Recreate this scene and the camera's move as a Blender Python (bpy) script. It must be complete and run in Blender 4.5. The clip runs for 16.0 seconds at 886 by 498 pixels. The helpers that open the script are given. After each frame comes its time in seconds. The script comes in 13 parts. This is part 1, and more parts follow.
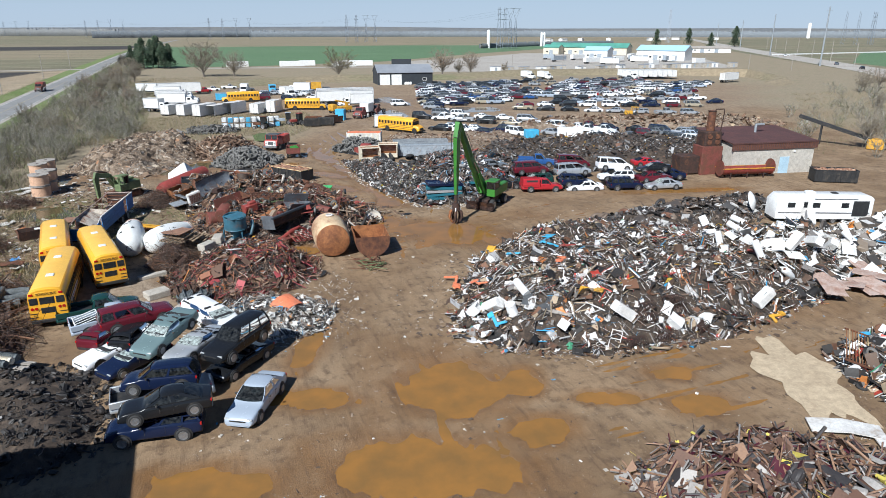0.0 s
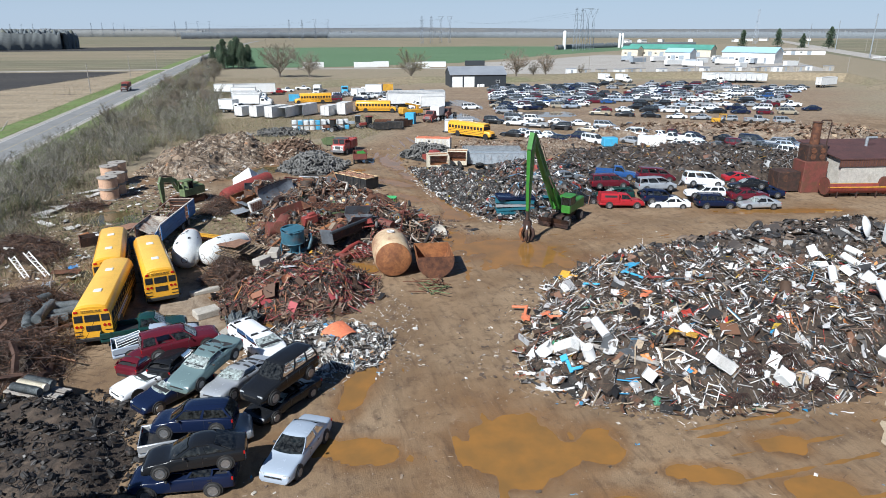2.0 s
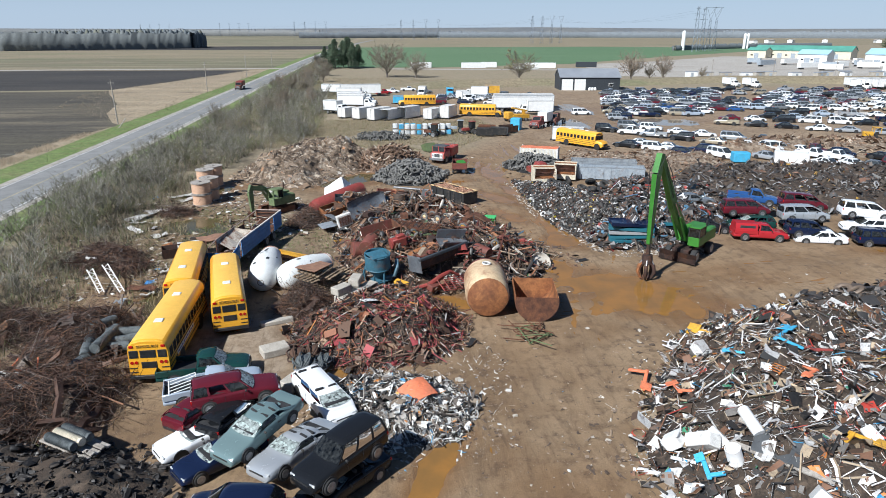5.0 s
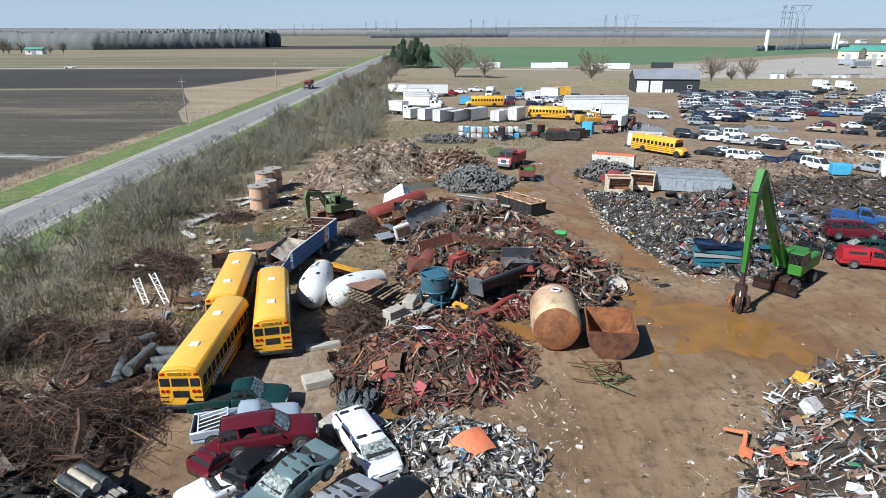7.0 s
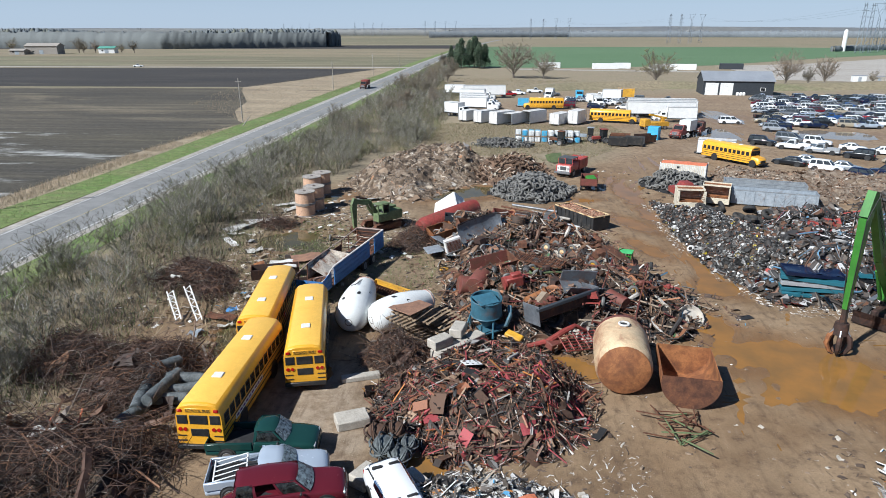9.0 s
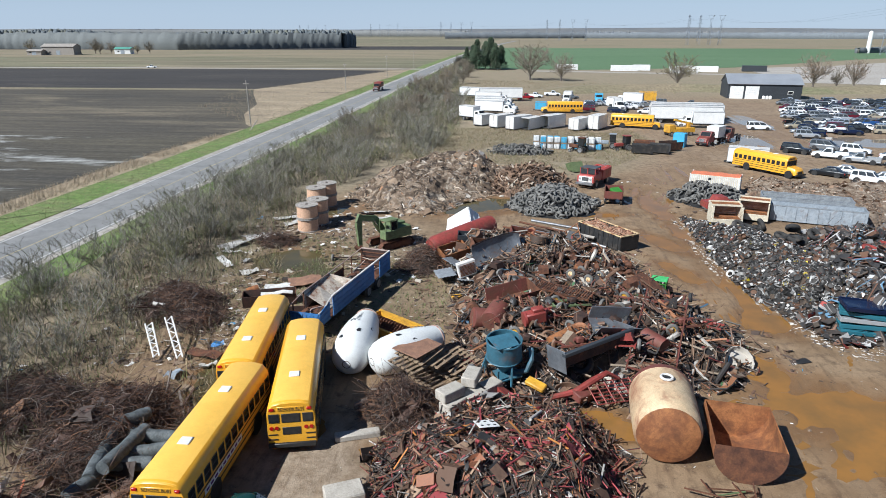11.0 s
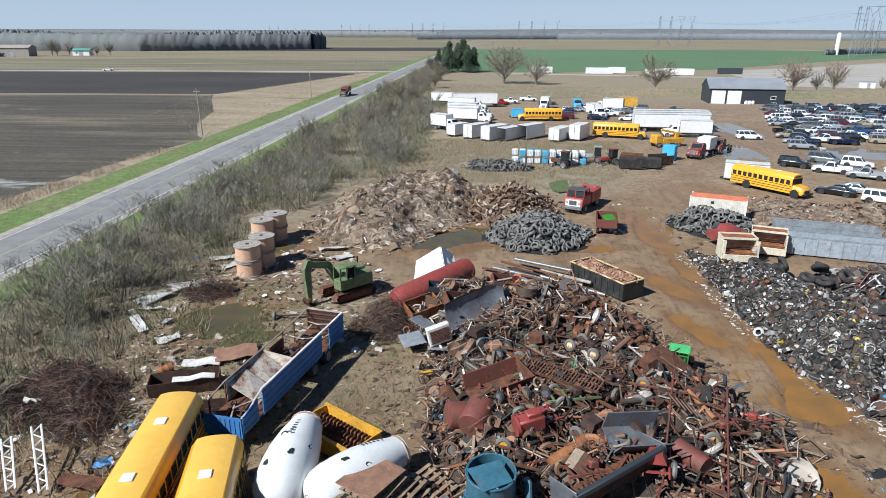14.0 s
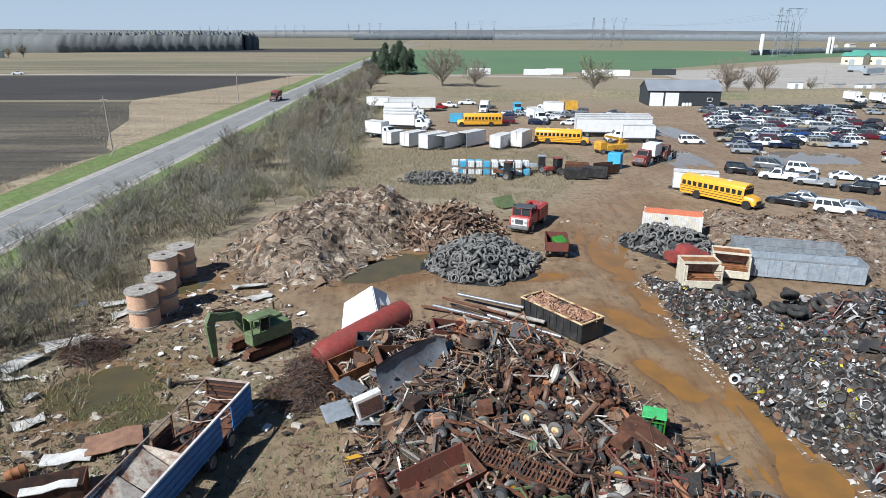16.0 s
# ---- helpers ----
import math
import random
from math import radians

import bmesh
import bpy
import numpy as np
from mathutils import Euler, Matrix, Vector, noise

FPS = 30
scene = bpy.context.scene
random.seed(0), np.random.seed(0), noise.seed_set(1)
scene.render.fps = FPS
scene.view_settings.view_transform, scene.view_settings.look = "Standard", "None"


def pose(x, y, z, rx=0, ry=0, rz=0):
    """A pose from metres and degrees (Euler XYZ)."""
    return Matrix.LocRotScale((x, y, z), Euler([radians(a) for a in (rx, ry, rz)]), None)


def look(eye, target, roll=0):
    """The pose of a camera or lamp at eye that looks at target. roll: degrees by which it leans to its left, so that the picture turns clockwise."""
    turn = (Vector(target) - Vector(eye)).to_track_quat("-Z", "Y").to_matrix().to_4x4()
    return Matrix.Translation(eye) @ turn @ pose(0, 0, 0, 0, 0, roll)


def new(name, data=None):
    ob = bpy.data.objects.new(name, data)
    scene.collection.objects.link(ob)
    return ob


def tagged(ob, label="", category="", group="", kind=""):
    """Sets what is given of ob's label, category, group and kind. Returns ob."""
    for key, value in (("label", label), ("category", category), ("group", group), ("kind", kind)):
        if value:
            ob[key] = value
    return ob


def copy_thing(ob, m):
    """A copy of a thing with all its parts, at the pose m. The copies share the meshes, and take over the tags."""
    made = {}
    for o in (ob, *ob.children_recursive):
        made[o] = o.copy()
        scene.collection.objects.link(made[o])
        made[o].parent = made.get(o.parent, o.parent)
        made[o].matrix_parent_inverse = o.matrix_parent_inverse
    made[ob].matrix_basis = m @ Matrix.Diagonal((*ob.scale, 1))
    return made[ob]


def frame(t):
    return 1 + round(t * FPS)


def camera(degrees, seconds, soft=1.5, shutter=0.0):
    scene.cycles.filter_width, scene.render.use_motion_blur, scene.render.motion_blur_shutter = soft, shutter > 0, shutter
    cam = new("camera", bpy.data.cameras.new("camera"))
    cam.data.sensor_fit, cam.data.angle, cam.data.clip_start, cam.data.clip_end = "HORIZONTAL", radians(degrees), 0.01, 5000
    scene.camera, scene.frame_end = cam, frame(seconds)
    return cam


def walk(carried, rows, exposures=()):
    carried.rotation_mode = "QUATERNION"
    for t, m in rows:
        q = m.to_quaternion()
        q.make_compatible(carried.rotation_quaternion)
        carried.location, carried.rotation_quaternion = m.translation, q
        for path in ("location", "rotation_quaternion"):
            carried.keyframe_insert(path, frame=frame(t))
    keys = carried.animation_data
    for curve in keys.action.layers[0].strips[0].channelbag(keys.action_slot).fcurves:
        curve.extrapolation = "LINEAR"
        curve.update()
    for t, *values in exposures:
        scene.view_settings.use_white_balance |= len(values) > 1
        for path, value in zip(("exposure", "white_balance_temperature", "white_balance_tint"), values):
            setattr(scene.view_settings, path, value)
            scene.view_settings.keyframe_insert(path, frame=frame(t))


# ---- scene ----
cam = camera(68.9, 16.0, soft=0.5)
METRES, EYE, TILT, LEAN, TURN = 48.84, 20.2, -0.35, 0.5, -21.5
ROWS = [
    (0.0, 0.0, 0.0, 0.0, 0.2, -18.37, -0.61),
    (0.5, -0.0, 0.0264, 0.0011, 1.78, -18.37, -0.61),
    (1.0, -0.0008, 0.0531, 0.0023, 3.4, -18.36, -0.6),
    (1.5, -0.0019, 0.08, 0.0035, 4.98, -18.36, -0.6),
    (2.0, -0.0042, 0.107, 0.0047, 6.48, -18.37, -0.6),
    (2.5, -0.008, 0.134, 0.0059, 7.96, -18.37, -0.6),
    (3.0, -0.0119, 0.1612, 0.0072, 9.32, -18.38, -0.6),
    (3.5, -0.0154, 0.1889, 0.0083, 10.75, -18.41, -0.61),
    (4.0, -0.0198, 0.2164, 0.0087, 12.25, -18.44, -0.62),
    (6.5, -0.0551, 0.3457, 0.0075, 20.47, -18.55, -0.63),
    (7.0, -0.0635, 0.3704, 0.0069, 21.57, -18.58, -0.62),
    (7.5, -0.0723, 0.3942, 0.0069, 22.69, -18.62, -0.64),
    (8.0, -0.081, 0.4161, 0.0062, 23.83, -18.63, -0.63),
    (8.5, -0.0907, 0.4395, 0.0057, 25.26, -18.65, -0.62),
    (9.0, -0.1015, 0.4635, 0.005, 26.53, -18.65, -0.61),
    (11.5, -0.1703, 0.607, 0.0053, 27.87, -18.56, -0.66),
    (12.0, -0.1874, 0.6415, 0.006, 27.87, -18.54, -0.67),
    (12.5, -0.2042, 0.6774, 0.0078, 27.86, -18.54, -0.67),
    (13.0, -0.2213, 0.7141, 0.0098, 27.66, -18.54, -0.71),
    (13.5, -0.2376, 0.7513, 0.0119, 26.86, -18.52, -0.72),
    (14.0, -0.2535, 0.7888, 0.0141, 25.5, -18.5, -0.74),
    (14.5, -0.2673, 0.8272, 0.0159, 23.94, -18.45, -0.74),
    (15.0, -0.2814, 0.8647, 0.0185, 22.56, -18.44, -0.77),
    (15.5, -0.2938, 0.9031, 0.0207, 21.35, -18.41, -0.74),
    (16.0, -0.3057, 0.9419, 0.0216, 20.22, -18.39, -0.78),
]
walk(cam, [(t, pose(0, 0, EYE, TILT, LEAN, TURN) @ pose(METRES * x, METRES * y, METRES * z, 90 + pitch, roll, yaw)) for t, x, y, z, yaw, pitch, roll in ROWS], exposures=[(0.0, 0.52, 5800, 8)])

# ---- daylight: hazy spring sun, low-west sky ----
SUN_ELEV, SUN_FROM = 42.0, 221.0          # elevation; compass of the sun seen from the yard (degrees from +x)
world = bpy.data.worlds.new("hazy_sky")
scene.world = world
world.use_nodes = True
wn = world.node_tree.nodes
wl = world.node_tree.links
wn.clear()
sky = wn.new("ShaderNodeTexSky")
sky.sky_type = "NISHITA"
sky.sun_disc = False
sky.sun_elevation = radians(SUN_ELEV)
sky.sun_rotation = radians(90 - SUN_FROM)
sky.air_density, sky.dust_density, sky.ozone_density = 1.0, 0.05, 6.0
sky.altitude = 600
bgn = wn.new("ShaderNodeBackground")
bgn.inputs["Strength"].default_value = 0.045
wout = wn.new("ShaderNodeOutputWorld")
# milky spring haze low over the horizon
wtc = wn.new("ShaderNodeTexCoord")
wsp = wn.new("ShaderNodeSeparateXYZ")
wl.new(wtc.outputs["Generated"], wsp.inputs[0])
wmr = wn.new("ShaderNodeMapRange")
wmr.inputs["From Min"].default_value, wmr.inputs["From Max"].default_value = 0.02, 0.3
wmr.inputs["To Min"].default_value, wmr.inputs["To Max"].default_value = 0.85, 0.0
wl.new(wsp.outputs["Z"], wmr.inputs["Value"])
wmx = wn.new("ShaderNodeMix")
wmx.data_type = "RGBA"
wl.new(wmr.outputs[0], wmx.inputs["Factor"])
wl.new(sky.outputs[0], wmx.inputs["A"])
wmx.inputs["B"].default_value = (8.2, 9.5, 11.0, 1.0)
wl.new(wmx.outputs["Result"], bgn.inputs[0])
wl.new(bgn.outputs[0], wout.inputs[0])

sun_data = bpy.data.lights.new("sun", "SUN")
sun_data.energy = 5.0
sun_data.angle = radians(0.6)
sun_data.color = (1.0, 0.95, 0.87)
sun = new("sun", sun_data)
ce, se = math.cos(radians(SUN_ELEV)), math.sin(radians(SUN_ELEV))
sdir = Vector((ce * math.cos(radians(SUN_FROM)), ce * math.sin(radians(SUN_FROM)), se))
sun.matrix_basis = look(sdir * 300, (0, 0, 0))

# ---- materials ----
def _new_mat(name):
    m = bpy.data.materials.new(name)
    m.use_nodes = True
    n, l = m.node_tree.nodes, m.node_tree.links
    return m, n, l, n["Principled BSDF"]


def _noise(n, l, vec, scale, detail=4, rough=0.6, dist=0.0):
    t = n.new("ShaderNodeTexNoise")
    t.inputs["Scale"].default_value = scale
    t.inputs["Detail"].default_value = detail
    t.inputs["Roughness"].default_value = rough
    t.inputs["Distortion"].default_value = dist
    l.new(vec, t.inputs["Vector"])
    return t.outputs["Fac"]


def _range(n, l, val, a, b, c, d):
    r = n.new("ShaderNodeMapRange")
    r.inputs[1].default_value, r.inputs[2].default_value = a, b
    r.inputs[3].default_value, r.inputs[4].default_value = c, d
    l.new(val, r.inputs[0])
    return r.outputs[0]


def _mix(n, l, fac, a, b, mode="MIX"):
    x = n.new("ShaderNodeMix")
    x.data_type, x.blend_type = "RGBA", mode
    for key, v in ((0, fac), (6, a), (7, b)):
        if isinstance(v, bpy.types.NodeSocket):
            l.new(v, x.inputs[key])
        else:
            x.inputs[key].default_value = v if key == 0 else (*v, 1) if len(v) == 3 else v
    return x.outputs[2]


def _bump(n, l, bsdf, height, strength, dist=0.02):
    b = n.new("ShaderNodeBump")
    b.inputs["Strength"].default_value = strength
    b.inputs["Distance"].default_value = dist
    l.new(height, b.inputs["Height"])
    l.new(b.outputs[0], bsdf.inputs["Normal"])


def _ramp(n, l, fac, stops, constant=False):
    r = n.new("ShaderNodeValToRGB")
    e = r.color_ramp.elements
    r.color_ramp.interpolation = "CONSTANT" if constant else "LINEAR"
    while len(e) > 1:
        e.remove(e[-1])
    for i, (p, c) in enumerate(stops):
        k = e[0] if i == 0 else e.new(p)
        k.position, k.color = p, (*c, 1)
    l.new(fac, r.inputs[0])
    return r.outputs[0]


def surf(name, col, col2=None, scale=1.5, rough=0.6, metal=0.0, bump=0.2, fine=30, stain=None, amount=0.5, edge=0.12,
         stain_scale=1.2, coat=0.0, bumpdist=0.02):
    """A worn surface: two tones at a large scale, fine grain, and stains with a shape of their own."""
    m, n, l, b = _new_mat(name)
    vec = n.new("ShaderNodeTexCoord").outputs["Object"]
    col2 = col2 or tuple(c * 0.72 for c in col)
    big = _noise(n, l, vec, scale, 5)
    tiny = _noise(n, l, vec, fine, 3, 0.7)
    c = _mix(n, l, _range(n, l, big, 0.36, 0.64, 0, 1), col, col2)
    g = n.new("ShaderNodeCombineColor")
    gv = n.new("ShaderNodeMath")
    gv.operation = "MULTIPLY"
    l.new(_range(n, l, tiny, 0.25, 0.75, 0.76, 1.18), gv.inputs[0])
    l.new(_range(n, l, _noise(n, l, vec, scale * 4.3, 6, 0.72, 0.3), 0.3, 0.7, 0.74 if bump > 0.06 else 0.93, 1.2 if bump > 0.06 else 1.05), gv.inputs[1])
    for i in range(3):
        l.new(gv.outputs[0], g.inputs[i])
    c = _mix(n, l, 1.0, c, g.outputs[0], "MULTIPLY")
    rr = _range(n, l, tiny, 0.3, 0.7, max(rough - 0.1, 0.02), min(rough + 0.12, 1))
    if stain:
        sn = _noise(n, l, vec, stain_scale, 8, 0.68, 0.6)
        f = _range(n, l, sn, 1 - amount - edge, 1 - amount + edge, 0, 1)
        c = _mix(n, l, f, c, stain)
        rr = _range(n, l, f, 0, 1, rough, 0.85)
        if metal:
            l.new(_range(n, l, f, 0, 1, metal, 0.1), b.inputs["Metallic"])
    elif metal:
        b.inputs["Metallic"].default_value = metal
    l.new(c, b.inputs["Base Color"])
    l.new(rr, b.inputs["Roughness"])
    if coat:
        b.inputs["Coat Weight"].default_value = coat
        b.inputs["Coat Roughness"].default_value = 0.08
    if bump:
        _bump(n, l, b, tiny, bump, bumpdist)
    return m


def scrap(name, palette, rough=0.6, metal=0.2, grain=9.0, rust=None, rust_amount=0.35):
    """Loose pieces: each island takes a colour of the palette [(share, colour)], with grain and rust."""
    m, n, l, b = _new_mat(name)
    vec = n.new("ShaderNodeTexCoord").outputs["Object"]
    rnd = n.new("ShaderNodeNewGeometry").outputs["Random Per Island"]
    tot, p, stops = sum(s for s, _ in palette), 0.0, []
    for s, c in palette:
        stops.append((p, c))
        p += s / tot
    c = _ramp(n, l, rnd, stops, True)
    tiny = _noise(n, l, vec, grain, 6, 0.7)
    g = n.new("ShaderNodeCombineColor")
    gv = _range(n, l, tiny, 0.25, 0.75, 0.6, 1.25)
    for i in range(3):
        l.new(gv, g.inputs[i])
    c = _mix(n, l, 1.0, c, g.outputs[0], "MULTIPLY")
    if rust:
        f = _range(n, l, _noise(n, l, vec, 2.2, 7, 0.7, 0.5), 1 - rust_amount - 0.1, 1 - rust_amount + 0.1, 0, 1)
        c = _mix(n, l, f, c, rust)
    l.new(c, b.inputs["Base Color"])
    l.new(_range(n, l, tiny, 0.3, 0.7, rough - 0.2, rough + 0.2), b.inputs["Roughness"])
    b.inputs["Metallic"].default_value = metal
    _bump(n, l, b, tiny, 0.35, 0.04)
    return m


def paint(name, col, dirt=0.35, metal=0.0):
    """Car paint with a clear coat, dulled by dust and mud spots."""
    m, n, l, b = _new_mat(name)
    vec = n.new("ShaderNodeTexCoord").outputs["Object"]
    f = _range(n, l, _noise(n, l, vec, 2.4, 8, 0.7, 0.4), 0.84 - dirt, 1.05 - dirt * 0.4, 0, 0.75)
    c = _mix(n, l, f, col, tuple(0.97 * x + 0.03 * y for x, y in zip(col, (0.28, 0.23, 0.17))))
    l.new(c, b.inputs["Base Color"])
    l.new(_range(n, l, f, 0, 0.75, 0.22, 0.5), b.inputs["Roughness"])
    b.inputs["Specular IOR Level"].default_value = 0.2
    b.inputs["Metallic"].default_value = metal
    b.inputs["Coat Weight"].default_value = 0.3
    b.inputs["Coat Roughness"].default_value = 0.04
    return m


def glass_mat(name, tint=(0.1, 0.13, 0.13), dusty=0.04):
    """A thin pane: tinted, mirror-like at a slant, with some dust."""
    m = bpy.data.materials.new(name)
    m.use_nodes = True
    n, l = m.node_tree.nodes, m.node_tree.links
    n.clear()
    out = n.new("ShaderNodeOutputMaterial")
    tr, gl, df = n.new("ShaderNodeBsdfTransparent"), n.new("ShaderNodeBsdfGlossy"), n.new("ShaderNodeBsdfDiffuse")
    tr.inputs[0].default_value = (*tint, 1)
    gl.inputs["Roughness"].default_value = 0.05
    df.inputs[0].default_value = (0.45, 0.47, 0.46, 1)
    fr = n.new("ShaderNodeFresnel")
    fr.inputs[0].default_value = 1.5
    a, c = n.new("ShaderNodeMixShader"), n.new("ShaderNodeMixShader")
    vec = n.new("ShaderNodeTexCoord").outputs["Object"]
    l.new(_range(n, l, _noise(n, l, vec, 6, 6), 0.35, 0.75, 0, dusty * 2.5), a.inputs[0])
    l.new(tr.outputs[0], a.inputs[1])
    l.new(df.outputs[0], a.inputs[2])
    l.new(fr.outputs[0], c.inputs[0])
    l.new(a.outputs[0], c.inputs[1])
    l.new(gl.outputs[0], c.inputs[2])
    l.new(c.outputs[0], out.inputs[0])
    return m


def crazed_mat(name):
    """Broken safety glass: dull pale green shards with clear gaps between them."""
    m = glass_mat(name, (0.35, 0.42, 0.4), 0.3)
    n, l = m.node_tree.nodes, m.node_tree.links
    out = next(x for x in n if x.type == "OUTPUT_MATERIAL")
    old = out.inputs[0].links[0].from_socket
    vec = n.new("ShaderNodeTexCoord").outputs["Object"]
    v = n.new("ShaderNodeTexVoronoi")
    v.inputs["Scale"].default_value = 9
    l.new(vec, v.inputs["Vector"])
    d = n.new("ShaderNodeBsdfPrincipled")
    d.inputs["Base Color"].default_value = (0.5, 0.58, 0.55, 1)
    d.inputs["Roughness"].default_value = 0.25
    mx = n.new("ShaderNodeMixShader")
    l.new(_range(n, l, _noise(n, l, v.outputs["Color"], 3.0, 3), 0.42, 0.6, 0.1, 0.8), mx.inputs[0])
    l.new(old, mx.inputs[1])
    l.new(d.outputs[0], mx.inputs[2])
    l.new(mx.outputs[0], out.inputs[0])
    return m


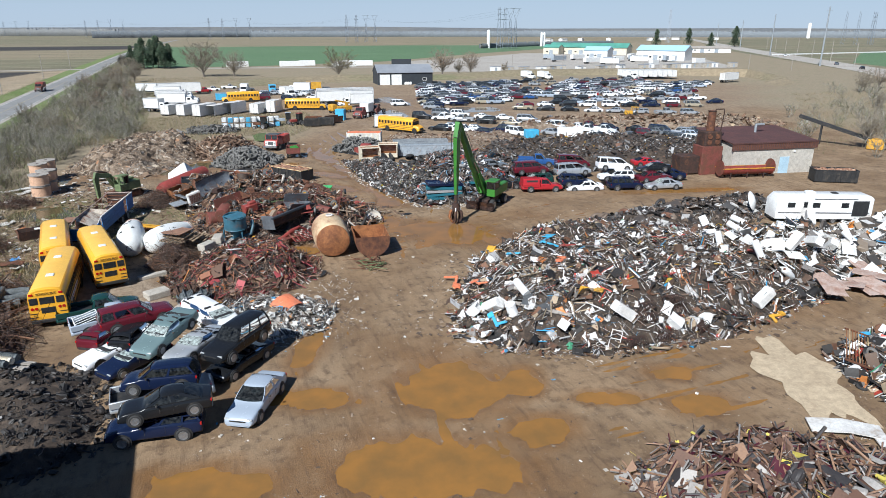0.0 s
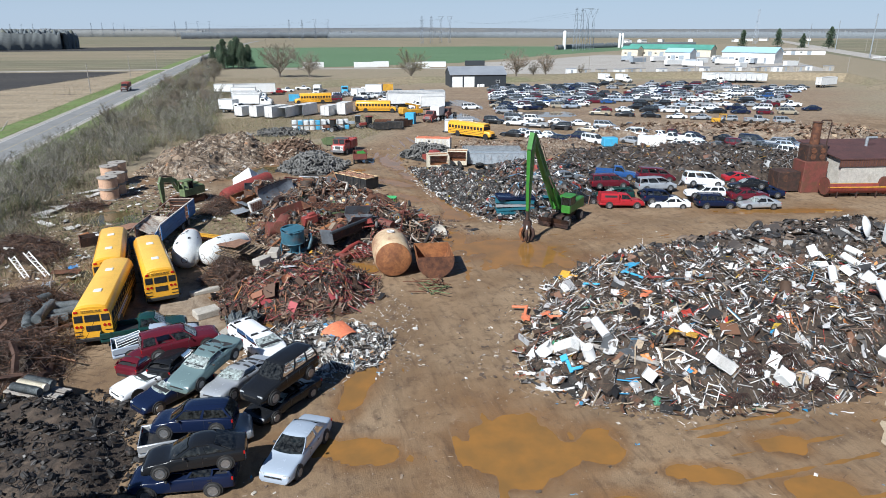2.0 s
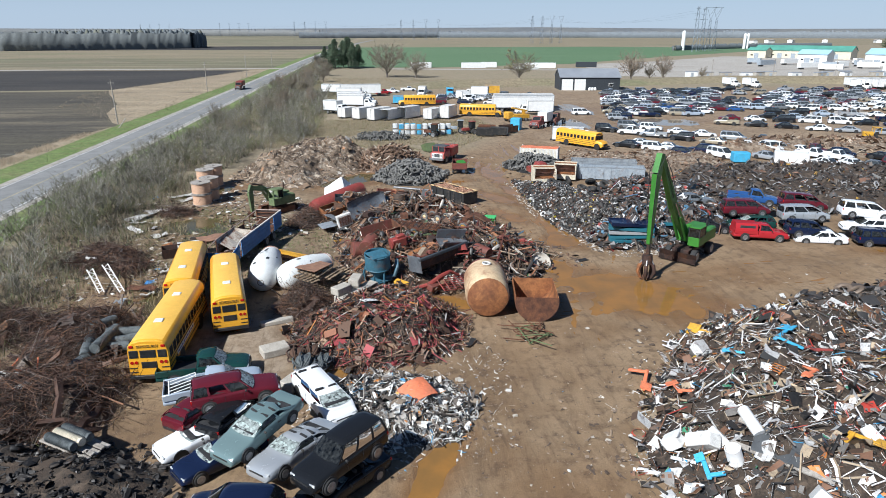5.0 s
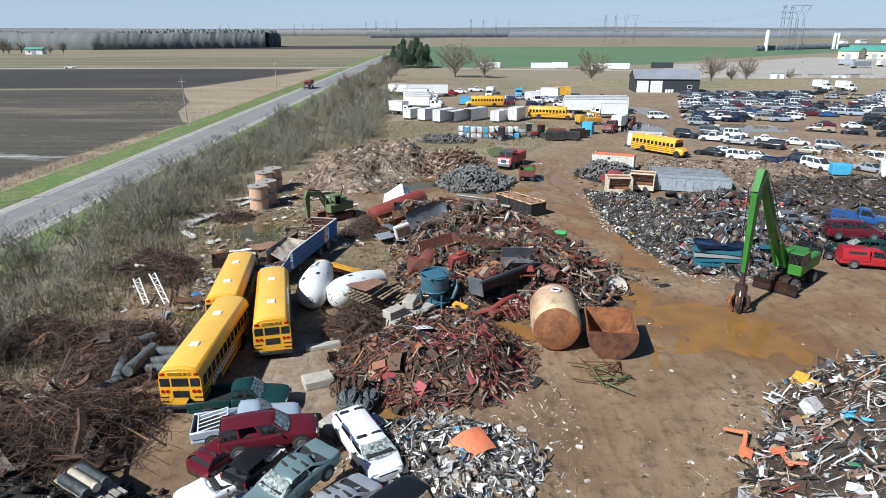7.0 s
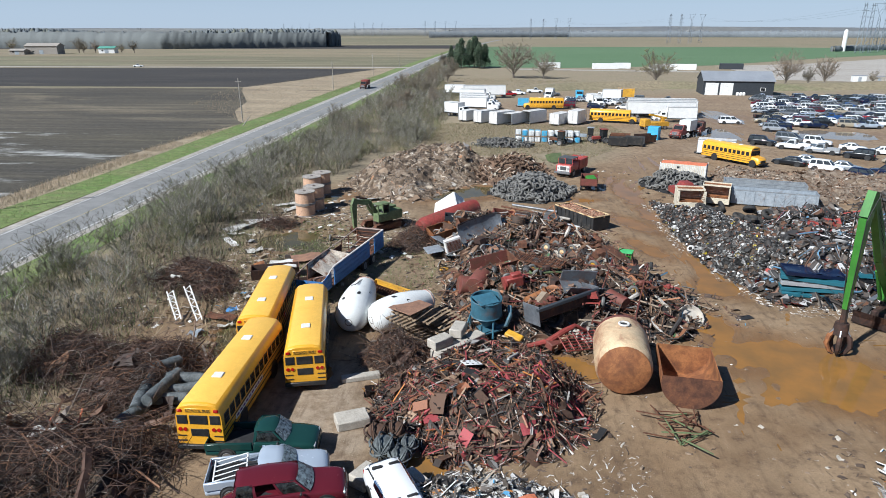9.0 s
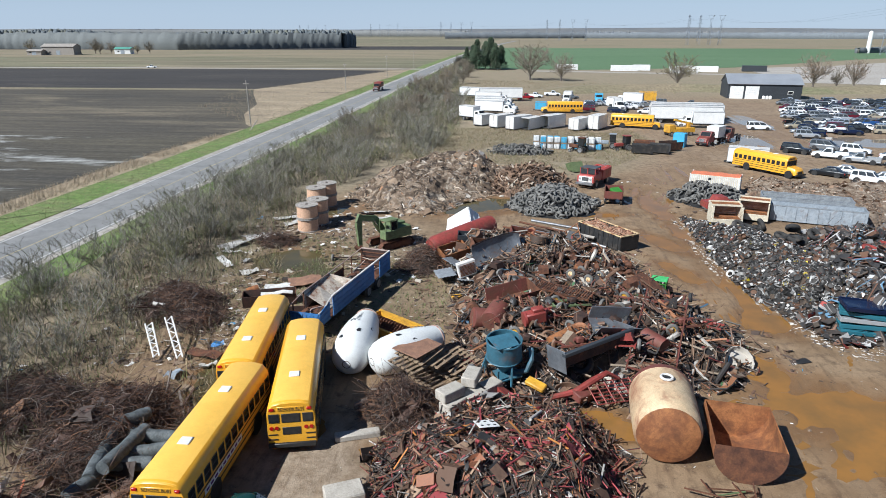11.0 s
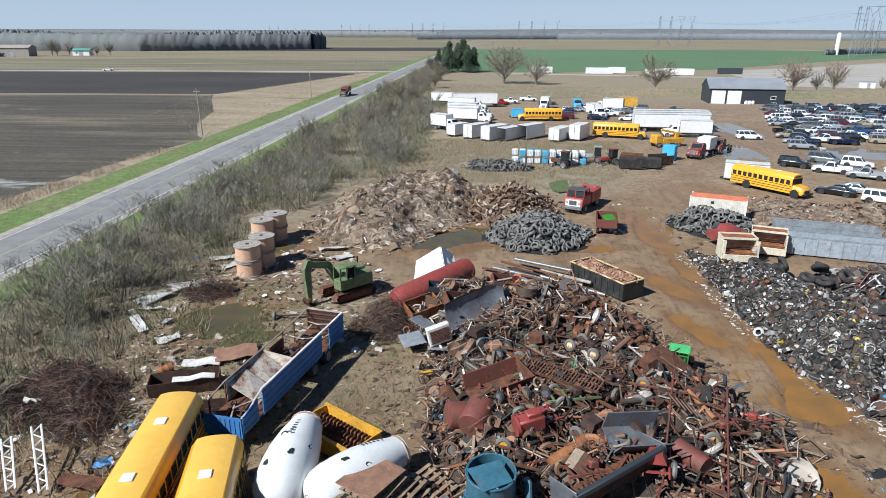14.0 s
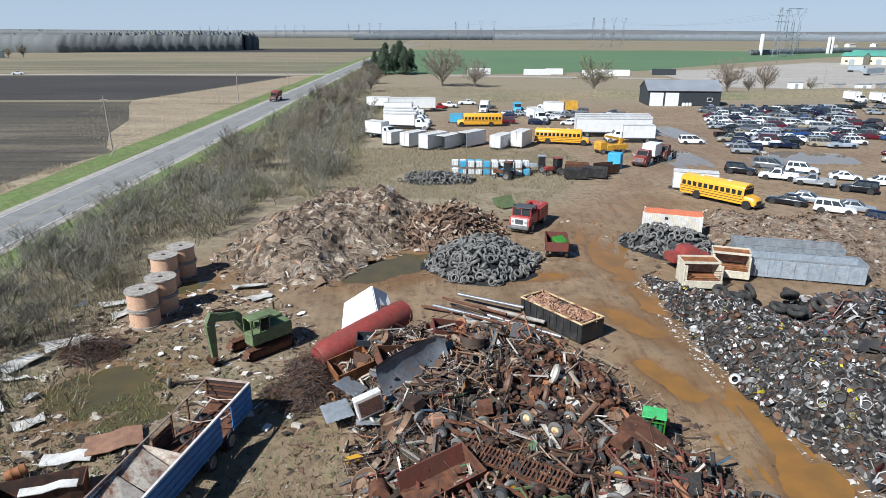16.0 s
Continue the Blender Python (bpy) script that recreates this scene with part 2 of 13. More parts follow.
RUST = (0.13, 0.055, 0.026)
M = {
    "rust": surf("rust", (0.17, 0.07, 0.035), (0.08, 0.035, 0.022), 2.5, 0.85, 0.1, 0.5, 25, (0.26, 0.12, 0.05), 0.3),
    "rust_dark": surf("rust_dark", (0.07, 0.035, 0.026), (0.035, 0.024, 0.02), 2.0, 0.8, 0.2, 0.5, 25, (0.17, 0.07, 0.03), 0.35),
    "rust_orange": surf("rust_orange", (0.36, 0.15, 0.055), (0.2, 0.075, 0.03), 1.4, 0.75, 0.1, 0.4, 20, (0.12, 0.05, 0.025), 0.4),
    "bus_yellow": surf("bus_yellow", (0.80, 0.40, 0.025), (0.74, 0.36, 0.025), 0.7, 0.36, 0, 0.03, 60, (0.55, 0.27, 0.05), 0.25, 0.15, 0.8, 0.3),
    "roof_yellow": surf("roof_yellow", (0.84, 0.5, 0.09), (0.8, 0.46, 0.075), 0.6, 0.45, 0, 0.03, 40, (0.6, 0.33, 0.1), 0.24, 0.15, 0.9),
    "black": surf("black", (0.018, 0.018, 0.019), (0.03, 0.03, 0.03), 3, 0.5, 0, 0.1, 40),
    "black_plastic": surf("black_plastic", (0.025, 0.025, 0.026), None, 3, 0.65, 0, 0.1, 40, (0.09, 0.075, 0.06), 0.35),
    "rubber": surf("rubber", (0.024, 0.024, 0.025), (0.045, 0.043, 0.04), 3, 0.85, 0, 0.4, 30, (0.11, 0.09, 0.07), 0.36),
    "rim": surf("rim", (0.42, 0.42, 0.43), (0.25, 0.25, 0.25), 4, 0.4, 0.7, 0.1, 40, (0.12, 0.09, 0.07), 0.35),
    "chrome": surf("chrome", (0.6, 0.6, 0.62), None, 3, 0.2, 0.95, 0.03, 30),
    "steel": surf("steel", (0.34, 0.35, 0.36), (0.22, 0.22, 0.23), 2, 0.45, 0.6, 0.15, 25, RUST, 0.3),
    "white": surf("white", (0.78, 0.78, 0.76), (0.7, 0.7, 0.68), 0.8, 0.5, 0, 0.05, 30, (0.42, 0.38, 0.33), 0.26),
    "white_dirty": surf("white_dirty", (0.72, 0.71, 0.68), (0.55, 0.53, 0.5), 0.9, 0.6, 0, 0.1, 30, (0.3, 0.2, 0.12), 0.33),
    "cream": surf("cream", (0.72, 0.55, 0.31), (0.62, 0.45, 0.24), 0.8, 0.65, 0, 0.2, 18, (0.22, 0.08, 0.035), 0.47, 0.07, 0.9),
    "glass": glass_mat("glass"),
    "glass_far": surf("glass_far", (0.03, 0.036, 0.04), (0.05, 0.058, 0.062), 2, 0.07, 0, 0.0, 30),
    "glass_crazed": crazed_mat("glass_crazed"),
    "glass_clear": glass_mat("glass_clear", (0.5, 0.55, 0.53), 0.2),
    "seat": surf("seat", (0.03, 0.03, 0.032), (0.018, 0.018, 0.02), 3, 0.9, 0, 0.1, 30),
    "red_lamp": surf("red_lamp", (0.45, 0.012, 0.01), None, 5, 0.2, 0, 0, 30),
    "amber_lamp": surf("amber_lamp", (0.75, 0.24, 0.01), None, 5, 0.2, 0, 0, 30),
    "clear_lamp": surf("clear_lamp", (0.6, 0.62, 0.62), None, 5, 0.12, 0.3, 0, 30),
    "green_paint": surf("green_paint", (0.055, 0.22, 0.028), (0.038, 0.155, 0.022), 0.9, 0.42, 0, 0.05, 30, (0.05, 0.06, 0.03), 0.27),
    "olive": surf("olive", (0.16, 0.21, 0.095), (0.11, 0.15, 0.07), 1.5, 0.65, 0, 0.15, 30, (0.09, 0.06, 0.035), 0.36),
    "blue_paint": surf("blue_paint", (0.075, 0.24, 0.5), (0.055, 0.18, 0.4), 1.0, 0.5, 0, 0.1, 30, (0.3, 0.3, 0.3), 0.3),
    "blue_wall": surf("blue_wall", (0.06, 0.2, 0.46), (0.05, 0.16, 0.38), 0.9, 0.5, 0, 0.08, 30, (0.17, 0.12, 0.1), 0.3, 0.08, 0.9),
    "teal_paint": surf("teal_paint", (0.05, 0.15, 0.21), (0.04, 0.11, 0.15), 1.0, 0.5, 0, 0.1, 30, (0.15, 0.08, 0.05), 0.33),
    "red_paint": surf("red_paint", (0.3, 0.055, 0.045), (0.2, 0.042, 0.034), 1.0, 0.5, 0, 0.1, 30, (0.13, 0.06, 0.035), 0.38),
    "fire_red": surf("fire_red", (0.42, 0.06, 0.05), (0.34, 0.06, 0.05), 0.8, 0.5, 0, 0.08, 30, (0.35, 0.2, 0.17), 0.33),
    "red_rust": surf("red_rust", (0.18, 0.05, 0.038), (0.12, 0.042, 0.03), 1.3, 0.65, 0, 0.3, 25, (0.12, 0.055, 0.03), 0.42),
    "sky_blue": surf("sky_blue", (0.08, 0.42, 0.68), (0.07, 0.35, 0.55), 1.5, 0.5, 0, 0.05, 30, (0.3, 0.3, 0.28), 0.3),
    "orange": surf("orange", (0.75, 0.22, 0.1), (0.62, 0.18, 0.09), 0.8, 0.6, 0, 0.1, 30, (0.4, 0.2, 0.12), 0.35),
    "machine_yellow": surf("machine_yellow", (0.66, 0.36, 0.03), (0.5, 0.26, 0.03), 1, 0.55, 0, 0.1, 30, (0.2, 0.12, 0.05), 0.35),
    "wood": surf("wood", (0.34, 0.25, 0.16), (0.2, 0.14, 0.09), 3, 0.85, 0, 0.3, 20),
    "wood_grey": surf("wood_grey", (0.4, 0.37, 0.33), (0.25, 0.22, 0.19), 3, 0.9, 0, 0.3, 20),
    "plywood": surf("plywood", (0.33, 0.18, 0.11), (0.22, 0.12, 0.08), 2, 0.8, 0, 0.1, 20),
    "concrete": surf("concrete", (0.46, 0.42, 0.36), (0.36, 0.33, 0.28), 1.5, 0.9, 0, 0.4, 25, (0.25, 0.2, 0.15), 0.33),
    "copper_wrap": surf("copper_wrap", (0.62, 0.4, 0.27), (0.55, 0.34, 0.22), 1.5, 0.7, 0, 0.2, 60, (0.35, 0.22, 0.15), 0.3),
    "grey_paint": surf("grey_paint", (0.36, 0.4, 0.44), (0.28, 0.32, 0.36), 0.8, 0.55, 0.1, 0.1, 30, (0.2, 0.15, 0.12), 0.32),
    "charcoal": surf("charcoal", (0.035, 0.042, 0.05), (0.03, 0.035, 0.042), 0.3, 0.6, 0, 0.05, 20),
    "metal_roof": surf("metal_roof", (0.36, 0.38, 0.41), (0.3, 0.32, 0.35), 0.2, 0.45, 0.3, 0.05, 10),
    "galvanised": surf("galvanised", (0.45, 0.48, 0.5), (0.33, 0.35, 0.37), 2.0, 0.5, 0.5, 0.2, 30),
    "bark": surf("bark", (0.19, 0.165, 0.14), (0.11, 0.095, 0.08), 3, 0.9, 0, 0.3, 25),
    "twig": scrap("twig", [(4, (0.235, 0.22, 0.18)), (4, (0.14, 0.127, 0.1)), (1.4, (0.37, 0.355, 0.31)), (2.2, (0.16, 0.17, 0.085))], 0.85, 0.0, 6),
    "wire_rust": scrap("wire_rust", [(4, (0.11, 0.062, 0.04)), (4, (0.065, 0.041, 0.03)), (2, (0.16, 0.1, 0.065)), (1, (0.24, 0.19, 0.14)), (0.6, (0.12, 0.13, 0.06))], 0.85, 0.1, 8),
    "asphalt": surf("asphalt", (0.235, 0.235, 0.23), (0.195, 0.195, 0.19), 0.12, 0.85, 0, 0.2, 12, (0.25, 0.245, 0.235), 0.42, 0.2, 0.25),
    "road_paint": surf("road_paint", (0.5, 0.42, 0.22), None, 1, 0.8, 0, 0.1, 20),
    "lime_cover": surf("lime_cover", (0.1, 0.55, 0.17), None, 2, 0.6, 0, 0.1, 30, (0.3, 0.35, 0.25), 0.3),
    "tarp": surf("tarp", (0.62, 0.6, 0.56), (0.42, 0.4, 0.36), 1.2, 0.8, 0, 0.4, 12, (0.25, 0.2, 0.15), 0.36),
    "mesh_grey": surf("mesh_grey", (0.16, 0.18, 0.185), (0.075, 0.085, 0.088), 3.5, 0.7, 0.2, 1.0, 45),
    "block_wall": surf("block_wall", (0.52, 0.49, 0.43), (0.44, 0.41, 0.36), 0.5, 0.9, 0, 0.3, 20, (0.3, 0.26, 0.2), 0.33),
    "roof_maroon": surf("roof_maroon", (0.1, 0.045, 0.04), (0.07, 0.035, 0.032), 0.6, 0.7, 0, 0.1, 15, (0.2, 0.09, 0.06), 0.3),
    "light_blue": surf("light_blue", (0.42, 0.58, 0.68), (0.36, 0.5, 0.6), 0.8, 0.6, 0, 0.05, 15),
    "roof_green": surf("roof_green", (0.12, 0.36, 0.28), None, 0.1, 0.6, 0, 0.05, 5),
    "pale_blue_roof": surf("pale_blue_roof", (0.4, 0.62, 0.75), (0.36, 0.56, 0.68), 0.1, 0.5, 0, 0.02, 5),
}
M["cream_plain"] = surf("cream_plain", (0.66, 0.6, 0.47), (0.58, 0.52, 0.4), 0.8, 0.6, 0, 0.1, 25, (0.3, 0.18, 0.1), 0.3)
M["rust_white"] = surf("rust_white", (0.6, 0.54, 0.45), (0.5, 0.42, 0.33), 0.9, 0.65, 0, 0.2, 22, (0.2, 0.085, 0.045), 0.46, 0.08, 1.3)
M["steel_dark"] = surf("steel_dark", (0.2, 0.215, 0.235), (0.12, 0.13, 0.145), 0.7, 0.42, 0.3, 0.15, 25, (0.16, 0.09, 0.06), 0.35)
M["rust_pale"] = surf("rust_pale", (0.48, 0.38, 0.33), (0.4, 0.28, 0.22), 0.9, 0.7, 0, 0.2, 22, (0.26, 0.13, 0.09), 0.42)
M["dark_green_gas"] = surf("dark_green_gas", (0.02, 0.16, 0.06), None, 2, 0.4, 0, 0.05, 30)
M["purple"] = surf("purple", (0.13, 0.04, 0.2), None, 2, 0.6, 0, 0.02, 30)
M["grey_dark"] = surf("grey_dark", (0.09, 0.095, 0.1), None, 2, 0.55, 0, 0.05, 30)
M["tyre_dusty"] = surf("tyre_dusty", (0.2, 0.193, 0.178), (0.055, 0.054, 0.051), 0.9, 0.6, 0, 0.3, 25, (0.22, 0.2, 0.17), 0.36)
CARPAINT = {
    "white": paint("paint_white", (0.74, 0.75, 0.76)),
    "silver": paint("paint_silver", (0.42, 0.44, 0.46), 0.3, 0.4),
    "grey": paint("paint_grey", (0.17, 0.18, 0.19), 0.3, 0.3),
    "black": paint("paint_black", (0.012, 0.013, 0.015), 0.22),
    "dark_blue": paint("paint_dark_blue", (0.008, 0.014, 0.04), 0.22),
    "blue": paint("paint_blue", (0.03, 0.085, 0.24), 0.3),
    "pale_blue": paint("paint_pale_blue", (0.4, 0.46, 0.54), 0.3, 0.2),
    "teal": paint("paint_teal", (0.03, 0.13, 0.17), 0.3),
    "dark_green": paint("paint_dark_green", (0.012, 0.045, 0.04), 0.25),
    "sage": paint("paint_sage", (0.19, 0.27, 0.27), 0.3, 0.35),
    "red": paint("paint_red", (0.36, 0.022, 0.028), 0.25),
    "burgundy": paint("paint_burgundy", (0.1, 0.012, 0.02), 0.25),
    "gold": paint("paint_gold", (0.4, 0.35, 0.26), 0.3, 0.3),
}

# ---- mesh helpers ----
class Geo:
    """Collects vertices and faces for one mesh."""

    def __init__(self):
        self.v, self.f, self.k = [], [], []
        self.slot = 0

    def add(self, verts, faces, m=None):
        o = len(self.v)
        self.v.extend((m @ Vector(p))[:] if m else tuple(p) for p in verts)
        self.f.extend(tuple(i + o for i in f) for f in faces)
        self.k.extend([self.slot] * len(faces))
        return self

    def box(self, c, s, m=None, b=0.0):
        x, y, z = s[0] / 2, s[1] / 2, s[2] / 2
        if b <= 0:
            vs = [(c[0] + i * x, c[1] + j * y, c[2] + k * z) for i in (-1, 1) for j in (-1, 1) for k in (-1, 1)]
            return self.add(vs, [(0, 1, 3, 2), (4, 6, 7, 5), (0, 4, 5, 1), (2, 3, 7, 6), (0, 2, 6, 4), (1, 5, 7, 3)], m)
        b = min(b, x * 0.95, y * 0.95, z * 0.95)
        vs, idx = [], {}
        for i in (-1, 1):
            for j in (-1, 1):
                for k in (-1, 1):
                    for a, p in enumerate(((x, y - b, z - b), (x - b, y, z - b), (x - b, y - b, z))):
                        idx[i, j, k, a] = len(vs)
                        vs.append((c[0] + i * p[0], c[1] + j * p[1], c[2] + k * p[2]))
        fs = []
        for s1 in (-1, 1):
            q = [(-1, -1), (1, -1), (1, 1), (-1, 1)]
            q = q if s1 > 0 else q[::-1]
            fs.append(tuple(idx[s1, u, w, 0] for u, w in q))
            fs.append(tuple(idx[w, s1, u, 1] for u, w in q))
            fs.append(tuple(idx[u, w, s1, 2] for u, w in q))
        for s1 in (-1, 1):
            for s2 in (-1, 1):
                fs.append((idx[s1, s2, -1, 0], idx[s1, s2, 1, 0], idx[s1, s2, 1, 1], idx[s1, s2, -1, 1])[::1 if s1 * s2 > 0 else -1])
                fs.append((idx[-1, s1, s2, 1], idx[1, s1, s2, 1], idx[1, s1, s2, 2], idx[-1, s1, s2, 2])[::1 if s1 * s2 < 0 else -1])
                fs.append((idx[s1, -1, s2, 2], idx[s1, 1, s2, 2], idx[s1, 1, s2, 0], idx[s1, -1, s2, 0])[::1 if s1 * s2 < 0 else -1])
        for i in (-1, 1):
            for j in (-1, 1):
                for k in (-1, 1):
                    t = (idx[i, j, k, 0], idx[i, j, k, 1], idx[i, j, k, 2])
                    fs.append(t if i * j * k > 0 else t[::-1])
        return self.add(vs, fs, m)

    def cyl(self, p0, p1, r0, r1=None, n=10, caps=True, m=None):
        r1 = r0 if r1 is None else r1
        p0, p1 = Vector(p0), Vector(p1)
        d = (p1 - p0).normalized()
        a = d.orthogonal().normalized()
        c = d.cross(a)
        vs = []
        for p, r in ((p0, r0), (p1, r1)):
            for i in range(n):
                t = 2 * math.pi * i / n
                vs.append(p + a * (r * math.cos(t)) + c * (r * math.sin(t)))
        fs = [(i, (i + 1) % n, n + (i + 1) % n, n + i) for i in range(n)]
        if caps:
            fs += [tuple(range(n - 1, -1, -1)), tuple(range(n, 2 * n))]
        return self.add(vs, fs, m)

    def tube(self, pts, r, n=6, m=None, caps=True):
        """A pipe along points; r may be a list."""
        pts = [Vector(p) for p in pts]
        rs = r if isinstance(r, (list, tuple)) else [r] * len(pts)
        vs, fs = [], []
        a = None
        for i, p in enumerate(pts):
            d = (pts[min(i + 1, len(pts) - 1)] - pts[max(i - 1, 0)]).normalized()
            a = d.orthogonal().normalized() if a is None else (a - d * a.dot(d)).normalized()
            c = d.cross(a)
            for k in range(n):
                t = 2 * math.pi * k / n
                vs.append(p + a * (rs[i] * math.cos(t)) + c * (rs[i] * math.sin(t)))
            if i:
                o = (i - 1) * n
                fs += [(o + k, o + (k + 1) % n, o + n + (k + 1) % n, o + n + k) for k in range(n)]
        o = (len(pts) - 1) * n
        if caps:
            fs += [tuple(range(n - 1, -1, -1)), tuple(range(o, o + n))]
        return self.add(vs, fs, m)

    def loft(self, rings, close=True, caps=True, m=None):
        n = len(rings[0])
        vs = [p for r in rings for p in r]
        fs = []
        for i in range(len(rings) - 1):
            for k in range(n if close else n - 1):
                fs.append((i * n + k, i * n + (k + 1) % n, (i + 1) * n + (k + 1) % n, (i + 1) * n + k))
        if caps and close:
            fs += [tuple(range(n - 1, -1, -1)), tuple(range((len(rings) - 1) * n, len(rings) * n))]
        return self.add(vs, fs, m)

    def lathe(self, prof, n=16, m=None):
        """prof: (radius, z) pairs round the z axis."""
        rings = [[(r * math.cos(2 * math.pi * i / n), r * math.sin(2 * math.pi * i / n), z) for i in range(n)] for r, z in prof]
        return self.loft(rings, True, True, m)

    def torus(self, R, r, n=14, k=7, m=None, flat=1.0):
        vs, fs = [], []
        for i in range(n):
            t = 2 * math.pi * i / n
            for j in range(k):
                u = 2 * math.pi * j / k
                q = R + r * math.cos(u)
                vs.append((q * math.cos(t), q * math.sin(t), r * flat * math.sin(u)))
        for i in range(n):
            for j in range(k):
                fs.append((i * k + j, ((i + 1) % n) * k + j, ((i + 1) % n) * k + (j + 1) % k, i * k + (j + 1) % k))
        return self.add(vs, fs, m)

    def slab(self, quad, th, m=None):
        """A plate on four corners, thickened along its normal."""
        q = [Vector(p) for p in quad]
        nn = (q[1] - q[0]).cross(q[3] - q[0]).normalized() * th
        vs = q + [p + nn for p in q]
        return self.add(vs, [(3, 2, 1, 0), (4, 5, 6, 7), (0, 1, 5, 4), (1, 2, 6, 5), (2, 3, 7, 6), (3, 0, 4, 7)], m)

    def mesh(self, name, mats, smooth=40):
        me = bpy.data.meshes.new(name)
        me.from_pydata(self.v, [], self.f)
        for mt in (mats if isinstance(mats, (list, tuple)) else [mats]):
            me.materials.append(mt)
        if any(self.k):
            me.polygons.foreach_set("material_index", self.k)
        if smooth:
            me.polygons.foreach_set("use_smooth", [True] * len(me.polygons))
            me.set_sharp_from_angle(angle=radians(smooth))
        me.update()
        return me


def part(name, geo, material, parent, label="", smooth=40, at=None):
    ob = new(name, geo.mesh(name, material, smooth) if isinstance(geo, Geo) else geo)
    ob.parent = parent
    if at is not None:
        ob.matrix_basis = at
    if label:
        tagged(ob, label)
    return ob


def thing(name, label, category, m, group="", kind=""):
    e = new(name)
    e.empty_display_size = 0.3
    e.matrix_basis = m
    return tagged(e, label, category, group, kind)


def solid(name, geo, material, label, category="", m=None, group="", kind="", smooth=40):
    ob = new(name, geo.mesh(name, material, smooth))
    if m is not None:
        ob.matrix_basis = m
    return tagged(ob, label, category, group, kind)


rng = random.Random(11)
nrg = np.random.RandomState(5)


def fbm(x, y, s=1.0, o=3, seed=0.0):
    """Cheap vector noise on numpy arrays, about -1..1."""
    r, a, tot = np.zeros_like(x, dtype=float), 1.0, 0.0
    k = np.random.RandomState(int(seed * 10) + 3)
    for i in range(o):
        f = (2 ** i) / s
        acc = 0
        for j in range(4):
            th, ph = k.rand() * 6.28, k.rand() * 6.28
            g = f * (0.7 + 0.6 * k.rand())
            acc = acc + np.sin((x * math.cos(th) + y * math.sin(th)) * g + ph + 1.3 * np.sin((y * math.cos(th) - x * math.sin(th)) * g * 0.7 + ph * 2))
        r += a * acc / 2.5
        tot += a
        a *= 0.55
    return r / tot


def poly_dist(x, y, poly):
    """Signed distance to a polygon's edge, positive inside (numpy)."""
    d = np.full(x.shape, 1e9)
    inside = np.zeros(x.shape, bool)
    for (x0, y0), (x1, y1) in zip(poly, poly[1:] + poly[:1]):
        ex, ey = x1 - x0, y1 - y0
        t = np.clip(((x - x0) * ex + (y - y0) * ey) / (ex * ex + ey * ey), 0, 1)
        d = np.minimum(d, np.hypot(x - x0 - t * ex, y - y0 - t * ey))
        c = ((y0 > y) != (y1 > y)) & (x < (x1 - x0) * (y - y0) / (y1 - y0 + 1e-12) + x0)
        inside ^= c
    return np.where(inside, d, -d)

# ---- ground, water, roads, fields ----
# ponds and wheel-track puddles: x, y, half length, half width, turn
PUDDLES = [
    (8.6, 25.0, 4.2, 2.2, -20), (13.0, 31.6, 3.0, 2.6, -60), (-0.8, 27.2, 3.0, 1.3, -20), (25.4, 24.7, 1.6, 1.0, -10), (15.6, 25.5, 1.7, 1.2, -10),
    (17.0, 30.4, 0.9, 1.5, -20), (4.4, 33.2, 2.6, 0.9, -25), (26.2, 28.0, 1.4, 0.8, -20), (5.8, 39.5, 0.8, 2.4, -25), (20.8, 27.0, 1.6, 0.6, -20),
    (24.0, 60.5, 5.2, 3.0, -40), (22.2, 74.6, 1.7, 1.4, -60), (18.5, 84.4, 0.9, 3.0, 25), (18.4, 93.4, 1.0, 3.2, 28), (12.6, 103.0, 2.4, 0.8, 8),
    (8.2, 60.0, 2.6, 1.2, -10), (-2.2, 54.8, 2.2, 0.5, -40), (0.6, 48.8, 1.6, 1.0, -30), (-1.6, 105.6, 5.2, 3.0, 25), (-17.6, 83.8, 3.6, 3.0, 35), (-14.4, 80.4, 2.2, 1.0, 30),
    (-14.6, 62.0, 1.0, 3.6, 10), (-7.6, 57.6, 1.4, 1.2, 30), (57.0, 184.0, 9.0, 6.5, 25), (69.0, 224.0, 6.0, 8.0, -60), (129.0, 178.0, 22.0, 5.0, 12), (70.0, 160.0, 9.0, 3.0, 0),
    (20.3, 108.0, 1.0, 5.5, 4), (21.0, 97.0, 0.7, 3.0, 3), (60.5, 66.6, 6.5, 0.9, -12), (22.0, 80.0, 0.6, 4.0, 4), (30.0, 48.0, 0.0, 0.0, 0),
    (-18.5, 100.5, 2.8, 1.3, 40), (19.0, 67.5, 1.4, 2.6, 30), (9.0, 20.0, 5.0, 1.6, -20), (60.0, 150.0, 4.0, 2.0, 10), (47.0, 160.0, 4.0, 5.0, 60),
]
TRACKS = [[(8, 15), (12, 40), (18, 60), (23, 72), (21.5, 84), (19, 95), (18, 106), (22, 122), (34, 142), (52, 165), (66, 200), (74, 235)],
          [(18, 60), (34, 63), (54, 67), (75, 64)], [(14, 27), (30, 27), (45, 30), (60, 36)], [(20, 110), (26, 122), (36, 135), (48, 150)]]
YARD = [(-8, 8), (60, 2), (110, 30), (125, 80), (160, 150), (205, 205), (190, 250), (100, 262), (40, 262), (-10, 215), (-6, 185), (18, 160), (16, 124), (-2, 134), (-20, 108), (-21, 80), (-24, 62), (-22, 42)]
DRYGRASS = [(-12, 120), (6, 124), (16, 124), (22, 135), (30, 150), (28, 168), (-8, 172), (-20, 150)]


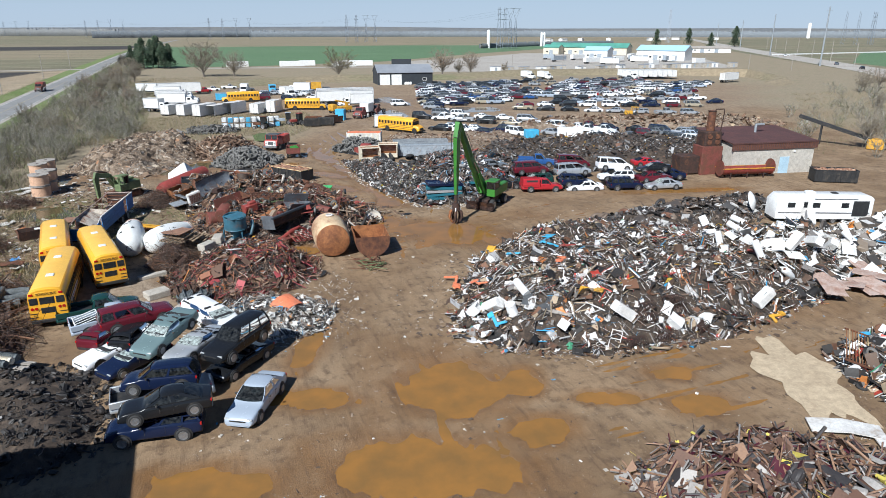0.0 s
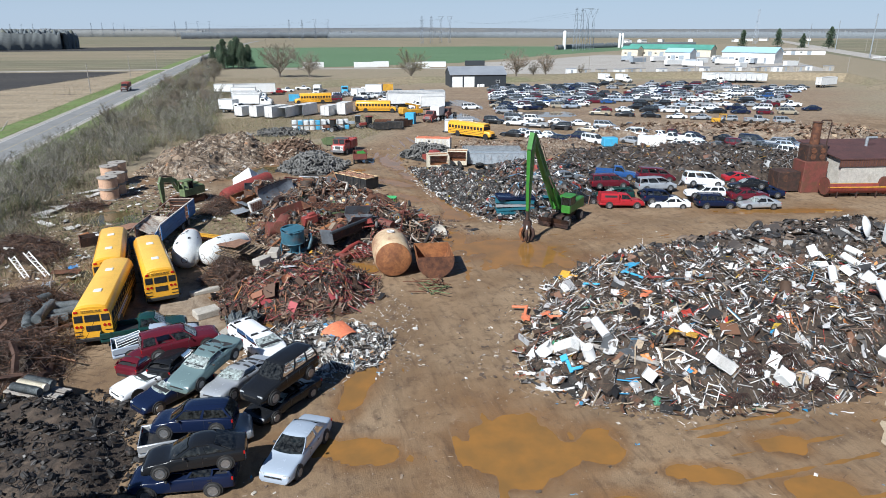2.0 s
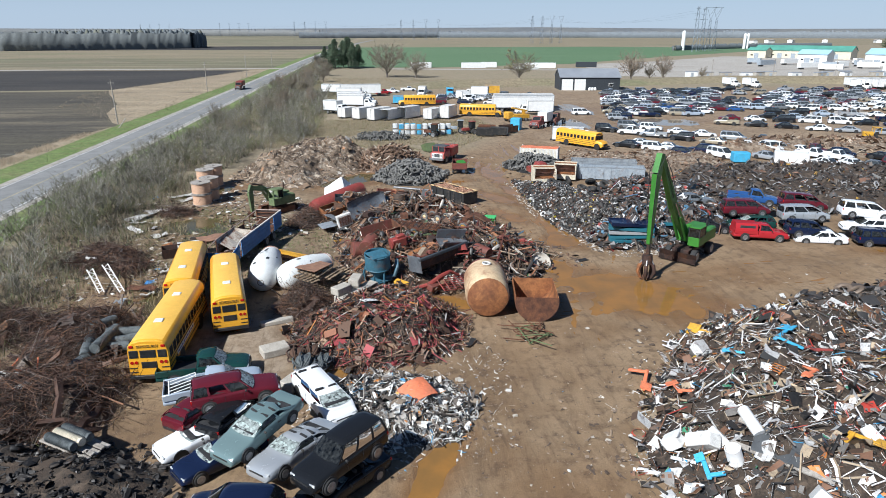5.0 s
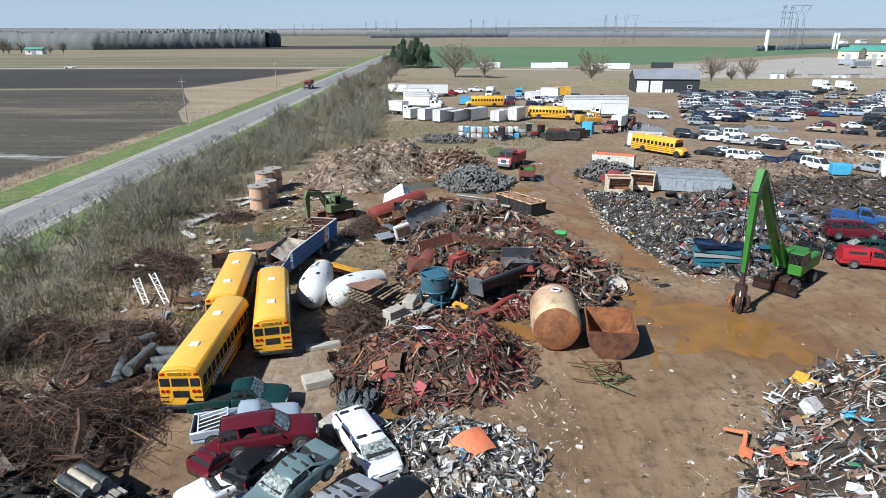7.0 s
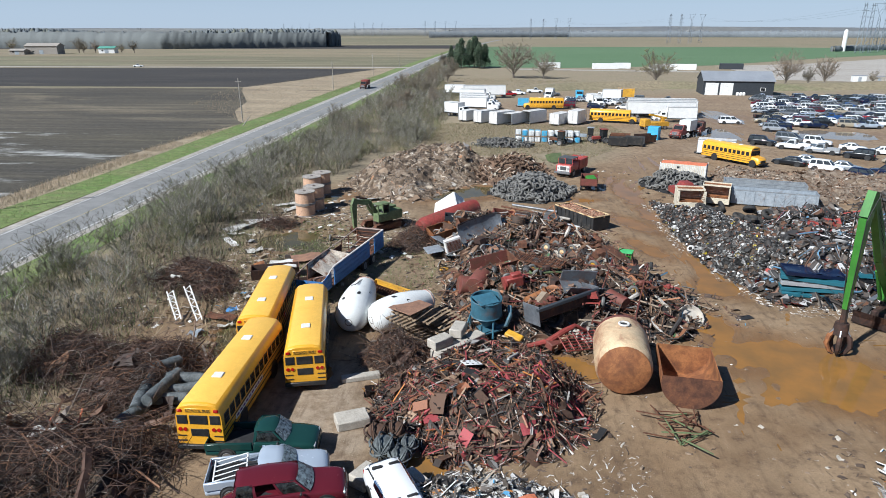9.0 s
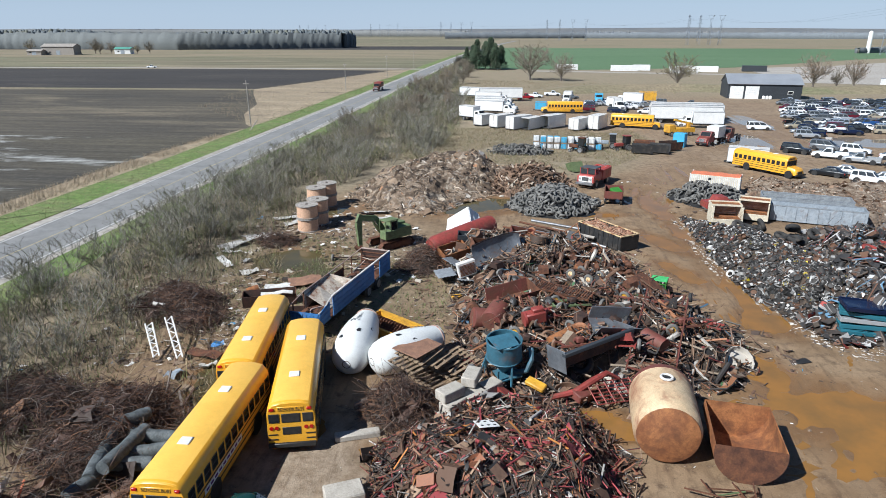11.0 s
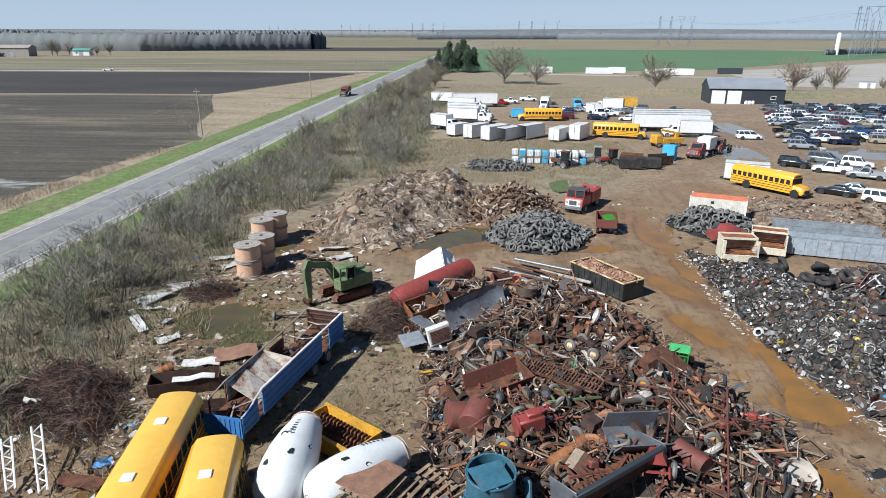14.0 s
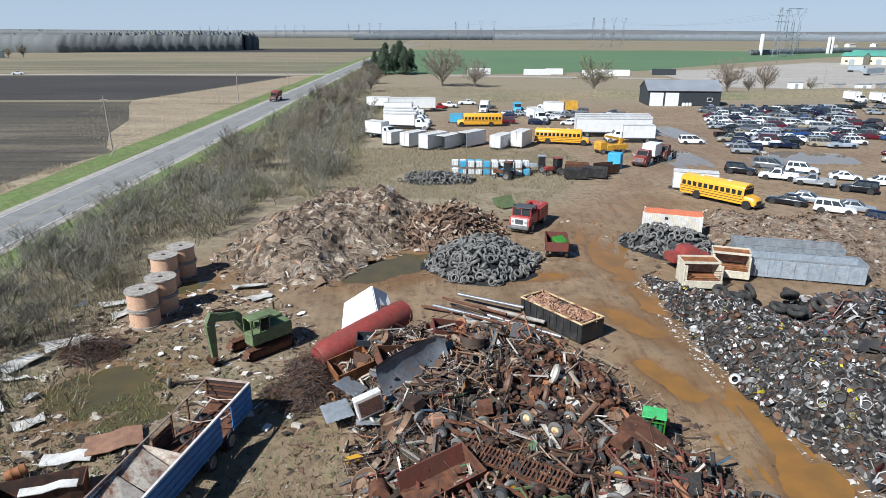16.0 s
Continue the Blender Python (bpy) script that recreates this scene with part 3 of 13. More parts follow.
def seg_dist(x, y, line):
    d = np.full(x.shape, 1e9)
    for (x0, y0), (x1, y1) in zip(line, line[1:]):
        ex, ey = x1 - x0, y1 - y0
        t = np.clip(((x - x0) * ex + (y - y0) * ey) / (ex * ex + ey * ey), 0, 1)
        d = np.minimum(d, np.hypot(x - x0 - t * ex, y - y0 - t * ey))
    return d


def ground_h(x, y):
    """Height of the trodden ground, and how wet it is."""
    fine = 0.028 * fbm(x, y, 0.9, 3, 1) + 0.02 * fbm(x, y, 5.0, 2, 2)
    h = 0.035 + fine
    wet = np.zeros_like(x)
    wob = 0.3 * fbm(x, y, 1.3, 2, 4) + 0.24 * fbm(x, y, 0.42, 2, 5)
    for px, py, a, b, t in PUDDLES:
        if a <= 0:
            continue
        c, s = math.cos(radians(t)), math.sin(radians(t))
        u, w = (x - px) * c + (y - py) * s, -(x - px) * s + (y - py) * c
        r = np.sqrt((u / a) ** 2 + (w / b) ** 2) + wob
        h = h - 0.12 * np.clip((1.18 - r) / 0.36, 0, 1)
        wet = np.maximum(wet, np.clip((2.3 - r) / 1.3, 0, 1))
    for line in TRACKS:
        d = seg_dist(x, y, line)
        for off in (0.9, 2.6, 3.4):
            h = h - 0.05 * np.exp(-((d - off) / 0.28) ** 2)
        wet = np.maximum(wet, 0.55 * np.clip((6.5 - d) / 4, 0, 1) * np.clip(0.5 + 0.8 * fbm(x, y, 3.5, 2, 8), 0, 1))
    ease = np.clip((poly_dist(x, y, YARD) + 3) / 6, 0, 1)
    return h * ease + 0.02 * (1 - ease), wet * ease, ease


def spaced(lo, a, b, hi, step):
    mid = list(np.arange(a, b + step / 2, step))
    left, right, s, p = [], [], step, a
    while p > lo:
        s *= 1.25
        p -= s
        left.append(max(p, lo))
    s, p = step, b
    while p < hi:
        s *= 1.25
        p += s
        right.append(min(p, hi))
    return np.array(left[::-1] + mid + right)


gx, gy = spaced(-4500, -24, 66, 4500, 0.36), spaced(-1500, 16, 112, 4800, 0.36)
GX, GY = np.meshgrid(gx, gy)
GH, GW, GE = ground_h(GX, GY)
nx, ny = len(gx), len(gy)
idx = np.arange(nx * ny).reshape(ny, nx)
gf = np.stack([idx[:-1, :-1], idx[:-1, 1:], idx[1:, 1:], idx[1:, :-1]], -1).reshape(-1, 4)
gme = bpy.data.meshes.new("ground")
gme.from_pydata(np.stack([GX, GY, GH], -1).reshape(-1, 3).tolist(), [], gf.tolist())
dryness = np.clip((poly_dist(GX, GY, DRYGRASS) + 2) / 4 + 0.5 * fbm(GX, GY, 3, 3, 12), 0, 1)
patch = np.clip(0.5 * np.clip(1 - np.hypot((GX + 10) / 14, (GY - 82) / 20), 0, 1) * (1 + fbm(GX, GY, 1.5, 3, 13)) * 1.6, 0, 1)
grassy = np.maximum(np.maximum(1 - GE, dryness), patch * 0.8)
# distance haze put into the far lot's colour as a dry gravel tone
haze_gravel = np.clip((GY - 118) / 50 + 0.5 * fbm(GX, GY, 6, 3, 14), 0, 0.45)
# and a patch of pale gravel by the school buses
haze_gravel = np.maximum(haze_gravel, np.clip(1.5 - np.hypot((GX + 6.2) / 3.6, (GY - 54.0) / 4.6) + 0.5 * fbm(GX, GY, 1.6, 3, 15), 0, 0.9))
for nm, arr in (("wet", GW), ("grassy", grassy), ("pale", haze_gravel)):
    at = gme.attributes.new(nm, "FLOAT", "POINT")
    at.data.foreach_set("value", arr.ravel().astype(np.float32))
gme.polygons.foreach_set("use_smooth", [True] * len(gme.polygons))


def chip_tone(n, l, col):
    """Small chips trodden into the mud: mostly dark, some pale."""
    s = n.new("ShaderNodeSeparateColor")
    l.new(col, s.inputs[0])
    return _ramp(n, l, s.outputs[0], [(0.0, (0.05, 0.035, 0.025)), (0.45, (0.3, 0.24, 0.17)), (0.75, (0.08, 0.05, 0.03)), (0.9, (0.5, 0.46, 0.4))], True)


def ground_mat():
    m, n, l, b = _new_mat("yard_mud")
    vec = n.new("ShaderNodeTexCoord").outputs["Object"]
    wet, gr, pale = n.new("ShaderNodeAttribute"), n.new("ShaderNodeAttribute"), n.new("ShaderNodeAttribute")
    wet.attribute_name, gr.attribute_name, pale.attribute_name = "wet", "grassy", "pale"
    big = _noise(n, l, vec, 0.16, 6, 0.62, 0.3)
    mid = _noise(n, l, vec, 1.1, 6, 0.68)
    tiny = _noise(n, l, vec, 14, 5, 0.75)
    c = _mix(n, l, _range(n, l, big, 0.38, 0.62, 0, 1), (0.183, 0.117, 0.062), (0.283, 0.197, 0.116))
    c = _mix(n, l, _range(n, l, mid, 0.5, 0.66, 0, 0.72), c, (0.085, 0.052, 0.03))
    c = _mix(n, l, _range(n, l, wet.outputs["Fac"], 0.15, 1, 0, 0.85), c, (0.2, 0.104, 0.038))
    c = _mix(n, l, pale.outputs["Fac"], c, _mix(n, l, _range(n, l, mid, 0.4, 0.62, 0, 1), (0.34, 0.27, 0.195), (0.2, 0.145, 0.095)))
    smp = n.new("ShaderNodeMapping")
    smp.inputs["Rotation"].default_value = (0, 0, 0.25)
    smp.inputs["Scale"].default_value = (1.9, 0.3, 1)
    l.new(vec, smp.inputs[0])
    drag = _noise(n, l, smp.outputs[0], 1.0, 6, 0.7, 0.5)
    c = _mix(n, l, _range(n, l, drag, 0.52, 0.7, 0, 0.6), c, (0.085, 0.05, 0.028))
    c = _mix(n, l, _range(n, l, drag, 0.42, 0.3, 0, 0.4), c, (0.29, 0.2, 0.12))
    peb = n.new("ShaderNodeTexVoronoi")
    peb.inputs["Scale"].default_value = 5.5
    l.new(vec, peb.inputs["Vector"])
    pf = _range(n, l, peb.outputs["Distance"], 0.12, 0.2, 1, 0)
    pm = n.new("ShaderNodeMath")
    pm.operation = "MULTIPLY"
    l.new(pf, pm.inputs[0])
    l.new(_range(n, l, mid, 0.5, 0.72, 0, 0.8), pm.inputs[1])
    c = _mix(n, l, pm.outputs[0], c, (0.42, 0.35, 0.27))
    chip = n.new("ShaderNodeTexVoronoi")
    chip.inputs["Scale"].default_value = 2.6
    l.new(vec, chip.inputs["Vector"])
    c = _mix(n, l, _range(n, l, chip.outputs["Distance"], 0.07, 0.1, 0.75, 0), c, chip_tone(n, l, chip.outputs["Color"]))
    g = _mix(n, l, _range(n, l, mid, 0.35, 0.65, 0, 1), (0.32, 0.26, 0.175), (0.19, 0.155, 0.098))
    g = _mix(n, l, _range(n, l, big, 0.52, 0.7, 0, 0.5), g, (0.17, 0.17, 0.085))
    c = _mix(n, l, gr.outputs["Fac"], c, g)
    t = n.new("ShaderNodeCombineColor")
    tv = _range(n, l, tiny, 0.25, 0.75, 0.72, 1.22)
    for i in range(3):
        l.new(tv, t.inputs[i])
    c = _mix(n, l, 1.0, c, t.outputs[0], "MULTIPLY")
    l.new(c, b.inputs["Base Color"])
    l.new(_range(n, l, wet.outputs["Fac"], 0.3, 1, 0.9, 0.3), b.inputs["Roughness"])
    hh = n.new("ShaderNodeMath")
    hh.operation = "ADD"
    l.new(drag, hh.inputs[0])
    l.new(tiny, hh.inputs[1])
    _bump(n, l, b, hh.outputs[0], 0.6, 0.06)
    return m


gme.materials.append(ground_mat())
ground = tagged(new("ground", gme), "rutted brown mud yard with dry grass towards its edges", "ground", kind="structure")


def water_mat(name, col):
    m, n, l, b = _new_mat(name)
    vec = n.new("ShaderNodeTexCoord").outputs["Object"]
    f = _noise(n, l, vec, 0.5, 5)
    c = _mix(n, l, _range(n, l, f, 0.35, 0.65, 0, 1), col, tuple(x * y for x, y in zip(col, (0.72, 0.8, 1.0))))
    l.new(c, b.inputs["Base Color"])
    b.inputs["Roughness"].default_value = 0.04
    b.inputs["IOR"].default_value = 1.33
    _bump(n, l, b, _noise(n, l, vec, 7, 2), 0.03, 0.02)
    return m


M["mud_water"] = water_mat("mud_water", (0.28, 0.138, 0.036))
M["lot_water"] = water_mat("lot_water", (0.27, 0.21, 0.14))
M["pond_water"] = water_mat("pond_water", (0.11, 0.085, 0.035))
for nm, mt, (x0, y0, x1, y1) in (("water", "mud_water", (-12, 10, 70, 100)), ("water_pond", "pond_water", (-24, 70, -11, 109)), ("water_pool", "pond_water", (-10.9, 100.1, 7.5, 112)),
                                 ("water_lane", "mud_water", (7.6, 100.1, 40, 135)), ("water_lot", "lot_water", (40.1, 136, 200, 250)), ("water_bus", "pond_water", (-17, 56, -12.1, 69.9))):
    g = Geo().add([(x0, y0, -0.022), (x1, y0, -0.022), (x1, y1, -0.022), (x0, y1, -0.022)], [(0, 1, 2, 3)])
    solid(nm, g, M[mt], "shallow muddy water standing in ruts and hollows", "puddle", kind="structure")

# the county road with its shoulders and centre line
def strip(name, x0, x1, y0, y1, z, material, label, cat, n=40, sway=0.0):
    g = Geo()
    ys = np.linspace(y0, y1, n)
    vs, fs = [], []
    for i, y in enumerate(ys):
        dx = sway * math.sin(i * 1.7) + (max(y - 420, 0) / 400) ** 2 * 6
        vs += [(x0 + dx, y, z), (x1 + dx * 1, y, z), (x1 + dx, y, z - 0.3), (x0 + dx, y, z - 0.3)]
        if i:
            o = (i - 1) * 4
            fs += [(o, o + 1, o + 5, o + 4), (o + 1, o + 2, o + 6, o + 5), (o + 3, o, o + 4, o + 7)]
    g.add(vs, fs)
    return solid(name, g, material, label, cat, kind="structure", smooth=0)


def field_mat(name, c1, c2, scale, streak=None, streak_col=None, rot=0.0, amount=0.4, furrow=0.0):
    m, n, l, b = _new_mat(name)
    tc = n.new("ShaderNodeTexCoord")
    mp = n.new("ShaderNodeMapping")
    mp.inputs["Rotation"].default_value = (0, 0, rot)
    mp.inputs["Scale"].default_value = (0.3, 1, 1)
    l.new(tc.outputs["Object"], mp.inputs[0])
    a = _noise(n, l, mp.outputs[0], scale, 6, 0.65)
    f = _noise(n, l, tc.outputs["Object"], 0.9, 5, 0.75)
    c = _mix(n, l, _range(n, l, a, 0.36, 0.64, 0, 1), c1, c2)
    if streak_col:
        s = _noise(n, l, mp.outputs[0], streak, 8, 0.72, 0.3)
        c = _mix(n, l, _range(n, l, s, 1 - amount - 0.05, 1 - amount + 0.07, 0, 1), c, streak_col)
    t = n.new("ShaderNodeCombineColor")
    tv = _range(n, l, f, 0.3, 0.7, 0.6, 1.35)
    for i in range(3):
        l.new(tv, t.inputs[i])
    c = _mix(n, l, 1.0, c, t.outputs[0], "MULTIPLY")
    if furrow:
        fm = n.new("ShaderNodeMapping")
        fm.inputs["Rotation"].default_value = (0, 0, rot)
        fm.inputs["Scale"].default_value = (0.03, 1, 1)
        l.new(tc.outputs["Object"], fm.inputs[0])
        t2 = n.new("ShaderNodeCombineColor")
        tv2 = _range(n, l, _noise(n, l, fm.outputs[0], furrow, 5, 0.7), 0.3, 0.7, 0.55, 1.5)
        for i in range(3):
            l.new(tv2, t2.inputs[i])
        c = _mix(n, l, 1.0, c, t2.outputs[0], "MULTIPLY")
    l.new(c, b.inputs["Base Color"])
    b.inputs["Roughness"].default_value = 0.95
    _bump(n, l, b, f, 0.5, 0.2)
    return m


F_VERGE = field_mat("verge_grass", (0.12, 0.19, 0.045), (0.17, 0.19, 0.075), 0.3, 0.2, (0.22, 0.18, 0.1), 1.57, 0.36)
F_SOIL = field_mat("ploughed_soil", (0.05, 0.044, 0.034), (0.098, 0.083, 0.058), 0.02, 0.03, (0.15, 0.125, 0.085), 0.06, 0.44, 0.35)
F_WETSOIL = field_mat("wet_soil", (0.075, 0.065, 0.045), (0.045, 0.04, 0.032), 0.05, 0.09, (0.36, 0.36, 0.34), 0.06, 0.4, 0.5)
F_BLACK = field_mat("black_soil", (0.028, 0.025, 0.023), (0.046, 0.04, 0.034), 0.03, 0.05, (0.085, 0.075, 0.055), 0.06, 0.36, 0.3)
F_TAN = field_mat("dry_stubble", (0.25, 0.2, 0.13), (0.19, 0.165, 0.1), 0.03, 0.03, (0.15, 0.155, 0.08), 0.05, 0.4)
F_REED = field_mat("reed_bed", (0.36, 0.29, 0.195), (0.25, 0.2, 0.135), 0.12, 0.1, (0.14, 0.11, 0.08), 0.6, 0.38)
F_OLIVE = field_mat("pasture", (0.13, 0.135, 0.075), (0.2, 0.165, 0.105), 0.012, 0.02, (0.26, 0.21, 0.14), 0.05, 0.4, 0.12)
F_GREEN = field_mat("winter_wheat", (0.085, 0.155, 0.07), (0.105, 0.175, 0.085), 0.02, None, None, 0.0)
F_GRAVEL = field_mat("gravel_lot", (0.4, 0.37, 0.33), (0.33, 0.3, 0.26), 0.1, None, None)
strip("road", -48.2, -40.3, -400, 1500, 0.10, M["asphalt"], "pale grey asphalt county road", "road", 60)
strip("road_line", -44.32, -44.2, -400, 900, 0.106, M["road_paint"], "worn yellow centre line", "road marking", 50)
for lx in (-47.95, -40.7):
    strip("road_edge_line", lx, lx + 0.13, -400, 900, 0.106, M["white_dirty"], "worn white edge line", "road marking", 50)
strip("shoulder", -49.4, -48.2, -400, 900, 0.085, F_GRAVEL, "gravel road shoulder", "verge", 50)
strip("shoulder_east", -40.3, -39.3, -400, 900, 0.085, F_GRAVEL, "gravel road shoulder", "verge", 50)
strip("verge_west", -55.0, -49.4, -400, 760, 0.07, F_VERGE, "green grass verge beside the road", "verge", 60, 0.4)
strip("verge_east", -39.3, -35.2, -400, 760, 0.07, F_VERGE, "green grass verge beside the brush", "verge", 60, 0.3)


def sheet(name, pts, z, material, label, cat="field"):
    g = Geo().add([(x, y, z) for x, y in pts], [tuple(range(len(pts)))])
    return solid(name, g, material, label, cat, kind="structure", smooth=0)


sheet("field_wet", [(-59.5, -200), (-59.5, 128), (-58, 150), (-64, 152), (-200, 148), (-900, 110), (-900, -200)], 0.05, F_WETSOIL, "wet ploughed field with standing water streaks")
sheet("field_bank", [(-55, -200), (-55, 168), (-58, 150), (-59.5, 128), (-59.5, -200)], 0.06, F_REED, "dry grass bank of the roadside ditch")
sheet("field_ploughed", [(-58, 150), (-55, 168), (-58, 172), (-66, 190), (-72, 214), (-86, 246), (-92, 262), (-140, 256), (-900, 215), (-900, 110), (-200, 148), (-64, 152)], 0.055, F_SOIL, "brown ploughed field")
sheet("field_reeds", [(-55, 168), (-55, 392), (-64, 384), (-78, 312), (-92, 262), (-86, 246), (-72, 214), (-66, 190), (-58, 172)], 0.065, F_REED, "strip of dry tan reeds along the ditch")
sheet("field_edge", [(-92, 258), (-91, 264), (-140, 262), (-900, 221), (-900, 215), (-140, 256)], 0.06, F_TAN, "pale grassy field edge")
sheet("field_black", [(-64, 384), (-91, 264), (-140, 262), (-900, 221), (-900, 340), (-275, 380), (-150, 388)], 0.058, F_BLACK, "black freshly ploughed field")
sheet("side_road", [(-48, 396), (-48, 405), (-275, 393), (-900, 353), (-900, 346), (-275, 386)], 0.09, F_GRAVEL, "narrow gravel side road", "road")
sheet("field_pasture", [(-50, 408), (-50, 560), (-900, 500), (-900, 356), (-275, 396)], 0.05, F_OLIVE, "flat olive and tan spring pasture")
sheet("field_stubble", [(-50, 562), (-50, 790), (-900, 690), (-900, 502)], 0.055, F_TAN, "tan and olive stubble field")
sheet("field_far_black", [(-50, 795), (-50, 960), (-1400, 800), (-1400, 640), (-900, 694)], 0.06, F_BLACK, "distant dark ploughed strip")
sheet("field_far_tan", [(-45, 965), (-45, 1900), (-3000, 1500), (-3000, 600), (-1400, 805)], 0.06, F_OLIVE, "distant pasture")
sheet("field_green", [(-30, 408), (40, 404), (130, 440), (250, 560), (560, 830), (300, 900), (-28, 880)], 0.07, F_GREEN, "bright green winter wheat field")
sheet("field_tan", [(-30, 885), (300, 905), (700, 960), (1600, 1500), (900, 1900), (-30, 1700)], 0.07, F_TAN, "distant dry stubble field")
sheet("field_back", [(-2500, 1950), (1600, 1950), (3500, 1200), (4500, 2500), (1000, 4700), (-2500, 4500)], 0.08, F_OLIVE, "far fields below the skyline")
sheet("field_east", [(600, 640), (300, 205), (380, 60), (1400, 300), (1900, 1400), (1300, 1480)], 0.06, F_OLIVE, "fields beyond the highway")
sheet("field_east_green", [(420, 320), (345, 205), (420, 120), (760, 300), (640, 480)], 0.075, F_GREEN, "mown green field beyond the highway")
sheet("highway", [(236, 150), (252, 140), (345, 230), (620, 600), (1300, 1480), (1285, 1492), (598, 612), (325, 240)], 0.1, F_GRAVEL, "wide pale highway", "road")
sheet("gravel_lot", [(120, 320), (190, 300), (300, 300), (380, 420), (390, 520), (300, 560), (200, 470), (130, 430)], 0.08, F_GRAVEL, "gravel lot round the workshops", "ground")
sheet("lane", [(10, 386), (120, 366), (122, 374), (10, 396)], 0.085, F_GRAVEL, "pale gravel lane behind the yard", "road")
# pale sand patch at the yard's edge
sg = Geo()
sv = []
for i in range(48):
    a = 2 * math.pi * i / 48
    r = 1 + 0.2 * math.sin(a * 5 + 1) + 0.12 * math.sin(a * 11 + 2)
    sv.append((33.4 + 2.4 * r * math.cos(a) + 1.5 * r * math.sin(a), 24.6 + 4.6 * r * math.sin(a), 0.075 - 0.02 * (i % 2)))
sg.add([(33.4, 24.6, 0.12)] + sv, [(0, 1 + i, 1 + (i + 1) % 48) for i in range(48)])
M["sand"] = surf("sand", (0.5, 0.4, 0.27), (0.42, 0.33, 0.22), 0.6, 0.95, 0, 0.3, 20, (0.24, 0.16, 0.1), 0.3, 0.1, 0.5)
solid("sand_patch", sg, M["sand"], "spread of pale dry sand on the mud", "sand", kind="structure")

# ---- scrap heaps ----
class Pile:
    def __init__(self, poly, H, W, bumpy=0.35, seed=1.0):
        self.poly, self.H, self.W, self.b, self.seed = poly, H, W, bumpy, seed

    def h(self, x, y):
        d = poly_dist(x, y, self.poly) + 0.5 * fbm(x, y, 1.3, 2, self.seed)
        t = np.clip(d / self.W, 0, 1)
        s = t * t * (3 - 2 * t)
        return s * (self.H * (0.85 + 0.2 * fbm(x, y, 5.0, 2, self.seed + 1))) + np.minimum(t * 2, 1) * self.b * fbm(x, y, 0.9, 3, self.seed + 2) - 0.02 * (t <= 0)

    def box(self):
        xs, ys = [p[0] for p in self.poly], [p[1] for p in self.poly]
        return min(xs) - 1, min(ys) - 1, max(xs) + 1, max(ys) + 1

    def mound(self, step=0.35):
        x0, y0, x1, y1 = self.box()
        X, Y = np.meshgrid(np.arange(x0, x1, step), np.arange(y0, y1, step))
        Z = self.h(X, Y)
        D = poly_dist(X, Y, self.poly)
        Z = np.where(D < -0.6, -0.3, Z)
        ny_, nx_ = X.shape
        ix = np.arange(nx_ * ny_).reshape(ny_, nx_)
        q = np.stack([ix[:-1, :-1], ix[:-1, 1:], ix[1:, 1:], ix[1:, :-1]], -1).reshape(-1, 4)
        keep = (D.ravel()[q] > -0.9).any(1)
        g = Geo()
        g.v = np.stack([X, Y, Z], -1).reshape(-1, 3).tolist()
        g.f = [tuple(r) for r in q[keep].tolist()]
        g.k = [0] * len(g.f)
        return g

    def spots(self, n, seed, margin=-0.4):
        """n places on the heap: position and slope's normal."""
        r = np.random.RandomState(seed)
        x0, y0, x1, y1 = self.box()
        out = []
        X, Y = r.uniform(x0, x1, n * 6), r.uniform(y0, y1, n * 6)
        k = poly_dist(X, Y, self.poly) > margin
        X, Y = X[k][:n], Y[k][:n]
        Z = np.maximum(self.h(X, Y), 0.02)
        nxv, nyv = -(self.h(X + 0.4, Y) - self.h(X - 0.4, Y)) / 0.8, -(self.h(X, Y + 0.4) - self.h(X, Y - 0.4)) / 0.8
        return X, Y, Z, nxv, nyv


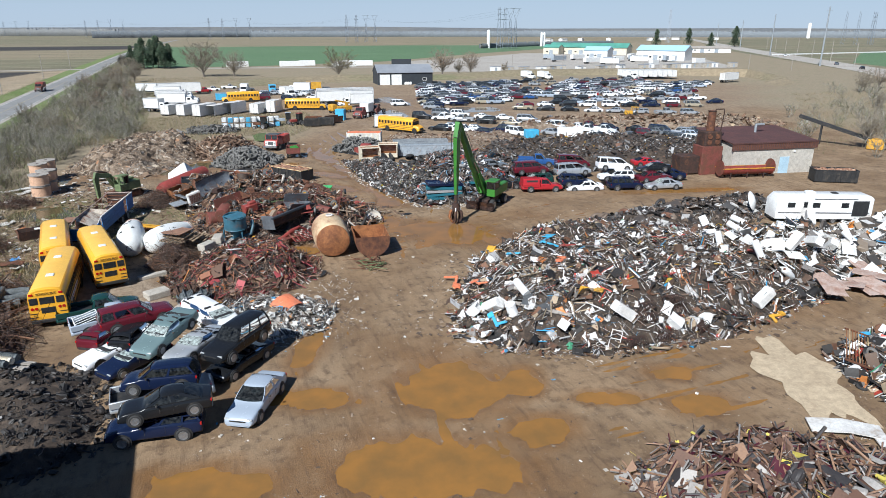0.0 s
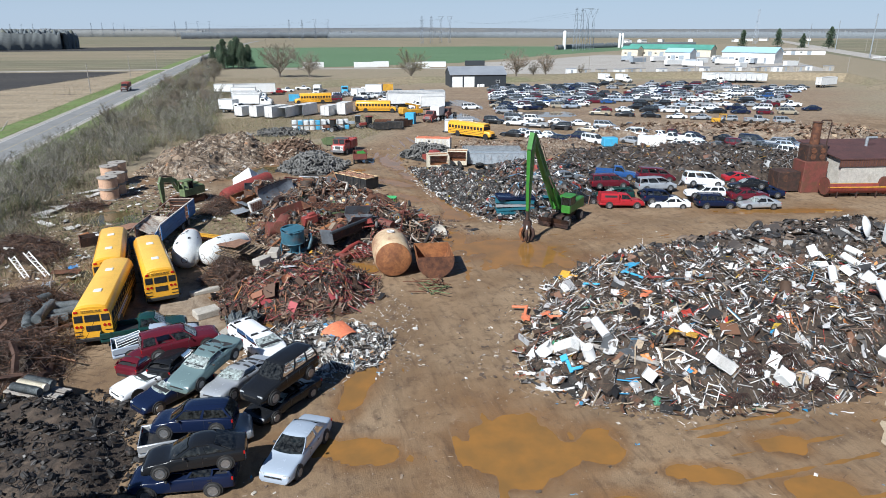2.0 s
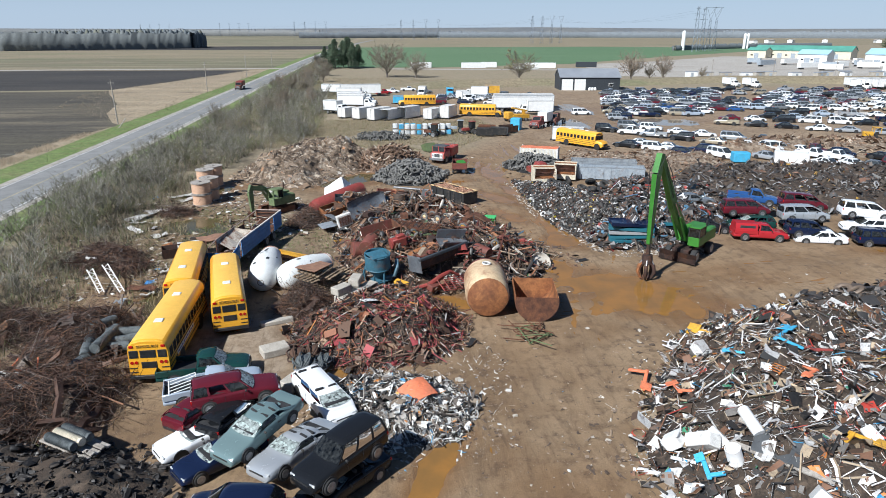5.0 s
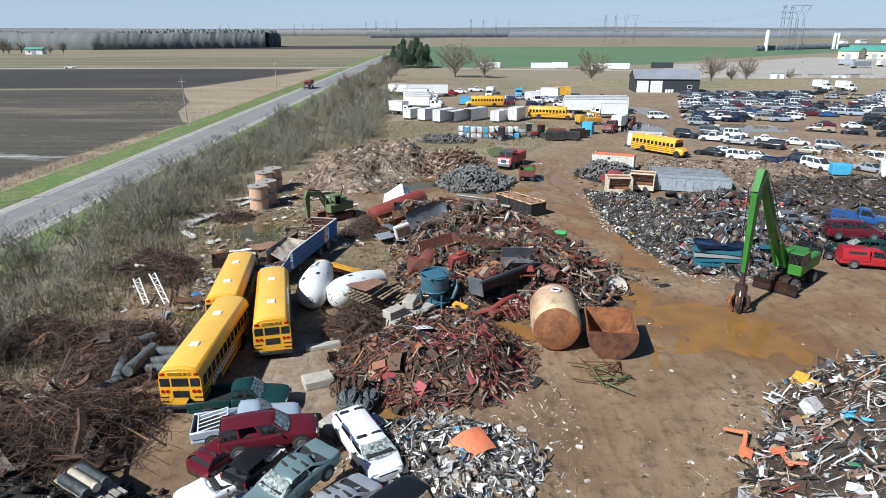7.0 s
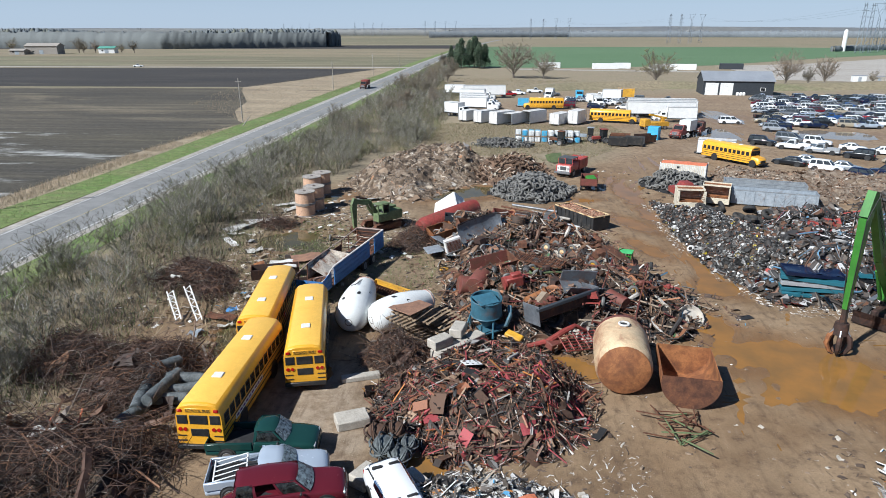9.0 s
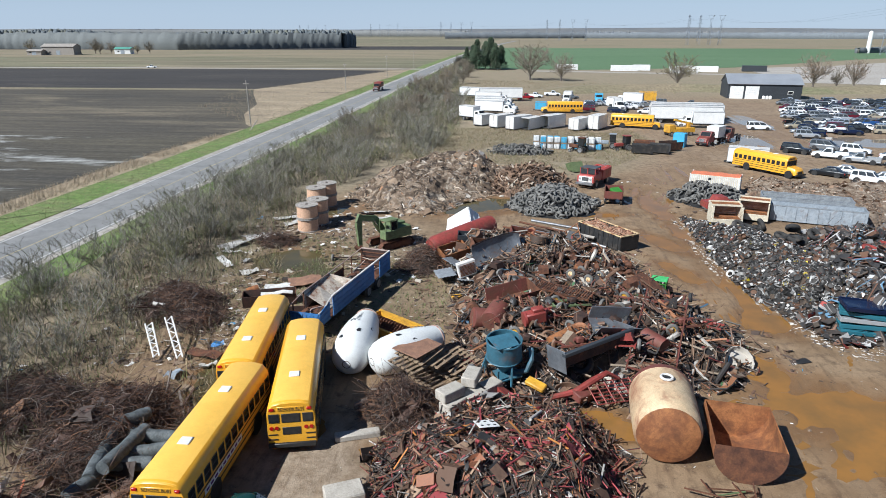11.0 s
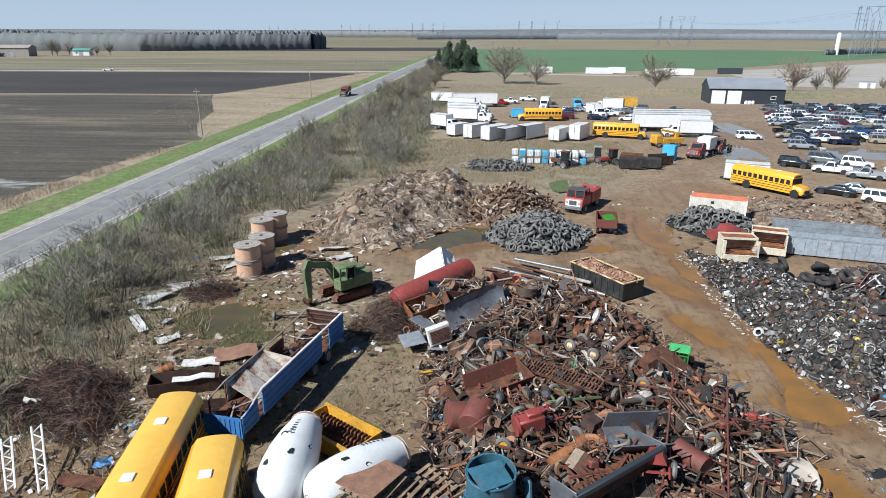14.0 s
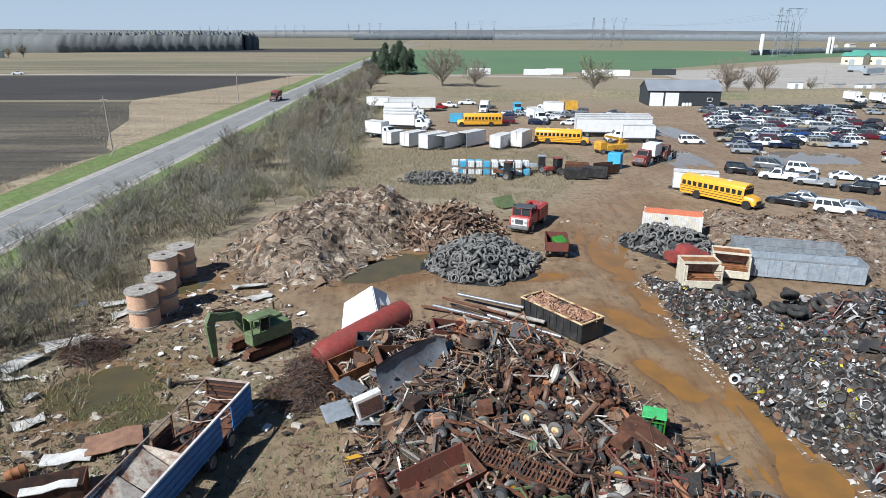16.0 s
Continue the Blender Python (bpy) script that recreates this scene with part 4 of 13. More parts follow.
def shape(kind, r, lite=False):
    """One loose piece of scrap, about 1 m long, at the origin: vertices, faces."""
    g = Geo()
    if kind == "plate":
        b = r.uniform(-0.35, 0.35)
        w = r.uniform(0.25, 0.5)
        pts = [(-0.5, 0.0), (-0.12, b * 0.5), (0.2, b * 0.7), (0.5, 0.0 + r.uniform(-0.2, 0.2))]
        rings = [[(x, -w, z + r.uniform(-0.04, 0.04)), (x, w, z + r.uniform(-0.04, 0.04)), (x, w, z + 0.03), (x, -w, z + 0.03)] for x, z in pts]
        g.loft(rings)
    elif kind == "crumple":
        n = 3 if lite else 4
        w = r.uniform(0.15, 0.45)
        vs = [(i / (n - 1) - 0.5 + r.uniform(-0.12, 0.12), (j / (n - 1) - 0.5) * 2 * w + r.uniform(-0.1, 0.1), r.uniform(-0.22, 0.22)) for i in range(n) for j in range(n)]
        vs += [(x, y, z - 0.035) for x, y, z in vs]
        fs = [(i * n + j, (i + 1) * n + j, (i + 1) * n + j + 1, i * n + j + 1) for i in range(n - 1) for j in range(n - 1)]
        g.add(vs, fs + [tuple(n * n + q for q in f[::-1]) for f in fs])
    elif kind == "bar":
        g.box((0, 0, 0), (1.1, r.uniform(0.03, 0.075), r.uniform(0.025, 0.05)))
    elif kind == "channel":
        w = r.uniform(0.05, 0.1)
        g.box((0, 0, 0), (1.15, w, 0.02)).box((0, w / 2, w / 3), (1.15, 0.02, w * 0.7))
    elif kind == "pipe":
        g.cyl((-0.5, 0, 0), (0.5, 0, 0), r.uniform(0.035, 0.08), None, 5 if lite else 8)
    elif kind == "drum":
        if lite:
            g.lathe([(0.02, -0.4), (0.3, -0.4), (0.3, 0.4), (0.25, 0.4), (0.02, 0.1)], 7)
        else:
            g.lathe([(0.01, -0.5), (0.3, -0.5), (0.3, -0.2), (0.31, -0.18), (0.3, -0.16), (0.3, 0.5), (0.27, 0.5), (0.26, 0.2), (0.01, 0.2)], 12)
    elif kind == "block":
        g.box((0, 0, 0), (0.8, r.uniform(0.35, 0.6), r.uniform(0.3, 0.55)), None, 0.0 if lite else 0.05)
    elif kind == "lump":
        k = 6 if lite else 8
        g.loft([[(x, q * w_ * math.cos(6.283 * j / k + 0.3) * r.uniform(0.8, 1.15), q * w_ * 0.85 * math.sin(6.283 * j / k + 0.3) * r.uniform(0.8, 1.15)) for j in range(k)] for x, q, w_ in ((-0.36, 0.2, 0.9), (-0.3, 0.25, 1.0), (0.05, 0.28, 1.0), (0.3, 0.18, 1.1), (0.42, 0.1, 1.0))])
        g.cyl((-0.3, 0.14, 0.14), (0.45, 0.16, 0.1), 0.09, 0.07, 5 if lite else 8)
        if not lite:
            g.box((0.1, -0.12, 0.22), (0.4, 0.25, 0.2), None, 0.06)
    elif kind == "wheel":
        if lite:
            g.lathe([(0.08, 0.0), (0.3, -0.04), (0.36, -0.16), (0.4, -0.16), (0.4, 0.16), (0.35, 0.15), (0.3, 0.03), (0.08, 0.05)], 8)
        else:
            g.lathe([(0.1, 0.02), (0.16, -0.04), (0.34, -0.05), (0.38, -0.16), (0.4, -0.16), (0.4, 0.16), (0.38, 0.16), (0.33, 0.02), (0.12, 0.03)], 12)
    elif kind == "tyre":
        g.torus(0.36, 0.14, 10 if lite else 14, 5 if lite else 7, None, 0.85)
    elif kind == "ring":
        g.torus(0.4, 0.05, 9, 3)
    elif kind == "wire":
        a, e = r.uniform(0.6, 2.4), r.uniform(-0.3, 0.3)
        g.tube([(0.5 * math.sin(a * t) / max(a * 0.5, 0.4), 0.5 * (1 - math.cos(a * t)), e * t * t) for t in (-1, -0.35, 0.35, 1)], 0.0058, 3, None, False)
    elif kind == "drape":
        nu, nv, w = (4, 5, r.uniform(0.3, 0.6)) if lite else (5, 7, r.uniform(0.3, 0.6))
        ph, am = r.uniform(0, 6), r.uniform(0.05, 0.13)
        vs = [((i / (nu - 1) - 0.5) * 1.2 + r.uniform(-0.06, 0.06), (j / (nv - 1) - 0.5) * 2 * w + r.uniform(-0.05, 0.05), am * math.sin(ph + j * 2.3 + i * 0.4) - 0.16 * (2 * i / (nu - 1) - 1) ** 2 + r.uniform(-0.05, 0.05)) for i in range(nu) for j in range(nv)]
        fs = [(i * nv + j, (i + 1) * nv + j, (i + 1) * nv + j + 1, i * nv + j + 1) for i in range(nu - 1) for j in range(nv - 1)]
        g.add(vs, fs)
        g.add([(x, y, zz - 0.04) for x, y, zz in vs], [f[::-1] for f in fs])
    elif kind == "rag":
        n = 3 if lite else 4
        w = r.uniform(0.4, 1.0)
        vs = [(i / (n - 1) - 0.5 + r.uniform(-0.1, 0.1), (j / (n - 1) - 0.5) * w + r.uniform(-0.08, 0.08), r.uniform(-0.14, 0.14)) for i in range(n) for j in range(n)]
        vs += [(x, y, zz - 0.03) for x, y, zz in vs]
        fs = [(i * n + j, (i + 1) * n + j, (i + 1) * n + j + 1, i * n + j + 1) for i in range(n - 1) for j in range(n - 1)]
        g.add(vs, fs + [tuple(n * n + q for q in f[::-1]) for f in fs])
    elif kind == "strip":
        w, a, b = r.uniform(0.05, 0.12), r.uniform(-0.25, 0.25), r.uniform(-0.12, 0.12)
        pts = [(-0.6, a * 0.8, 0), (-0.2, 0, b), (0.25, a * 0.3, 0), (0.65, -a, -b)]
        g.loft([[(x, y - w, z), (x, y + w, z + r.uniform(-0.05, 0.05)), (x, y, z + 0.06)] for x, y, z in pts])
    elif kind == "frame":
        w, t, k = r.uniform(0.25, 0.45), r.uniform(0.03, 0.05), r.choice((2, 3, 4))
        for q in (-w, w):
            g.box((0, q, 0), (1.2, t, t * 1.4))
        for i in range(k):
            g.box((-0.55 + 1.1 * i / (k - 1), 0, 0.0), (t, 2 * w - t, t))
    elif kind == "axle":
        g.cyl((0, -0.5, 0), (0, 0.5, 0), 0.05, None, 5)
        for q in (-0.45, 0.45):
            g.torus(0.2, 0.07, 8 if lite else 12, 4 if lite else 6, pose(0, q, 0, 90, 0, 0))
    elif kind == "comb":
        g.box((0, 0, 0), (1.1, 0.06, 0.06))
        for i in range(6):
            g.box((-0.5 + 0.2 * i, 0.22, 0.03), (0.03, 0.45, 0.03))
    elif kind == "appliance":
        g.box((0, 0, 0), (1, 0.62, 0.6), None, 0.04).box((0.1, 0, 0.31), (0.7, 0.5, 0.02)).box((0.44, 0, 0.33), (0.1, 0.55, 0.06))
    elif kind == "bumper":
        g.tube([(-0.75, 0.22, 0), (-0.6, 0.05, 0.02), (0, 0, 0.05), (0.6, 0.05, 0.02), (0.75, 0.22, 0)], 0.07, 4)
    return np.array(g.v), g.f


def strew(pile, n, kinds, seed, size=(0.5, 1.4), lift=0.12, flat=0.45, margin=-0.4):
    """Loose pieces joined into one mesh over a heap. kinds: {shape: share}."""
    r = random.Random(seed)
    lib = {k: [shape(k, r, True) for _ in range(7)] for k in kinds}
    names, w = list(kinds), list(kinds.values())
    X, Y, Z, NX, NY = pile.spots(n, seed, margin)
    allv, allf, o = [], [], 0
    for x, y, z, a, b in zip(X, Y, Z, NX, NY):
        v, f = r.choice(lib[r.choices(names, w)[0]])
        s = size[0] + (size[1] - size[0]) * r.random() ** 1.9
        s *= 1.35 if v.shape[0] <= 14 else 1.0
        nrm = Vector((a + r.gauss(0, flat), b + r.gauss(0, flat), 1)).normalized()
        q = nrm.to_track_quat("Z", "Y").to_matrix() @ Matrix.Rotation(r.uniform(0, 6.28), 3, "Z")
        vv = v @ np.array(q).T * s + (x, y, z + r.uniform(-0.05, lift) * s)
        allv.append(vv)
        allf.extend(tuple(i + o for i in ff) for ff in f)
        o += len(v)
    g = Geo()
    g.v = np.concatenate(allv).tolist()
    g.f = allf
    g.k = [0] * len(allf)
    return g


def singles(pile, n, kinds, seed, parent, material, size=(0.6, 1.6), lift=0.25, flat=0.4, names=None, margin=0.0):
    """Pieces that can be told apart, each an object on shared meshes."""
    r = random.Random(seed)
    lib = {}
    for k in kinds:
        lib[k] = []
        for _ in range(4):
            v, f = shape(k, r)
            g = Geo()
            g.add(v.tolist(), f)
            lib[k].append(g.mesh(k, material))
    X, Y, Z, NX, NY = pile.spots(n, seed + 7, margin)
    kn, w = list(kinds), list(kinds.values())
    for x, y, z, a, b in zip(X, Y, Z, NX, NY):
        k = r.choices(kn, w)[0]
        s = r.uniform(*size)
        nrm = Vector((a + r.gauss(0, flat), b + r.gauss(0, flat), 1)).normalized()
        q = nrm.to_track_quat("Z", "Y") @ Matrix.Rotation(r.uniform(0, 6.28), 3, "Z").to_quaternion()
        ob = new(PIECE_NAME.get(k, k), r.choice(lib[k]))
        ob.parent = parent
        ob.matrix_basis = Matrix.LocRotScale((x, y, z + r.uniform(0, lift) * s), q, (s, s, s))


PIECE_NAME = {"plate": "bent_sheet", "crumple": "crumpled_sheet", "bar": "flat_bar", "channel": "channel_iron", "block": "metal_box", "lump": "engine_block", "wheel": "wheel_rim", "tyre": "tyre", "ring": "hoop",
              "strip": "carpet_strip", "frame": "steel_frame", "axle": "wheel_axle", "comb": "rake_bar", "rag": "carpet_scrap", "drape": "draped_carpet", "appliance": "appliance_shell", "bumper": "bumper"}


def scrap_by_object(name, palette, rough=0.6, metal=0.15):
    m, n, l, b = _new_mat(name)
    vec = n.new("ShaderNodeTexCoord").outputs["Object"]
    rnd = n.new("ShaderNodeObjectInfo").outputs["Random"]
    tot, p, stops = sum(s for s, _ in palette), 0.0, []
    for s, c in palette:
        stops.append((p, c))
        p += s / tot
    c = _ramp(n, l, rnd, stops, True)
    tiny = _noise(n, l, vec, 6, 6, 0.7)
    f = _range(n, l, _noise(n, l, vec, 1.7, 7, 0.7, 0.4), 0.55, 0.7, 0, 0.8)
    c = _mix(n, l, f, c, (0.12, 0.065, 0.04))
    l.new(c, b.inputs["Base Color"])
    l.new(_range(n, l, tiny, 0.3, 0.7, rough - 0.15, rough + 0.2), b.inputs["Roughness"])
    b.inputs["Metallic"].default_value = metal
    _bump(n, l, b, tiny, 0.3, 0.03)
    return m


PAL_MIXED = [(4, (0.11, 0.07, 0.048)), (4, (0.042, 0.038, 0.035)), (2.2, (0.2, 0.185, 0.17)), (3.2, (0.5, 0.49, 0.48)), (5.4, (0.78, 0.77, 0.75)), (3.6, (0.17, 0.085, 0.048)), (6, (0.022, 0.021, 0.021)), (3.4, (0.36, 0.28, 0.19)),
             (0.5, (0.05, 0.3, 0.55)), (0.3, (0.5, 0.06, 0.04)), (0.35, (0.6, 0.4, 0.04)), (0.35, (0.55, 0.2, 0.05)), (0.2, (0.1, 0.35, 0.2))]
PAL_RED = [(5, (0.12, 0.07, 0.046)), (5, (0.045, 0.034, 0.028)), (2.6, (0.32, 0.06, 0.065)), (2.4, (0.26, 0.11, 0.06)), (2.4, (0.3, 0.2, 0.13)), (1.3, (0.46, 0.43, 0.39)), (0.3, (0.5, 0.2, 0.05)), (2, (0.025, 0.024, 0.024))]
PAL_RUST = [(1.6, (0.5, 0.46, 0.4)), (1.6, (0.33, 0.15, 0.075)), (4, (0.145, 0.085, 0.056)), (5, (0.075, 0.053, 0.04)), (3, (0.19, 0.108, 0.066)), (6, (0.035, 0.031, 0.029)), (0.7, (0.2, 0.05, 0.045)), (2.4, (0.3, 0.235, 0.17)), (0.8, (0.42, 0.39, 0.35)), (2, (0.24, 0.15, 0.095)), (1.2, (0.13, 0.13, 0.13)), (0.25, (0.06, 0.14, 0.06)), (0.2, (0.06, 0.13, 0.2)), (0.3, (0.36, 0.16, 0.06))]
PAL_WHITE = [(9, (0.66, 0.65, 0.62)), (2, (0.4, 0.37, 0.33)), (5, (0.12, 0.1, 0.085)), (5, (0.045, 0.04, 0.037)), (0.5, (0.6, 0.25, 0.06)), (0.25, (0.1, 0.3, 0.5)), (2.4, (0.25, 0.2, 0.15))]
PAL_DARK = [(6, (0.042, 0.04, 0.04)), (4, (0.075, 0.063, 0.056)), (2.5, (0.14, 0.115, 0.095)), (1.4, (0.32, 0.31, 0.3)), (0.7, (0.16, 0.08, 0.05))]
PAL_WHEEL = [(8, (0.03, 0.029, 0.028)), (5, (0.065, 0.06, 0.056)), (2.6, (0.2, 0.195, 0.185)), (2.4, (0.52, 0.51, 0.49)), (2.6, (0.13, 0.07, 0.042)), (0.15, (0.5, 0.4, 0.03)), (0.15, (0.3, 0.05, 0.04))]
PAL_CARPET = [(5, (0.3, 0.22, 0.15)), (4, (0.19, 0.13, 0.085)), (2.4, (0.43, 0.36, 0.28)), (3.4, (0.075, 0.056, 0.043)), (0.8, (0.56, 0.51, 0.44)), (1, (0.24, 0.23, 0.22)), (0.8, (0.36, 0.19, 0.1))]
PAL_MULCH = [(4, (0.18, 0.11, 0.07)), (3, (0.11, 0.07, 0.048)), (3, (0.27, 0.18, 0.12)), (0.8, (0.42, 0.36, 0.29))]
# earthy core under the loose pieces, its colour darkened to give shaded gaps
M["core"] = surf("heap_core_gap_shade", (0.062, 0.043, 0.03), (0.026, 0.021, 0.017), 1.2, 0.9, 0, 0.8, 12, (0.14, 0.1, 0.07), 0.4, bumpdist=0.1)
M["core_carpet"] = surf("carpet_core", (0.27, 0.2, 0.14), (0.14, 0.1, 0.067), 1.6, 0.95, 0, 0.9, 9, (0.42, 0.35, 0.27), 0.4, bumpdist=0.14)


def heap(label, pile, palette, kinds, n, seed, n_single=0, single_kinds=None, size=(0.5, 1.3), core="core", name="scrap_heap", rough=0.6, metal=0.2, rust=None, flat=0.6, lift=0.3, ssize=(0.7, 1.7), piece="loose_scrap"):
    root = thing(name, label, "scrap heap", pose(0, 0, 0))
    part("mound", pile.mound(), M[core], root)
    sm = scrap(name + "_" + str(seed), palette, rough, metal, 9, rust)
    d = part(piece, strew(pile, n, kinds, seed, size, lift, flat=flat), sm, root, smooth=30)
    tagged(d, kind="stuff")
    if n_single:
        singles(pile, n_single, single_kinds or kinds, seed + 100, root, scrap_by_object(name + "_piece_" + str(seed), palette, rough, metal), ssize)
    return root


MIX_K = {"plate": 0.9, "crumple": 5.5, "bar": 10, "pipe": 4, "block": 0.35, "channel": 4, "wire": 10, "lump": 0.6, "ring": 1.0, "rag": 2.5, "strip": 2, "frame": 0.8, "comb": 0.6}
P_BIG = Pile([(15.5, 38), (18, 34), (24, 31.2), (32, 30.5), (39, 31.8), (46, 33), (53, 36), (60, 42), (58, 47), (52, 50), (46, 52), (38, 54), (31, 56), (24, 52), (19, 45)], 3.0, 5.5, 0.45, 2)
P_BACK = Pile([(38, 54), (46, 52), (56, 51), (62, 54), (68, 58), (66, 62), (54, 62), (44, 60), (36, 58)], 1.1, 3.5, 0.25, 3)
P_WHITE2 = Pile([(52, 37), (60, 36), (72, 38), (76, 44), (70, 47), (60, 46), (55, 44)], 1.5, 3.0, 0.3, 3.5)
P_RED = Pile([(-3.4, 56), (-2, 52), (2, 49.6), (6.5, 50.4), (9, 53), (9.4, 57), (7, 61), (3.4, 62), (0.4, 60.5), (-1.6, 58.5)], 2.1, 3.2, 0.3, 4)
P_SMALLW = Pile([(-0.8, 47.5), (0, 43.5), (3, 41.2), (7, 42), (8.6, 45), (7, 47.6), (3, 48.8)], 1.1, 2.4, 0.25, 5)
P_MAIN = Pile([(0.4, 64), (5, 61.8), (11, 62), (17, 65), (19.5, 70), (17, 76), (15.5, 80), (14, 86), (10.5, 91), (3, 92), (-3.0, 89), (-3.6, 85), (-1.0, 80), (-0.2, 72)], 2.1, 4.4, 0.75, 6)
P_CARPET = Pile([(-17.5, 107), (-12, 101), (-6, 101), (-3, 107), (2, 112), (4, 121), (2, 130), (-6, 133), (-14, 126), (-18, 116)], 3.0, 6.0, 0.5, 7)
P_MULCH = Pile([(-1, 114), (3, 110.5), (8, 111.5), (11, 116), (10, 122), (5, 124), (0, 121)], 2.6, 3.6, 0.35, 8)
P_TYRE = Pile([(2.4, 105.5), (5, 101.6), (9, 100.4), (12.6, 103.6), (14, 108), (11.5, 112), (7, 112.6), (3.6, 110)], 2.3, 3.6, 0.2, 9)
P_TYRE2 = Pile([(23, 113.6), (24.5, 109), (28, 105.2), (32, 106.6), (33, 111), (29, 113.4), (26, 115.2)], 1.9, 2.8, 0.2, 10)
P_WHEELS = Pile([(22.8, 102.6), (22.6, 95), (22.6, 88), (23, 80), (24.4, 75.4), (28, 74), (32, 76), (33.5, 84), (31.5, 92), (28, 97), (25, 100)], 2.0, 3.6, 0.3, 11)
P_CRUSH = Pile([(24.6, 75), (25.8, 71.6), (31, 70.8), (36, 73.4), (42, 77), (48, 82), (46, 92), (38, 97), (32, 96), (31, 86), (28, 79)], 2.4, 3.2, 0.5, 12)
P_ENG = Pile([(-24, 47), (-15, 44), (-9.5, 42.5), (-6.6, 40), (-6.0, 36), (-6.4, 32), (-9, 30.6), (-16, 31), (-26, 33)], 1.3, 2.6, 0.3, 13)
P_BALE = Pile([(17.6, 20.6), (21, 21.6), (26, 21), (29.5, 18.4), (30, 13), (24, 11), (18.5, 13)], 1.7, 2.4, 0.4, 14)
P_RACK = Pile([(35.4, 21), (37.2, 26), (44, 27), (47, 22), (42, 17), (37, 17.6)], 1.0, 2.0, 0.3, 15)
P_DARKROW = Pile([(48, 84), (60, 80), (74, 79), (86, 80), (90, 92), (84, 103), (66, 108), (50, 108), (44, 98)], 1.9, 4.0, 0.6, 16)
P_BROWN = Pile([(33, 103), (42, 100), (50, 108), (60, 112), (62, 121), (50, 124), (46, 122), (38, 126), (33, 117)], 0.9, 3.0, 0.35, 17)
P_RIDGE = Pile([(60, 122), (76, 118), (92, 112), (110, 104), (128, 110), (118, 124), (96, 132), (74, 132)], 1.5, 4.0, 0.5, 18)

heap("broad heap of mixed metal scrap, wire and broken household goods", P_BIG, PAL_MIXED, MIX_K, 13500, 21, 240, {"plate": 1.4, "crumple": 4, "bar": 6, "channel": 5, "pipe": 5, "appliance": 0.8, "drum": 0.6, "bumper": 1, "frame": 3, "comb": 1.5}, (0.14, 1.0), ssize=(0.5, 1.4), rust=(0.1, 0.06, 0.04))
heap("low spread of dark trampled scrap and rubbish", P_BACK, PAL_DARK + [(3, (0.5, 0.49, 0.47)), (3, (0.16, 0.12, 0.09))], {"crumple": 4, "rag": 3, "bar": 5, "wire": 3}, 3200, 22, 60, {"plate": 3, "tyre": 1, "rag": 2}, (0.15, 0.8))
heap("drift of white appliance panels and pale sheet metal", P_WHITE2, PAL_WHITE, {"plate": 5, "block": 3, "bar": 2, "pipe": 2, "appliance": 2}, 1600, 23, 60, {"appliance": 3, "plate": 4, "pipe": 1}, (0.5, 1.3))
heap("heap of red and rusty cast iron parts and plates", P_RED, PAL_RED, {"crumple": 1.2, "plate": 0.35, "bar": 11, "block": 0.15, "channel": 8, "pipe": 3, "lump": 1.2, "wire": 3, "frame": 0.8, "comb": 1.2}, 5200, 24, 200, {"plate": 0.7, "crumple": 1, "bar": 7, "channel": 8, "pipe": 3, "comb": 4, "frame": 2.5}, (0.2, 1.0), ssize=(0.6, 1.5))
heap("small heap of pale aluminium castings and white scrap", P_SMALLW, PAL_WHITE, {"crumple": 6, "plate": 0.4, "bar": 6, "lump": 1.5, "wire": 6, "channel": 2, "strip": 3, "ring": 1.2}, 3800, 25, 100, {"crumple": 6, "bar": 4, "strip": 1, "ring": 1}, (0.15, 0.8), ssize=(0.4, 1.1))
heap("large heap of rusty farm machinery and steel parts", P_MAIN, PAL_RUST, {"crumple": 2.2, "plate": 0.3, "bar": 10, "channel": 8, "pipe": 4, "lump": 0.9, "wheel": 1.4, "wire": 10, "ring": 2, "frame": 1.6, "comb": 1.4, "axle": 0.6}, 8800, 26, 280, {"crumple": 1.5, "plate": 0.4, "channel": 7, "pipe": 5, "lump": 0.5, "wheel": 3, "tyre": 3, "bar": 6, "frame": 7, "axle": 6, "comb": 4}, (0.2, 1.5), ssize=(0.8, 2.4))
carpet = heap("mound of brown and cream carpet and insulation waste", P_CARPET, PAL_CARPET, {"strip": 10, "wire": 18, "rag": 1.2}, 7500, 27, 60, {"strip": 3, "rag": 1}, (0.2, 0.9), "core_carpet", "carpet_mound", 0.9, 0.0, flat=0.3, lift=0.06, ssize=(0.5, 1.2), piece="carpet_waste")


def folds(pile, step, seed):
    """Crumpled soft waste lying on a mound: sharp-crested folds running down its sides."""
    g = pile.mound(step)
    v = np.array(g.v)
    x, y = v[:, 0], v[:, 1]
    u, w = x + 0.9 * fbm(x, y, 2.2, 3, seed), y + 0.9 * fbm(x, y, 2.2, 3, seed + 3)
    ridged = 0.5 - np.abs(fbm(u, w * 0.55, 0.9, 3, seed + 7))
    fine = 0.5 - np.abs(fbm(u * 0.7, w, 0.38, 2, seed + 11))
    v[:, 2] = np.where(v[:, 2] > 0.05, v[:, 2] + 0.9 * ridged + 0.6 * fine - 0.3, v[:, 2])
    g.v = v.tolist()
    return g


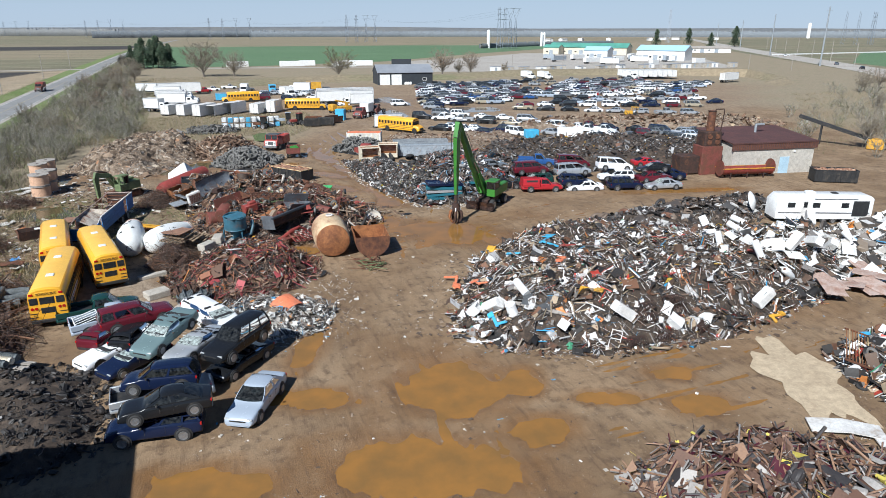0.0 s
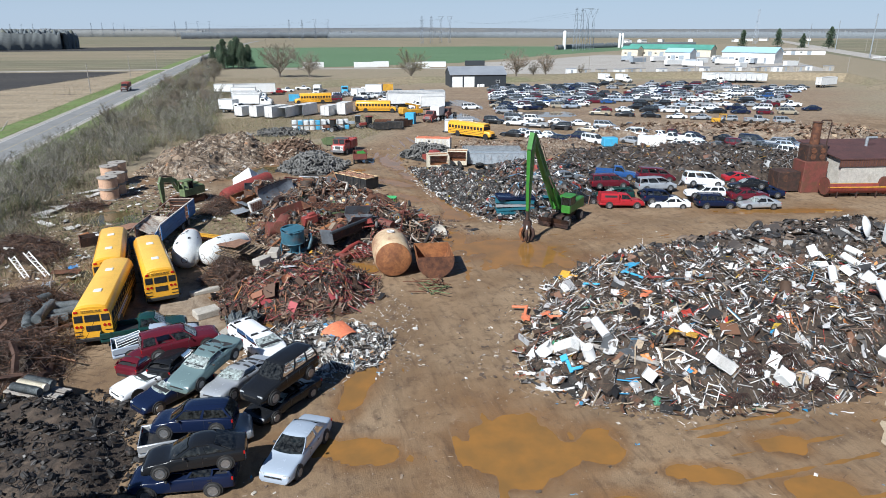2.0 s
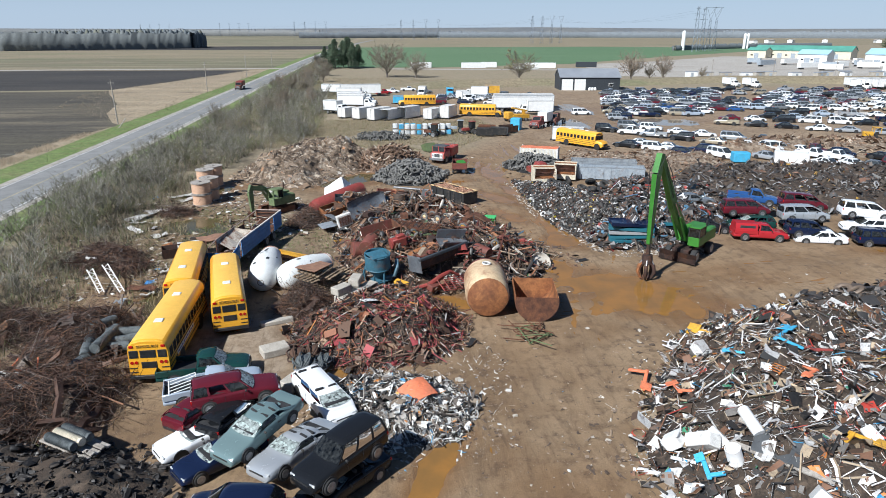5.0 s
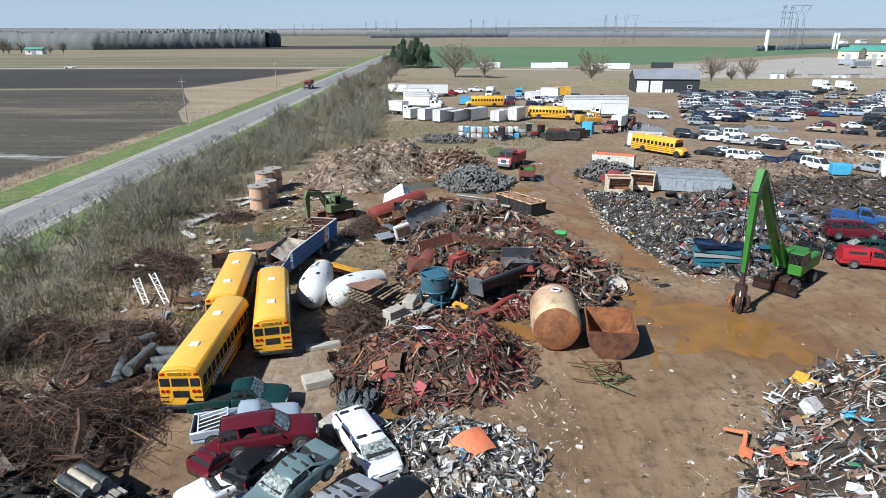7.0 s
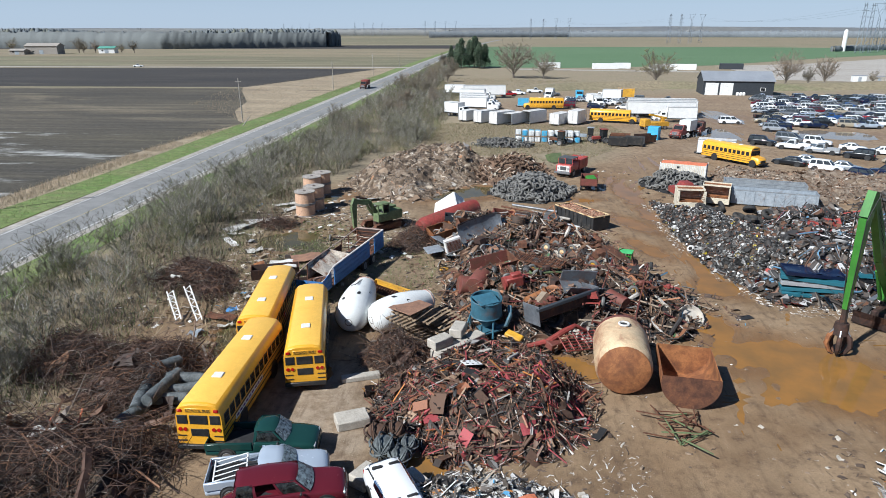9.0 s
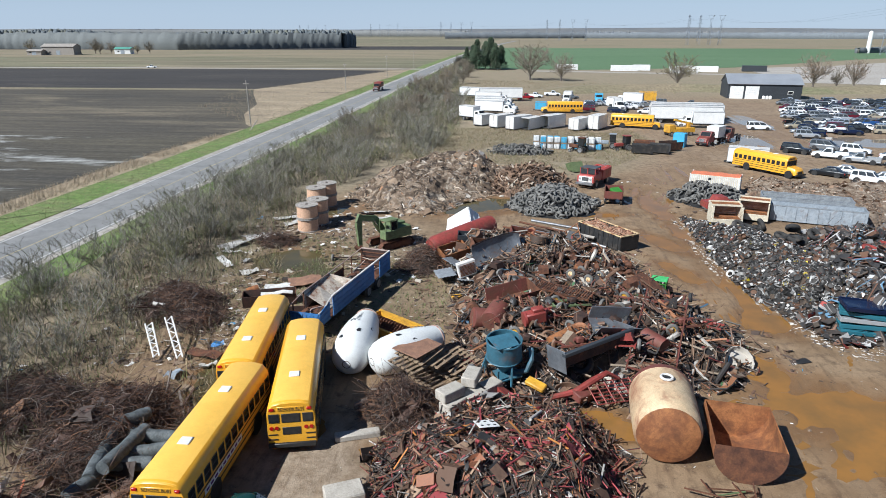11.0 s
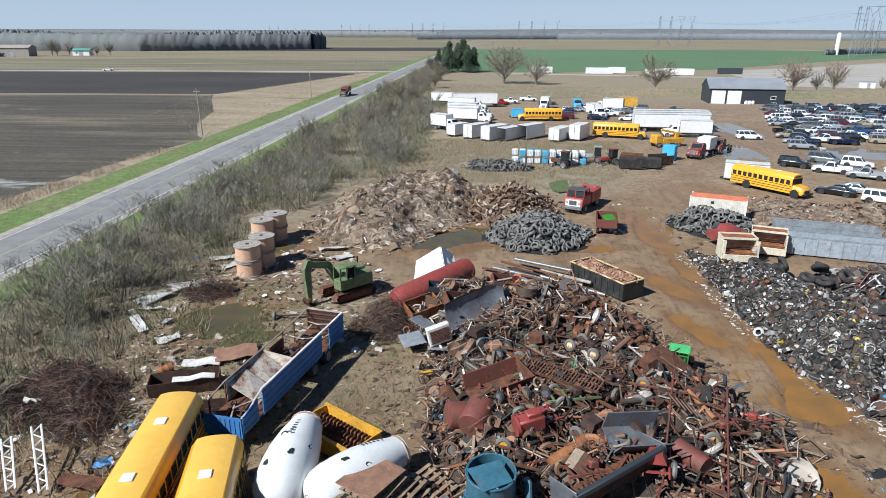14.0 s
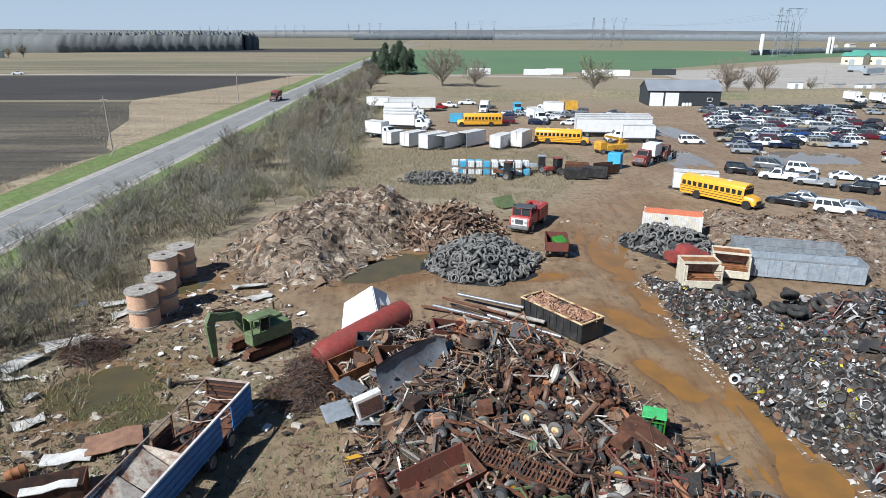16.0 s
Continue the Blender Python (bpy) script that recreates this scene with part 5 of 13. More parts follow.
M["carpet_folds"] = surf("carpet_folds", (0.185, 0.13, 0.085), (0.06, 0.043, 0.031), 1.3, 0.95, 0, 0.9, 11, (0.43, 0.36, 0.28), 0.42, 0.06, 0.8, bumpdist=0.1)
part("carpet_sheet", folds(P_CARPET, 0.2, 71), M["carpet_folds"], carpet, "matted cream and brown carpet folds", smooth=25)
heap("dark brown mound of shredded waste and wire", P_MULCH, PAL_MULCH, {"drape": 2, "strip": 9, "wire": 5}, 3000, 28, 40, {"strip": 1}, (0.4, 1.3), "core_carpet", "waste_mound", 0.9, 0.0, flat=0.7, piece="shredded_waste")
heap("long heap of brake drums, wheel rims and small motors", P_WHEELS, PAL_WHEEL, {"wheel": 12, "lump": 0.6, "drum": 1.2, "ring": 3, "tyre": 2, "bar": 0.6, "wire": 1}, 2900, 29, 240, {"wheel": 7, "drum": 1, "tyre": 2}, (0.42, 0.85), name="rim_heap", ssize=(0.45, 0.95), piece="loose_scrap")
heap("heap of crushed car bodies, bumpers and dark panels", P_CRUSH, PAL_DARK + [(2.2, (0.56, 0.55, 0.54)), (1.2, (0.1, 0.2, 0.3)), (2.0, (0.15, 0.08, 0.05)), (0.5, (0.3, 0.05, 0.04))], {"crumple": 6, "bumper": 2, "bar": 5, "lump": 1.5, "wheel": 0.8, "wire": 4, "channel": 3}, 3300, 30, 110, {"plate": 4, "bumper": 3, "lump": 1, "wheel": 2, "tyre": 1}, (0.5, 1.5), ssize=(0.7, 1.6))
heap("dark oily heap of engine blocks and gearboxes", P_ENG, [(6, (0.014, 0.013, 0.013)), (4, (0.03, 0.026, 0.024)), (2, (0.055, 0.045, 0.038)), (0.5, (0.2, 0.19, 0.18))], {"lump": 6, "wheel": 2, "pipe": 3, "ring": 1.5, "wire": 4, "crumple": 2, "frame": 0.8, "axle": 0.6}, 3200, 31, 110, {"lump": 4, "wheel": 3, "tyre": 0.8, "axle": 1}, (0.18, 0.6), name="engine_heap", ssize=(0.4, 0.85), piece="loose_scrap")
heap("flattened maroon car bodies heaped with rusty axles and pipes", P_BALE, [(1.0, (0.07, 0.01, 0.02)), (4, (0.14, 0.08, 0.055)), (3, (0.05, 0.045, 0.045)), (2, (0.32, 0.3, 0.28)), (3, (0.24, 0.14, 0.085)), (0.25, (0.6, 0.5, 0.1))], {"crumple": 3, "plate": 0.8, "bar": 6, "pipe": 6, "wire": 4, "bumper": 2, "lump": 1.5, "channel": 3}, 3400, 32, 130, {"crumple": 3, "pipe": 5, "bumper": 3, "lump": 1, "bar": 4}, (0.3, 1.3))
heap("low heap of scrap, wheels and rusty racks", P_RACK, PAL_MIXED, {"plate": 4, "bar": 4, "pipe": 3, "tyre": 1, "block": 2}, 900, 33, 40, {"tyre": 2, "plate": 3, "block": 1}, (0.4, 1.2))
heap("dark row of stripped car parts and plastics", P_DARKROW, PAL_DARK + [(1, (0.4, 0.4, 0.4)), (1, (0.15, 0.08, 0.05)), (0.3, (0.5, 0.3, 0.06))], {"crumple": 5, "bumper": 3, "rag": 2, "lump": 1, "tyre": 0.3, "bar": 6, "wire": 4}, 4200, 34, 0, None, (0.3, 1.15))
heap("trampled brown field of shredded waste", P_BROWN, PAL_MULCH + [(1, (0.4, 0.36, 0.31))], {"rag": 4, "strip": 3, "bar": 4, "wire": 3}, 4200, 35, 0, None, (0.12, 0.65), "core_carpet", "waste_mound", 0.9, 0.0, piece="shredded_waste")
heap("ridge of brown earth mixed with wood and rubbish", P_RIDGE, PAL_MULCH + [(1.5, (0.36, 0.27, 0.18))], {"rag": 3, "bar": 4, "wire": 2, "plate": 1}, 1800, 36, 0, None, (0.5, 1.6), "core_carpet", "waste_mound", 0.9, 0.0, piece="shredded_waste")


def tyre_heap(label, pile, n, seed, scale=(0.85, 1.1), single=260):
    root = thing("tyre_heap", label, "tyre heap", pose(0, 0, 0))
    # mound kept black: the shade of the gaps between tyres, as colour
    part("mound", pile.mound(0.4), M["black"], root)
    g = Geo().torus(0.285, 0.078, 16, 6, None, 1.3)
    me = g.mesh("tyre", M["tyre_dusty"])
    r = random.Random(seed)
    X, Y, Z, NX, NY = pile.spots(n, seed, 0.1)
    order = np.argsort(Y)
    rest = Geo()
    for c, i in enumerate(order):
        s = r.uniform(*scale)
        nrm = Vector((NX[i] + r.gauss(0, 0.8), NY[i] + r.gauss(0, 0.8), 1)).normalized().to_track_quat("Z", "Y")
        m = Matrix.LocRotScale((X[i], Y[i], Z[i] + r.uniform(0.02, 0.42)), nrm, (s, s, s))
        if c < single:
            ob = new("tyre", me)
            ob.parent, ob.matrix_basis = root, m
        else:
            rest.add(g.v, g.f, m)
    if rest.v:
        tagged(part("tyre_rest", rest, M["tyre_dusty"], root), kind="stuff")


tyre_heap("heap of worn black car tyres", P_TYRE, 470, 41, (1.0, 1.35), 260)
tyre_heap("heap of worn tyres against a shipping container", P_TYRE2, 260, 42, (1.0, 1.25), 150)
tyre_heap("low heap of old tyres in dry grass", Pile([(-2, 143), (2, 140), (9, 140.5), (10, 143), (6, 145), (0, 145)], 1.2, 1.8, 0.2, 43), 150, 43, (1.0, 1.2), 40)

# ---- vehicles ----
CARS = {  # length, width, height, belt, hood height, cabin stations as shares of the length: rear base, roof rear, roof front, windscreen base
    "sedan": (4.88, 1.8, 1.43, 0.93, 0.84, -0.37, -0.22, 0.04, 0.2),
    "coupe": (4.55, 1.74, 1.36, 0.91, 0.82, -0.4, -0.2, 0.03, 0.2),
    "hatch": (4.1, 1.7, 1.46, 0.94, 0.86, -0.49, -0.4, 0.08, 0.24),
    "wagon": (4.8, 1.78, 1.48, 0.94, 0.85, -0.49, -0.42, 0.04, 0.2),
    "suv": (4.75, 1.84, 1.78, 1.1, 1.03, -0.49, -0.45, 0.06, 0.19),
    "van": (4.9, 1.92, 1.78, 1.06, 0.95, -0.49, -0.46, 0.14, 0.34),
    "pickup": (5.5, 1.95, 1.8, 1.12, 1.05, -0.07, -0.05, 0.12, 0.22),
}


def wheel_mesh(R=0.33, w=0.21):
    g = Geo()
    q = pose(0, 0, 0, 90, 0, 0)
    g.lathe([(R * 0.62, -w / 2), (R * 0.9, -w / 2), (R, -w * 0.36), (R, w * 0.36), (R * 0.9, w / 2), (R * 0.62, w / 2)], 16, q)
    g.slot = 1
    g.lathe([(0.01, -w * 0.56), (R * 0.2, -w * 0.55), (R * 0.3, -w * 0.51), (R * 0.56, -w * 0.52), (R * 0.64, -w * 0.57), (R * 0.66, -w * 0.5), (R * 0.66, w * 0.5), (R * 0.64, w * 0.57), (R * 0.56, w * 0.52), (R * 0.3, w * 0.51), (R * 0.2, w * 0.55), (0.01, w * 0.56)], 12, q)
    return g.mesh("wheel", [M["rubber"], M["rim"]])


WHEEL = wheel_mesh()
WHEEL_BIG = wheel_mesh(0.38, 0.25)
WHEEL_TRUCK = wheel_mesh(0.5, 0.28)


def rounded(rings, n=3):
    """The same hull with its corners and ends drawn into smooth curves."""
    def curve(ps):
        out = []
        for i in range(len(ps) - 1):
            a, b, c, d = (Vector(ps[max(i - 1, 0)]), Vector(ps[i]), Vector(ps[i + 1]), Vector(ps[min(i + 2, len(ps) - 1)]))
            m1, m2 = (c - a) * 0.5 * min(1, (c - b).length / max((b - a).length, 1e-4)), (d - b) * 0.5 * min(1, (c - b).length / max((d - c).length, 1e-4))
            for k in range(n if i < len(ps) - 2 or True else 1):
                t = k / n
                out.append(b * (2 * t ** 3 - 3 * t * t + 1) + m1 * (t ** 3 - 2 * t * t + t) + c * (3 * t * t - 2 * t ** 3) + m2 * (t ** 3 - t * t))
        return out + [Vector(ps[-1])]
    along = list(zip(*[curve([r[j] for r in rings]) for j in range(len(rings[0]))]))
    return [[tuple(p) for p in curve(list(r))] for r in along]


def car_meshes(kind, detail=True, dent=0.0, roof_drop=0.0, seed=0):
    """Body (slots: paint, black, lamp red, lamp clear, seat) and panes of one car, along +x."""
    L, W, H, belt, hood, xb, xr, xf, xw = CARS[kind]
    H = H - roof_drop
    w = W / 2
    xb, xr, xf, xw = (v * L for v in (xb, xr, xf, xw))
    bot = 0.22 if kind not in ("suv", "pickup") else 0.34
    r = random.Random(seed)
    g = Geo()
    deck = belt if kind in ("hatch", "wagon", "suv", "van") else belt - 0.02
    if kind == "pickup":
        deck = 0.72
    st = [(-0.5, 0.84, deck - 0.22 if kind != "pickup" else deck), (-0.49, 0.93, deck - 0.06 if kind != "pickup" else deck), (-0.4, 0.985, deck), (xb / L + 0.002 if kind == "pickup" else -0.3, 1.0, deck)]
    if kind == "pickup":
        st.append((xb / L + 0.012, 1.0, belt))
    st += [(0.0, 1.0, belt), (xw / L, 1.0, belt - 0.02), (xw / L + 0.04, 0.995, hood), (0.4, 0.97, hood - 0.08), (0.465, 0.91, hood - 0.17), (0.495, 0.82, hood - 0.32), (0.5, 0.78, hood - 0.42)]
    rings = []
    for f, k, z in st:
        x, hw = f * L, w * k
        zt = max(z, bot + 0.2)
        ring = [(x, -hw * 0.86, bot), (x, -hw * 0.97, bot + 0.08), (x, -hw, bot + (zt - bot) * 0.5), (x, -hw * 0.97, zt - 0.1), (x, -hw * 0.9, zt - 0.015), (x, -hw * 0.5, zt + 0.015), (x, hw * 0.5, zt + 0.015),
                (x, hw * 0.9, zt - 0.015), (x, hw * 0.97, zt - 0.1), (x, hw, bot + (zt - bot) * 0.5), (x, hw * 0.97, bot + 0.08), (x, hw * 0.86, bot)]
        rings.append(ring)
    g.loft(rounded(rings) if detail else rings)
    zb, zr = belt - 0.03, H
    wb, wr = w * 0.92, w * 0.74
    mids = [(xr + xf) / 2] if L < 4.7 and kind != "wagon" else [xr + (xf - xr) * 0.42]
    if kind in ("suv", "van", "wagon"):
        mids = [xr + (xf - xr) * 0.3, xr + (xf - xr) * 0.64]
    if kind == "pickup":
        mids = []
    # roof: a crowned shell with rounded edges that turn down into the pillars
    nr = 7 if detail else 5
    cols = [-1 + 2 * j / (nr - 1) for j in range(nr)]
    rows = ((xr - 0.1, 0.985, -0.1), (xr + 0.02, 1.0, -0.025), (xr + 0.25, 1.01, 0.0), ((xr + xf) / 2, 1.02, 0.02), (xf - 0.22, 1.01, 0.0), (xf, 1.0, -0.03), (xf + 0.1, 0.985, -0.1))
    top = [[(x - 0.05 * v * v * (1 if x > 0 else -1), v * wr * k, zr + dz - 0.02 * v * v - (0.06 if abs(v) > 0.99 else 0)) for v in cols] for x, k, dz in rows]
    low = [[(x, y, z - 0.035) for x, y, z in row] for row in top]
    g.loft([r[::-1] for r in top], False)
    g.loft(low, False)
    edge = [top[0][j] for j in range(nr)] + [top[i][-1] for i in range(1, 7)] + [top[6][j] for j in range(nr - 2, -1, -1)] + [top[i][0] for i in range(5, 0, -1)]
    g.loft([[q, (q[0], q[1], q[2] - 0.035)] for q in edge + edge[:1]], False)

    def flank(u, t, s, d=0.0):
        """A point of the side above the belt: u along, t up, s which side, d inwards."""
        x0, x1 = xb + (xw - xb) * u, xr + (xf - xr) * u
        bow = 0.03 * math.sin(math.pi * t)
        return (x0 + (x1 - x0) * t, s * (wb + (wr - wb) * t + bow - d), zb + (zr - 0.07 - zb) * t)

    us = [((m - xr) / (xf - xr)) for m in mids]
    span = xf - xr
    rear_w = 0.3 / max(span + 0.3, 1) if kind in ("sedan", "coupe") else 0.12 / span
    posts = [(0.0, rear_w * 0.6, rear_w)] + [(u - 0.05 / span, u + 0.05 / span, None) for u in us] + [(1 - 0.09 / span, 1.0, None)]
    for s in (-1, 1):
        for u0, u1, tipw in posts:
            ring = []
            for t in (0.0, 0.5, 1.0):
                e = u1 if tipw is None else u1 + (tipw - u1) * t
                a_, b_, c_, d_ = flank(u0, t, s), flank(e, t, s), flank(e, t, s, 0.04), flank(u0, t, s, 0.04)
                ring.append([a_, b_, c_, d_] if s < 0 else [d_, c_, b_, a_])
            g.loft(ring)
        sill = [[flank(u, t, s, d) for t, d in ((0.0, 0.0), (0.09, 0.0), (0.09, 0.04), (0.0, 0.05))][::s] for u in (0.0, 0.33, 0.66, 1.0)]
        g.loft(sill)
    if kind == "pickup":
        for s in (-1, 1):
            g.box((-0.285 * L, s * (w * 0.93), 0.9), (0.42 * L, w * 0.13, 0.42), None, 0.03)
        g.box((-0.488 * L, 0, 0.9), (0.05, W * 0.94, 0.42), None, 0.015)
    g.slot = 1
    ax = (-0.3 * L, 0.315 * L)
    wz = 0.33 if kind not in ("suv", "pickup") else 0.38
    for x in ax:
        for s in (-1, 1):
            g.cyl((x, s * (w - 0.3), wz + 0.02), (x, s * (w + 0.004), wz + 0.02), wz + 0.075, None, 14)
    if kind == "pickup":
        g.box((-0.285 * L, 0, 0.74), (0.4 * L, W * 0.8, 0.03))
    g.box((0.497 * L, 0, hood - 0.36), (0.02, W * 0.5, 0.13))
    g.box((0.485 * L, 0, bot + 0.08), (0.08, W * 0.78, 0.14))
    g.box((-0.495 * L, 0, bot + 0.1), (0.05, W * 0.8, 0.16))
    if detail:
        for x in (mids + [xf + 0.12]):
            for s in (-1, 1):
                g.box((x, s * (w + 0.001), (bot + belt) / 2 + 0.1), (0.012, 0.008, (belt - bot) * 0.6))
        for s in (-1, 1):
            g.box((xf + 0.22, s * (w + 0.08), belt + 0.03), (0.1, 0.16, 0.12), None, 0.03)
            g.box((xr + 0.35 * (xf - xr), s * (w + 0.012), belt - 0.17), (0.16, 0.02, 0.035))
    g.slot = 4
    g.box(((xb + xw) / 2, 0, belt + 0.012), (xw - xb - 0.25, W * 0.78, 0.01))
    for sx in ([xf - 0.55] if kind == "pickup" else [xf - 0.45, xr + 0.35]):
        for s in (-0.4, 0.4):
            g.box((sx, s * w, belt + 0.17), (0.16, 0.5, 0.36), pose(0, 0, 0), 0.05)
    g.box((xw - 0.22, 0, belt + 0.04), (0.3, W * 0.74, 0.08), None, 0.03)
    g.slot = 2
    tz = belt - 0.2 if kind != "pickup" else 0.95
    for s in (-1, 1):
        g.box((-0.488 * L, s * w * 0.8, tz), (0.07, w * 0.26, 0.2 if kind in ("suv", "van", "wagon", "pickup") else 0.15))
    g.slot = 3
    for s in (-1, 1):
        g.box((0.474 * L, s * w * 0.69, hood - 0.27), (0.1, w * 0.36, 0.14), pose(0, 0, 0), 0.03)
    if dent:
        for i, (x, y, z) in enumerate(g.v):
            if z > 0.5:
                f = dent * (z - 0.5)
                nx_, ny_, nz_ = noise.noise_vector(Vector((x * 1.7 + seed, y * 1.9, z * 2.1)))
                g.v[i] = (x + nx_ * f * 0.4, y + ny_ * f * 0.4, z + nz_ * f * 0.6 - f * 0.25)
    body = g
    panes = {}

    def pane(nm, rings):
        panes.setdefault(nm, []).append(Geo().loft(rings, False))

    def screen(x0, x1, bow, sgn):
        n = 6
        out = []
        for t in (0.0, 0.5, 1.0):
            row = []
            for j in range(n + 1):
                v = -1 + 2 * j / n
                hw = (wb + (wr - wb) * t) * 0.95
                row.append((x0 + (x1 - x0) * t + sgn * bow * (1 - v * v) * (1 - 0.5 * t), v * hw, zb + 0.02 + (zr - 0.06 - zb - 0.02) * t))
            out.append(row if sgn > 0 else row[::-1])
        return out
    pane("windshield", screen(xw - 0.03, xf + 0.04, 0.14, 1))
    pane("rear_window", screen(xb + 0.02, xr - 0.04, 0.06, -1))
    for s in (-1, 1):
        cuts = [rear_w * 0.6] + us + [1.0]
        for i in range(len(cuts) - 1):
            pane("side_window", [[flank(u, t, s, 0.02) for t in (0.05, 0.5, 1.0)][::-s] for u in (cuts[i], (cuts[i] + cuts[i + 1]) / 2, cuts[i + 1] - 0.02)])
    return body, panes, ax, wz, w


_car_cache = {}


def car(kind, colour, m, label, category="car", detail=True, dent=0.0, drop=0.0, wheels=True, group="", broken=False, seed=0):
    key = (kind, detail, dent, drop, seed)
    if key not in _car_cache:
        body, panes, ax, wz, w = car_meshes(kind, detail, dent, drop, seed)
        me = body.mesh("body", [CARPAINT["white"], M["black_plastic"], M["red_lamp"], M["clear_lamp"], M["seat"]])
        if detail:
            pm = [(nm, p.mesh(nm, M["glass"], 40)) for nm, ps in panes.items() for p in ps]
        else:
            allp = Geo()
            for ps in panes.values():
                for p in ps:
                    allp.add(p.v, p.f)
            pm = [("glazing", allp.mesh("glazing", M["glass_far"], 40))]
        _car_cache[key] = me, pm, ax, wz, w
    me, pm, ax, wz, w = _car_cache[key]
    far = not detail and m.translation.y > 108
    if far:
        fk = key + ("far",)
        if fk not in _car_cache:
            body, _, _, _, _ = car_meshes(kind, False, dent, drop, seed)
            wg = Geo()
            for x in ax:
                for s in (-1, 1):
                    wg.cyl((x, s * (w - 0.2), wz), (x, s * (w + 0.012), wz), wz - 0.01, None, 12)
            body.slot = 1
            body.add(wg.v, wg.f)
            _car_cache[fk] = body.mesh("body", [CARPAINT["white"], M["black_plastic"], M["red_lamp"], M["clear_lamp"], M["seat"]])
        me, wheels = _car_cache[fk], False
    root = thing("pickup_truck" if kind == "pickup" else "minivan" if kind == "van" else "suv" if kind == "suv" else "car", label, category, m, group)
    b = part("body", me, None, root)
    b.material_slots[0].link = "OBJECT"
    b.material_slots[0].material = CARPAINT[colour]
    r = random.Random(len(bpy.data.objects))
    for nm, p in pm:
        if broken and nm != "windshield" and r.random() < 0.55:
            continue
        ob = part(nm, p, None, root)
        if broken and nm == "windshield":
            ob.material_slots[0].link = "OBJECT"
            ob.material_slots[0].material = M["glass_crazed"]
            tagged(ob, "crazed pale broken windshield")
    if wheels:
        wm = WHEEL_BIG if kind in ("suv", "pickup") else WHEEL
        for x in ax:
            for s in (-1, 1):
                part("wheel", wm, None, root, at=pose(x, s * (w - 0.055), wz))
    return root


def text_part(words, size, parent, m, material, name="lettering"):
    cu = bpy.data.curves.new(name, "FONT")
    cu.body, cu.size, cu.align_x, cu.align_y, cu.extrude = words, size, "CENTER", "CENTER", 0.004
    cu.materials.append(material)
    ob = new(name, cu)
    ob.parent, ob.matrix_basis = parent, m
    return ob


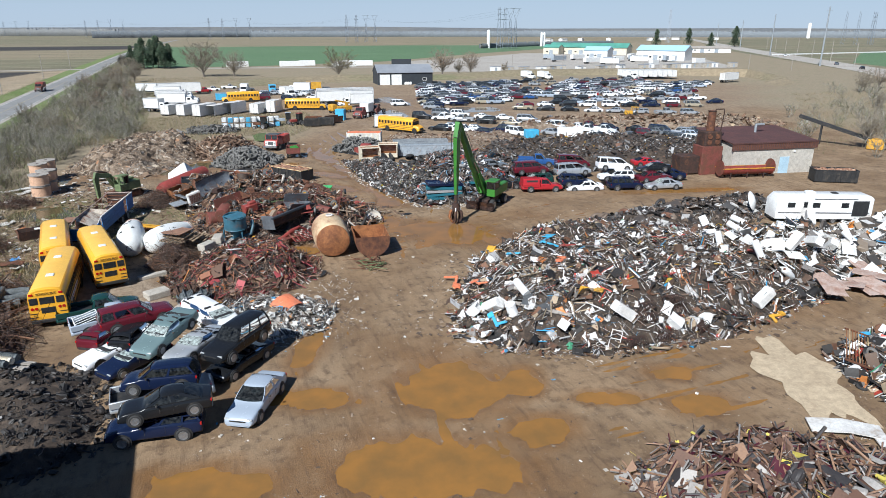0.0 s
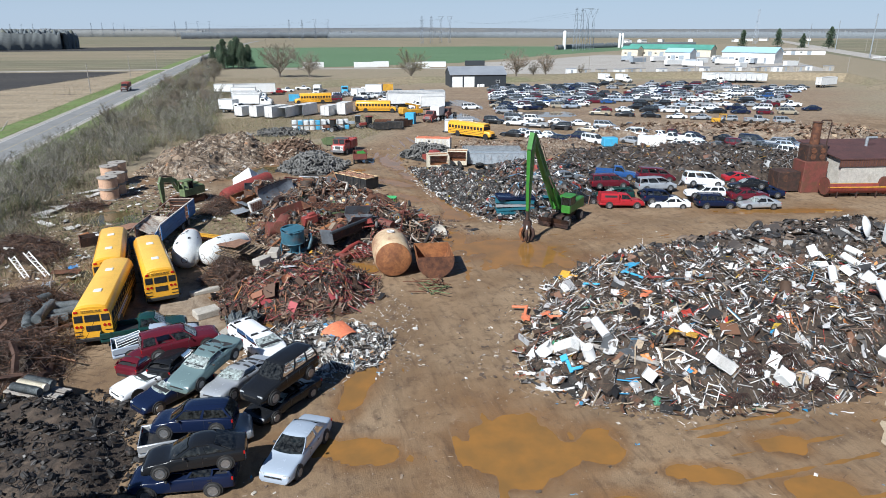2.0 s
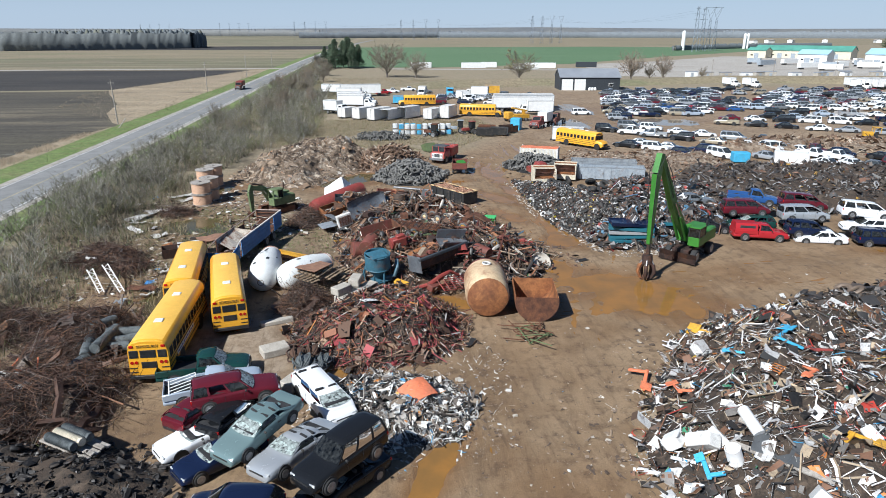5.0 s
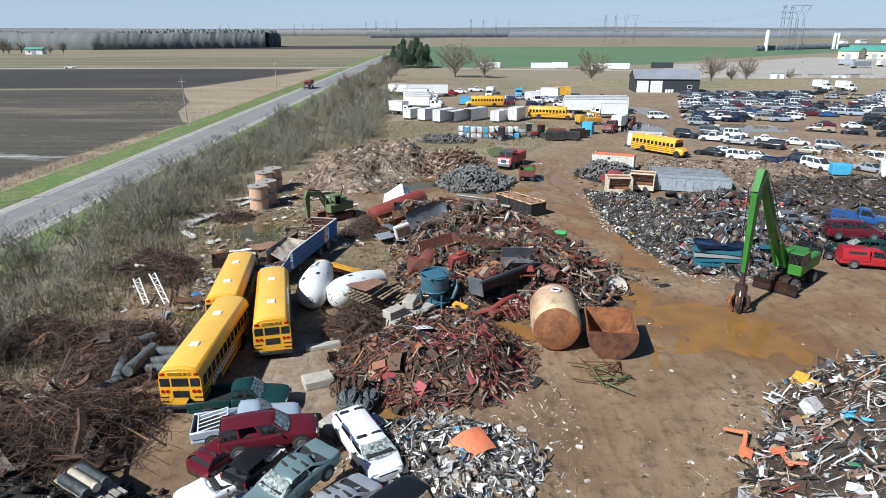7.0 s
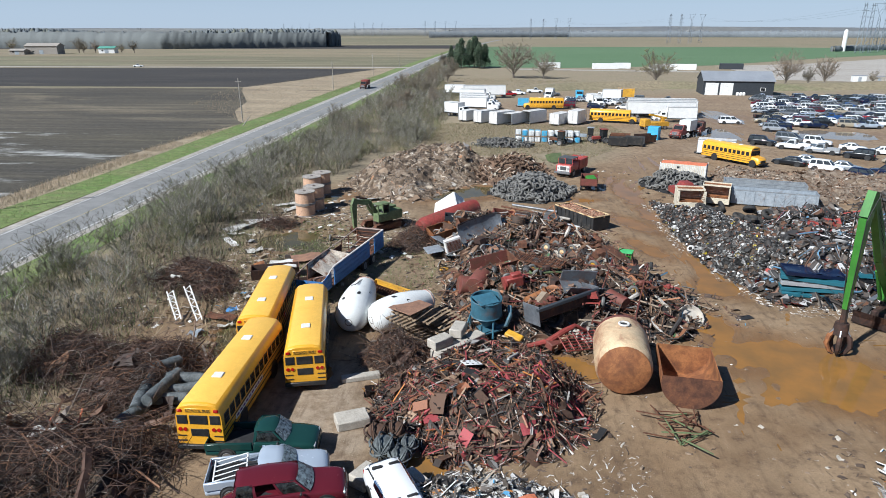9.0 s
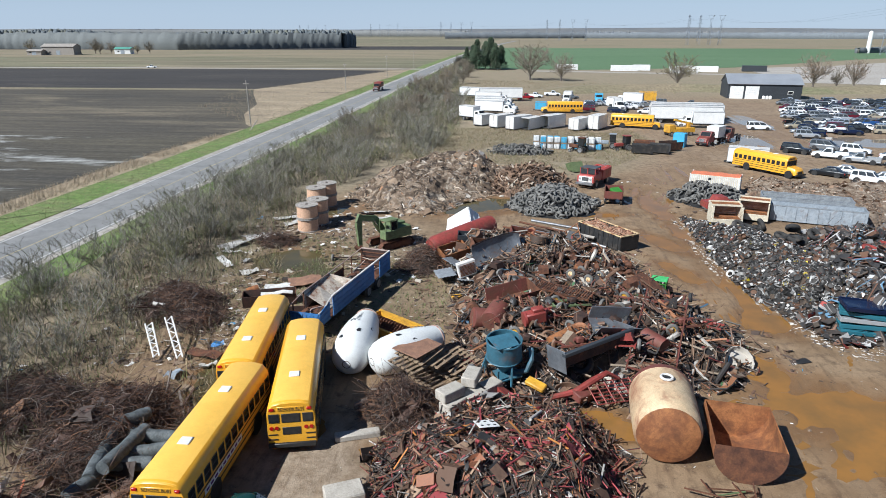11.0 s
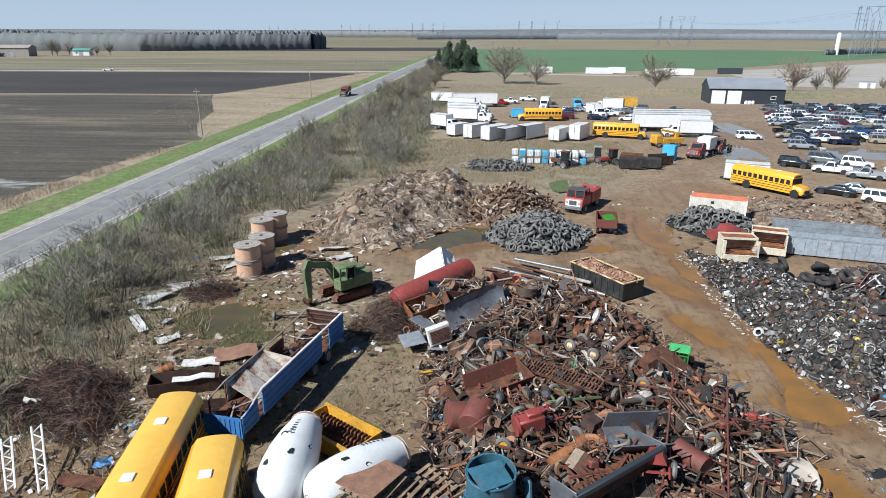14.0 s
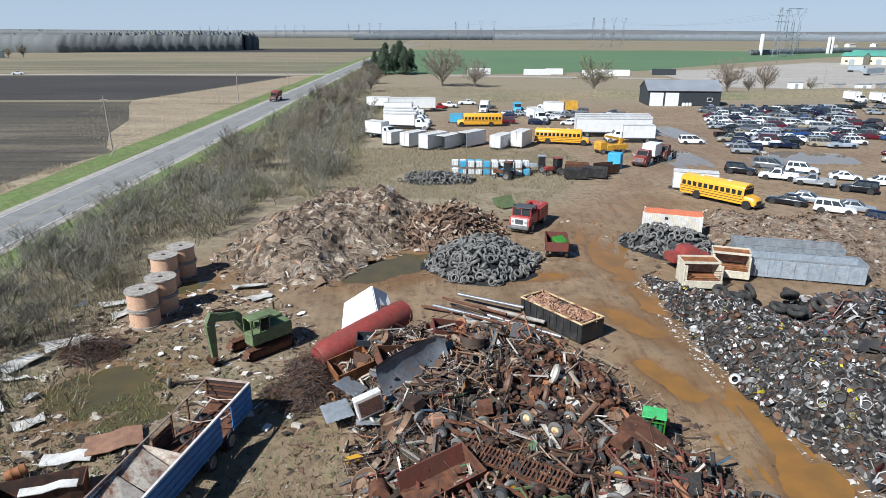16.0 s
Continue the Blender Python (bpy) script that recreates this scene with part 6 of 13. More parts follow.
def school_bus(m, label, L=10.4, hood=True, detail=True):
    """Yellow school bus along +x; its rear bumper at x = 0."""
    root = thing("school_bus", label, "school bus", m, "school buses")
    W, H, w = 2.42, 3.02, 1.21
    floor = 0.55
    bl = L - (1.5 if hood else 0.0)

    def ring(x, k=1.0, dz=0.0):
        return [(x, -w * k, floor), (x, -w * k, 1.45), (x, -w * k * 0.985, 2.25), (x, -w * k * 0.93, 2.62 + dz), (x, -w * k * 0.74, 2.9 + dz), (x, -w * k * 0.4, H - 0.02 + dz), (x, 0, H + dz),
                (x, w * k * 0.4, H - 0.02 + dz), (x, w * k * 0.74, 2.9 + dz), (x, w * k * 0.93, 2.62 + dz), (x, w * k * 0.985, 2.25), (x, w * k, 1.45), (x, w * k, floor)]
    lo, up = Geo(), Geo()
    lo.loft([ring(0.0, 0.97, -0.1), ring(0.12, 1, 0), ring(bl * 0.5), ring(bl - 0.25), ring(bl, 0.96, -0.09)])
    part("body", lo, M["bus_yellow"], root)
    rs = [[(x, y * k, z + 0.004 + dz) for x_, y, z in ring(0)[4:9]] for x, k, dz in ((0.05, 0.98, -0.06), (0.2, 1.003, 0), (bl * 0.33, 1.003, 0.002), (bl * 0.66, 1.003, 0.002), (bl - 0.25, 1.003, 0), (bl - 0.05, 0.98, -0.06))]
    for a in rs:
        for i, (x, y, z) in enumerate(a):
            a[i] = (x, y, z + 0.006)
    up.loft(rs, False, False)
    part("roof", up, M["roof_yellow"], root)
    for hx in (bl * 0.27, bl * 0.7):
        part("roof_hatch", Geo().box((hx, 0, H + 0.03), (0.55, 0.55, 0.07), None, 0.03), M["white"], root, "white roof hatch")
    for s in (-1, 1):
        for z, t in ((0.86, 0.07), (1.16, 0.07), (1.5, 0.06)):
            part("rub_rail", Geo().box((bl / 2, s * (w + 0.01), z), (bl - 0.1, 0.03, t), None, 0.01), M["black"], root, "black rub rail")
        n = int((bl - 1.0) / 0.7)
        for i in range(n):
            x = 0.55 + i * (bl - 1.1) / (n - 1)
            if m.translation.y > 100:
                part("window", Geo().box((x, s * (w * 0.992 + 0.008), 1.97), (0.54, 0.03, 0.6), None, 0.01), M["glass_dark"], root)
                continue
            f = part("window_frame", Geo().box((x, s * (w * 0.992 + 0.004), 1.97), (0.6, 0.03, 0.66), None, 0.01), M["black"], root)
            g = Geo().box((x, s * (w * 0.992 + 0.018), 2.12), (0.5, 0.012, 0.26)).box((x, s * (w * 0.992 + 0.014), 1.82), (0.5, 0.012, 0.26))
            part("pane", g, M["glass_dark"], f, smooth=0)
    # rear face
    for y, ww in ((-0.83, 0.42), (0.83, 0.42), (0, 0.82)):
        f = part("rear_window", Geo().box((-0.012, y, 2.1), (0.03, ww + 0.1, 0.5), None, 0.01), M["black"], root)
        part("pane", Geo().box((-0.03, y, 2.1), (0.01, ww, 0.4)), M["glass_dark"], f, smooth=0)
    f = part("rear_window", Geo().box((-0.012, 0, 1.37), (0.03, 0.9, 0.42), None, 0.01), M["black"], root)
    part("pane", Geo().box((-0.03, 0, 1.37), (0.01, 0.8, 0.32)), M["glass_dark"], f, smooth=0)
    part("sign_panel", Geo().box((0.0, 0, 2.62), (0.04, 1.3, 0.24), None, 0.02), M["bus_yellow"], root)
    text_part("SCHOOL BUS", 0.2, root, pose(-0.045, 0, 2.62, 84, 0, -90), M["black"])
    for s in (-1, 1):
        part("tail_lamp", Geo().cyl((-0.04, s * 0.98, 1.55), (0.02, s * 0.98, 1.55), 0.1, None, 12).cyl((-0.04, s * 0.72, 1.55), (0.02, s * 0.72, 1.55), 0.1, None, 12), M["red_lamp"], root)
        part("warning_lamp", Geo().box((-0.005, s * 0.92, 2.6), (0.08, 0.26, 0.16), None, 0.03), M["red_lamp"], root)
        part("rail_plate", Geo().box((-0.015, s * 0.93, 1.18), (0.02, 0.46, 0.06)).box((-0.015, s * 0.93, 0.9), (0.02, 0.46, 0.06)), M["black"], root)
    part("marker_lamp", Geo().box((0.1, 0, 2.92), (0.05, 0.1, 0.05)).box((0.1, 0.25, 2.9), (0.05, 0.1, 0.05)).box((0.1, -0.25, 2.9), (0.05, 0.1, 0.05)), M["red_lamp"], root)
    part("bumper", Geo().box((-0.08, 0, 0.6), (0.16, W * 0.98, 0.24), None, 0.03), M["black"], root)
    part("undercarriage", Geo().box((L / 2, 0, 0.5), (L - 0.6, 1.1, 0.2)), M["black_plastic"], root)
    if hood:
        h = Geo().loft([[(x, -k, 0.5), (x, -k, z - 0.25), (x, -k * 0.8, z), (x, k * 0.8, z), (x, k, z - 0.25), (x, k, 0.5)] for x, k, z in ((bl, 1.05, 1.62), (L - 0.4, 0.98, 1.46), (L - 0.12, 0.9, 1.32), (L, 0.85, 1.1))])
        part("hood", h, M["bus_yellow"], root)
        part("grille", Geo().box((L + 0.005, 0, 0.9), (0.05, 1.0, 0.42), None, 0.02), M["black"], root)
        part("front_bumper", Geo().box((L + 0.1, 0, 0.55), (0.16, W, 0.26), None, 0.03), M["black"], root)
        for s in (-1, 1):
            part("headlamp", Geo().cyl((L - 0.04, s * 0.68, 1.0), (L + 0.03, s * 0.68, 1.0), 0.1, None, 12), M["clear_lamp"], root)
            part("fender", Geo().cyl((L - 1.0, s * 0.92, 0.62), (L - 1.0, s * 1.2, 0.62), 0.6, None, 14), M["bus_yellow"], root)
    f = part("windshield", Geo().box((bl + 0.005, 0, 2.05), (0.04, 2.1, 0.75), None, 0.02), M["glass_dark"], root)
    part("front_sign", Geo().box((bl - 0.02, 0, 2.66), (0.06, 1.2, 0.2), None, 0.02), M["black"], root)
    for x in (2.6, L - 1.0 if hood else L - 2.3):
        for s in (-1, 1):
            part("wheel", WHEEL_TRUCK, None, root, at=pose(x, s * 1.02, 0.5))
            part("wheel_arch", Geo().cyl((x, s * 0.7, 0.58), (x, s * (w + 0.012), 0.58), 0.6, None, 16), M["black"], root)
    return root


M["glass_dark"] = surf("window_glass", (0.016, 0.018, 0.02), (0.03, 0.032, 0.034), 2, 0.08, 0, 0.0, 30)
school_bus(pose(-10.75, 49.2, 0.02, 0, 0, 91.5), "yellow school bus with black rails, parked among scrap", 10.2, False)
school_bus(pose(-7.3, 55.6, 0.02, 0, 0, 103.5), "yellow school bus with its rear door to the yard", 10.0, False)
school_bus(pose(-11.7, 59.4, 0.02, 0, 0, 98.5), "yellow school bus standing nose to nose with another", 9.6, False)
school_bus(pose(38.4, 134.8, 0.02, 0, 0, -55), "yellow school bus with a hood, parked beside wrecked cars", 10.6, True)
school_bus(pose(20.4, 203.0, 0.02, 0, 0, 182), "yellow school bus parked among white trucks", 10.6, True)
school_bus(pose(24.6, 178.4, 0.02, 0, 0, -17), "yellow school bus behind dry weeds", 10.6, True)

for bus_m, bx_ in ((pose(-11.7, 59.4, 0.02, 0, 0, 98.5), 3.4),):
    sg_ = thing("stop_sign", "red octagonal stop sign folded against a school bus", "sign", bus_m @ pose(bx_, -1.32, 1.55, 90, 0, 0))
    part("plate", Geo().cyl((0, 0, -0.01), (0, 0, 0.01), 0.24, None, 8), M["red_lamp"], sg_)
    text_part("STOP", 0.17, sg_, pose(0, 0, 0.014), M["white"])
bn = thing("banner", "white banner strip with purple writing bars on a bus", "banner", pose(-10.75, 49.2, 0.02, 0, 0, 91.5) @ pose(3.6, -1.262, 1.33, 90, 0, 0))
part("cloth", Geo().box((0, 0, 0), (4.2, 0.28, 0.012)), M["white"], bn)
for k_ in range(9):
    part("writing_bar", Geo().box((-1.8 + 0.45 * k_, 0, 0.008), (0.3, 0.12, 0.006)), M["purple"], bn, "purple bar in place of writing")

# the stacked wrecks by the yard entrance
car("sedan", "pale_blue", pose(1.8, 33.5, 0.02, 0, 0, 240), "pale silver-blue sedan with a cracked windshield on wet mud")
car("suv", "dark_blue", pose(-3.4, 32.5, 0.0, 0, 0, 173), "dark blue suv crushed under another car", "suv", drop=0.35, dent=0.2, broken=True, seed=1)
car("coupe", "black", pose(-2.75, 32.3, 1.33, 2, 1, 179), "black coupe stacked on a dark suv", seed=2, dent=0.04)
car("hatch", "dark_blue", pose(-3.1, 35.6, 1.12, 3, 0, 171), "dark blue hatchback stacked on a silver pickup", dent=0.04, seed=3)
car("pickup", "silver", pose(-3.1, 35.8, 0.0, 0, 0, 3), "silver pickup flattened below a blue hatchback", "pickup", drop=0.62, dent=0.12, broken=True, seed=4)
car("suv", "black", pose(1.25, 38.4, 1.3, 0, 2, 226), "black suv with a chrome grille stacked on a crushed car", "suv", seed=5, dent=0.02)
car("sedan", "black", pose(1.3, 38.5, 0.0, 0, 0, 225), "black sedan crushed below an suv", drop=0.3, dent=0.2, broken=True, seed=6)
car("sedan", "silver", pose(-1.05, 40.1, 0.75, 3, -2, 230), "silver sedan with shattered glass leaning on other wrecks", drop=0.2, dent=0.2, broken=True, seed=7)
car("sedan", "sage", pose(-2.9, 41.1, 1.5, -2, 8, 233), "grey-green sedan with a buckled roof on top of the stack", drop=0.18, dent=0.2, broken=True, seed=8)
car("coupe", "dark_blue", pose(-4.9, 41.0, 0.0, 0, 0, 219), "dark blue coupe at the bottom of the stack", drop=0.25, dent=0.15, broken=True, seed=9)
car("sedan", "white", pose(-6.2, 43.0, -0.1, 0, 0, 217), "white car flattened at the foot of the stack", drop=0.5, dent=0.2, broken=True, seed=4, wheels=False)
car("suv", "burgundy", pose(-4.8, 45.2, 1.0, 0, -2, 14), "burgundy suv with smashed windows on a wrecked car", "suv", dent=0.1, drop=0.1, broken=True, seed=10)
car("hatch", "burgundy", pose(-6.7, 44.9, 0.35, 0, 0, 58), "burgundy hatchback wedged below an suv", drop=0.2, dent=0.15, broken=True, seed=11)
car("hatch", "black", pose(-4.9, 44.2, 0.3, 0, 0, 62), "black hatchback wedged below an suv", drop=0.15, dent=0.12, broken=True, seed=15)
car("pickup", "pale_blue", pose(-6.5, 47.1, 0.35, 0, -2, 14), "pale silver pickup with a caved-in cab and scrap in its bed", "pickup", dent=0.1, drop=0.15, broken=True, seed=12)
car("pickup", "dark_green", pose(-7.7, 49.8, 0.1, 0, 0, 7), "dark green pickup with an empty bed and tyre", "pickup", dent=0.08, drop=0.1, broken=True, seed=13)
car("van", "white", pose(-0.1, 45.4, 0.35, 0, 5, 301), "white car body without doors or windows", dent=0.15, drop=0.45, broken=True, seed=14, wheels=False)
bedrack = thing("bed_frame", "white tubular frame lying in a pickup's bed", "steel frame", pose(-8.2, 46.7, 1.35, 8, -10, 14))
for k in range(5):
    part("tube", Geo().cyl((-0.7, -0.6 + 0.3 * k, 0), (0.8, -0.6 + 0.3 * k, 0.1), 0.03, None, 6), M["white"], bedrack)
for x in (-0.7, 0.8):
    part("rail", Geo().cyl((x, -0.65, 0.0), (x, 0.65, 0.05), 0.04, None, 6), M["white"], bedrack)

# the stacked row behind the material handler
ROW = [  # kind, colour, x, y, z, yaw, words
    ("pickup", "red", 42.5, 73.2, 0.05, -13, "bright red pickup with a matching bed cap"), ("suv", "dark_blue", 53.6, 70.2, 0, -12, "dark blue suv at the foot of the stacked row"),
    ("sedan", "silver", 58.6, 68.6, 0, 166, "silver sedan standing at the end of the row"), ("sedan", "white", 48.3, 71.8, -0.1, 163, "white flattened car at the foot of the row"),
    ("suv", "dark_blue", 47.6, 72.6, 0.35, -12, "blue suv in the stacked row"), ("wagon", "white", 53.6, 72.4, 0.85, 165, "white station wagon carrying a minivan"), ("van", "white", 53.8, 73.2, 2.05, -18, "white minivan on top of the stacked row"),
    ("sedan", "burgundy", 58.4, 70.4, 0.7, -12, "burgundy sedan in the stacked row"), ("coupe", "black", 59.2, 71.6, 1.7, 160, "black coupe stacked on a burgundy sedan"), ("coupe", "red", 60.8, 75.0, 1.7, -15, "red coupe stacked in the second row"),
    ("van", "silver", 48.5, 75.2, 1.35, -12, "silver minivan stacked in the row"), ("van", "burgundy", 43.4, 77.8, 1.45, -14, "burgundy minivan stacked in the row"), ("sedan", "grey", 39.0, 81.2, 1.7, -8, "grey sedan on top of crushed wrecks"),
    ("sedan", "pale_blue", 38.8, 79.0, 0.55, -10, "faded blue sedan with a raised hood"), ("van", "burgundy", 50.4, 78.4, 1.75, -14, "dark red minivan in the second row"), ("pickup", "blue", 46.4, 81.6, 1.6, -26, "blue pickup stacked in the second row"),
    ("wagon", "dark_green", 43.6, 76.6, 0.2, 165, "dark green wagon crushed below a minivan"), ("sedan", "black", 38.6, 76.4, 0.0, -12, "black sedan with its wheels crushed"), ("hatch", "black", 49.2, 76.4, 0.2, 166, "black hatchback under a silver minivan"),
    ("sedan", "grey", 56.4, 75.6, 0.6, -12, "grey sedan in the second row"), ("sedan", "dark_blue", 62.6, 72.6, 0.3, 160, "dark blue sedan at the end of the second row"),
]
for i, (k, c, x, y, z, a, words) in enumerate(ROW):
    stacked = car(k, c, pose(x, y, z, rng.uniform(-3, 3), rng.uniform(-2, 4), a), words, "car", True, 0.06, 0.05 if z else 0.0, True, "stacked row of wrecks", i % 2 == 0, 20 + i % 3)
    if i == 0:
        part("bed_cap", Geo().loft([[(x_, -0.88 * k_, 1.1), (x_, -0.84 * k_, 1.5), (x_, -0.66 * k_, 1.78), (x_, 0.66 * k_, 1.78), (x_, 0.84 * k_, 1.5), (x_, 0.88 * k_, 1.1)] for x_, k_ in ((-2.68, 0.97), (-2.5, 1.0), (-0.5, 1.0))]), CARPAINT["red"], stacked)
        for sd in (-1, 1):
            part("cap_window", Geo().box((-1.5, sd * 0.84, 1.45), (1.5, 0.05, 0.26), None, 0.01), M["glass_far"], stacked)

TONES = ["white"] * 10 + ["silver"] * 9 + ["grey"] * 5 + ["black"] * 6 + ["dark_blue"] * 4 + ["red"] + ["burgundy"] * 3 + ["gold"] * 2 + ["pale_blue"] * 2 + ["blue"]
KINDS = ["sedan"] * 6 + ["hatch"] * 2 + ["coupe", "wagon"] + ["suv"] * 3 + ["van"] * 3 + ["pickup"] * 3
WORD = {"sedan": "sedan", "hatch": "hatchback", "coupe": "coupe", "wagon": "station wagon", "suv": "suv", "van": "minivan", "pickup": "pickup truck"}
lot = random.Random(77)


def park(x, y, yaw):
    k, c = lot.choice(KINDS), lot.choice(TONES)
    a = yaw + lot.choice((0, 180)) + lot.uniform(-9, 9)
    car(k, c, pose(x + lot.uniform(-0.4, 0.4), y + lot.uniform(-0.4, 0.4), 0.02, 0, 0, a), f"{c.replace('_', ' ')} {WORD[k]} parked in the muddy storage lot", "car", False, 0, 0, True, "storage lot cars")


# blocks of ranks: cars stand flank to flank in each file, files side by side
def ranks(p, q, u, v, yaw, fill=0.9, gap=5.5, dy=3.4):
    """Ranks of cars between the near edge p-q and the far edge v-u, nose to tail along each rank."""
    rows = max(2, int(math.hypot(v[0] - p[0], v[1] - p[1]) / dy))
    for j in range(rows):
        t = j / (rows - 1)
        a, b = Vector(p).lerp(Vector(v), t), Vector(q).lerp(Vector(u), t)
        n = max(2, int((b - a).length / gap))
        for i in range(n):
            c = a.lerp(b, (i + 0.3 * (j % 2)) / (n - 0.7))
            if lot.random() < fill:
                park(c.x, c.y, yaw)


ranks((61, 166), (86, 172), (127, 242), (82, 234), -8, 0.88, 5.4, 3.1)
ranks((114, 183), (150, 170), (198, 212), (134, 222), -14, 0.88, 5.5, 3.4)
ranks((84, 156), (119, 130), (137, 143), (87, 164), -24, 0.95, 5.4, 3.2)
ranks((52, 148), (72, 125), (77, 130), (58, 154), -32, 0.95, 4.6, 4.2)
ranks((74, 124), (94, 104.5), (95, 105), (75, 124.6), -60, 0.9, 4.4, 6)
ranks((49.6, 128.5), (57.5, 118.5), (60, 121), (52, 131), -40, 0.95, 4.0, 3.4)
for x_, y_, k_, c_, a_ in ((73.6, 122.6, "pickup", "white", -70), (76.6, 121.8, "sedan", "silver", -72), (77.4, 115.6, "pickup", "white", -60), (80.0, 113.6, "pickup", "white", -58), (78.4, 107.0, "sedan", "white", -85), (81.0, 105.4, "sedan", "grey", -60), (85.0, 105.6, "suv", "burgundy", -50), (86.8, 102.6, "pickup", "grey", -60), (87.4, 98.8, "van", "grey", -65), (93.4, 102.4, "wagon", "pale_blue", -50), (90.4, 95.2, "suv", "white", -10), (61.8, 117.4, "van", "white", -70)):
    car(k_, c_, pose(x_, y_, 0.02, 0, 0, a_), f"{c_.replace('_', ' ')} {WORD[k_]} parked behind the dark scrap row", "car", False, group="storage lot cars")
ranks((63, 119), (88, 96), (88.3, 96.3), (63.3, 119.3), -55, 0.25, 4.4, 6)
park(55.5, 177, -6)
ranks((84, 176), (110, 184), (130, 214), (104, 208), -8, 0.75, 5.6, 3.6)
ranks((100, 166), (146, 150), (152, 158), (104, 174), -16, 0.85, 5.5, 3.6)
ranks((22, 207), (46, 203), (52, 224), (27, 230), -10, 0.7, 5.6, 5.0)
ranks((126, 226), (176, 222), (182, 240), (130, 240), -10, 0.7, 5.8, 4.6)
for i in range(12):
    park(17 + 3.3 * i, 210 + (i % 4) * 4.2, -12)


def box_body(root, x0, L, W, z0, H, mat, open_rear=False, ribs=True):
    b = Geo()
    b.box((x0 + L / 2, 0, z0 + H - 0.04), (L, W, 0.08), None, 0.03)
    part("roof", b, M["white_dirty"] if mat is M["white"] else mat, root)
    for s in (-1, 1):
        part("side_wall", Geo().box((x0 + L / 2, s * (W / 2 - 0.03), z0 + H / 2), (L, 0.06, H - 0.1), None, 0.01), mat, root)
    part("end_wall", Geo().box((x0 + L - 0.03, 0, z0 + H / 2), (0.06, W - 0.12, H - 0.1)), mat, root)
    part("floor", Geo().box((x0 + L / 2, 0, z0 + 0.06), (L, W, 0.12)), M["black_plastic"], root)
    if not open_rear:
        for s in (-1, 1):
            part("rear_door", Geo().box((x0 + 0.03, s * W * 0.24, z0 + H / 2), (0.05, W * 0.46, H - 0.16), None, 0.01), M["white_dirty"], root)
    g = Geo()
    for s in (-1, 1):
        for k in range(2):
            g.box((x0 + L * k, s * (W / 2 - 0.02), z0 + H / 2), (0.08, 0.08, H), None, 0.01)
        g.box((x0 + L / 2, s * (W / 2 + 0.005), z0 + H - 0.05), (L, 0.04, 0.1))
        g.box((x0 + L / 2, s * (W / 2 + 0.005), z0 + 0.08), (L, 0.04, 0.12))
    part("corner_frame", g, M["galvanised"], root)


def truck_cab(root, x0, mat, low=False):
    """A conventional truck cab with hood, in front of x0."""
    g = Geo()
    g.loft([[(x, -k, 0.75), (x, -k, z * 0.72 + 0.2), (x, -k * 0.9, z), (x, k * 0.9, z), (x, k, z * 0.72 + 0.2), (x, k, 0.75)] for x, k, z in ((x0, 1.1, 2.55), (x0 + 1.2, 1.1, 2.6), (x0 + 1.75, 1.08, 1.75), (x0 + 2.9, 0.98, 1.55), (x0 + 3.1, 0.85, 1.2))])
    part("cab", g, mat, root)
    part("windshield", Geo().slab([(x0 + 1.73, -0.9, 1.8), (x0 + 1.73, 0.9, 1.8), (x0 + 1.28, 0.86, 2.5), (x0 + 1.28, -0.86, 2.5)], 0.02), M["glass_dark"], root, smooth=0)
    for s in (-1, 1):
        part("side_window", Geo().box((x0 + 0.75, s * 1.085, 2.05), (0.8, 0.05, 0.5), None, 0.01), M["glass_dark"], root)
        part("fender", Geo().cyl((x0 + 2.2, s * 0.8, 0.7), (x0 + 2.2, s * 1.12, 0.7), 0.62, None, 14), mat, root)
        part("wheel", WHEEL_TRUCK, None, root, at=pose(x0 + 2.2, s * 1.0, 0.5))
        part("headlamp", Geo().box((x0 + 3.06, s * 0.72, 1.1), (0.1, 0.25, 0.16)), M["clear_lamp"], root)
    part("grille", Geo().box((x0 + 3.08, 0, 1.15), (0.06, 0.95, 0.6), None, 0.02), M["steel"], root)
    part("front_bumper", Geo().box((x0 + 3.15, 0, 0.68), (0.2, 2.2, 0.26), None, 0.04), M["black_plastic"], root)


def box_truck(m, label, L=5.5, H=2.4, cab_mat="white", box_mat="white", open_rear=False, cab=True, group="white box trucks"):
    root = thing("box_truck" if cab else "truck_body", label, "truck" if cab else "truck body", m, group)
    z0 = 1.0 if cab else 0.25
    box_body(root, 0, L, 2.4, z0, H, M[box_mat], open_rear)
    part("chassis", Geo().box((L / 2, -0.42, z0 - 0.16), (L + 1, 0.12, 0.25)).box((L / 2, 0.42, z0 - 0.16), (L + 1, 0.12, 0.25)), M["black_plastic"], root)
    if cab:
        truck_cab(root, L + 0.15, M[cab_mat])
        for s in (-1, 1):
            part("wheel", WHEEL_TRUCK, None, root, at=pose(1.4, s * 0.98, 0.5))
    return root


def semi_trailer(m, label, L=15.5, mat="white"):
    root = thing("semi_trailer", label, "trailer", m, "long white trailers")
    box_body(root, 0, L, 2.5, 1.05, 2.85, M[mat])
    for x in (1.2, 2.5):
        for s in (-1, 1):
            part("wheel", WHEEL_TRUCK, None, root, at=pose(x, s * 1.0, 0.5))
    part("landing_leg", Geo().box((L - 3.2, -0.6, 0.5), (0.14, 0.14, 1.0)).box((L - 3.2, 0.6, 0.5), (0.14, 0.14, 1.0)), M["steel"], root)
    return root


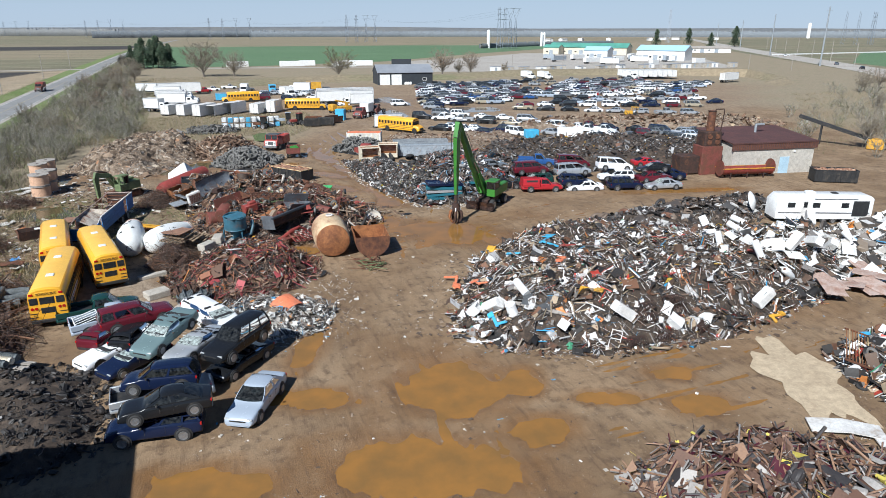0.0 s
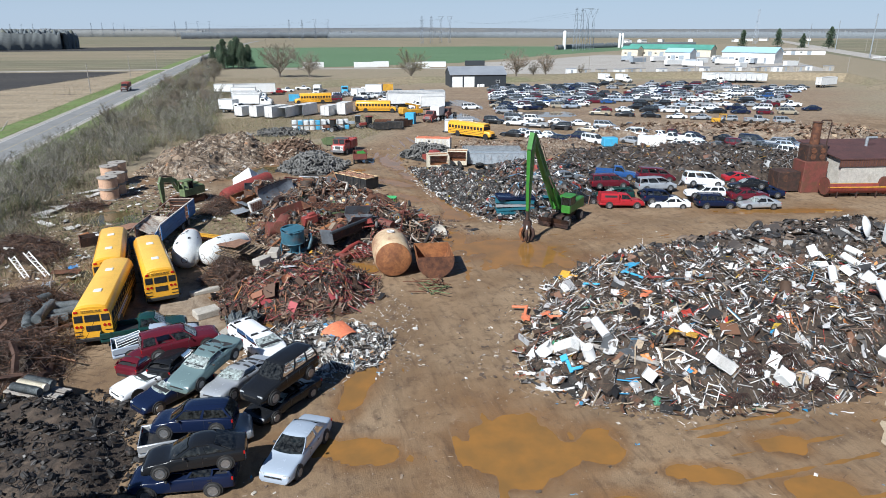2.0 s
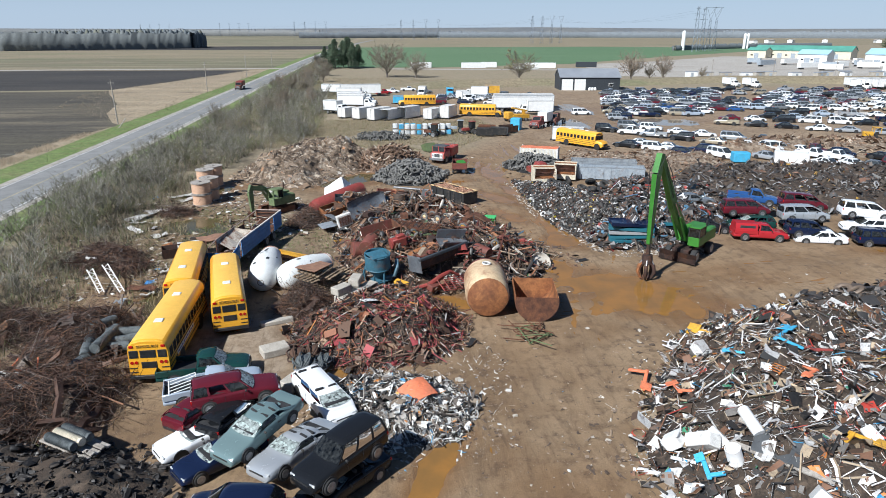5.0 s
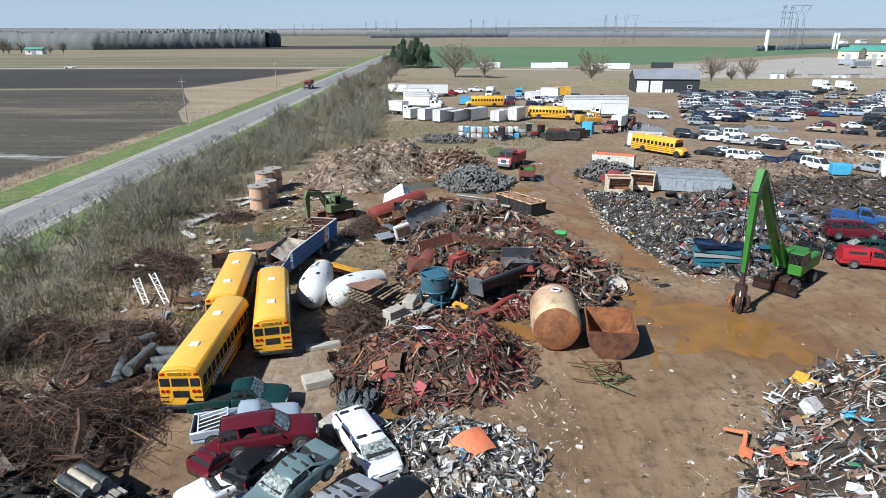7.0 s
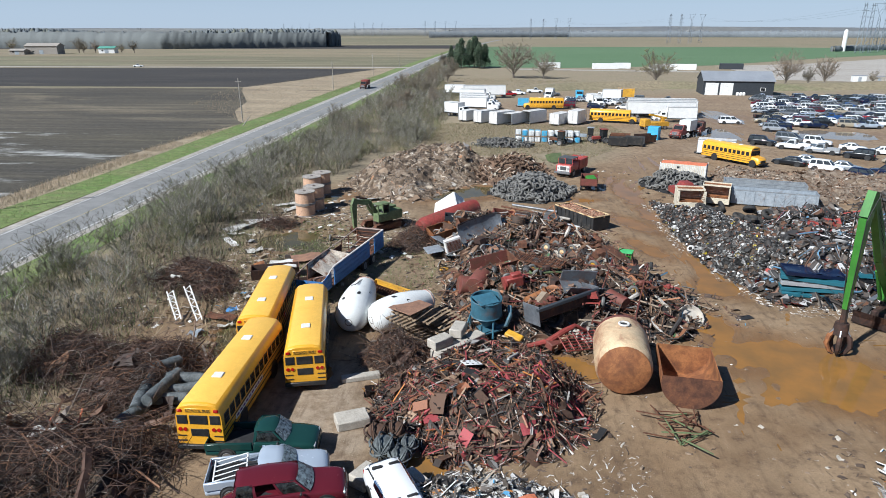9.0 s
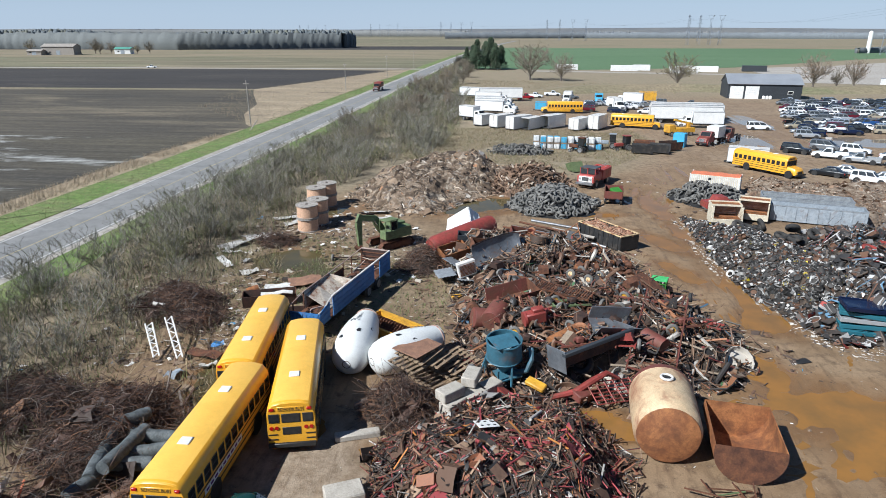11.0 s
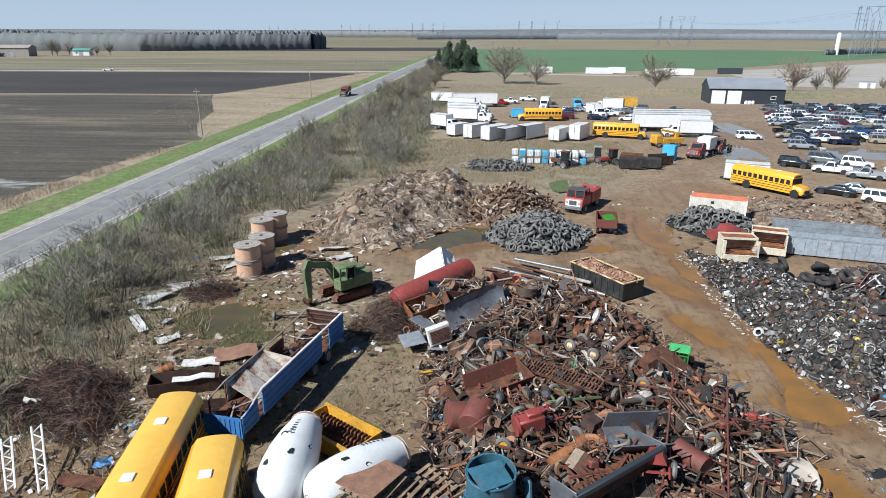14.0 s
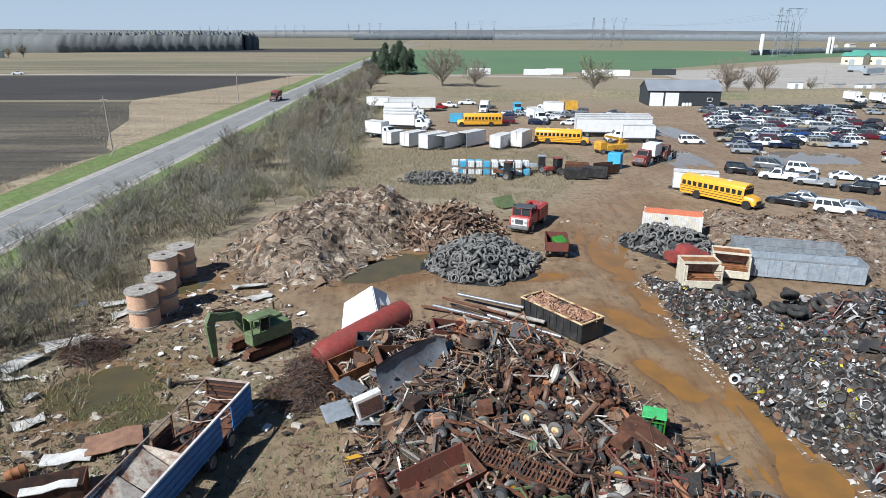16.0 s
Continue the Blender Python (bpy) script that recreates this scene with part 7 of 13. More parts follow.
semi_trailer(pose(34.4, 187.0, 0, 0, 0, -3), "long white semi trailer with dirty roof", 16)
semi_trailer(pose(35.4, 191.0, 0, 0, 0, -2), "long white semi trailer beside another", 16.5)
semi_trailer(pose(36.2, 194.8, 0, 0, 0, -2), "long white semi trailer at the back of the row", 16.5)
box_truck(pose(48.6, 178.6, 0, 0, 0, 177), "white box truck in front of long trailers", 6.5, 2.6)
# row of delivery bodies with open ends
for i, (x, y, a, op, l, h) in enumerate([(-5.2, 175.6, 55, False, 4.6, 2.3), (-1.6, 172.6, 52, False, 5.6, 2.6), (2.0, 170.0, 50, False, 6.2, 2.7), (5.2, 170.2, 53, True, 5.6, 2.4), (9.4, 172.4, 50, True, 6.2, 2.7), (15.6, 170.4, 58, False, 5.6, 2.4), (19.8, 171.8, 62, False, 5.4, 2.9)]):
    box_truck(pose(x, y, 0, 0, 0, a), "white delivery truck body with an open rear" if op else "white delivery truck body on the ground", l, h, open_rear=op, cab=False, group="delivery bodies")
for i, (x, y, a, l) in enumerate([(-9.6, 187.0, -38, 4.6), (-7.0, 199.0, -14, 7.4), (-7.4, 205.0, -12, 8.0), (-7.8, 211.0, -12, 7.6), (-8.6, 224.0, -8, 7.5), (-14.5, 240, -14, 6.5)]):
    box_truck(pose(x, y, 0, 0, 0, a), "white box truck parked by the brush", l, 2.5)
box_truck(pose(11.4, 208.6, 0, 0, 0, 176), "pale blue truck body behind a school bus", 3.0, 2.0, "sky_blue", "sky_blue", cab=False, group="truck bodies")
for k, (x, y, c) in enumerate([(2, 246, "white"), (9, 243, "white"), (15, 250, "white"), (20, 240, "grey"), (6, 238, "red")]):
    car("pickup", c, pose(x, y, 0.02, 0, 0, -20 + 9 * k), f"{c} pickup truck parked at the back of the lot", "pickup", False, group="storage lot cars")
box_truck(pose(29.0, 214, 0, 0, 0, -75), "white box truck among parked cars", 5, 2.4)
box_truck(pose(19.0, 232, 0, 0, 0, -100), "white cube van at the back of the lot", 4.5, 2.3)
box_truck(pose(39.5, 224, 0, 0, 0, 160), "white box truck with a yellow body behind it", 5.5, 2.5)
box_truck(pose(44, 228, 0, 0, 0, 170), "yellow box truck at the back of the lot", 5.0, 2.6, "machine_yellow", "machine_yellow")
box_truck(pose(28, 233, 0, 0, 0, -95), "light blue truck at the back of the lot", 3.0, 1.6, "sky_blue", "sky_blue")
for i in range(5):
    semi_trailer(pose(184 + i * 4.2, 252 - i * 1.2, 0, 0, 0, -92), "white trailer parked at the lot's far edge", 12)
box_truck(pose(146, 258, 0, 0, 0, -80), "white box truck at the lot's far edge", 5, 2.5)
box_truck(pose(182, 246, 0, 0, 0, -85), "white box truck at the lot's far edge", 5, 2.5)
box_truck(pose(140, 262, 0, 0, 0, -80), "white box truck facing the storage lot", 5, 2.5)
semi_trailer(pose(205, 212, 0, 0, 0, 15), "white trailer at the corner of the lot", 10)
semi_trailer(pose(-8, 232, 0, 0, 0, 3), "white trailer with a rusty flatbed before it", 13)
# red and blue trucks by the pond
rt = thing("red_truck", "red conventional truck with a bare chassis", "truck", pose(40.5, 157.0, 0, 0, 0, 232))
truck_cab(rt, 1.5, M["red_paint"])
part("chassis", Geo().box((-1.2, -0.42, 0.85), (6, 0.12, 0.28)).box((-1.2, 0.42, 0.85), (6, 0.12, 0.28)), M["red_rust"], rt)
part("van_box", Geo().box((-1.6, 0.0, 2.2), (3.4, 2.3, 2.1), None, 0.05), M["white"], rt, "white van box behind the cab")
for x in (-3.2, -1.9):
    for s in (-1, 1):
        part("wheel", WHEEL_TRUCK, None, rt, at=pose(x, s * 0.98, 0.5))
rt2 = thing("red_truck", "dark red truck tractor", "truck", pose(45.0, 161.5, 0, 0, 0, 235))
truck_cab(rt2, 0.5, M["red_rust"])
part("chassis", Geo().box((-1.5, -0.42, 0.85), (5, 0.12, 0.28)).box((-1.5, 0.42, 0.85), (5, 0.12, 0.28)), M["black_plastic"], rt2)
for x in (-3.2, -1.9):
    for s in (-1, 1):
        part("wheel", WHEEL_TRUCK, None, rt2, at=pose(x, s * 0.98, 0.5))
bt = thing("blue_skip", "bright blue skip standing on end", "skip", pose(33.6, 152.6, 0, 0, 0, 60))
part("shell", Geo().box((0, 0, 1.3), (1.7, 2.1, 2.6), None, 0.08).box((0.9, 0, 1.2), (0.12, 1.7, 2.0)), M["sky_blue"], bt)
part("rib", Geo().box((0, 1.07, 1.3), (1.5, 0.1, 0.15)).box((0, -1.07, 1.3), (1.5, 0.1, 0.15)).box((0, 1.07, 2.2), (1.5, 0.1, 0.15)), M["blue_paint"], bt)
wb = thing("boom_truck", "yellow utility truck with a folded boom", "truck", pose(37.4, 167.0, 0, 0, 0, 200))
part("deck", Geo().box((0, 0, 1.2), (4.5, 2.2, 0.9), None, 0.05), M["machine_yellow"], wb)
part("boom", Geo().box((0.6, 0, 2.7), (4.4, 0.4, 0.4), pose(0, 0, 0, 0, -12, 0), 0.04).box((-1.2, 0, 2.0), (0.7, 0.7, 1.2), None, 0.05), M["machine_yellow"], wb)
part("cab", Geo().box((3.0, 0, 1.5), (1.6, 2.1, 1.7), None, 0.2), M["machine_yellow"], wb)
for x in (-1.3, 3.0):
    for s in (-1, 1):
        part("wheel", WHEEL_TRUCK, None, wb, at=pose(x, s * 0.95, 0.5))

# ---- bare spring brush, trees and woods ----
def twiggy(seed, height, stems, spread, levels=3, kids=4, r0=0.035, rmin=0.011, leaf=None):
    """A leafless shrub or tree crown of tapered stems and twigs, standing on the origin."""
    r = random.Random(seed)
    g, lf = Geo(), Geo()

    def grow(p, d, length, rad, lev):
        mid = p + d * (length * 0.5) + Vector((r.gauss(0, 0.06), r.gauss(0, 0.06), 0)) * length
        d2 = (d + Vector((r.gauss(0, 0.22), r.gauss(0, 0.22), 0.12))).normalized()
        end = mid + d2 * (length * 0.5)
        if lev == 0:
            g.tube([p, end], [rad, rmin * 0.6], 3, None, False)
        else:
            g.tube([p, mid, end], [rad, rad * 0.75, max(rad * 0.5, rmin * 0.6)], 3, None, False)
        if leaf and lev <= 1:
            for _ in range(leaf[0]):
                c = p.lerp(end, r.random()) + Vector((r.gauss(0, 0.12), r.gauss(0, 0.12), r.gauss(0, 0.12)))
                s = leaf[1] * r.uniform(0.6, 1.4)
                a, b = Vector((r.gauss(0, 1), r.gauss(0, 1), r.gauss(0, 1))).normalized(), Vector((r.gauss(0, 1), r.gauss(0, 1), r.gauss(0, 1))).normalized()
                lf.add([c - a * s, c + b * s * 0.6, c + a * s, c - b * s * 0.6], [(0, 1, 2, 3)])
        if lev > 0:
            for _ in range(kids):
                t = r.uniform(0.3, 1.0)
                q = mid.lerp(end, (t - 0.5) * 2) if t > 0.5 else p.lerp(mid, t * 2)
                a = r.uniform(0, 6.28)
                side = Vector((math.cos(a), math.sin(a), r.uniform(-0.1, 0.7)))
                grow(q, (d2 * 0.75 + side * 0.75).normalized(), length * r.uniform(0.45, 0.68), max(rad * 0.55, rmin), lev - 1)

    for i in range(stems):
        a = 6.28 * i / stems + r.uniform(-0.5, 0.5)
        base = Vector((math.cos(a), math.sin(a), 0)) * spread * 0.12 * r.random()
        d = Vector((math.cos(a) * spread / height * r.uniform(0.2, 0.8), math.sin(a) * spread / height * r.uniform(0.2, 0.8), 1)).normalized()
        grow(base - Vector((0, 0, 0.1)), d, height * r.uniform(0.5, 0.72), r0, levels)
    return g, lf


SHRUBS = [twiggy(100 + i, 3.2 + 0.4 * (i % 4), 6, 3.6, 3, 3, 0.034, 0.015)[0].mesh("shrub", M["twig"], 0) for i in range(7)]
SHRUBS_FAR = [twiggy(120 + i, 3.2, 6, 3.0, 2, 3, 0.04, 0.026)[0].mesh("shrub", M["twig"], 0) for i in range(4)]
M["twig_green"] = scrap("twig_green", [(3, (0.2, 0.19, 0.1)), (3, (0.16, 0.17, 0.07)), (2, (0.24, 0.23, 0.13))], 0.85, 0.0, 6)
GREENISH = [twiggy(140 + i, 2.6, 7, 2.8, 3, 3, 0.03, 0.014)[0].mesh("branches", M["twig_green"], 0) for i in range(2)]
M["bud"] = scrap("spring_buds", [(3, (0.27, 0.245, 0.065)), (3, (0.32, 0.27, 0.09)), (2, (0.21, 0.19, 0.07))], 0.8, 0.0, 4)
M["redbud"] = scrap("russet_buds", [(3, (0.3, 0.17, 0.095)), (3, (0.34, 0.22, 0.13)), (2, (0.25, 0.17, 0.11))], 0.8, 0.0, 4)
M["greybud"] = scrap("grey_buds", [(3, (0.22, 0.18, 0.11)), (3, (0.27, 0.225, 0.135)), (2, (0.17, 0.15, 0.09))], 0.8, 0.0, 4)
M["needle"] = scrap("pine_needles", [(3, (0.035, 0.065, 0.035)), (3, (0.05, 0.08, 0.04)), (2, (0.07, 0.085, 0.05))], 0.8, 0.0, 4)
br = random.Random(31)
BRUSH = [((-36.5, -24.5), (28, 112), 180), ((-36.5, -19), (112, 136), 52), ((-36, -10), (128, 235), 200), ((-36, -20), (235, 395), 110)]
FAR_BRUSH = []
for (xa, xb), (ya, yb), n in BRUSH:
    for _ in range(n):
        x, y = br.uniform(xa, xb), br.uniform(ya, yb)
        green = br.random() < 0.12
        s = br.uniform(0.8, 1.35) * (1.15 if y > 230 else 1.0) * (0.7 if x > -26 and y < 110 else 0.8 if x < -33 else 1.0)
        mt = Matrix.LocRotScale((x, y, 0), Euler((0, 0, br.uniform(0, 6.28))), (s, s, s))
        if y < 175:
            ob = new("shrub", br.choice(GREENISH if green else SHRUBS))
            ob.matrix_basis = mt
            tagged(ob, "bare twiggy shrub showing its first green" if green else "bare grey twiggy shrub in the roadside brush", "shrub", "roadside brush")
        else:
            FAR_BRUSH.append((br.choice(SHRUBS_FAR), mt))
for _ in range(95):
    t = br.random()
    x, y = 104 + 120 * t + br.uniform(-14, 20), 72 + 85 * t + br.uniform(-22, 18)
    s = br.uniform(0.8, 1.5)
    FAR_BRUSH.append((br.choice(SHRUBS_FAR), Matrix.LocRotScale((x, y, 0), Euler((0, 0, br.uniform(0, 6.28))), (s, s, s))))
fv, ff, fo = [], [], 0
for me, mt in FAR_BRUSH:
    co = np.zeros(len(me.vertices) * 3, np.float32)
    me.vertices.foreach_get("co", co)
    co = co.reshape(-1, 3) @ np.array(mt.to_3x3()).T + np.array(mt.translation)
    fv.append(co)
    ff.extend(tuple(i + fo for i in p.vertices) for p in me.polygons)
    fo += len(co)
fg = Geo()
fg.v, fg.f, fg.k = np.concatenate(fv).tolist(), ff, [0] * len(ff)
solid("far_brush", fg, M["twig"], "grey leafless brush along the yard's far edges", "brush", kind="stuff", smooth=0)


def ground_cover(name, poly, n, seed, h, material, label, lean=0.5):
    """Weeds and dead grass: many thin blades in one mesh."""
    r = np.random.RandomState(seed)
    xs, ys = [p[0] for p in poly], [p[1] for p in poly]
    X, Y = r.uniform(min(xs), max(xs), n * 3), r.uniform(min(ys), max(ys), n * 3)
    k = (poly_dist(X, Y, poly) > 0) & (fbm(X, Y, 3.0, 2, seed) > -0.5)
    X, Y = X[k][:n], Y[k][:n]
    m = len(X)
    A = r.uniform(0, 6.28, m)
    Hh = h * r.uniform(0.5, 1.3, m)
    W = 0.014 + 0.022 * r.rand(m)
    dx, dy = r.normal(0, lean, m) * Hh, r.normal(0, lean, m) * Hh
    V = np.zeros((m, 3, 3))
    V[:, 0] = np.stack([X - np.cos(A) * W, Y - np.sin(A) * W, np.zeros(m)], -1)
    V[:, 1] = np.stack([X + np.cos(A) * W, Y + np.sin(A) * W, np.zeros(m)], -1)
    V[:, 2] = np.stack([X + dx, Y + dy, Hh], -1)
    g = Geo()
    g.v = V.reshape(-1, 3).tolist()
    g.f = [(3 * i, 3 * i + 1, 3 * i + 2) for i in range(m)]
    g.k = [0] * m
    return solid(name, g, material, label, "grass", kind="stuff", smooth=0)


M["dead_grass"] = scrap("dead_grass", [(3, (0.3, 0.235, 0.14)), (3, (0.24, 0.19, 0.115)), (2, (0.17, 0.15, 0.09)), (1, (0.14, 0.16, 0.06))], 0.9, 0.0, 3)
M["weed_green"] = scrap("weed_green", [(3, (0.12, 0.17, 0.05)), (3, (0.16, 0.18, 0.07)), (3, (0.23, 0.19, 0.12))], 0.9, 0.0, 3)
ground_cover("brush_grass", [(-38, 25), (-22, 25), (-21, 110), (-18, 135), (-9, 150), (-9, 235), (-37, 400)], 26000, 3, 0.8, M["weed_green"], "dead grass and young weeds under the brush")
M["undergrowth"] = scrap("undergrowth", [(4, (0.2, 0.17, 0.13)), (3, (0.13, 0.11, 0.08)), (1.5, (0.29, 0.255, 0.2)), (2.2, (0.11, 0.13, 0.05)), (2, (0.08, 0.066, 0.05))], 0.9, 0.0, 3)
ground_cover("undergrowth", [(-36.5, 25), (-22, 25), (-21, 110), (-18, 135), (-10, 150), (-10, 235), (-35, 300)], 42000, 13, 1.15, M["undergrowth"], "dense grey-brown dead stalks under the brush", 0.35)
ground_cover("dry_grass", [(-18, 134), (4, 132), (16, 126), (24, 140), (30, 155), (28, 172), (-8, 172), (-18, 160)], 34000, 4, 0.45, M["dead_grass"], "tan dry grass between scrap rows", 0.8)
ground_cover("verge_grass", [(-56, 60), (-49.6, 60), (-49.6, 330), (-56, 330)], 14000, 5, 0.3, M["weed_green"], "green verge grass", 0.6)
M["reed_dry"] = scrap("reed_dry", [(3, (0.42, 0.34, 0.24)), (3, (0.35, 0.285, 0.195)), (2, (0.27, 0.22, 0.15))], 0.9, 0.0, 3)
ground_cover("reed_grass", [(-55.5, 170), (-55.5, 400), (-64, 390), (-95, 250), (-86, 205)], 12000, 6, 0.6, M["reed_dry"], "dry tan reeds along the ditch", 0.2)
ground_cover("ditch_grass", [(-55.6, 30), (-55.6, 160), (-57.8, 156), (-59.6, 128), (-59.6, 30)], 9000, 16, 0.7, M["reed_dry"], "tall dry grass along the ditch", 0.25)
ground_cover("east_grass", [(95, 112), (130, 105), (190, 165), (250, 160), (240, 130), (130, 72), (100, 80)], 12000, 7, 0.9, M["dead_grass"], "dead weeds in the eastern brush")
ground_cover("yard_weeds", [(-12, 66), (-1, 70), (-2, 80), (-6, 90), (-20, 92), (-20, 72)], 9000, 8, 0.25, M["weed_green"], "sparse weeds on trampled ground", 0.8)
ground_cover("far_grass", [(-20, 250), (60, 262), (62, 300), (-20, 320)], 9000, 9, 0.8, M["dead_grass"], "dry grass behind the lot")


def crown_geo(seed):
    """A leafless crown one unit high and wide: limbs from the trunk's head to an uneven dome, twigs along them, buds at their ends."""
    r = random.Random(seed)
    g, lf = Geo(), Geo()
    for i in range(42):
        a, el = 2.4 * i + r.uniform(-0.4, 0.4), r.uniform(-0.7, 1.0)
        k = r.uniform(0.72, 1.0) * (0.86 + 0.14 * math.sin(3 * a + seed))
        tip = Vector((0.5 * k * math.cos(a) * math.sqrt(max(1 - el * el, 0.02)), 0.5 * k * math.sin(a) * math.sqrt(max(1 - el * el, 0.02)), 0.55 + 0.43 * k * el))
        root = Vector((0.01 * math.cos(a), 0.01 * math.sin(a), r.uniform(0.1, 0.34)))
        mid = root.lerp(tip, 0.5) + Vector((r.gauss(0, 0.02), r.gauss(0, 0.02), r.uniform(0.0, 0.05)))
        g.tube([root, mid, tip], [0.0085, 0.005, 0.0018], 3, None, False)
        for _ in range(8):
            t = r.uniform(0.3, 1.0)
            q = root.lerp(mid, t * 2) if t < 0.5 else mid.lerp(tip, t * 2 - 1)
            d = ((tip - root).normalized() * 0.7 + Vector((r.gauss(0, 0.5), r.gauss(0, 0.5), r.gauss(0.25, 0.4)))).normalized()
            e = q + d * r.uniform(0.06, 0.16)
            g.tube([q, e], [0.0045, 0.0022], 3, None, False)
            for _ in range(2):
                q2 = q.lerp(e, r.uniform(0.3, 1.0))
                e2 = q2 + (d + Vector((r.gauss(0, 0.6), r.gauss(0, 0.6), r.gauss(0.1, 0.5)))).normalized() * r.uniform(0.04, 0.1)
                g.tube([q2, e2], [0.0034, 0.0018], 3, None, False)
                for _ in range(3):
                    c, o = q2.lerp(e2, r.uniform(0.1, 1.1)), Vector((r.gauss(0, 1), r.gauss(0, 1), r.gauss(0, 1))).normalized() * r.uniform(0.006, 0.013)
                    u = o.cross(Vector((r.gauss(0, 1), r.gauss(0, 1), r.gauss(0, 1)))).normalized() * 0.007
                    lf.add([c - o, c + u, c + o, c - u], [(0, 1, 2, 3)])
    return g, lf


CROWNS = [crown_geo(300 + i) for i in range(4)]
_crown_cache = {}


def tree(x, y, h, seed, bud, label, name="tree", crown_w=None):
    w = crown_w or h * 0.7
    root = thing(name, label, "tree", pose(x, y, 0, 0, 0, seed * 37 % 360))
    if not _crown_cache:
        for i, (g, lf) in enumerate(CROWNS):
            _crown_cache[i, "limb"] = g.mesh("limb", M["limb_bark"], 0)
            for b in ("bud", "redbud", "greybud"):
                _crown_cache[i, b] = lf.mesh("crown", M[b], 0)
        _crown_cache["trunk"] = Geo().tube([(0, 0, -0.02), (0.012, 0.004, 0.12), (0.004, 0.01, 0.34)], [0.03, 0.022, 0.014], 7).mesh("trunk", M["bark"])
    size = Matrix.Diagonal((w, w, h, 1))
    part("trunk", _crown_cache["trunk"], None, root, at=Matrix.Diagonal((h, h, h, 1)))
    part("limb", _crown_cache[seed % 4, "limb"], None, root, at=size)
    part("crown", _crown_cache[seed % 4, bud], None, root, at=size)


M["limb_bark"] = surf("limb_bark", (0.25, 0.22, 0.175), (0.18, 0.155, 0.125), 3, 0.9, 0, 0.1, 25)


def pine(x, y, h, seed, label):
    root = thing("pine_tree", label, "tree", pose(x, y, 0, 0, 0, 0))
    part("trunk", Geo().cyl((0, 0, -0.2), (0, 0, h * 0.95), h * 0.022, 0.03, 7), M["bark"], root)
    r, g = random.Random(seed), Geo()
    for _ in range(1500):
        t = r.random() ** 0.8
        z = h * (0.1 + 0.9 * t)
        a = r.uniform(0, 6.28)
        R = h * 0.3 * (1 - t) ** 0.55 * r.uniform(0.25, 1.1) * (0.75 + 0.35 * math.sin(a * 2 + seed + 9 * t)) + 0.1
        c = Vector((R * math.cos(a), R * math.sin(a), z - R * 0.2))
        s = h * 0.035 * r.uniform(0.6, 1.4)
        o = Vector((math.cos(a), math.sin(a), r.uniform(-0.4, 0.2)))
        q = o.cross(Vector((0, 0, 1))) * s * 0.6
        g.add([c - o * s, c + q, c + o * s * 1.2, c - q, c + Vector((0, 0, s * 0.5))], [(0, 1, 4), (1, 2, 4), (2, 3, 4), (3, 0, 4), (0, 3, 2, 1)])
    part("crown", g, M["needle"], root, smooth=0)


for i, (x, y, h) in enumerate([(-25, 402, 12), (-19, 398, 16), (-12, 405, 17), (-6, 402, 13), (-15, 412, 15), (-9, 396, 14), (-22, 408, 13)]):
    pine(x, y, h, 60 + i, "dark green pine in a roadside clump")
for i, (x, y, h) in enumerate([(622, 775, 22), (700, 800, 24), (690, 700, 26), (640, 690, 18)]):
    pine(x, y, h, 70 + i, "dark spruce beside the highway workshops")
tree(9, 322, 17, 81, "greybud", "bare broad willow behind the lot", crown_w=23)
tree(22, 318, 12, 82, "greybud", "small bare tree behind the lot", crown_w=14)
tree(65, 295, 14, 83, "bud", "willow with yellow-green spring buds", crown_w=18)
tree(112, 288, 14, 84, "redbud", "rounded tree with russet buds behind the barn", crown_w=15)
tree(128, 292, 12, 85, "redbud", "russet bare tree behind the barn", crown_w=11)
tree(121, 290, 8, 86, "greybud", "grey bare tree behind the barn", crown_w=6)
tree(150, 300, 6, 87, "greybud", "small grey tree by the far fence", crown_w=5)
for i, (x, y, h, b) in enumerate([(-29, 395, 9, "greybud"), (-26, 330, 7, "bud"), (-24, 290, 7, "bud"), (-20, 250, 7, "greybud"), (-15, 205, 6, "redbud"), (-20, 230, 6.5, "bud"), (-13, 148, 3.6, "bud"), (-22, 190, 5, "greybud")]):
    tree(x, y, h, 90 + i, b, "budding tree in the roadside brush", crown_w=h * 0.8)
for i, (x, y, h, b) in enumerate([(225, 165, 8, "greybud"), (242, 172, 8, "redbud"), (520, 330, 14, "bud"), (560, 350, 13, "bud"), (455, 300, 9, "greybud")]):
    tree(x, y, h, 110 + i, b, "bushy tree beyond the lot", crown_w=h)

for i, (x, y, h, b) in enumerate([(-384, 612, 15, "greybud"), (-377, 608, 13, "greybud"), (-372, 618, 12, "redbud"), (-343, 612, 9, "bud"), (-337, 622, 12, "greybud"), (-470, 640, 14, "bud")]):
    tree(x, y, h, 190 + i, b, "bare tree round the farmhouse", crown_w=h * 0.9)
tr_ = random.Random(17)
for i in range(20):
    y = 140 + 13 * i
    h = tr_.uniform(3.6, 6.5) + (1.5 if y > 230 else 0)
    tree(tr_.uniform(-34, -17 if y > 175 else -22), y, h, 130 + i, tr_.choice(("greybud", "greybud", "greybud", "redbud", "bud")), "bushy leafless tree in the roadside brush", crown_w=h * 1.05)
for i in range(12):
    t = tr_.random()
    h = tr_.uniform(5, 8)
    tree(112 + 110 * t + tr_.uniform(-4, 18), 76 + 82 * t + tr_.uniform(-14, 6), h, 160 + i, "greybud", "bare grey tree at the yard's eastern edge", crown_w=h * 0.8)

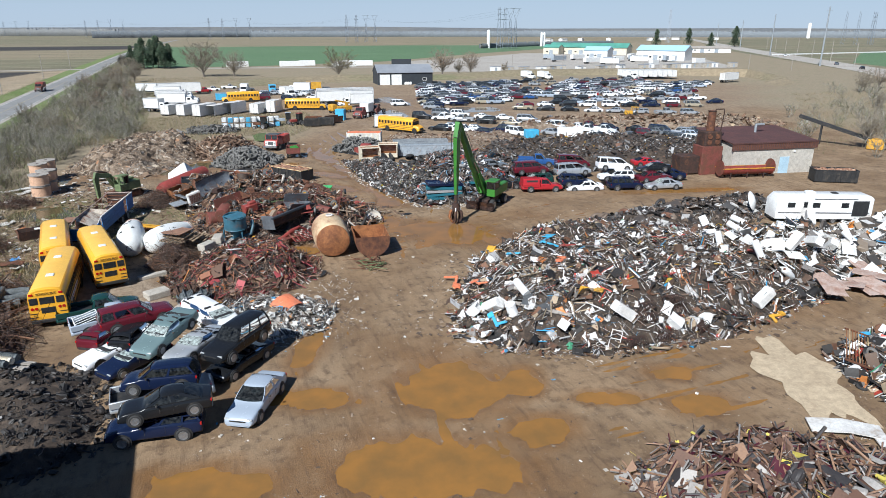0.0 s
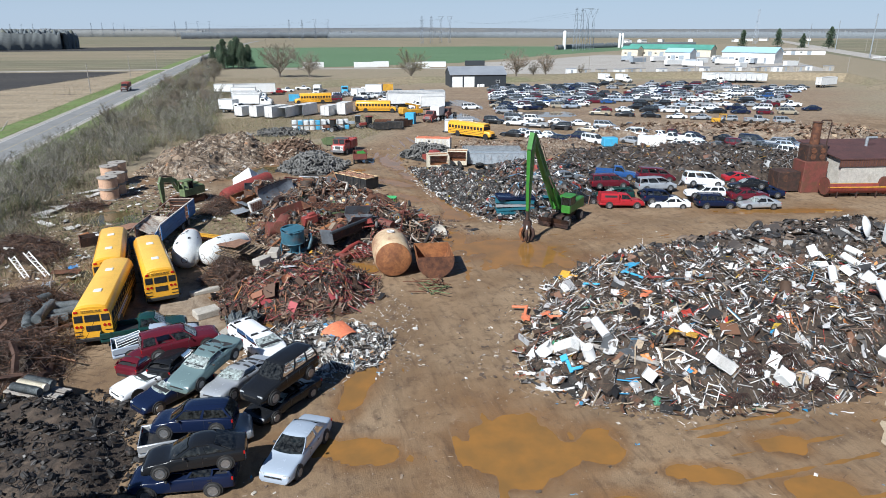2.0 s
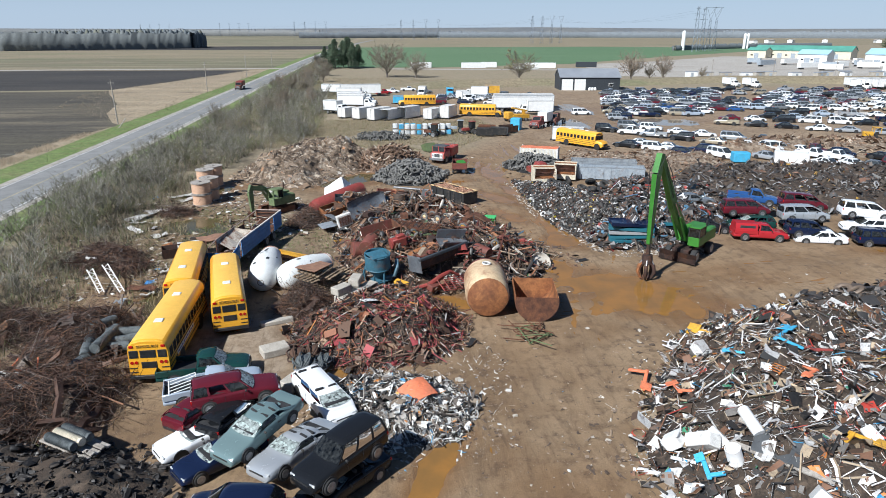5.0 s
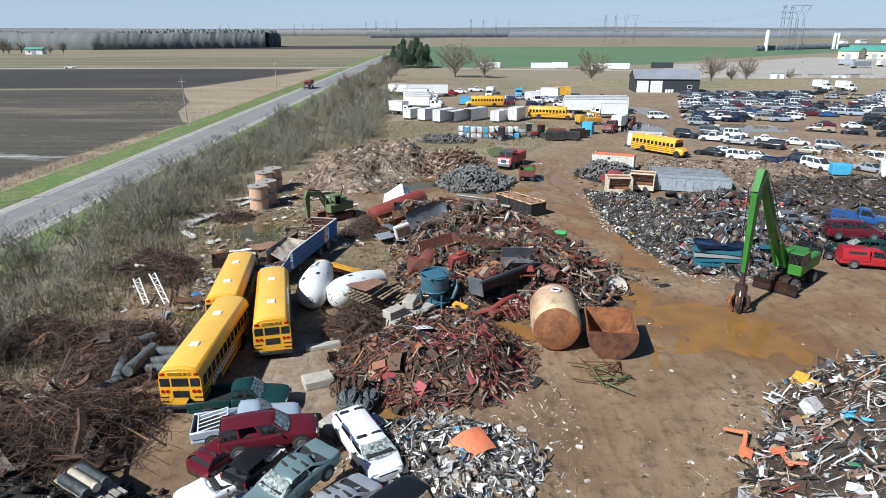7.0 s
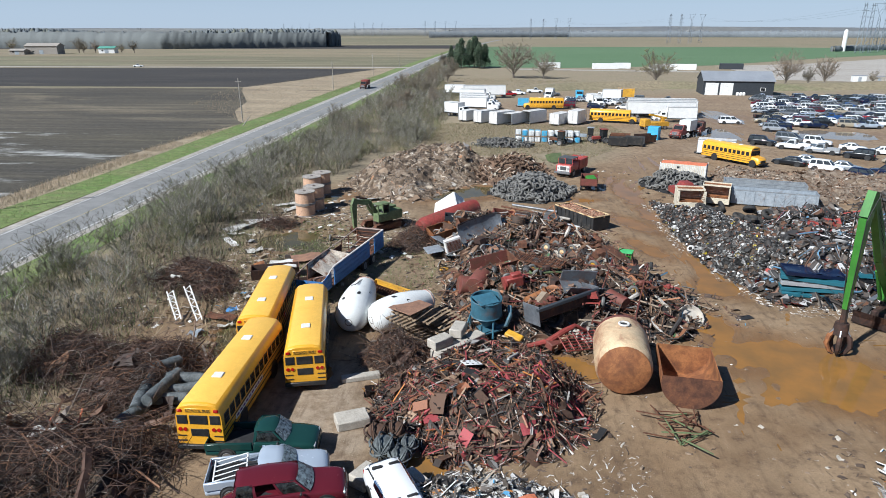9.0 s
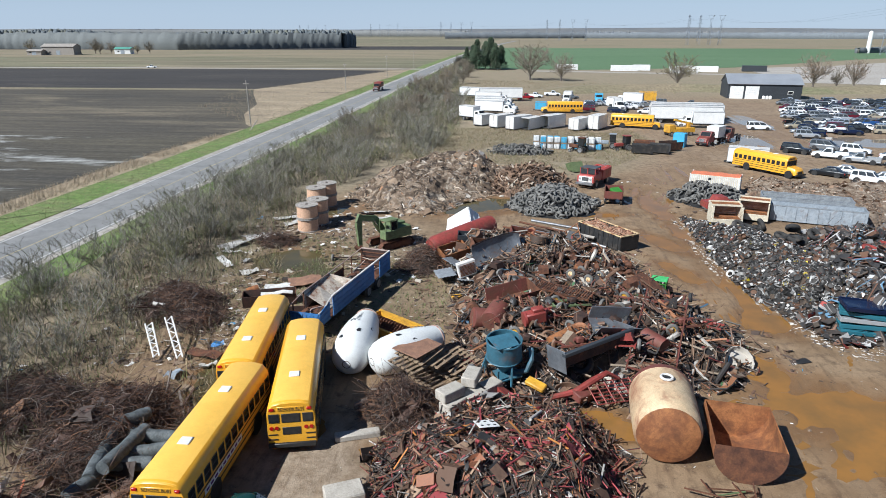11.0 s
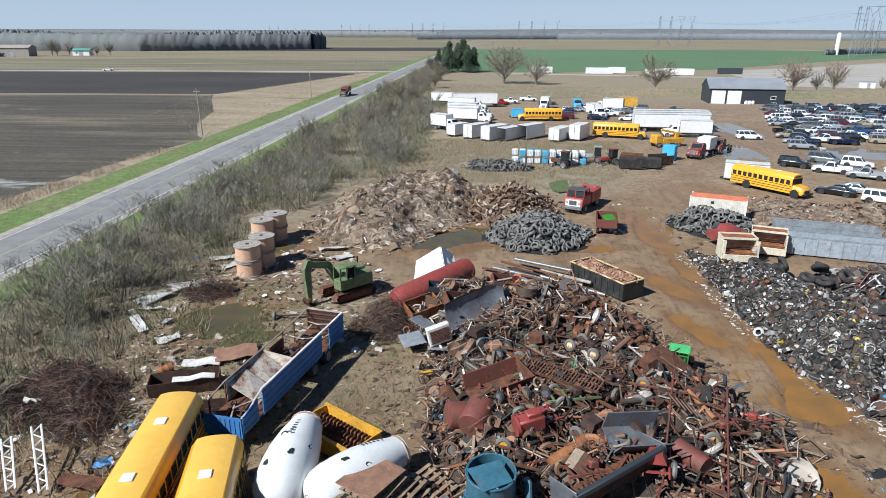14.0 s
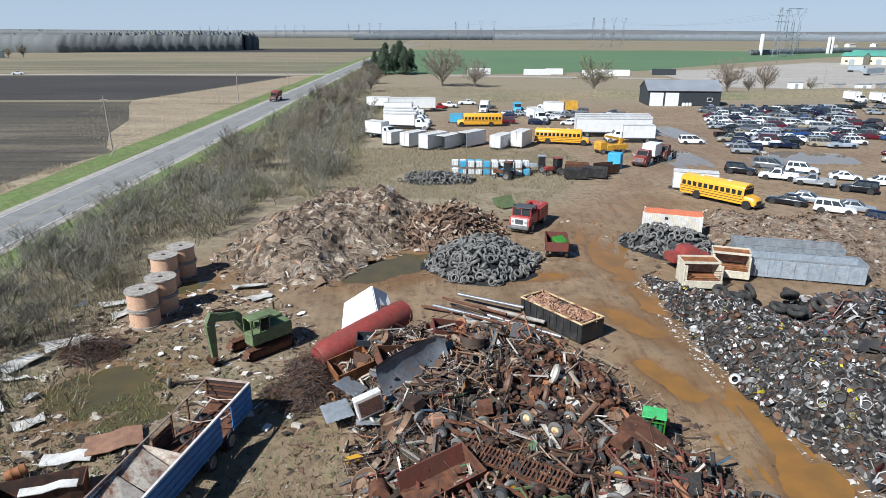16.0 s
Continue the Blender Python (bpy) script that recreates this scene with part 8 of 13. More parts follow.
# greyer and bluer than bare trees: distance haze put into the colour
M["far_wood_hazed"] = scrap("far_wood_hazed", [(4, (0.13, 0.148, 0.158)), (3, (0.15, 0.162, 0.16)), (2, (0.16, 0.165, 0.135)), (2, (0.12, 0.138, 0.148))], 0.95, 0.0, 0.8)


# paler copy of the wood tones, with more haze put into the colour
M["skyline_wood_hazed"] = scrap("skyline_wood_hazed", [(4, (0.2, 0.215, 0.23)), (3, (0.22, 0.225, 0.22)), (2, (0.18, 0.2, 0.215))], 0.95, 0.0, 0.3)


def wood(name, pts, depth, h, n, seed, label, tone="far_wood_hazed"):
    """A distant leafless wood: close rows of separate uneven crowns along a line."""
    r, g = random.Random(seed), Geo()
    run = [Vector((x, y)) for x, y in pts]
    lens = [(q - p).length for p, q in zip(run, run[1:])]
    for _ in range(n):
        d, i = r.random() * sum(lens), 0
        while i < len(lens) - 1 and d > lens[i]:
            d -= lens[i]
            i += 1
        c = run[i].lerp(run[i + 1], min(d / lens[i], 1)) + Vector((0, depth * r.uniform(0.3, 1)))
        top, w = h * r.uniform(0.78, 1.04) * (0.94 + 0.1 * math.sin(c.x * 0.021 + seed)), h * r.uniform(0.12, 0.2)
        ph = r.uniform(0, 6.28)
        rows = [[(c.x + w * k * r.uniform(0.75, 1.2) * math.cos(ph + 1.2566 * j), c.y + w * k * math.sin(ph + 1.2566 * j), top * z) for j in range(5)] for k, z in ((0.8, -0.02), (1.0, 0.35), (1.0, 0.66), (0.75, 0.88), (0.3, 0.98), (0.02, 1.0))]
        g.loft([row + [row[0]] for row in rows], False)
    # the wood's closed front, a wall added so crown gaps don't go black
    edge = []
    for p, q, ln in zip(run, run[1:], lens):
        edge += [p.lerp(q, k / 60) for k in range(60)]
    rows = []
    for e in edge + [run[-1]]:
        k, o = r.uniform(0.72, 0.9), r.uniform(-0.05, 0.05) * h
        rows.append([(e.x, e.y + o, -0.2), (e.x, e.y + o - 0.1 * h, h * 0.3), (e.x, e.y + o * 0.6 + 0.1 * h, h * k), (e.x, e.y + depth * 0.5, h * k * 0.9)])
    g.loft(rows, False)
    solid(name, g, M[tone], label, "wood", kind="stuff", smooth=80)


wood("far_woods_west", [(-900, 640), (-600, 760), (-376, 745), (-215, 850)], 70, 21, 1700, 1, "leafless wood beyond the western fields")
wood("far_woods_north", [(-200, 1900), (200, 2100), (700, 2100), (1100, 2000)], 150, 20, 800, 2, "hazy line of bare woods on the skyline", "skyline_wood_hazed")
wood("far_woods_east", [(1100, 2000), (1700, 1700), (2300, 1300), (2600, 900)], 150, 22, 800, 3, "hazy line of woods on the eastern skyline", "skyline_wood_hazed")
wood("far_woods_northwest", [(-2600, 1500), (-1800, 2000), (-900, 2500), (-200, 2600)], 200, 26, 1000, 4, "hazy line of woods on the western skyline", "skyline_wood_hazed")
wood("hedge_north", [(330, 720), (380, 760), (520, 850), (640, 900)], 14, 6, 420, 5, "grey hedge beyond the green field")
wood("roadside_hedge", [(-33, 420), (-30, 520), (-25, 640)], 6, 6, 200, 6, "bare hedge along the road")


def ridge(name, pts, h, depth, label):
    g = Geo()
    g.loft([[(x, y, 0), (x, y + depth * 0.4, h * k), (x, y + depth * 0.7, h * k), (x, y + depth, 0)] for x, y, k in pts], False)
    M.setdefault("far_hill", surf("far_hill", (0.13, 0.14, 0.15), (0.17, 0.17, 0.16), 0.004, 0.95, 0, 0, 0.05))
    solid(name, g, M["far_hill"], label, "hill", kind="structure")


ridge("hills", [(-4000, 3600, 0.7), (-2500, 3800, 0.9), (-1200, 4000, 0.8), (0, 4000, 1.0), (1000, 3900, 1.2), (2000, 3400, 0.9), (3000, 2600, 1.0), (3800, 1500, 0.8)], 34, 600, "low blue-grey hills on the horizon")

# dead wire and vine tangles west of the buses
P_WIRE1 = Pile([(-20.6, 53.6), (-16.5, 51.2), (-13.8, 53.4), (-13.8, 57.6), (-17, 60.4), (-20.9, 60)], 1.5, 3.0, 0.35, 51)
P_WIRE2 = Pile([(-26.4, 56), (-22.6, 54.4), (-20.4, 57), (-22, 60.2), (-26.4, 61)], 1.0, 2.2, 0.3, 52)
P_WIRE3 = Pile([(-22.4, 88), (-20, 86.7), (-18.1, 88.3), (-19.4, 90.5), (-21.9, 90)], 1.1, 1.8, 0.2, 53)
P_WIRE6 = Pile([(-25, 50.8), (-24, 43), (-18, 41.5), (-12.3, 44.6), (-11.9, 49.6), (-16.5, 50.6)], 1.5, 3.0, 0.4, 56)
P_WIRE7 = Pile([(-21.8, 69), (-18.4, 67.9), (-17.6, 70.5), (-19.4, 74), (-24, 76.2), (-26.4, 72)], 1.3, 2.6, 0.3, 58)
P_WIRE4 = Pile([(-4.6, 59.2), (-2.6, 57.6), (-0.4, 58.4), (-0.2, 61), (-2.4, 62.4), (-4.4, 61.6)], 1.9, 2.0, 0.15, 54)
P_WIRE5 = Pile([(-7, 82.5), (-4.4, 80.5), (-2, 83), (-3, 87), (-6, 87.5)], 1.3, 2.0, 0.2, 55)
M["wire_tone"] = scrap("wire_tone", [(4, (0.085, 0.046, 0.032)), (4, (0.05, 0.033, 0.026)), (2, (0.14, 0.078, 0.05)), (1, (0.2, 0.165, 0.14)), (1, (0.18, 0.09, 0.045))], 0.75, 0.1, 5)


def coils(pile, n, seed, rad, thick):
    """Springy loops of old wire: open arcs lying every way on a mound."""
    r, g = random.Random(seed), Geo()
    X, Y, Z, NX, NY = pile.spots(n, seed, 0.05)
    for x, y, z in zip(X, Y, Z):
        R, a0, sweep = r.uniform(*rad), r.uniform(0, 6.28), r.uniform(1.2, 4.5)
        q = Vector((r.gauss(0, 0.7), r.gauss(0, 0.7), 1)).to_track_quat("Z", "Y")
        k = r.uniform(0.5, 1.0)
        pts = [q @ Vector((R * math.cos(a0 + sweep * t), R * k * math.sin(a0 + sweep * t), 0.25 * R * t)) + Vector((x, y, z + r.uniform(0.05, 0.1))) for t in (0, 0.2, 0.4, 0.6, 0.8, 1)]
        low = min(p.z for p in pts)
        if low < 0.03:
            pts = [p + Vector((0, 0, 0.03 - low)) for p in pts]
        g.tube(pts, thick, 3, None, False)
    return g


for i, (pl, n, words, rad) in enumerate([(P_WIRE1, 2600, "springy reddish-brown tangle of rusty wire", (0.2, 0.9)), (P_WIRE2, 800, "low tangle of dark rusty wire and rods", (0.3, 1.1)), (P_WIRE3, 650, "small coil heap of rusty brown wire", (0.2, 0.7)), (P_WIRE4, 1100, "bush-like ball of rusty brown wire", (0.2, 0.7)), (P_WIRE5, 600, "rusty heap of wire and small scrap", (0.2, 0.8)), (P_WIRE6, 1500, "brown heap of rebar rods, mesh and wire", (0.4, 1.6)), (P_WIRE7, 1800, "fuzzy reddish mound of loose rusty wire", (0.2, 0.9))]):
    root = thing("wire_tangle", words, "wire heap", pose(0, 0, 0))
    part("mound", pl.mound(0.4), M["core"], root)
    w = coils(pl, n, 300 + i, rad, 0.016)
    v = strew(pl, n // 2, {"wire": 9, "bar": 0.7, "rag": 0.2, "strip": 0.6} if i == 5 else {"wire": 6, "bar": 0.5, "rag": 0.15}, 320 + i, (0.6, 2.4) if i == 5 else (0.4, 1.6), 0.4, 0.8)
    w.add(v.v, v.f)
    tagged(part("wire", w, M["wire_tone"], root, smooth=0), kind="stuff")
# curled sheets of rebar mesh on the brown heap
for k, (x, y, a, R) in enumerate([(-14.4, 47.6, 20, 0.9), (-16.0, 46.4, -25, 1.1), (-13.4, 49.0, 60, 0.8), (-18.6, 46.0, 10, 1.0)]):
    g = Geo()
    for j in range(8):
        g.tube([(-1.4 + 0.4 * j, R * math.cos(t), R * math.sin(t)) for t in np.linspace(-0.5, 3.4, 9)], 0.016, 3, None, False)
    for t in np.linspace(-0.5, 3.4, 11):
        g.cyl((-1.5, R * math.cos(t), R * math.sin(t)), (1.5, R * math.cos(t), R * math.sin(t)), 0.016, None, 4)
    solid("rebar_mesh", g, M["wire_tone"], "curled sheet of rusty reinforcing mesh on the rod heap", "steel mesh", pose(x, y, 1.5, 8 * k - 10, 6, a), "mesh sheets")

# loose litter on the mud round the heaps
def litter(name, poly, n, seed, palette, size, label):
    class Flat(Pile):
        def h(self, x, y):
            return np.full(np.shape(x), 0.04)

        def spots(self, n, seed, margin=-0.4):
            X, Y, Z, nxv, nyv = Pile.spots(self, n, seed, margin)
            z = ground_h(X, Y)[0]
            k = z > -0.005
            return X[k], Y[k], z[k], nxv[k], nyv[k]
    p = Flat(poly, 0, 1)
    g = strew(p, n, {"plate": 1.6, "bar": 5, "rag": 3, "strip": 3, "block": 0.5, "crumple": 2, "wire": 2}, seed, size, 0.1, 0.15)
    solid(name, g, scrap(name + "_tone", palette, 0.8, 0.05, 8), label, "litter", kind="stuff", smooth=0)


PAL_LIT = [(1.6, (0.5, 0.45, 0.38)), (4, (0.27, 0.2, 0.14)), (6, (0.1, 0.07, 0.05)), (0.5, (0.68, 0.67, 0.64)), (0.2, (0.1, 0.3, 0.5))]
litter("litter_yard", [(-6, 24), (20, 14), (50, 26), (60, 34), (38, 30.5), (24, 30), (15, 37), (19, 47), (24, 54), (34, 60), (55, 64), (36, 66), (20, 68), (12, 60), (9, 49), (9, 42), (4, 38)], 2600, 61, PAL_LIT, (0.04, 0.26), "small litter and splinters on the mud")
litter("litter_heaps", [(13, 40), (15, 36), (24, 29.4), (40, 30), (36, 33), (20, 40), (22, 54), (18, 48)], 1500, 62, PAL_LIT, (0.06, 0.4), "splinters round the mixed heap")
litter("litter_white", [(-2, 50), (-2, 43), (3, 39.5), (10, 41), (11, 50), (9, 55), (6, 49)], 2000, 63, [(3, (0.6, 0.58, 0.54))] + PAL_LIT, (0.05, 0.35), "pale chips round the small heap")
# the near-black share of these bits stands for shadows, put in as colour
litter("litter_west", [(-24, 62), (-12, 68), (-10, 76), (-4, 80), (-6, 94), (-12, 100), (-22, 100), (-22, 78)], 3600, 64, [(3, (0.5, 0.45, 0.38)), (3, (0.3, 0.23, 0.16)), (6, (0.05, 0.038, 0.03)), (1.2, (0.7, 0.69, 0.66)), (2, (0.15, 0.08, 0.05)), (0.15, (0.1, 0.3, 0.5))], (0.08, 0.65), "rubbish strewn over the western ground")
litter("litter_rims", [(21.4, 103), (22.4, 103), (22.6, 88), (24, 76), (28, 72), (36, 71), (35, 69), (26, 69.5), (22.4, 75), (21.4, 88)], 2600, 65, [(5, (0.62, 0.58, 0.52)), (2, (0.2, 0.17, 0.14)), (2, (0.1, 0.08, 0.07))], (0.08, 0.35), "pale broken chips along the rim heap")
litter("litter_north", [(-10, 134), (16, 124), (24, 120), (34, 117), (62, 122), (90, 114), (60, 110), (34, 103), (22, 104), (-2, 100), (-20, 100)], 1500, 66, PAL_LIT, (0.15, 0.7), "rubbish along the northern tracks")
litter("litter_brush", [(-30, 42), (-13, 43), (-13, 60), (-15, 74), (-20, 90), (-24, 100), (-30, 90)], 2600, 68, PAL_LIT + [(4, (0.16, 0.1, 0.065))], (0.1, 0.7), "rubbish and splinters caught in the wire heaps")
ground_cover("dead_weeds", [(-30, 42), (-13, 43), (-13, 60), (-15, 74), (-20, 90), (-24, 106), (-30, 100)], 9000, 10, 0.7, M["dead_grass"], "dead brown weeds among the wire heaps", 0.6)
PAL_RUSTLIT = [(4, (0.15, 0.085, 0.055)), (4, (0.08, 0.055, 0.042)), (2, (0.25, 0.17, 0.11)), (1, (0.45, 0.42, 0.37))]
litter("litter_rust", [(-4, 62), (4, 59), (12, 60), (19, 63), (22, 70), (20, 77), (17, 82), (15.5, 90), (11, 93.5), (2, 94), (-6, 91), (-7, 84), (-4, 78), (-3, 70)], 3600, 69, PAL_RUSTLIT, (0.1, 0.7), "rusty bits fallen round the machinery heap")
litter("litter_trod", [(-12, 66), (-2, 64), (-1, 80), (-6, 92), (-14, 100), (-21, 96), (-21, 76), (-16, 70)], 3400, 70, PAL_RUSTLIT + [(2, (0.5, 0.44, 0.35)), (4, (0.045, 0.034, 0.026))], (0.05, 0.4), "trodden splinters and bits on the western ground")
litter("litter_buses", [(-18, 70), (-17, 60), (-13, 60), (-12.8, 68), (-14, 74)], 350, 67, PAL_LIT, (0.15, 0.7), "rubbish beside the buses")

# ---- machines and yard things ----
def beam(g, a, b, w, h, w2=None, h2=None):
    """A box beam from a to b, upright in its plane."""
    a, b = Vector(a), Vector(b)
    d = (b - a).normalized()
    s = d.cross(Vector((0, 0, 1)))
    s = s.normalized() if s.length > 1e-3 else Vector((1, 0, 0))
    u = s.cross(d)
    w2, h2 = w2 or w, h2 or h
    rings = [[p + s * (i * ww / 2) + u * (j * hh / 2) for i, j in ((-1, -1), (1, -1), (1, 1), (-1, 1))] for p, ww, hh in ((a, w, h), (b, w2, h2))]
    return g.loft(rings)


def material_handler():
    """Green wheeled handler; local +x points from the house towards the grapple."""
    gx_, gy_ = 26.4, 63.1
    bx, by = 32.9, 69.0
    yaw = math.degrees(math.atan2(gy_ - by, gx_ - bx))
    R = math.hypot(gx_ - bx, gy_ - by)
    root = thing("material_handler", "green wheeled scrap handler with a long boom and grapple", "excavator", pose(bx, by, 0, 0, 0, yaw))
    part("undercarriage", Geo().box((0, 0, 0.95), (4.6, 1.6, 0.6), None, 0.08).box((0, 0, 0.75), (5.2, 0.7, 0.4), None, 0.05), M["rust_dark"], root)
    for x in (-1.9, 1.7):
        part("axle", Geo().cyl((x, -1.1, 0.62), (x, 1.1, 0.62), 0.16, None, 8), M["rust_dark"], root)
        for s in (-1, 1):
            part("wheel", WHEEL_HANDLER, None, root, at=pose(x, s * 1.2, 0.62))
    bl = Geo().loft([[(2.6 + dx, y, z) for y in (-1.75, 1.75)] for dx, z in ((0.15, 0.2), (0.0, 0.6), (0.12, 1.05), (0.22, 1.1), (0.1, 0.6), (0.25, 0.18))])
    part("dozer_blade", bl, M["rust_dark"], root, "worn steel support blade")
    part("blade_arm", Geo().box((2.1, 0.6, 0.7), (1.0, 0.2, 0.25)).box((2.1, -0.6, 0.7), (1.0, 0.2, 0.25)), M["rust_dark"], root)
    part("turntable", Geo().cyl((0, 0, 1.2), (0, 0, 1.45), 0.85, None, 20), M["black_plastic"], root)
    part("house", Geo().box((-1.1, 0.1, 2.05), (3.4, 2.5, 1.2), None, 0.12).box((-2.6, 0, 1.95), (0.7, 2.3, 1.3), None, 0.2), M["green_paint"], root)
    part("engine_cover", Geo().box((-1.6, -0.1, 2.72), (1.7, 1.5, 0.25), None, 0.06), M["green_paint"], root)
    part("exhaust", Geo().cyl((-1.9, 0.7, 2.7), (-1.9, 0.7, 3.4), 0.08, None, 8), M["black_plastic"], root)
    part("walkway", Geo().box((-0.3, -1.35, 1.5), (2.8, 0.4, 0.08)), M["steel"], root)
    cab = part("cab", Geo().box((1.05, 0.95, 2.0), (1.5, 1.05, 0.9), None, 0.06).box((1.05, 0.95, 3.35), (1.5, 1.05, 0.1), None, 0.03), M["green_paint"], root)
    g = Geo()
    for x in (0.34, 1.76):
        for y in (0.46, 1.44):
            g.box((x, y, 2.9), (0.08, 0.08, 0.9))
    part("cab_post", g, M["black"], cab)
    for c, s in (((1.78, 0.95, 2.88), (0.02, 0.9, 0.82)), ((1.05, 1.45, 2.88), (1.3, 0.02, 0.82)), ((1.05, 0.45, 2.88), (1.3, 0.02, 0.82)), ((0.32, 0.95, 2.88), (0.02, 0.9, 0.82))):
        part("cab_pane", Geo().box(c, s), M["glass"], cab, smooth=0)
    ap = (R * 0.93, -0.25, 10.75)
    foot, knee = (0.9, -0.25, 2.3), (R * 0.52, -0.25, 5.9)
    b = Geo()
    beam(b, foot, knee, 0.5, 0.75, 0.48, 0.9)
    beam(b, knee, ap, 0.48, 0.9, 0.4, 0.55)
    part("boom", b, M["green_paint"], root)
    st = Geo()
    beam(st, (ap[0] + 0.1, -0.25, ap[2] + 0.25), (R * 0.99, -0.25, 9.4), 0.5, 0.6, 0.5, 0.95)
    beam(st, (R * 0.99, -0.25, 9.4), (R * 1.0, -0.25, 3.3), 0.44, 0.9, 0.3, 0.4)
    part("stick", st, M["green_paint"], root)
    mk = Geo()
    for k in range(9):
        t = 0.2 + k * 0.07
        p = Vector(knee).lerp(Vector(ap), t)
        mk.box((p.x, 0.005, p.z), (0.12, 0.012, 0.34), None)
    part("lettering_bar", mk, M["black"], root, "dark bars where lettering runs up the boom")
    for s in (-0.62, 0.12):
        cyl = part("ram", Geo().cyl((1.6, s, 2.0), (R * 0.4, s, 4.6), 0.13, None, 8), M["green_paint"], root)
        part("rod", Geo().cyl((R * 0.36, s, 4.25), (R * 0.56, s, 6.2), 0.07, None, 8), M["chrome"], cyl)
    part("hose", Geo().tube([(R * 0.5, -0.55, 6.2), (R * 0.7, -0.62, 8.6), (R * 0.9, -0.62, 10.6), (R * 1.06, -0.6, 9.8), (R * 1.05, -0.55, 6.5), (R * 1.0, -0.4, 3.2), (R * 1.0, -0.2, 2.2)], 0.035, 5), M["black"], root)
    part("hose", Geo().tube([(R * 0.5, 0.05, 6.4), (R * 0.72, 0.12, 9.0), (R * 0.92, 0.1, 10.8), (R * 1.07, 0.1, 9.4), (R * 1.06, 0.05, 5.5), (R * 1.01, 0.0, 2.4)], 0.03, 5), M["black"], root)
    gp = part("grapple", Geo().cyl((R, -0.25, 3.3), (R, -0.25, 2.3), 0.16, 0.22, 8).cyl((R, -0.25, 2.3), (R, -0.25, 1.5), 0.42, 0.5, 10), M["rust_dark"], root)
    for k in range(5):
        a = 2 * math.pi * k / 5 + 0.4
        ca, sa = math.cos(a), math.sin(a)
        t = Geo()
        pts = [(R + ca * r_, -0.25 + sa * r_, z) for r_, z in ((0.3, 1.75), (0.62, 1.35), (0.72, 0.8), (0.5, 0.3), (0.2, 0.05))]
        t.tube(pts, [0.13, 0.16, 0.16, 0.12, 0.05], 6)
        part("tine", t, M["rust_orange" if k == 4 else "rust_dark"], gp)
        part("tine_ram", Geo().cyl((R + ca * 0.2, -0.25 + sa * 0.2, 2.2), (R + ca * 0.6, -0.25 + sa * 0.6, 1.5), 0.06, None, 6), M["steel"], gp)


WHEEL_HANDLER = wheel_mesh(0.62, 0.5)
material_handler()


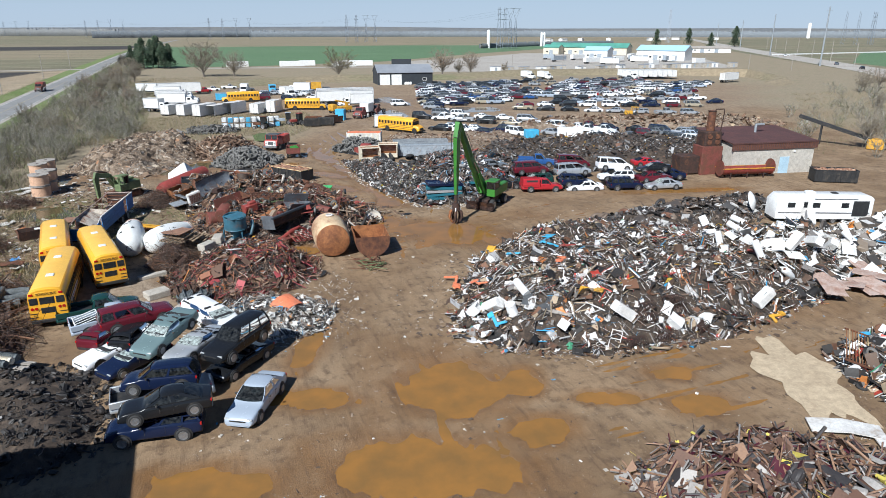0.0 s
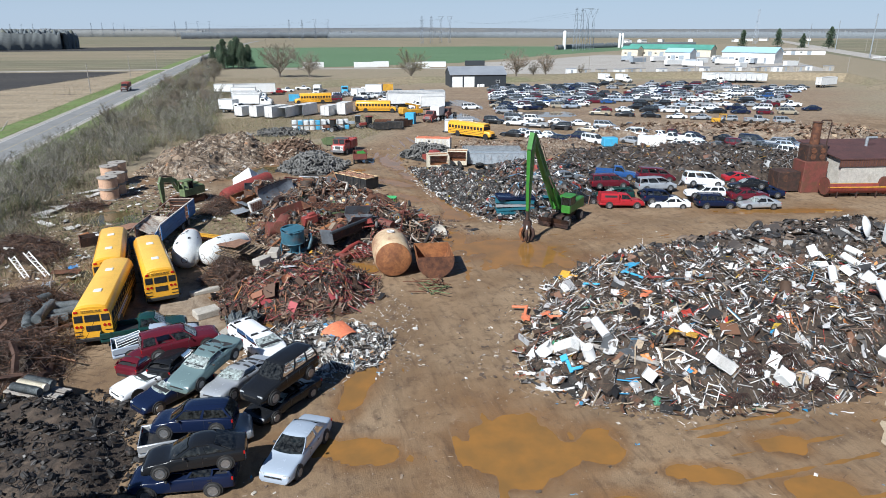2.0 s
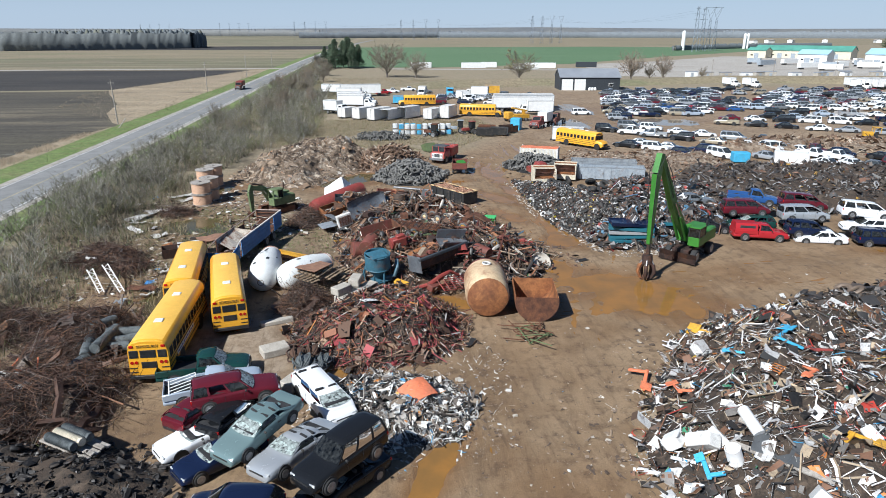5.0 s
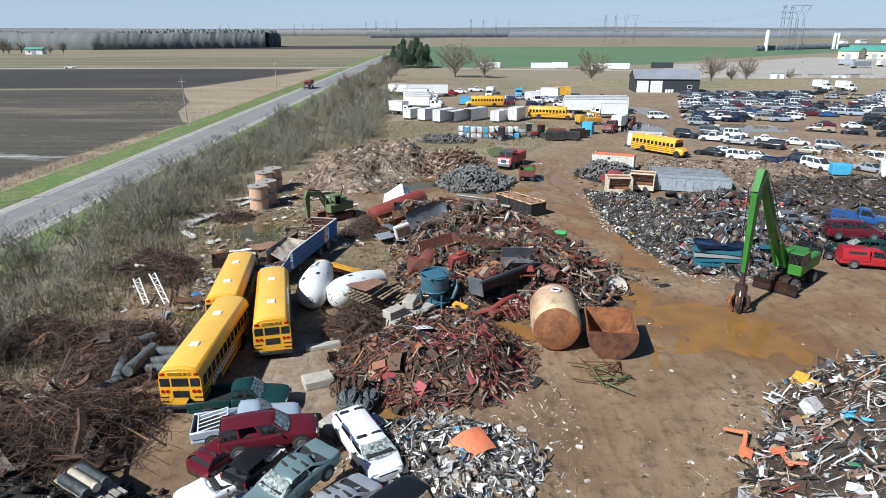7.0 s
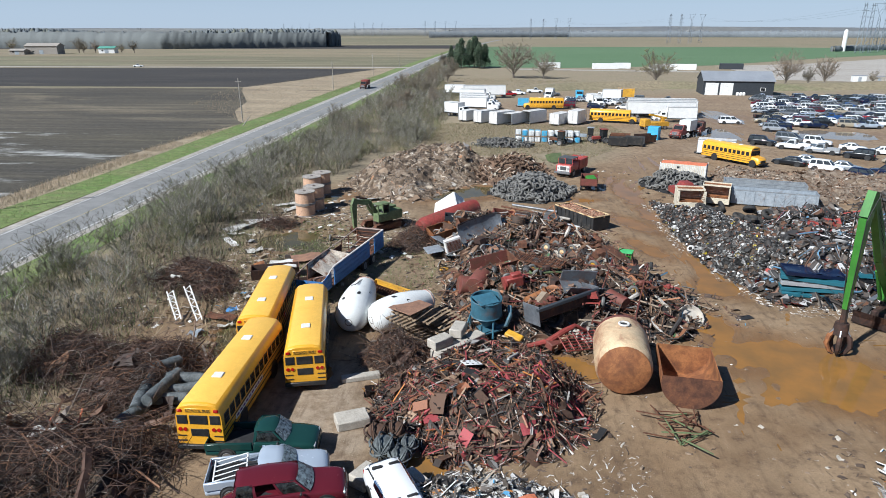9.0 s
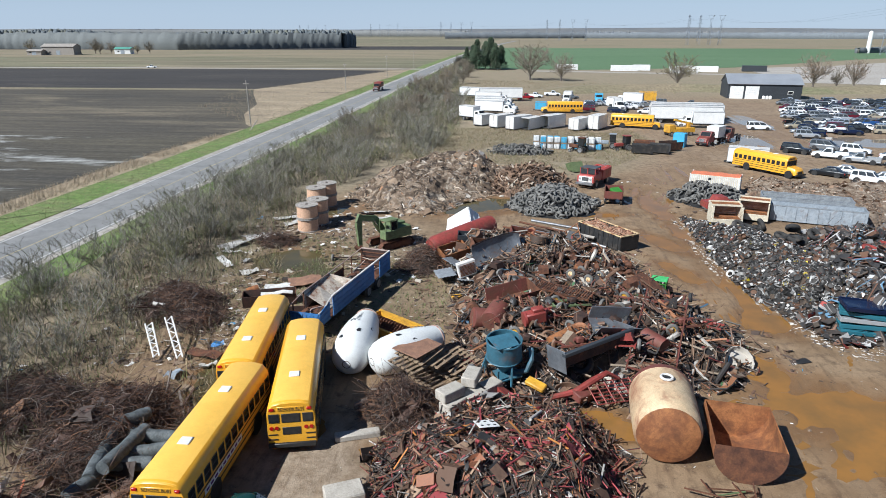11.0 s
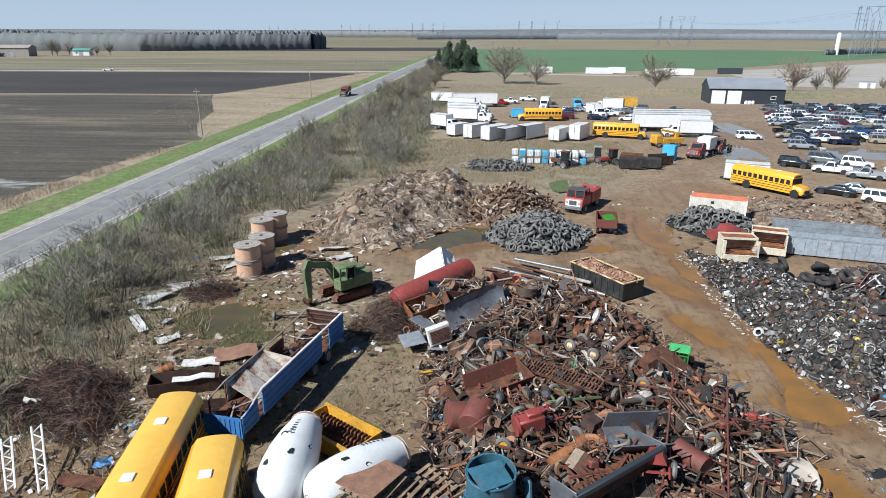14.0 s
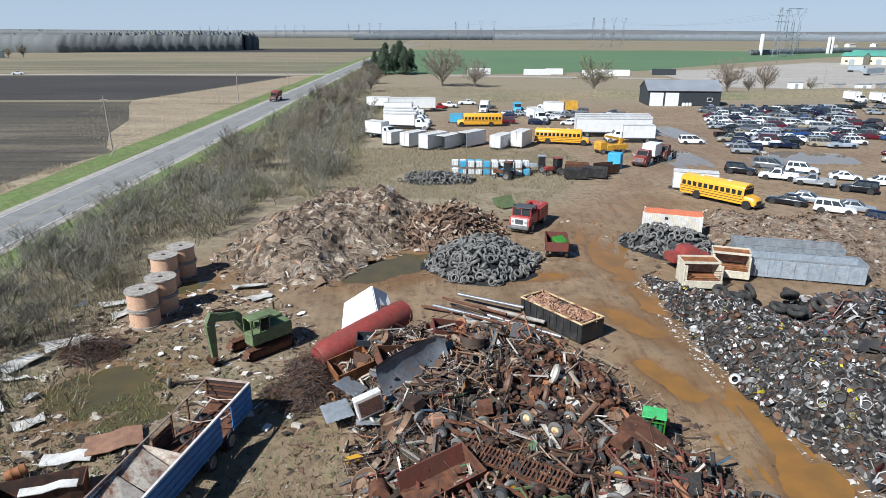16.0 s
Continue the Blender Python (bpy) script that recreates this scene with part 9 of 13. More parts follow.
def old_excavator():
    """Olive tracked excavator, its boom folded in front and the stick hanging upright."""
    root = thing("tracked_excavator", "old olive-green tracked excavator among rubbish", "excavator", pose(-8.7, 89.3, 0, 0, 0, 227))
    for s in (-1, 1):
        g = Geo().loft([[(x, s * 1.05 - 0.27, z), (x, s * 1.05 + 0.27, z)] for x, z in ((-1.7, 0.05), (1.7, 0.05), (2.1, 0.4), (1.7, 0.82), (-1.7, 0.82), (-2.1, 0.4), (-1.7, 0.05))], False)
        for k in range(14):
            g.box((-1.75 + 0.27 * k, s * 1.05, 0.84), (0.1, 0.56, 0.04))
        g.box((0, s * 1.05, 0.42), (3.3, 0.44, 0.62), None, 0.1)
        part("track", g, M["rust"], root)
    part("turntable", Geo().cyl((0, 0, 0.8), (0, 0, 1.1), 0.8, None, 18).box((0, 0, 0.6), (1.6, 1.4, 0.5)), M["rust_dark"], root)
    part("house", Geo().loft([[(x, -1.25, 1.1), (x, -1.25, z - 0.08), (x, -1.15, z), (x, 1.15, z), (x, 1.25, z - 0.08), (x, 1.25, 1.1)] for x, z in ((-1.7, 2.0), (-1.6, 2.15), (-0.3, 2.15), (0.2, 2.0), (0.2, 1.3))]), M["olive"], root)
    part("engine_cover", Geo().box((-0.95, -0.3, 2.27), (1.2, 1.5, 0.24), None, 0.05), M["olive"], root)
    part("exhaust", Geo().cyl((-1.6, -0.7, 2.3), (-1.6, -0.7, 2.9), 0.07, None, 8), M["rust_dark"], root)
    cab = part("cab", Geo().box((0.7, 0.72, 1.5), (1.5, 1.0, 0.85), None, 0.05), M["olive"], root)
    part("cab_roof", Geo().box((0.65, 0.72, 2.98), (1.6, 1.1, 0.1), None, 0.04), M["olive"], cab)
    g = Geo()
    for x in (0.02, 0.75, 1.4):
        for y in (0.26, 1.18):
            g.box((x, y, 2.42), (0.09, 0.07, 1.05))
    part("cab_post", g, M["olive"], cab)
    part("cab_pane", Geo().box((0.38, 1.19, 2.42), (0.6, 0.015, 0.9)), M["glass"], cab, smooth=0)
    part("seat", Geo().box((0.4, 0.72, 2.0), (0.45, 0.5, 0.15), None, 0.05).box((0.2, 0.72, 2.3), (0.14, 0.5, 0.6), None, 0.05), M["seat"], cab)
    b = Geo()
    beam(b, (0.6, -0.25, 1.5), (1.7, -0.25, 3.1), 0.42, 0.5, 0.42, 0.62)
    beam(b, (1.7, -0.25, 3.1), (3.5, -0.25, 3.45), 0.42, 0.62, 0.36, 0.42)
    part("boom", b, M["olive"], root)
    st = Geo()
    beam(st, (3.25, -0.25, 3.75), (3.55, -0.25, 3.0), 0.36, 0.5, 0.36, 0.62)
    beam(st, (3.55, -0.25, 3.0), (3.45, -0.25, 0.5), 0.36, 0.62, 0.28, 0.34)
    part("stick", st, M["olive"], root)
    for y in (-0.55, 0.05):
        ram = part("ram", Geo().cyl((0.9, y, 1.4), (1.6, y, 2.5), 0.1, None, 8), M["olive"], root)
        part("rod", Geo().cyl((1.55, y, 2.4), (1.9, y, 2.95), 0.055, None, 8), M["chrome"], ram)
    part("stick_ram", Geo().cyl((1.8, -0.25, 3.5), (3.2, -0.25, 3.85), 0.09, None, 8), M["rust_dark"], root)
    part("bucket", Geo().loft([[(x, y, z) for y in (-0.7, 0.2)] for x, z in ((3.5, 0.75), (3.85, 0.45), (3.7, 0.1), (3.1, 0.05), (3.15, 0.12), (3.6, 0.18), (3.72, 0.45), (3.45, 0.65))]), M["rust"], root)
    part("hose", Geo().tube([(0.7, -0.5, 1.9), (1.5, -0.55, 3.2), (2.4, -0.5, 3.8), (3.3, -0.45, 3.9)], 0.03, 5), M["black"], root)


old_excavator()

# rusted boiler tank on its side and the half-shell beside it
tank = thing("steel_tank", "cream and rust steel tank lying on its side", "tank", pose(11.45, 58.85, 1.68, 0, 0, 84) @ Matrix.Scale(1.13, 4))
g = Geo()
rr = [(0.05, -2.05), (0.8, -1.98), (1.3, -1.8), (1.46, -1.5), (1.48, -0.6), (1.5, 0.4), (1.48, 1.6), (1.38, 2.0), (0.9, 2.3), (0.05, 2.4)]
g.lathe(rr, 28, pose(0, 0, 0, 0, 90, 0))
M["tank_skin"] = surf("tank_skin", (0.62, 0.48, 0.3), (0.5, 0.34, 0.2), 0.5, 0.6, 0, 0.12, 18, (0.25, 0.095, 0.05), 0.42, 0.1, 0.55)
part("shell", g, M["tank_skin"], tank)
part("end_plate", Geo().lathe([(0.02, -2.1), (0.82, -2.03), (1.33, -1.85), (1.35, -1.8), (0.02, -1.9)], 28, pose(0, 0, 0, 0, 90, 0)), M["rust_orange"], tank, "orange-rusted end plate")
part("shoulder", Geo().lathe([(1.4, 1.55), (1.5, 1.6), (1.4, 2.05), (0.95, 2.36), (0.3, 2.46), (0.3, 2.4), (1.3, 1.9)], 28, pose(0, 0, 0, 0, 90, 0)), M["red_rust"], tank, "dark red rusted shoulder")
part("manhole", Geo().torus(0.26, 0.06, 16, 6, pose(0.5, 0, 1.56)).cyl((0.5, 0, 1.4), (0.5, 0, 1.53), 0.25, None, 16), M["white_dirty"], tank, "pale manhole rim with a dark opening")
part("manhole_opening", Geo().cyl((0.5, 0, 1.53), (0.5, 0, 1.545), 0.19, None, 16), M["black"], tank)
shell = thing("half_shell", "rust-orange half of a cut steel tank", "scrap shell", pose(15.0, 57.6, 0, 0, 0, 82) @ Matrix.Scale(1.12, 4))
g = Geo()
outer = [(1.45 * math.cos(a), 1.45 + 1.45 * math.sin(a)) for a in [math.radians(168 + 204 * i / 16) for i in range(17)]]
inner = [(1.41 * math.cos(a), 1.45 + 1.41 * math.sin(a)) for a in [math.radians(372 - 204 * i / 16) for i in range(17)]]
ring0 = outer + inner
g.loft([[(x, y, z) for y, z in ring0] for x in (-1.7, 1.9)])
part("shell", g, M["rust_orange"], shell)
fan = [(-1.7, y, z) for y, z in outer]
part("end_wall", Geo().add([(-1.72, y, z) for y, z in outer] + [(-1.66, y, z) for y, z in outer], [tuple(range(17)), tuple(range(33, 16, -1))]), M["rust"], shell, smooth=0)
part("end_wall", Geo().add([(1.88, y, z) for y, z in outer] + [(1.92, y, z) for y, z in outer], [tuple(range(16, -1, -1)), tuple(range(17, 34))]), M["rust_orange"], shell, smooth=0)
tw = thing("scrap_twigs", "small heap of thin rusty bars on the mud", "scrap bars", pose(13.6, 53.4, 0))
for i in range(26):
    a = rng.uniform(0, 180)
    part("flat_bar", Geo().box((0, 0, 0), (rng.uniform(0.8, 2.2), 0.06, 0.05)), M["rust" if i % 3 else "olive"], tw, at=pose(rng.gauss(0, 0.7), rng.gauss(0, 0.9), 0.08 + 0.02 * i, rng.uniform(-8, 8), rng.uniform(-8, 8), a))


M["drum_white"] = surf("drum_white", (0.74, 0.75, 0.73), (0.66, 0.67, 0.65), 0.6, 0.45, 0, 0.04, 30, (0.5, 0.44, 0.36), 0.24, 0.12, 0.8)


def mixer_drum(m, label):
    """A cement mixer's drum: pear shape with torn holes, along +x towards its mouth."""
    root = thing("mixer_drum", label, "mixer drum", m, "cement mixer drums")
    g = Geo().lathe([(0.05, -2.95), (0.55, -2.9), (0.95, -2.68), (1.22, -2.25), (1.36, -1.6), (1.4, -0.7), (1.36, 0.3), (1.2, 1.4), (0.95, 2.4), (0.86, 2.75), (0.84, 2.95), (0.78, 2.95), (0.74, 2.5)], 28, pose(0, 0, 0, 0, 90, 0))
    part("shell", g, M["drum_white"], root)
    part("mouth_ring", Geo().torus(0.87, 0.06, 24, 6, pose(2.78, 0, 0, 0, 90, 0)), M["rust_pale"], root)
    part("hub", Geo().cyl((-2.93, 0, 0), (-2.85, 0, 0), 0.3, None, 14), M["rust_dark"], root)
    part("plate", Geo().slab([(-2.0, 1.18, -0.62), (-1.4, 1.26, -0.6), (-1.4, 1.36, -0.1), (-2.0, 1.24, -0.12)][::-1], 0.03), M["cream"], root, "cream patch plate")
    r = random.Random(5)
    for x, a, s in ((0.6, 40, 0.34), (-0.7, 75, 0.3), (0.2, 110, 0.28), (-1.4, 30, 0.26)):
        R = 1.412 - max(0, x + 0.3) * 0.11
        n = 9
        ca, sa = math.cos(radians(a)), math.sin(radians(a))
        c = Vector((x, R * ca, R * sa))
        u, v = Vector((1, 0, 0)), Vector((0, -sa, ca))
        ks = [s * r.uniform(0.45, 1.0) for _ in range(n)]
        nrm = Vector((0.1, ca, sa)) * 0.02
        g = Geo().add([c + nrm + u * (k * math.cos(6.283 * i / n)) + v * (k * 0.8 * math.sin(6.283 * i / n)) - Vector((0, ca, sa)) * (0.05 * (k / s) ** 2) for i, k in enumerate(ks)], [tuple(range(n))])
        part("torn_hole", g, M["black"], root, "dark torn hole", smooth=0)
    for k in range(6):
        part("lettering_bar", Geo().box((1.9 - k * 0.26, 0.0, 1.07 + k * 0.075), (0.1, 0.2, 0.012), pose(0, 0, 0, -34, 0, 0)), M["grey_dark"], root, "dark bar in place of lettering")
    return root


mixer_drum(pose(-6.35, 65.7, 1.4, 30, -7, 88) @ Matrix.Scale(0.92, 4), "white cement mixer drum with torn holes")
mixer_drum(pose(-3.1, 65.2, 1.25, 20, -2, 45) @ Matrix.Scale(0.88, 4), "white cement mixer drum lying under wooden pallets")
# yellow auger box
yb = thing("auger_box", "yellow steel hopper with rusty augers inside", "machine part", pose(-4.9, 69.0, 0.05, 0, 0, -35))
g = Geo().box((0, 1.1, 0.65), (4.2, 0.08, 0.9)).box((0, -1.1, 0.65), (4.2, 0.08, 0.9)).box((2.06, 0, 0.65), (0.08, 2.2, 0.9)).box((-2.06, 0, 0.65), (0.08, 2.2, 0.9)).box((0, 0, 0.25), (4.1, 2.2, 0.06))
g.box((0, 1.1, 1.12), (4.3, 0.2, 0.06)).box((0, -1.1, 1.12), (4.3, 0.2, 0.06))
part("frame", g, M["machine_yellow"], yb)
for y in (-0.55, 0.0, 0.55):
    g = Geo().cyl((-1.9, y, 0.75), (1.9, y, 0.75), 0.08, None, 8)
    for i in range(14):
        g.cyl((-1.8 + i * 0.27, y, 0.75), (-1.76 + i * 0.27, y, 0.75), 0.25, None, 10)
    part("auger", g, M["rust"], yb)
# pallets with a sheet of plywood on top
for k, (x, y, z, a) in enumerate([(-1.4, 63.6, 0.05, 62), (-0.2, 64.8, 0.1, 56), (-2.4, 63.3, 1.3, 60), (-1.2, 64.4, 1.2, 64), (-2.1, 64.0, 1.62, 63), (0.1, 65.2, 0.5, 50)]):
    p = thing("pallet", "weathered brown wooden pallet", "pallet", pose(x, y, z, 8, 10 - k * 3, a), "pallets")
    for i in range(6):
        part("slat", Geo().box((0, -0.9 + i * 0.36, 0.14), (2.4, 0.18, 0.03)), M["wood"], p)
    for i in range(3):
        part("bearer", Geo().box((-1.0 + i, 0, 0.05), (0.1, 2.0, 0.12)), M["wood"], p)
ply = thing("plywood_sheet", "brown plywood sheet lying on pallets", "board", pose(-2.2, 64.1, 2.02, 4, 4, 62))
part("sheet", Geo().box((0, 0, 0), (2.7, 1.9, 0.05), None, 0.01), M["plywood"], ply)
# concrete blocks
for k, (x, y, z, a) in enumerate([(0.35, 59.5, 0.0, 48), (0.45, 59.6, 0.62, 52), (0.25, 59.8, 1.24, 46), (1.55, 60.5, 0.0, 50), (1.5, 60.6, 0.62, 44), (2.4, 61.5, 0.0, 52), (2.3, 61.6, 0.62, 47), (1.3, 61.5, 1.3, 78), (0.9, 61.2, 0.0, 50), (1.0, 61.1, 0.62, 50)]):
    solid("concrete_block", Geo().box((0, 0, 0.3), (1.5, 0.85, 0.6), None, 0.05), M["concrete"], "rough pale concrete block in a stack", "concrete block", pose(x, y, z + 0.02, 0, 0, a), "concrete blocks")
for k, (x, y, a, s) in enumerate([(-3.9, 52.6, 25, (1.8, 1.2, 0.55)), (-0.2, 47.4, 45, (1.8, 1.3, 0.7)), (-4.4, 57.3, 20, (2.4, 0.55, 0.35)), (-2.2, 47.9, 60, (1.3, 1.0, 0.7))]):
    solid("concrete_slab", Geo().box((0, 0, s[2] / 2), s, None, 0.06), M["concrete"], "pale broken concrete slab on the mud", "concrete slab", pose(x, y, 0.02, 0, 0, a), "concrete slabs")
nets = thing("net_bundle", "bundled grey and brown wire netting on a slab", "netting", pose(-1.7, 50.0, 0.3))
for i, (x, y, z, r_, mt) in enumerate([(0, 0, 0.3, 0.75, "mesh_grey"), (0.9, -0.6, 0.2, 0.6, "mesh_grey"), (-0.5, 0.9, 0.4, 0.7, "wire_rust"), (0.4, 1.2, 0.4, 0.65, "wire_rust"), (1.2, 0.3, 0.25, 0.55, "mesh_grey")]):
    g = Geo()
    g.tube([(x + r_ * math.cos(t * 0.9) * math.cos(t * 0.13), y + r_ * math.sin(t * 0.9), z + r_ * 0.9 * math.cos(t * 0.9) * math.sin(t * 0.13)) for t in np.linspace(0, 46, 90)], 0.045, 4)
    g.lathe([(0.02, -r_ * 0.7), (r_ * 0.6, -r_ * 0.5), (r_ * 0.8, 0), (r_ * 0.6, r_ * 0.5), (0.02, r_ * 0.65)], 10, pose(x, y, z))
    part("coil", g, M[mt], nets)
# rolls of grey netting west of the buses
for k, (x, y, z, a, L, t) in enumerate([(-14.9, 53.5, 0.5, 88, 3.4, 3), (-16.0, 53.5, 0.3, 104, 4.2, -3), (-14.3, 52.9, 0.1, 10, 2.0, 2), (-15.9, 55.8, 0.55, 58, 1.8, 6), (-14.2, 54.9, 0.25, 5, 2.4, 4), (-15.6, 51.3, 0.05, 75, 1.9, 0), (-14.0, 53.9, 0.1, 20, 2.4, 0)]):
    g = Geo().lathe([(0.12, -L / 2), (0.34, -L / 2), (0.37, -L / 4), (0.33, 0), (0.37, L / 4), (0.34, L / 2), (0.12, L / 2), (0.12, L / 2 - 0.2)], 14, pose(0, 0, 0, 0, 90, 0))
    solid("netting_roll", g, M["mesh_grey"], "roll of grey wire netting on the wire heap", "netting roll", pose(x, y, z + 0.75, 0, t, a), "netting rolls")


def white_truss(p, q, w):
    """A flat lattice ladder of thin white bars between two points."""
    p, q = Vector(p), Vector(q)
    d = (q - p).normalized()
    side = d.cross(Vector((0, 0, 1))).normalized() * w
    root = thing("steel_truss", "white painted lattice frame standing in the wire heap", "steel frame", pose(0, 0, 0), "white lattice frames")
    for k in (-1, 1):
        part("chord", Geo().cyl(p + side * k, q + side * k * 0.8, 0.055, None, 6), M["white"], root)
    L = (q - p).length
    for i in range(9):
        a, c = p + d * L * i / 9, p + d * L * (i + 1) / 9
        part("lattice_bar", Geo().cyl(a + side * (1 if i % 2 else -1), c + side * (-1 if i % 2 else 1), 0.035, None, 5), M["white"], root)


white_truss((-20.9, 66.2, 1.6), (-19.3, 64.0, 0.35), 0.22)
white_truss((-20.1, 67.3, 1.6), (-17.7, 64.0, 0.35), 0.22)

# blue farm wagon with rusty inner walls
wag = thing("farm_wagon", "blue steel wagon with rusty broken inside walls", "wagon", pose(-9.64, 74.5, 0, 0, 0, 78))
part("deck", Geo().box((3.4, 0, 0.95), (5.4, 2.5, 0.1)).box((-3.2, 0, 0.95), (5.6, 2.5, 0.1)), M["rust"], wag)
for y in (-0.6, 0.6):
    part("chassis_beam", Geo().box((0, y, 0.75), (12.4, 0.14, 0.28)), M["rust_dark"], wag)


def ribbed(x0, x1, y, z0, z1, mat, label, n, out, z1b=None):
    """A steel side sheet with pressed horizontal ribs and end posts."""
    z1b = z1b or z1
    w = part("side_wall", Geo().slab([(x0, y, z0), (x1, y, z0), (x1, y, z1b), (x0, y, z1)], 0.05), M[mat], wag, label, smooth=0)
    for k in range(n):
        t = (k + 0.5) / n
        part("rib", Geo().slab([(x0 + 0.05, y + out, z0 + (z1 - z0) * t - 0.05), (x1 - 0.05, y + out, z0 + (z1b - z0) * t - 0.05), (x1 - 0.05, y + out, z0 + (z1b - z0) * t + 0.05), (x0 + 0.05, y + out, z0 + (z1 - z0) * t + 0.05)], 0.05), M[mat], w, smooth=0)
    return w


ribbed(-4.2, 2.9, -1.32, 0.95, 2.5, "blue_wall", "blue ribbed side wall with worn patches", 4, -0.05)
ribbed(4.0, 6.2, -1.32, 0.9, 2.5, "blue_wall", "blue ribbed side wall", 4, -0.05)
ribbed(-6.2, -4.7, -1.32, 0.95, 1.95, "blue_wall", "blue side wall with a bent top", 3, -0.05, 2.3)
part("top_rail", Geo().box((1.0, -1.32, 2.54), (10.4, 0.13, 0.09)).tube([(-4.2, -1.32, 2.52), (-4.9, -1.34, 2.35), (-5.4, -1.3, 2.0), (-6.2, -1.32, 1.98)], 0.06, 5), M["white_dirty"], wag, "pale worn top rail")
ribbed(-3.6, 0.4, 1.32, 0.95, 2.3, "rust_white", "pale side wall streaked with rust", 5, -0.06)
ribbed(1.0, 2.6, 1.32, 0.95, 2.0, "rust", "rust-eaten side wall", 4, -0.06)
part("cross_wall", Geo().slab([(0.2, -1.28, 1.0), (0.2, 1.28, 1.0), (0.2, 1.28, 2.3), (0.2, -1.28, 2.0)], 0.06), M["rust_white"], wag, "pale partition streaked with rust", smooth=0)
# sloping sheets added to catch the sun, so the shaded inside looks bright
for x0_, x1_, y0_, z0_ in ((-3.5, -1.8, 1.2, 2.1), (-1.7, 0.1, 1.25, 2.2)):
    part("fallen_sheet", Geo().slab([(x0_, -0.6, 1.05), (x1_, -0.5, 1.05), (x1_, y0_, z0_), (x0_, y0_, z0_ - 0.15)], 0.04), M["rust_white"], wag, "pale sheet streaked with rust", smooth=0)
e = part("end_wall", Geo().box((6.2, 0, 1.7), (0.07, 2.6, 1.6)), M["rust_dark"], wag)
for k in range(4):
    part("rib", Geo().box((6.13, 0, 1.15 + k * 0.36), (0.07, 2.5, 0.08)), M["rust"], e)
fw = part("front_wall", Geo().slab([(-6.2, -1.32, 0.75), (-6.2, 1.32, 0.75), (-6.2, 1.3, 1.9), (-6.2, -1.3, 1.95)][::-1], 0.06), M["blue_wall"], wag, "blue ribbed front wall", smooth=0)
for k in range(9):
    part("rib", Geo().box((-6.27, -1.15 + 0.285 * k, 1.3), (0.05, 0.12, 1.0)), M["blue_wall"], fw)
part("top_rail", Geo().tube([(6.2, 1.32, 2.5), (3.0, 1.34, 2.35), (0.4, 1.3, 2.35), (-3.6, 1.32, 2.3), (-5.4, 1.3, 2.05), (-6.2, 1.3, 1.95)], 0.05, 5).box((6.2, 0, 2.54), (0.12, 2.6, 0.08)), M["rust_pale"], wag)
for x, z in ((6.15, 2.5), (4.2, 2.4), (2.7, 2.36), (-3.7, 2.3), (-5.2, 2.1)):
    part("post", Geo().box((x, 1.31, (z + 0.95) / 2), (0.09, 0.07, z - 0.95)), M["rust"], wag)
for x, z in ((5.0, 2.2), (4.2, 1.9), (3.3, 2.1), (-4.6, 1.3), (-5.3, 1.2)):
    part("brace", Geo().tube([(x, -1.25, z), (x + rng.uniform(-0.5, 0.5), 0, z + rng.uniform(-0.25, 0.1)), (x + rng.uniform(-0.7, 0.7), 1.25, z - 0.1)], 0.035, 5), M["rust_white" if z > 2 else "rust"], wag)
for x in (1.8, 3.7):
    for sd in (-1, 1):
        part("wheel", WHEEL_TRUCK, None, wag, at=pose(x, sd * 1.25, 0.5))
for i in range(16):
    part("load_bar", Geo().box((0, 0, 0), (rng.uniform(1.2, 2.8), 0.09, 0.07)), M[("rust", "rust_dark", "rust_pale")[i % 3]], wag, at=pose(rng.uniform(1.2, 5.2) if i < 11 else rng.uniform(-5.4, -4.0), rng.uniform(-0.8, 0.8), 1.1 + 0.05 * i % 0.6, rng.uniform(-10, 10), rng.uniform(-14, 14), rng.uniform(-30, 30)))
for x, y in ((2.4, 0.3), (3.2, -0.4), (4.4, 0.5)):
    part("load_tyre", Geo().torus(0.3, 0.12, 16, 7), M["rubber"], wag, at=pose(x, y, 1.2, 20, 15, 0))
solid("steel_trough", Geo().box((0, 0.5, 0.5), (3.2, 0.06, 0.9)).box((0, -0.5, 0.5), (3.2, 0.06, 0.9)).box((0, 0, 0.08), (3.2, 1.0, 0.06)).box((1.6, 0, 0.5), (0.06, 1.0, 0.9)), M["rust_dark"], "dark rusty steel trough behind the buses", "trough", pose(-13.0, 70.8, 0.03, 0, 0, 14))


def cable_spool(x, y, z, label):
    root = thing("cable_drum", label, "cable drum", pose(x, y, z), "cable drums")
    for zz in (0.06, 1.36):
        part("flange", Geo().cyl((0, 0, zz - 0.05), (0, 0, zz + 0.05), 1.2, None, 28), M["wood_grey"], root, "grey weathered wooden flange")
    part("wrap", Geo().lathe([(0.1, 0.12), (1.08, 0.12), (1.1, 0.5), (1.08, 0.9), (1.1, 1.3), (0.1, 1.3)], 28), M["copper_wrap"], root, "tan cardboard wrap")
    part("hub", Geo().cyl((0, 0, 1.4), (0, 0, 1.44), 0.18, None, 12), M["rust_dark"], root)


for x, y in ((-18.5, 93.5), (-18.1, 96.1), (-19.9, 101.4), (-19.3, 103.9)):
    for z in (0.02, 1.46):
        cable_spool(x, y, z, "wooden cable drum wrapped in tan board, stacked in pairs")
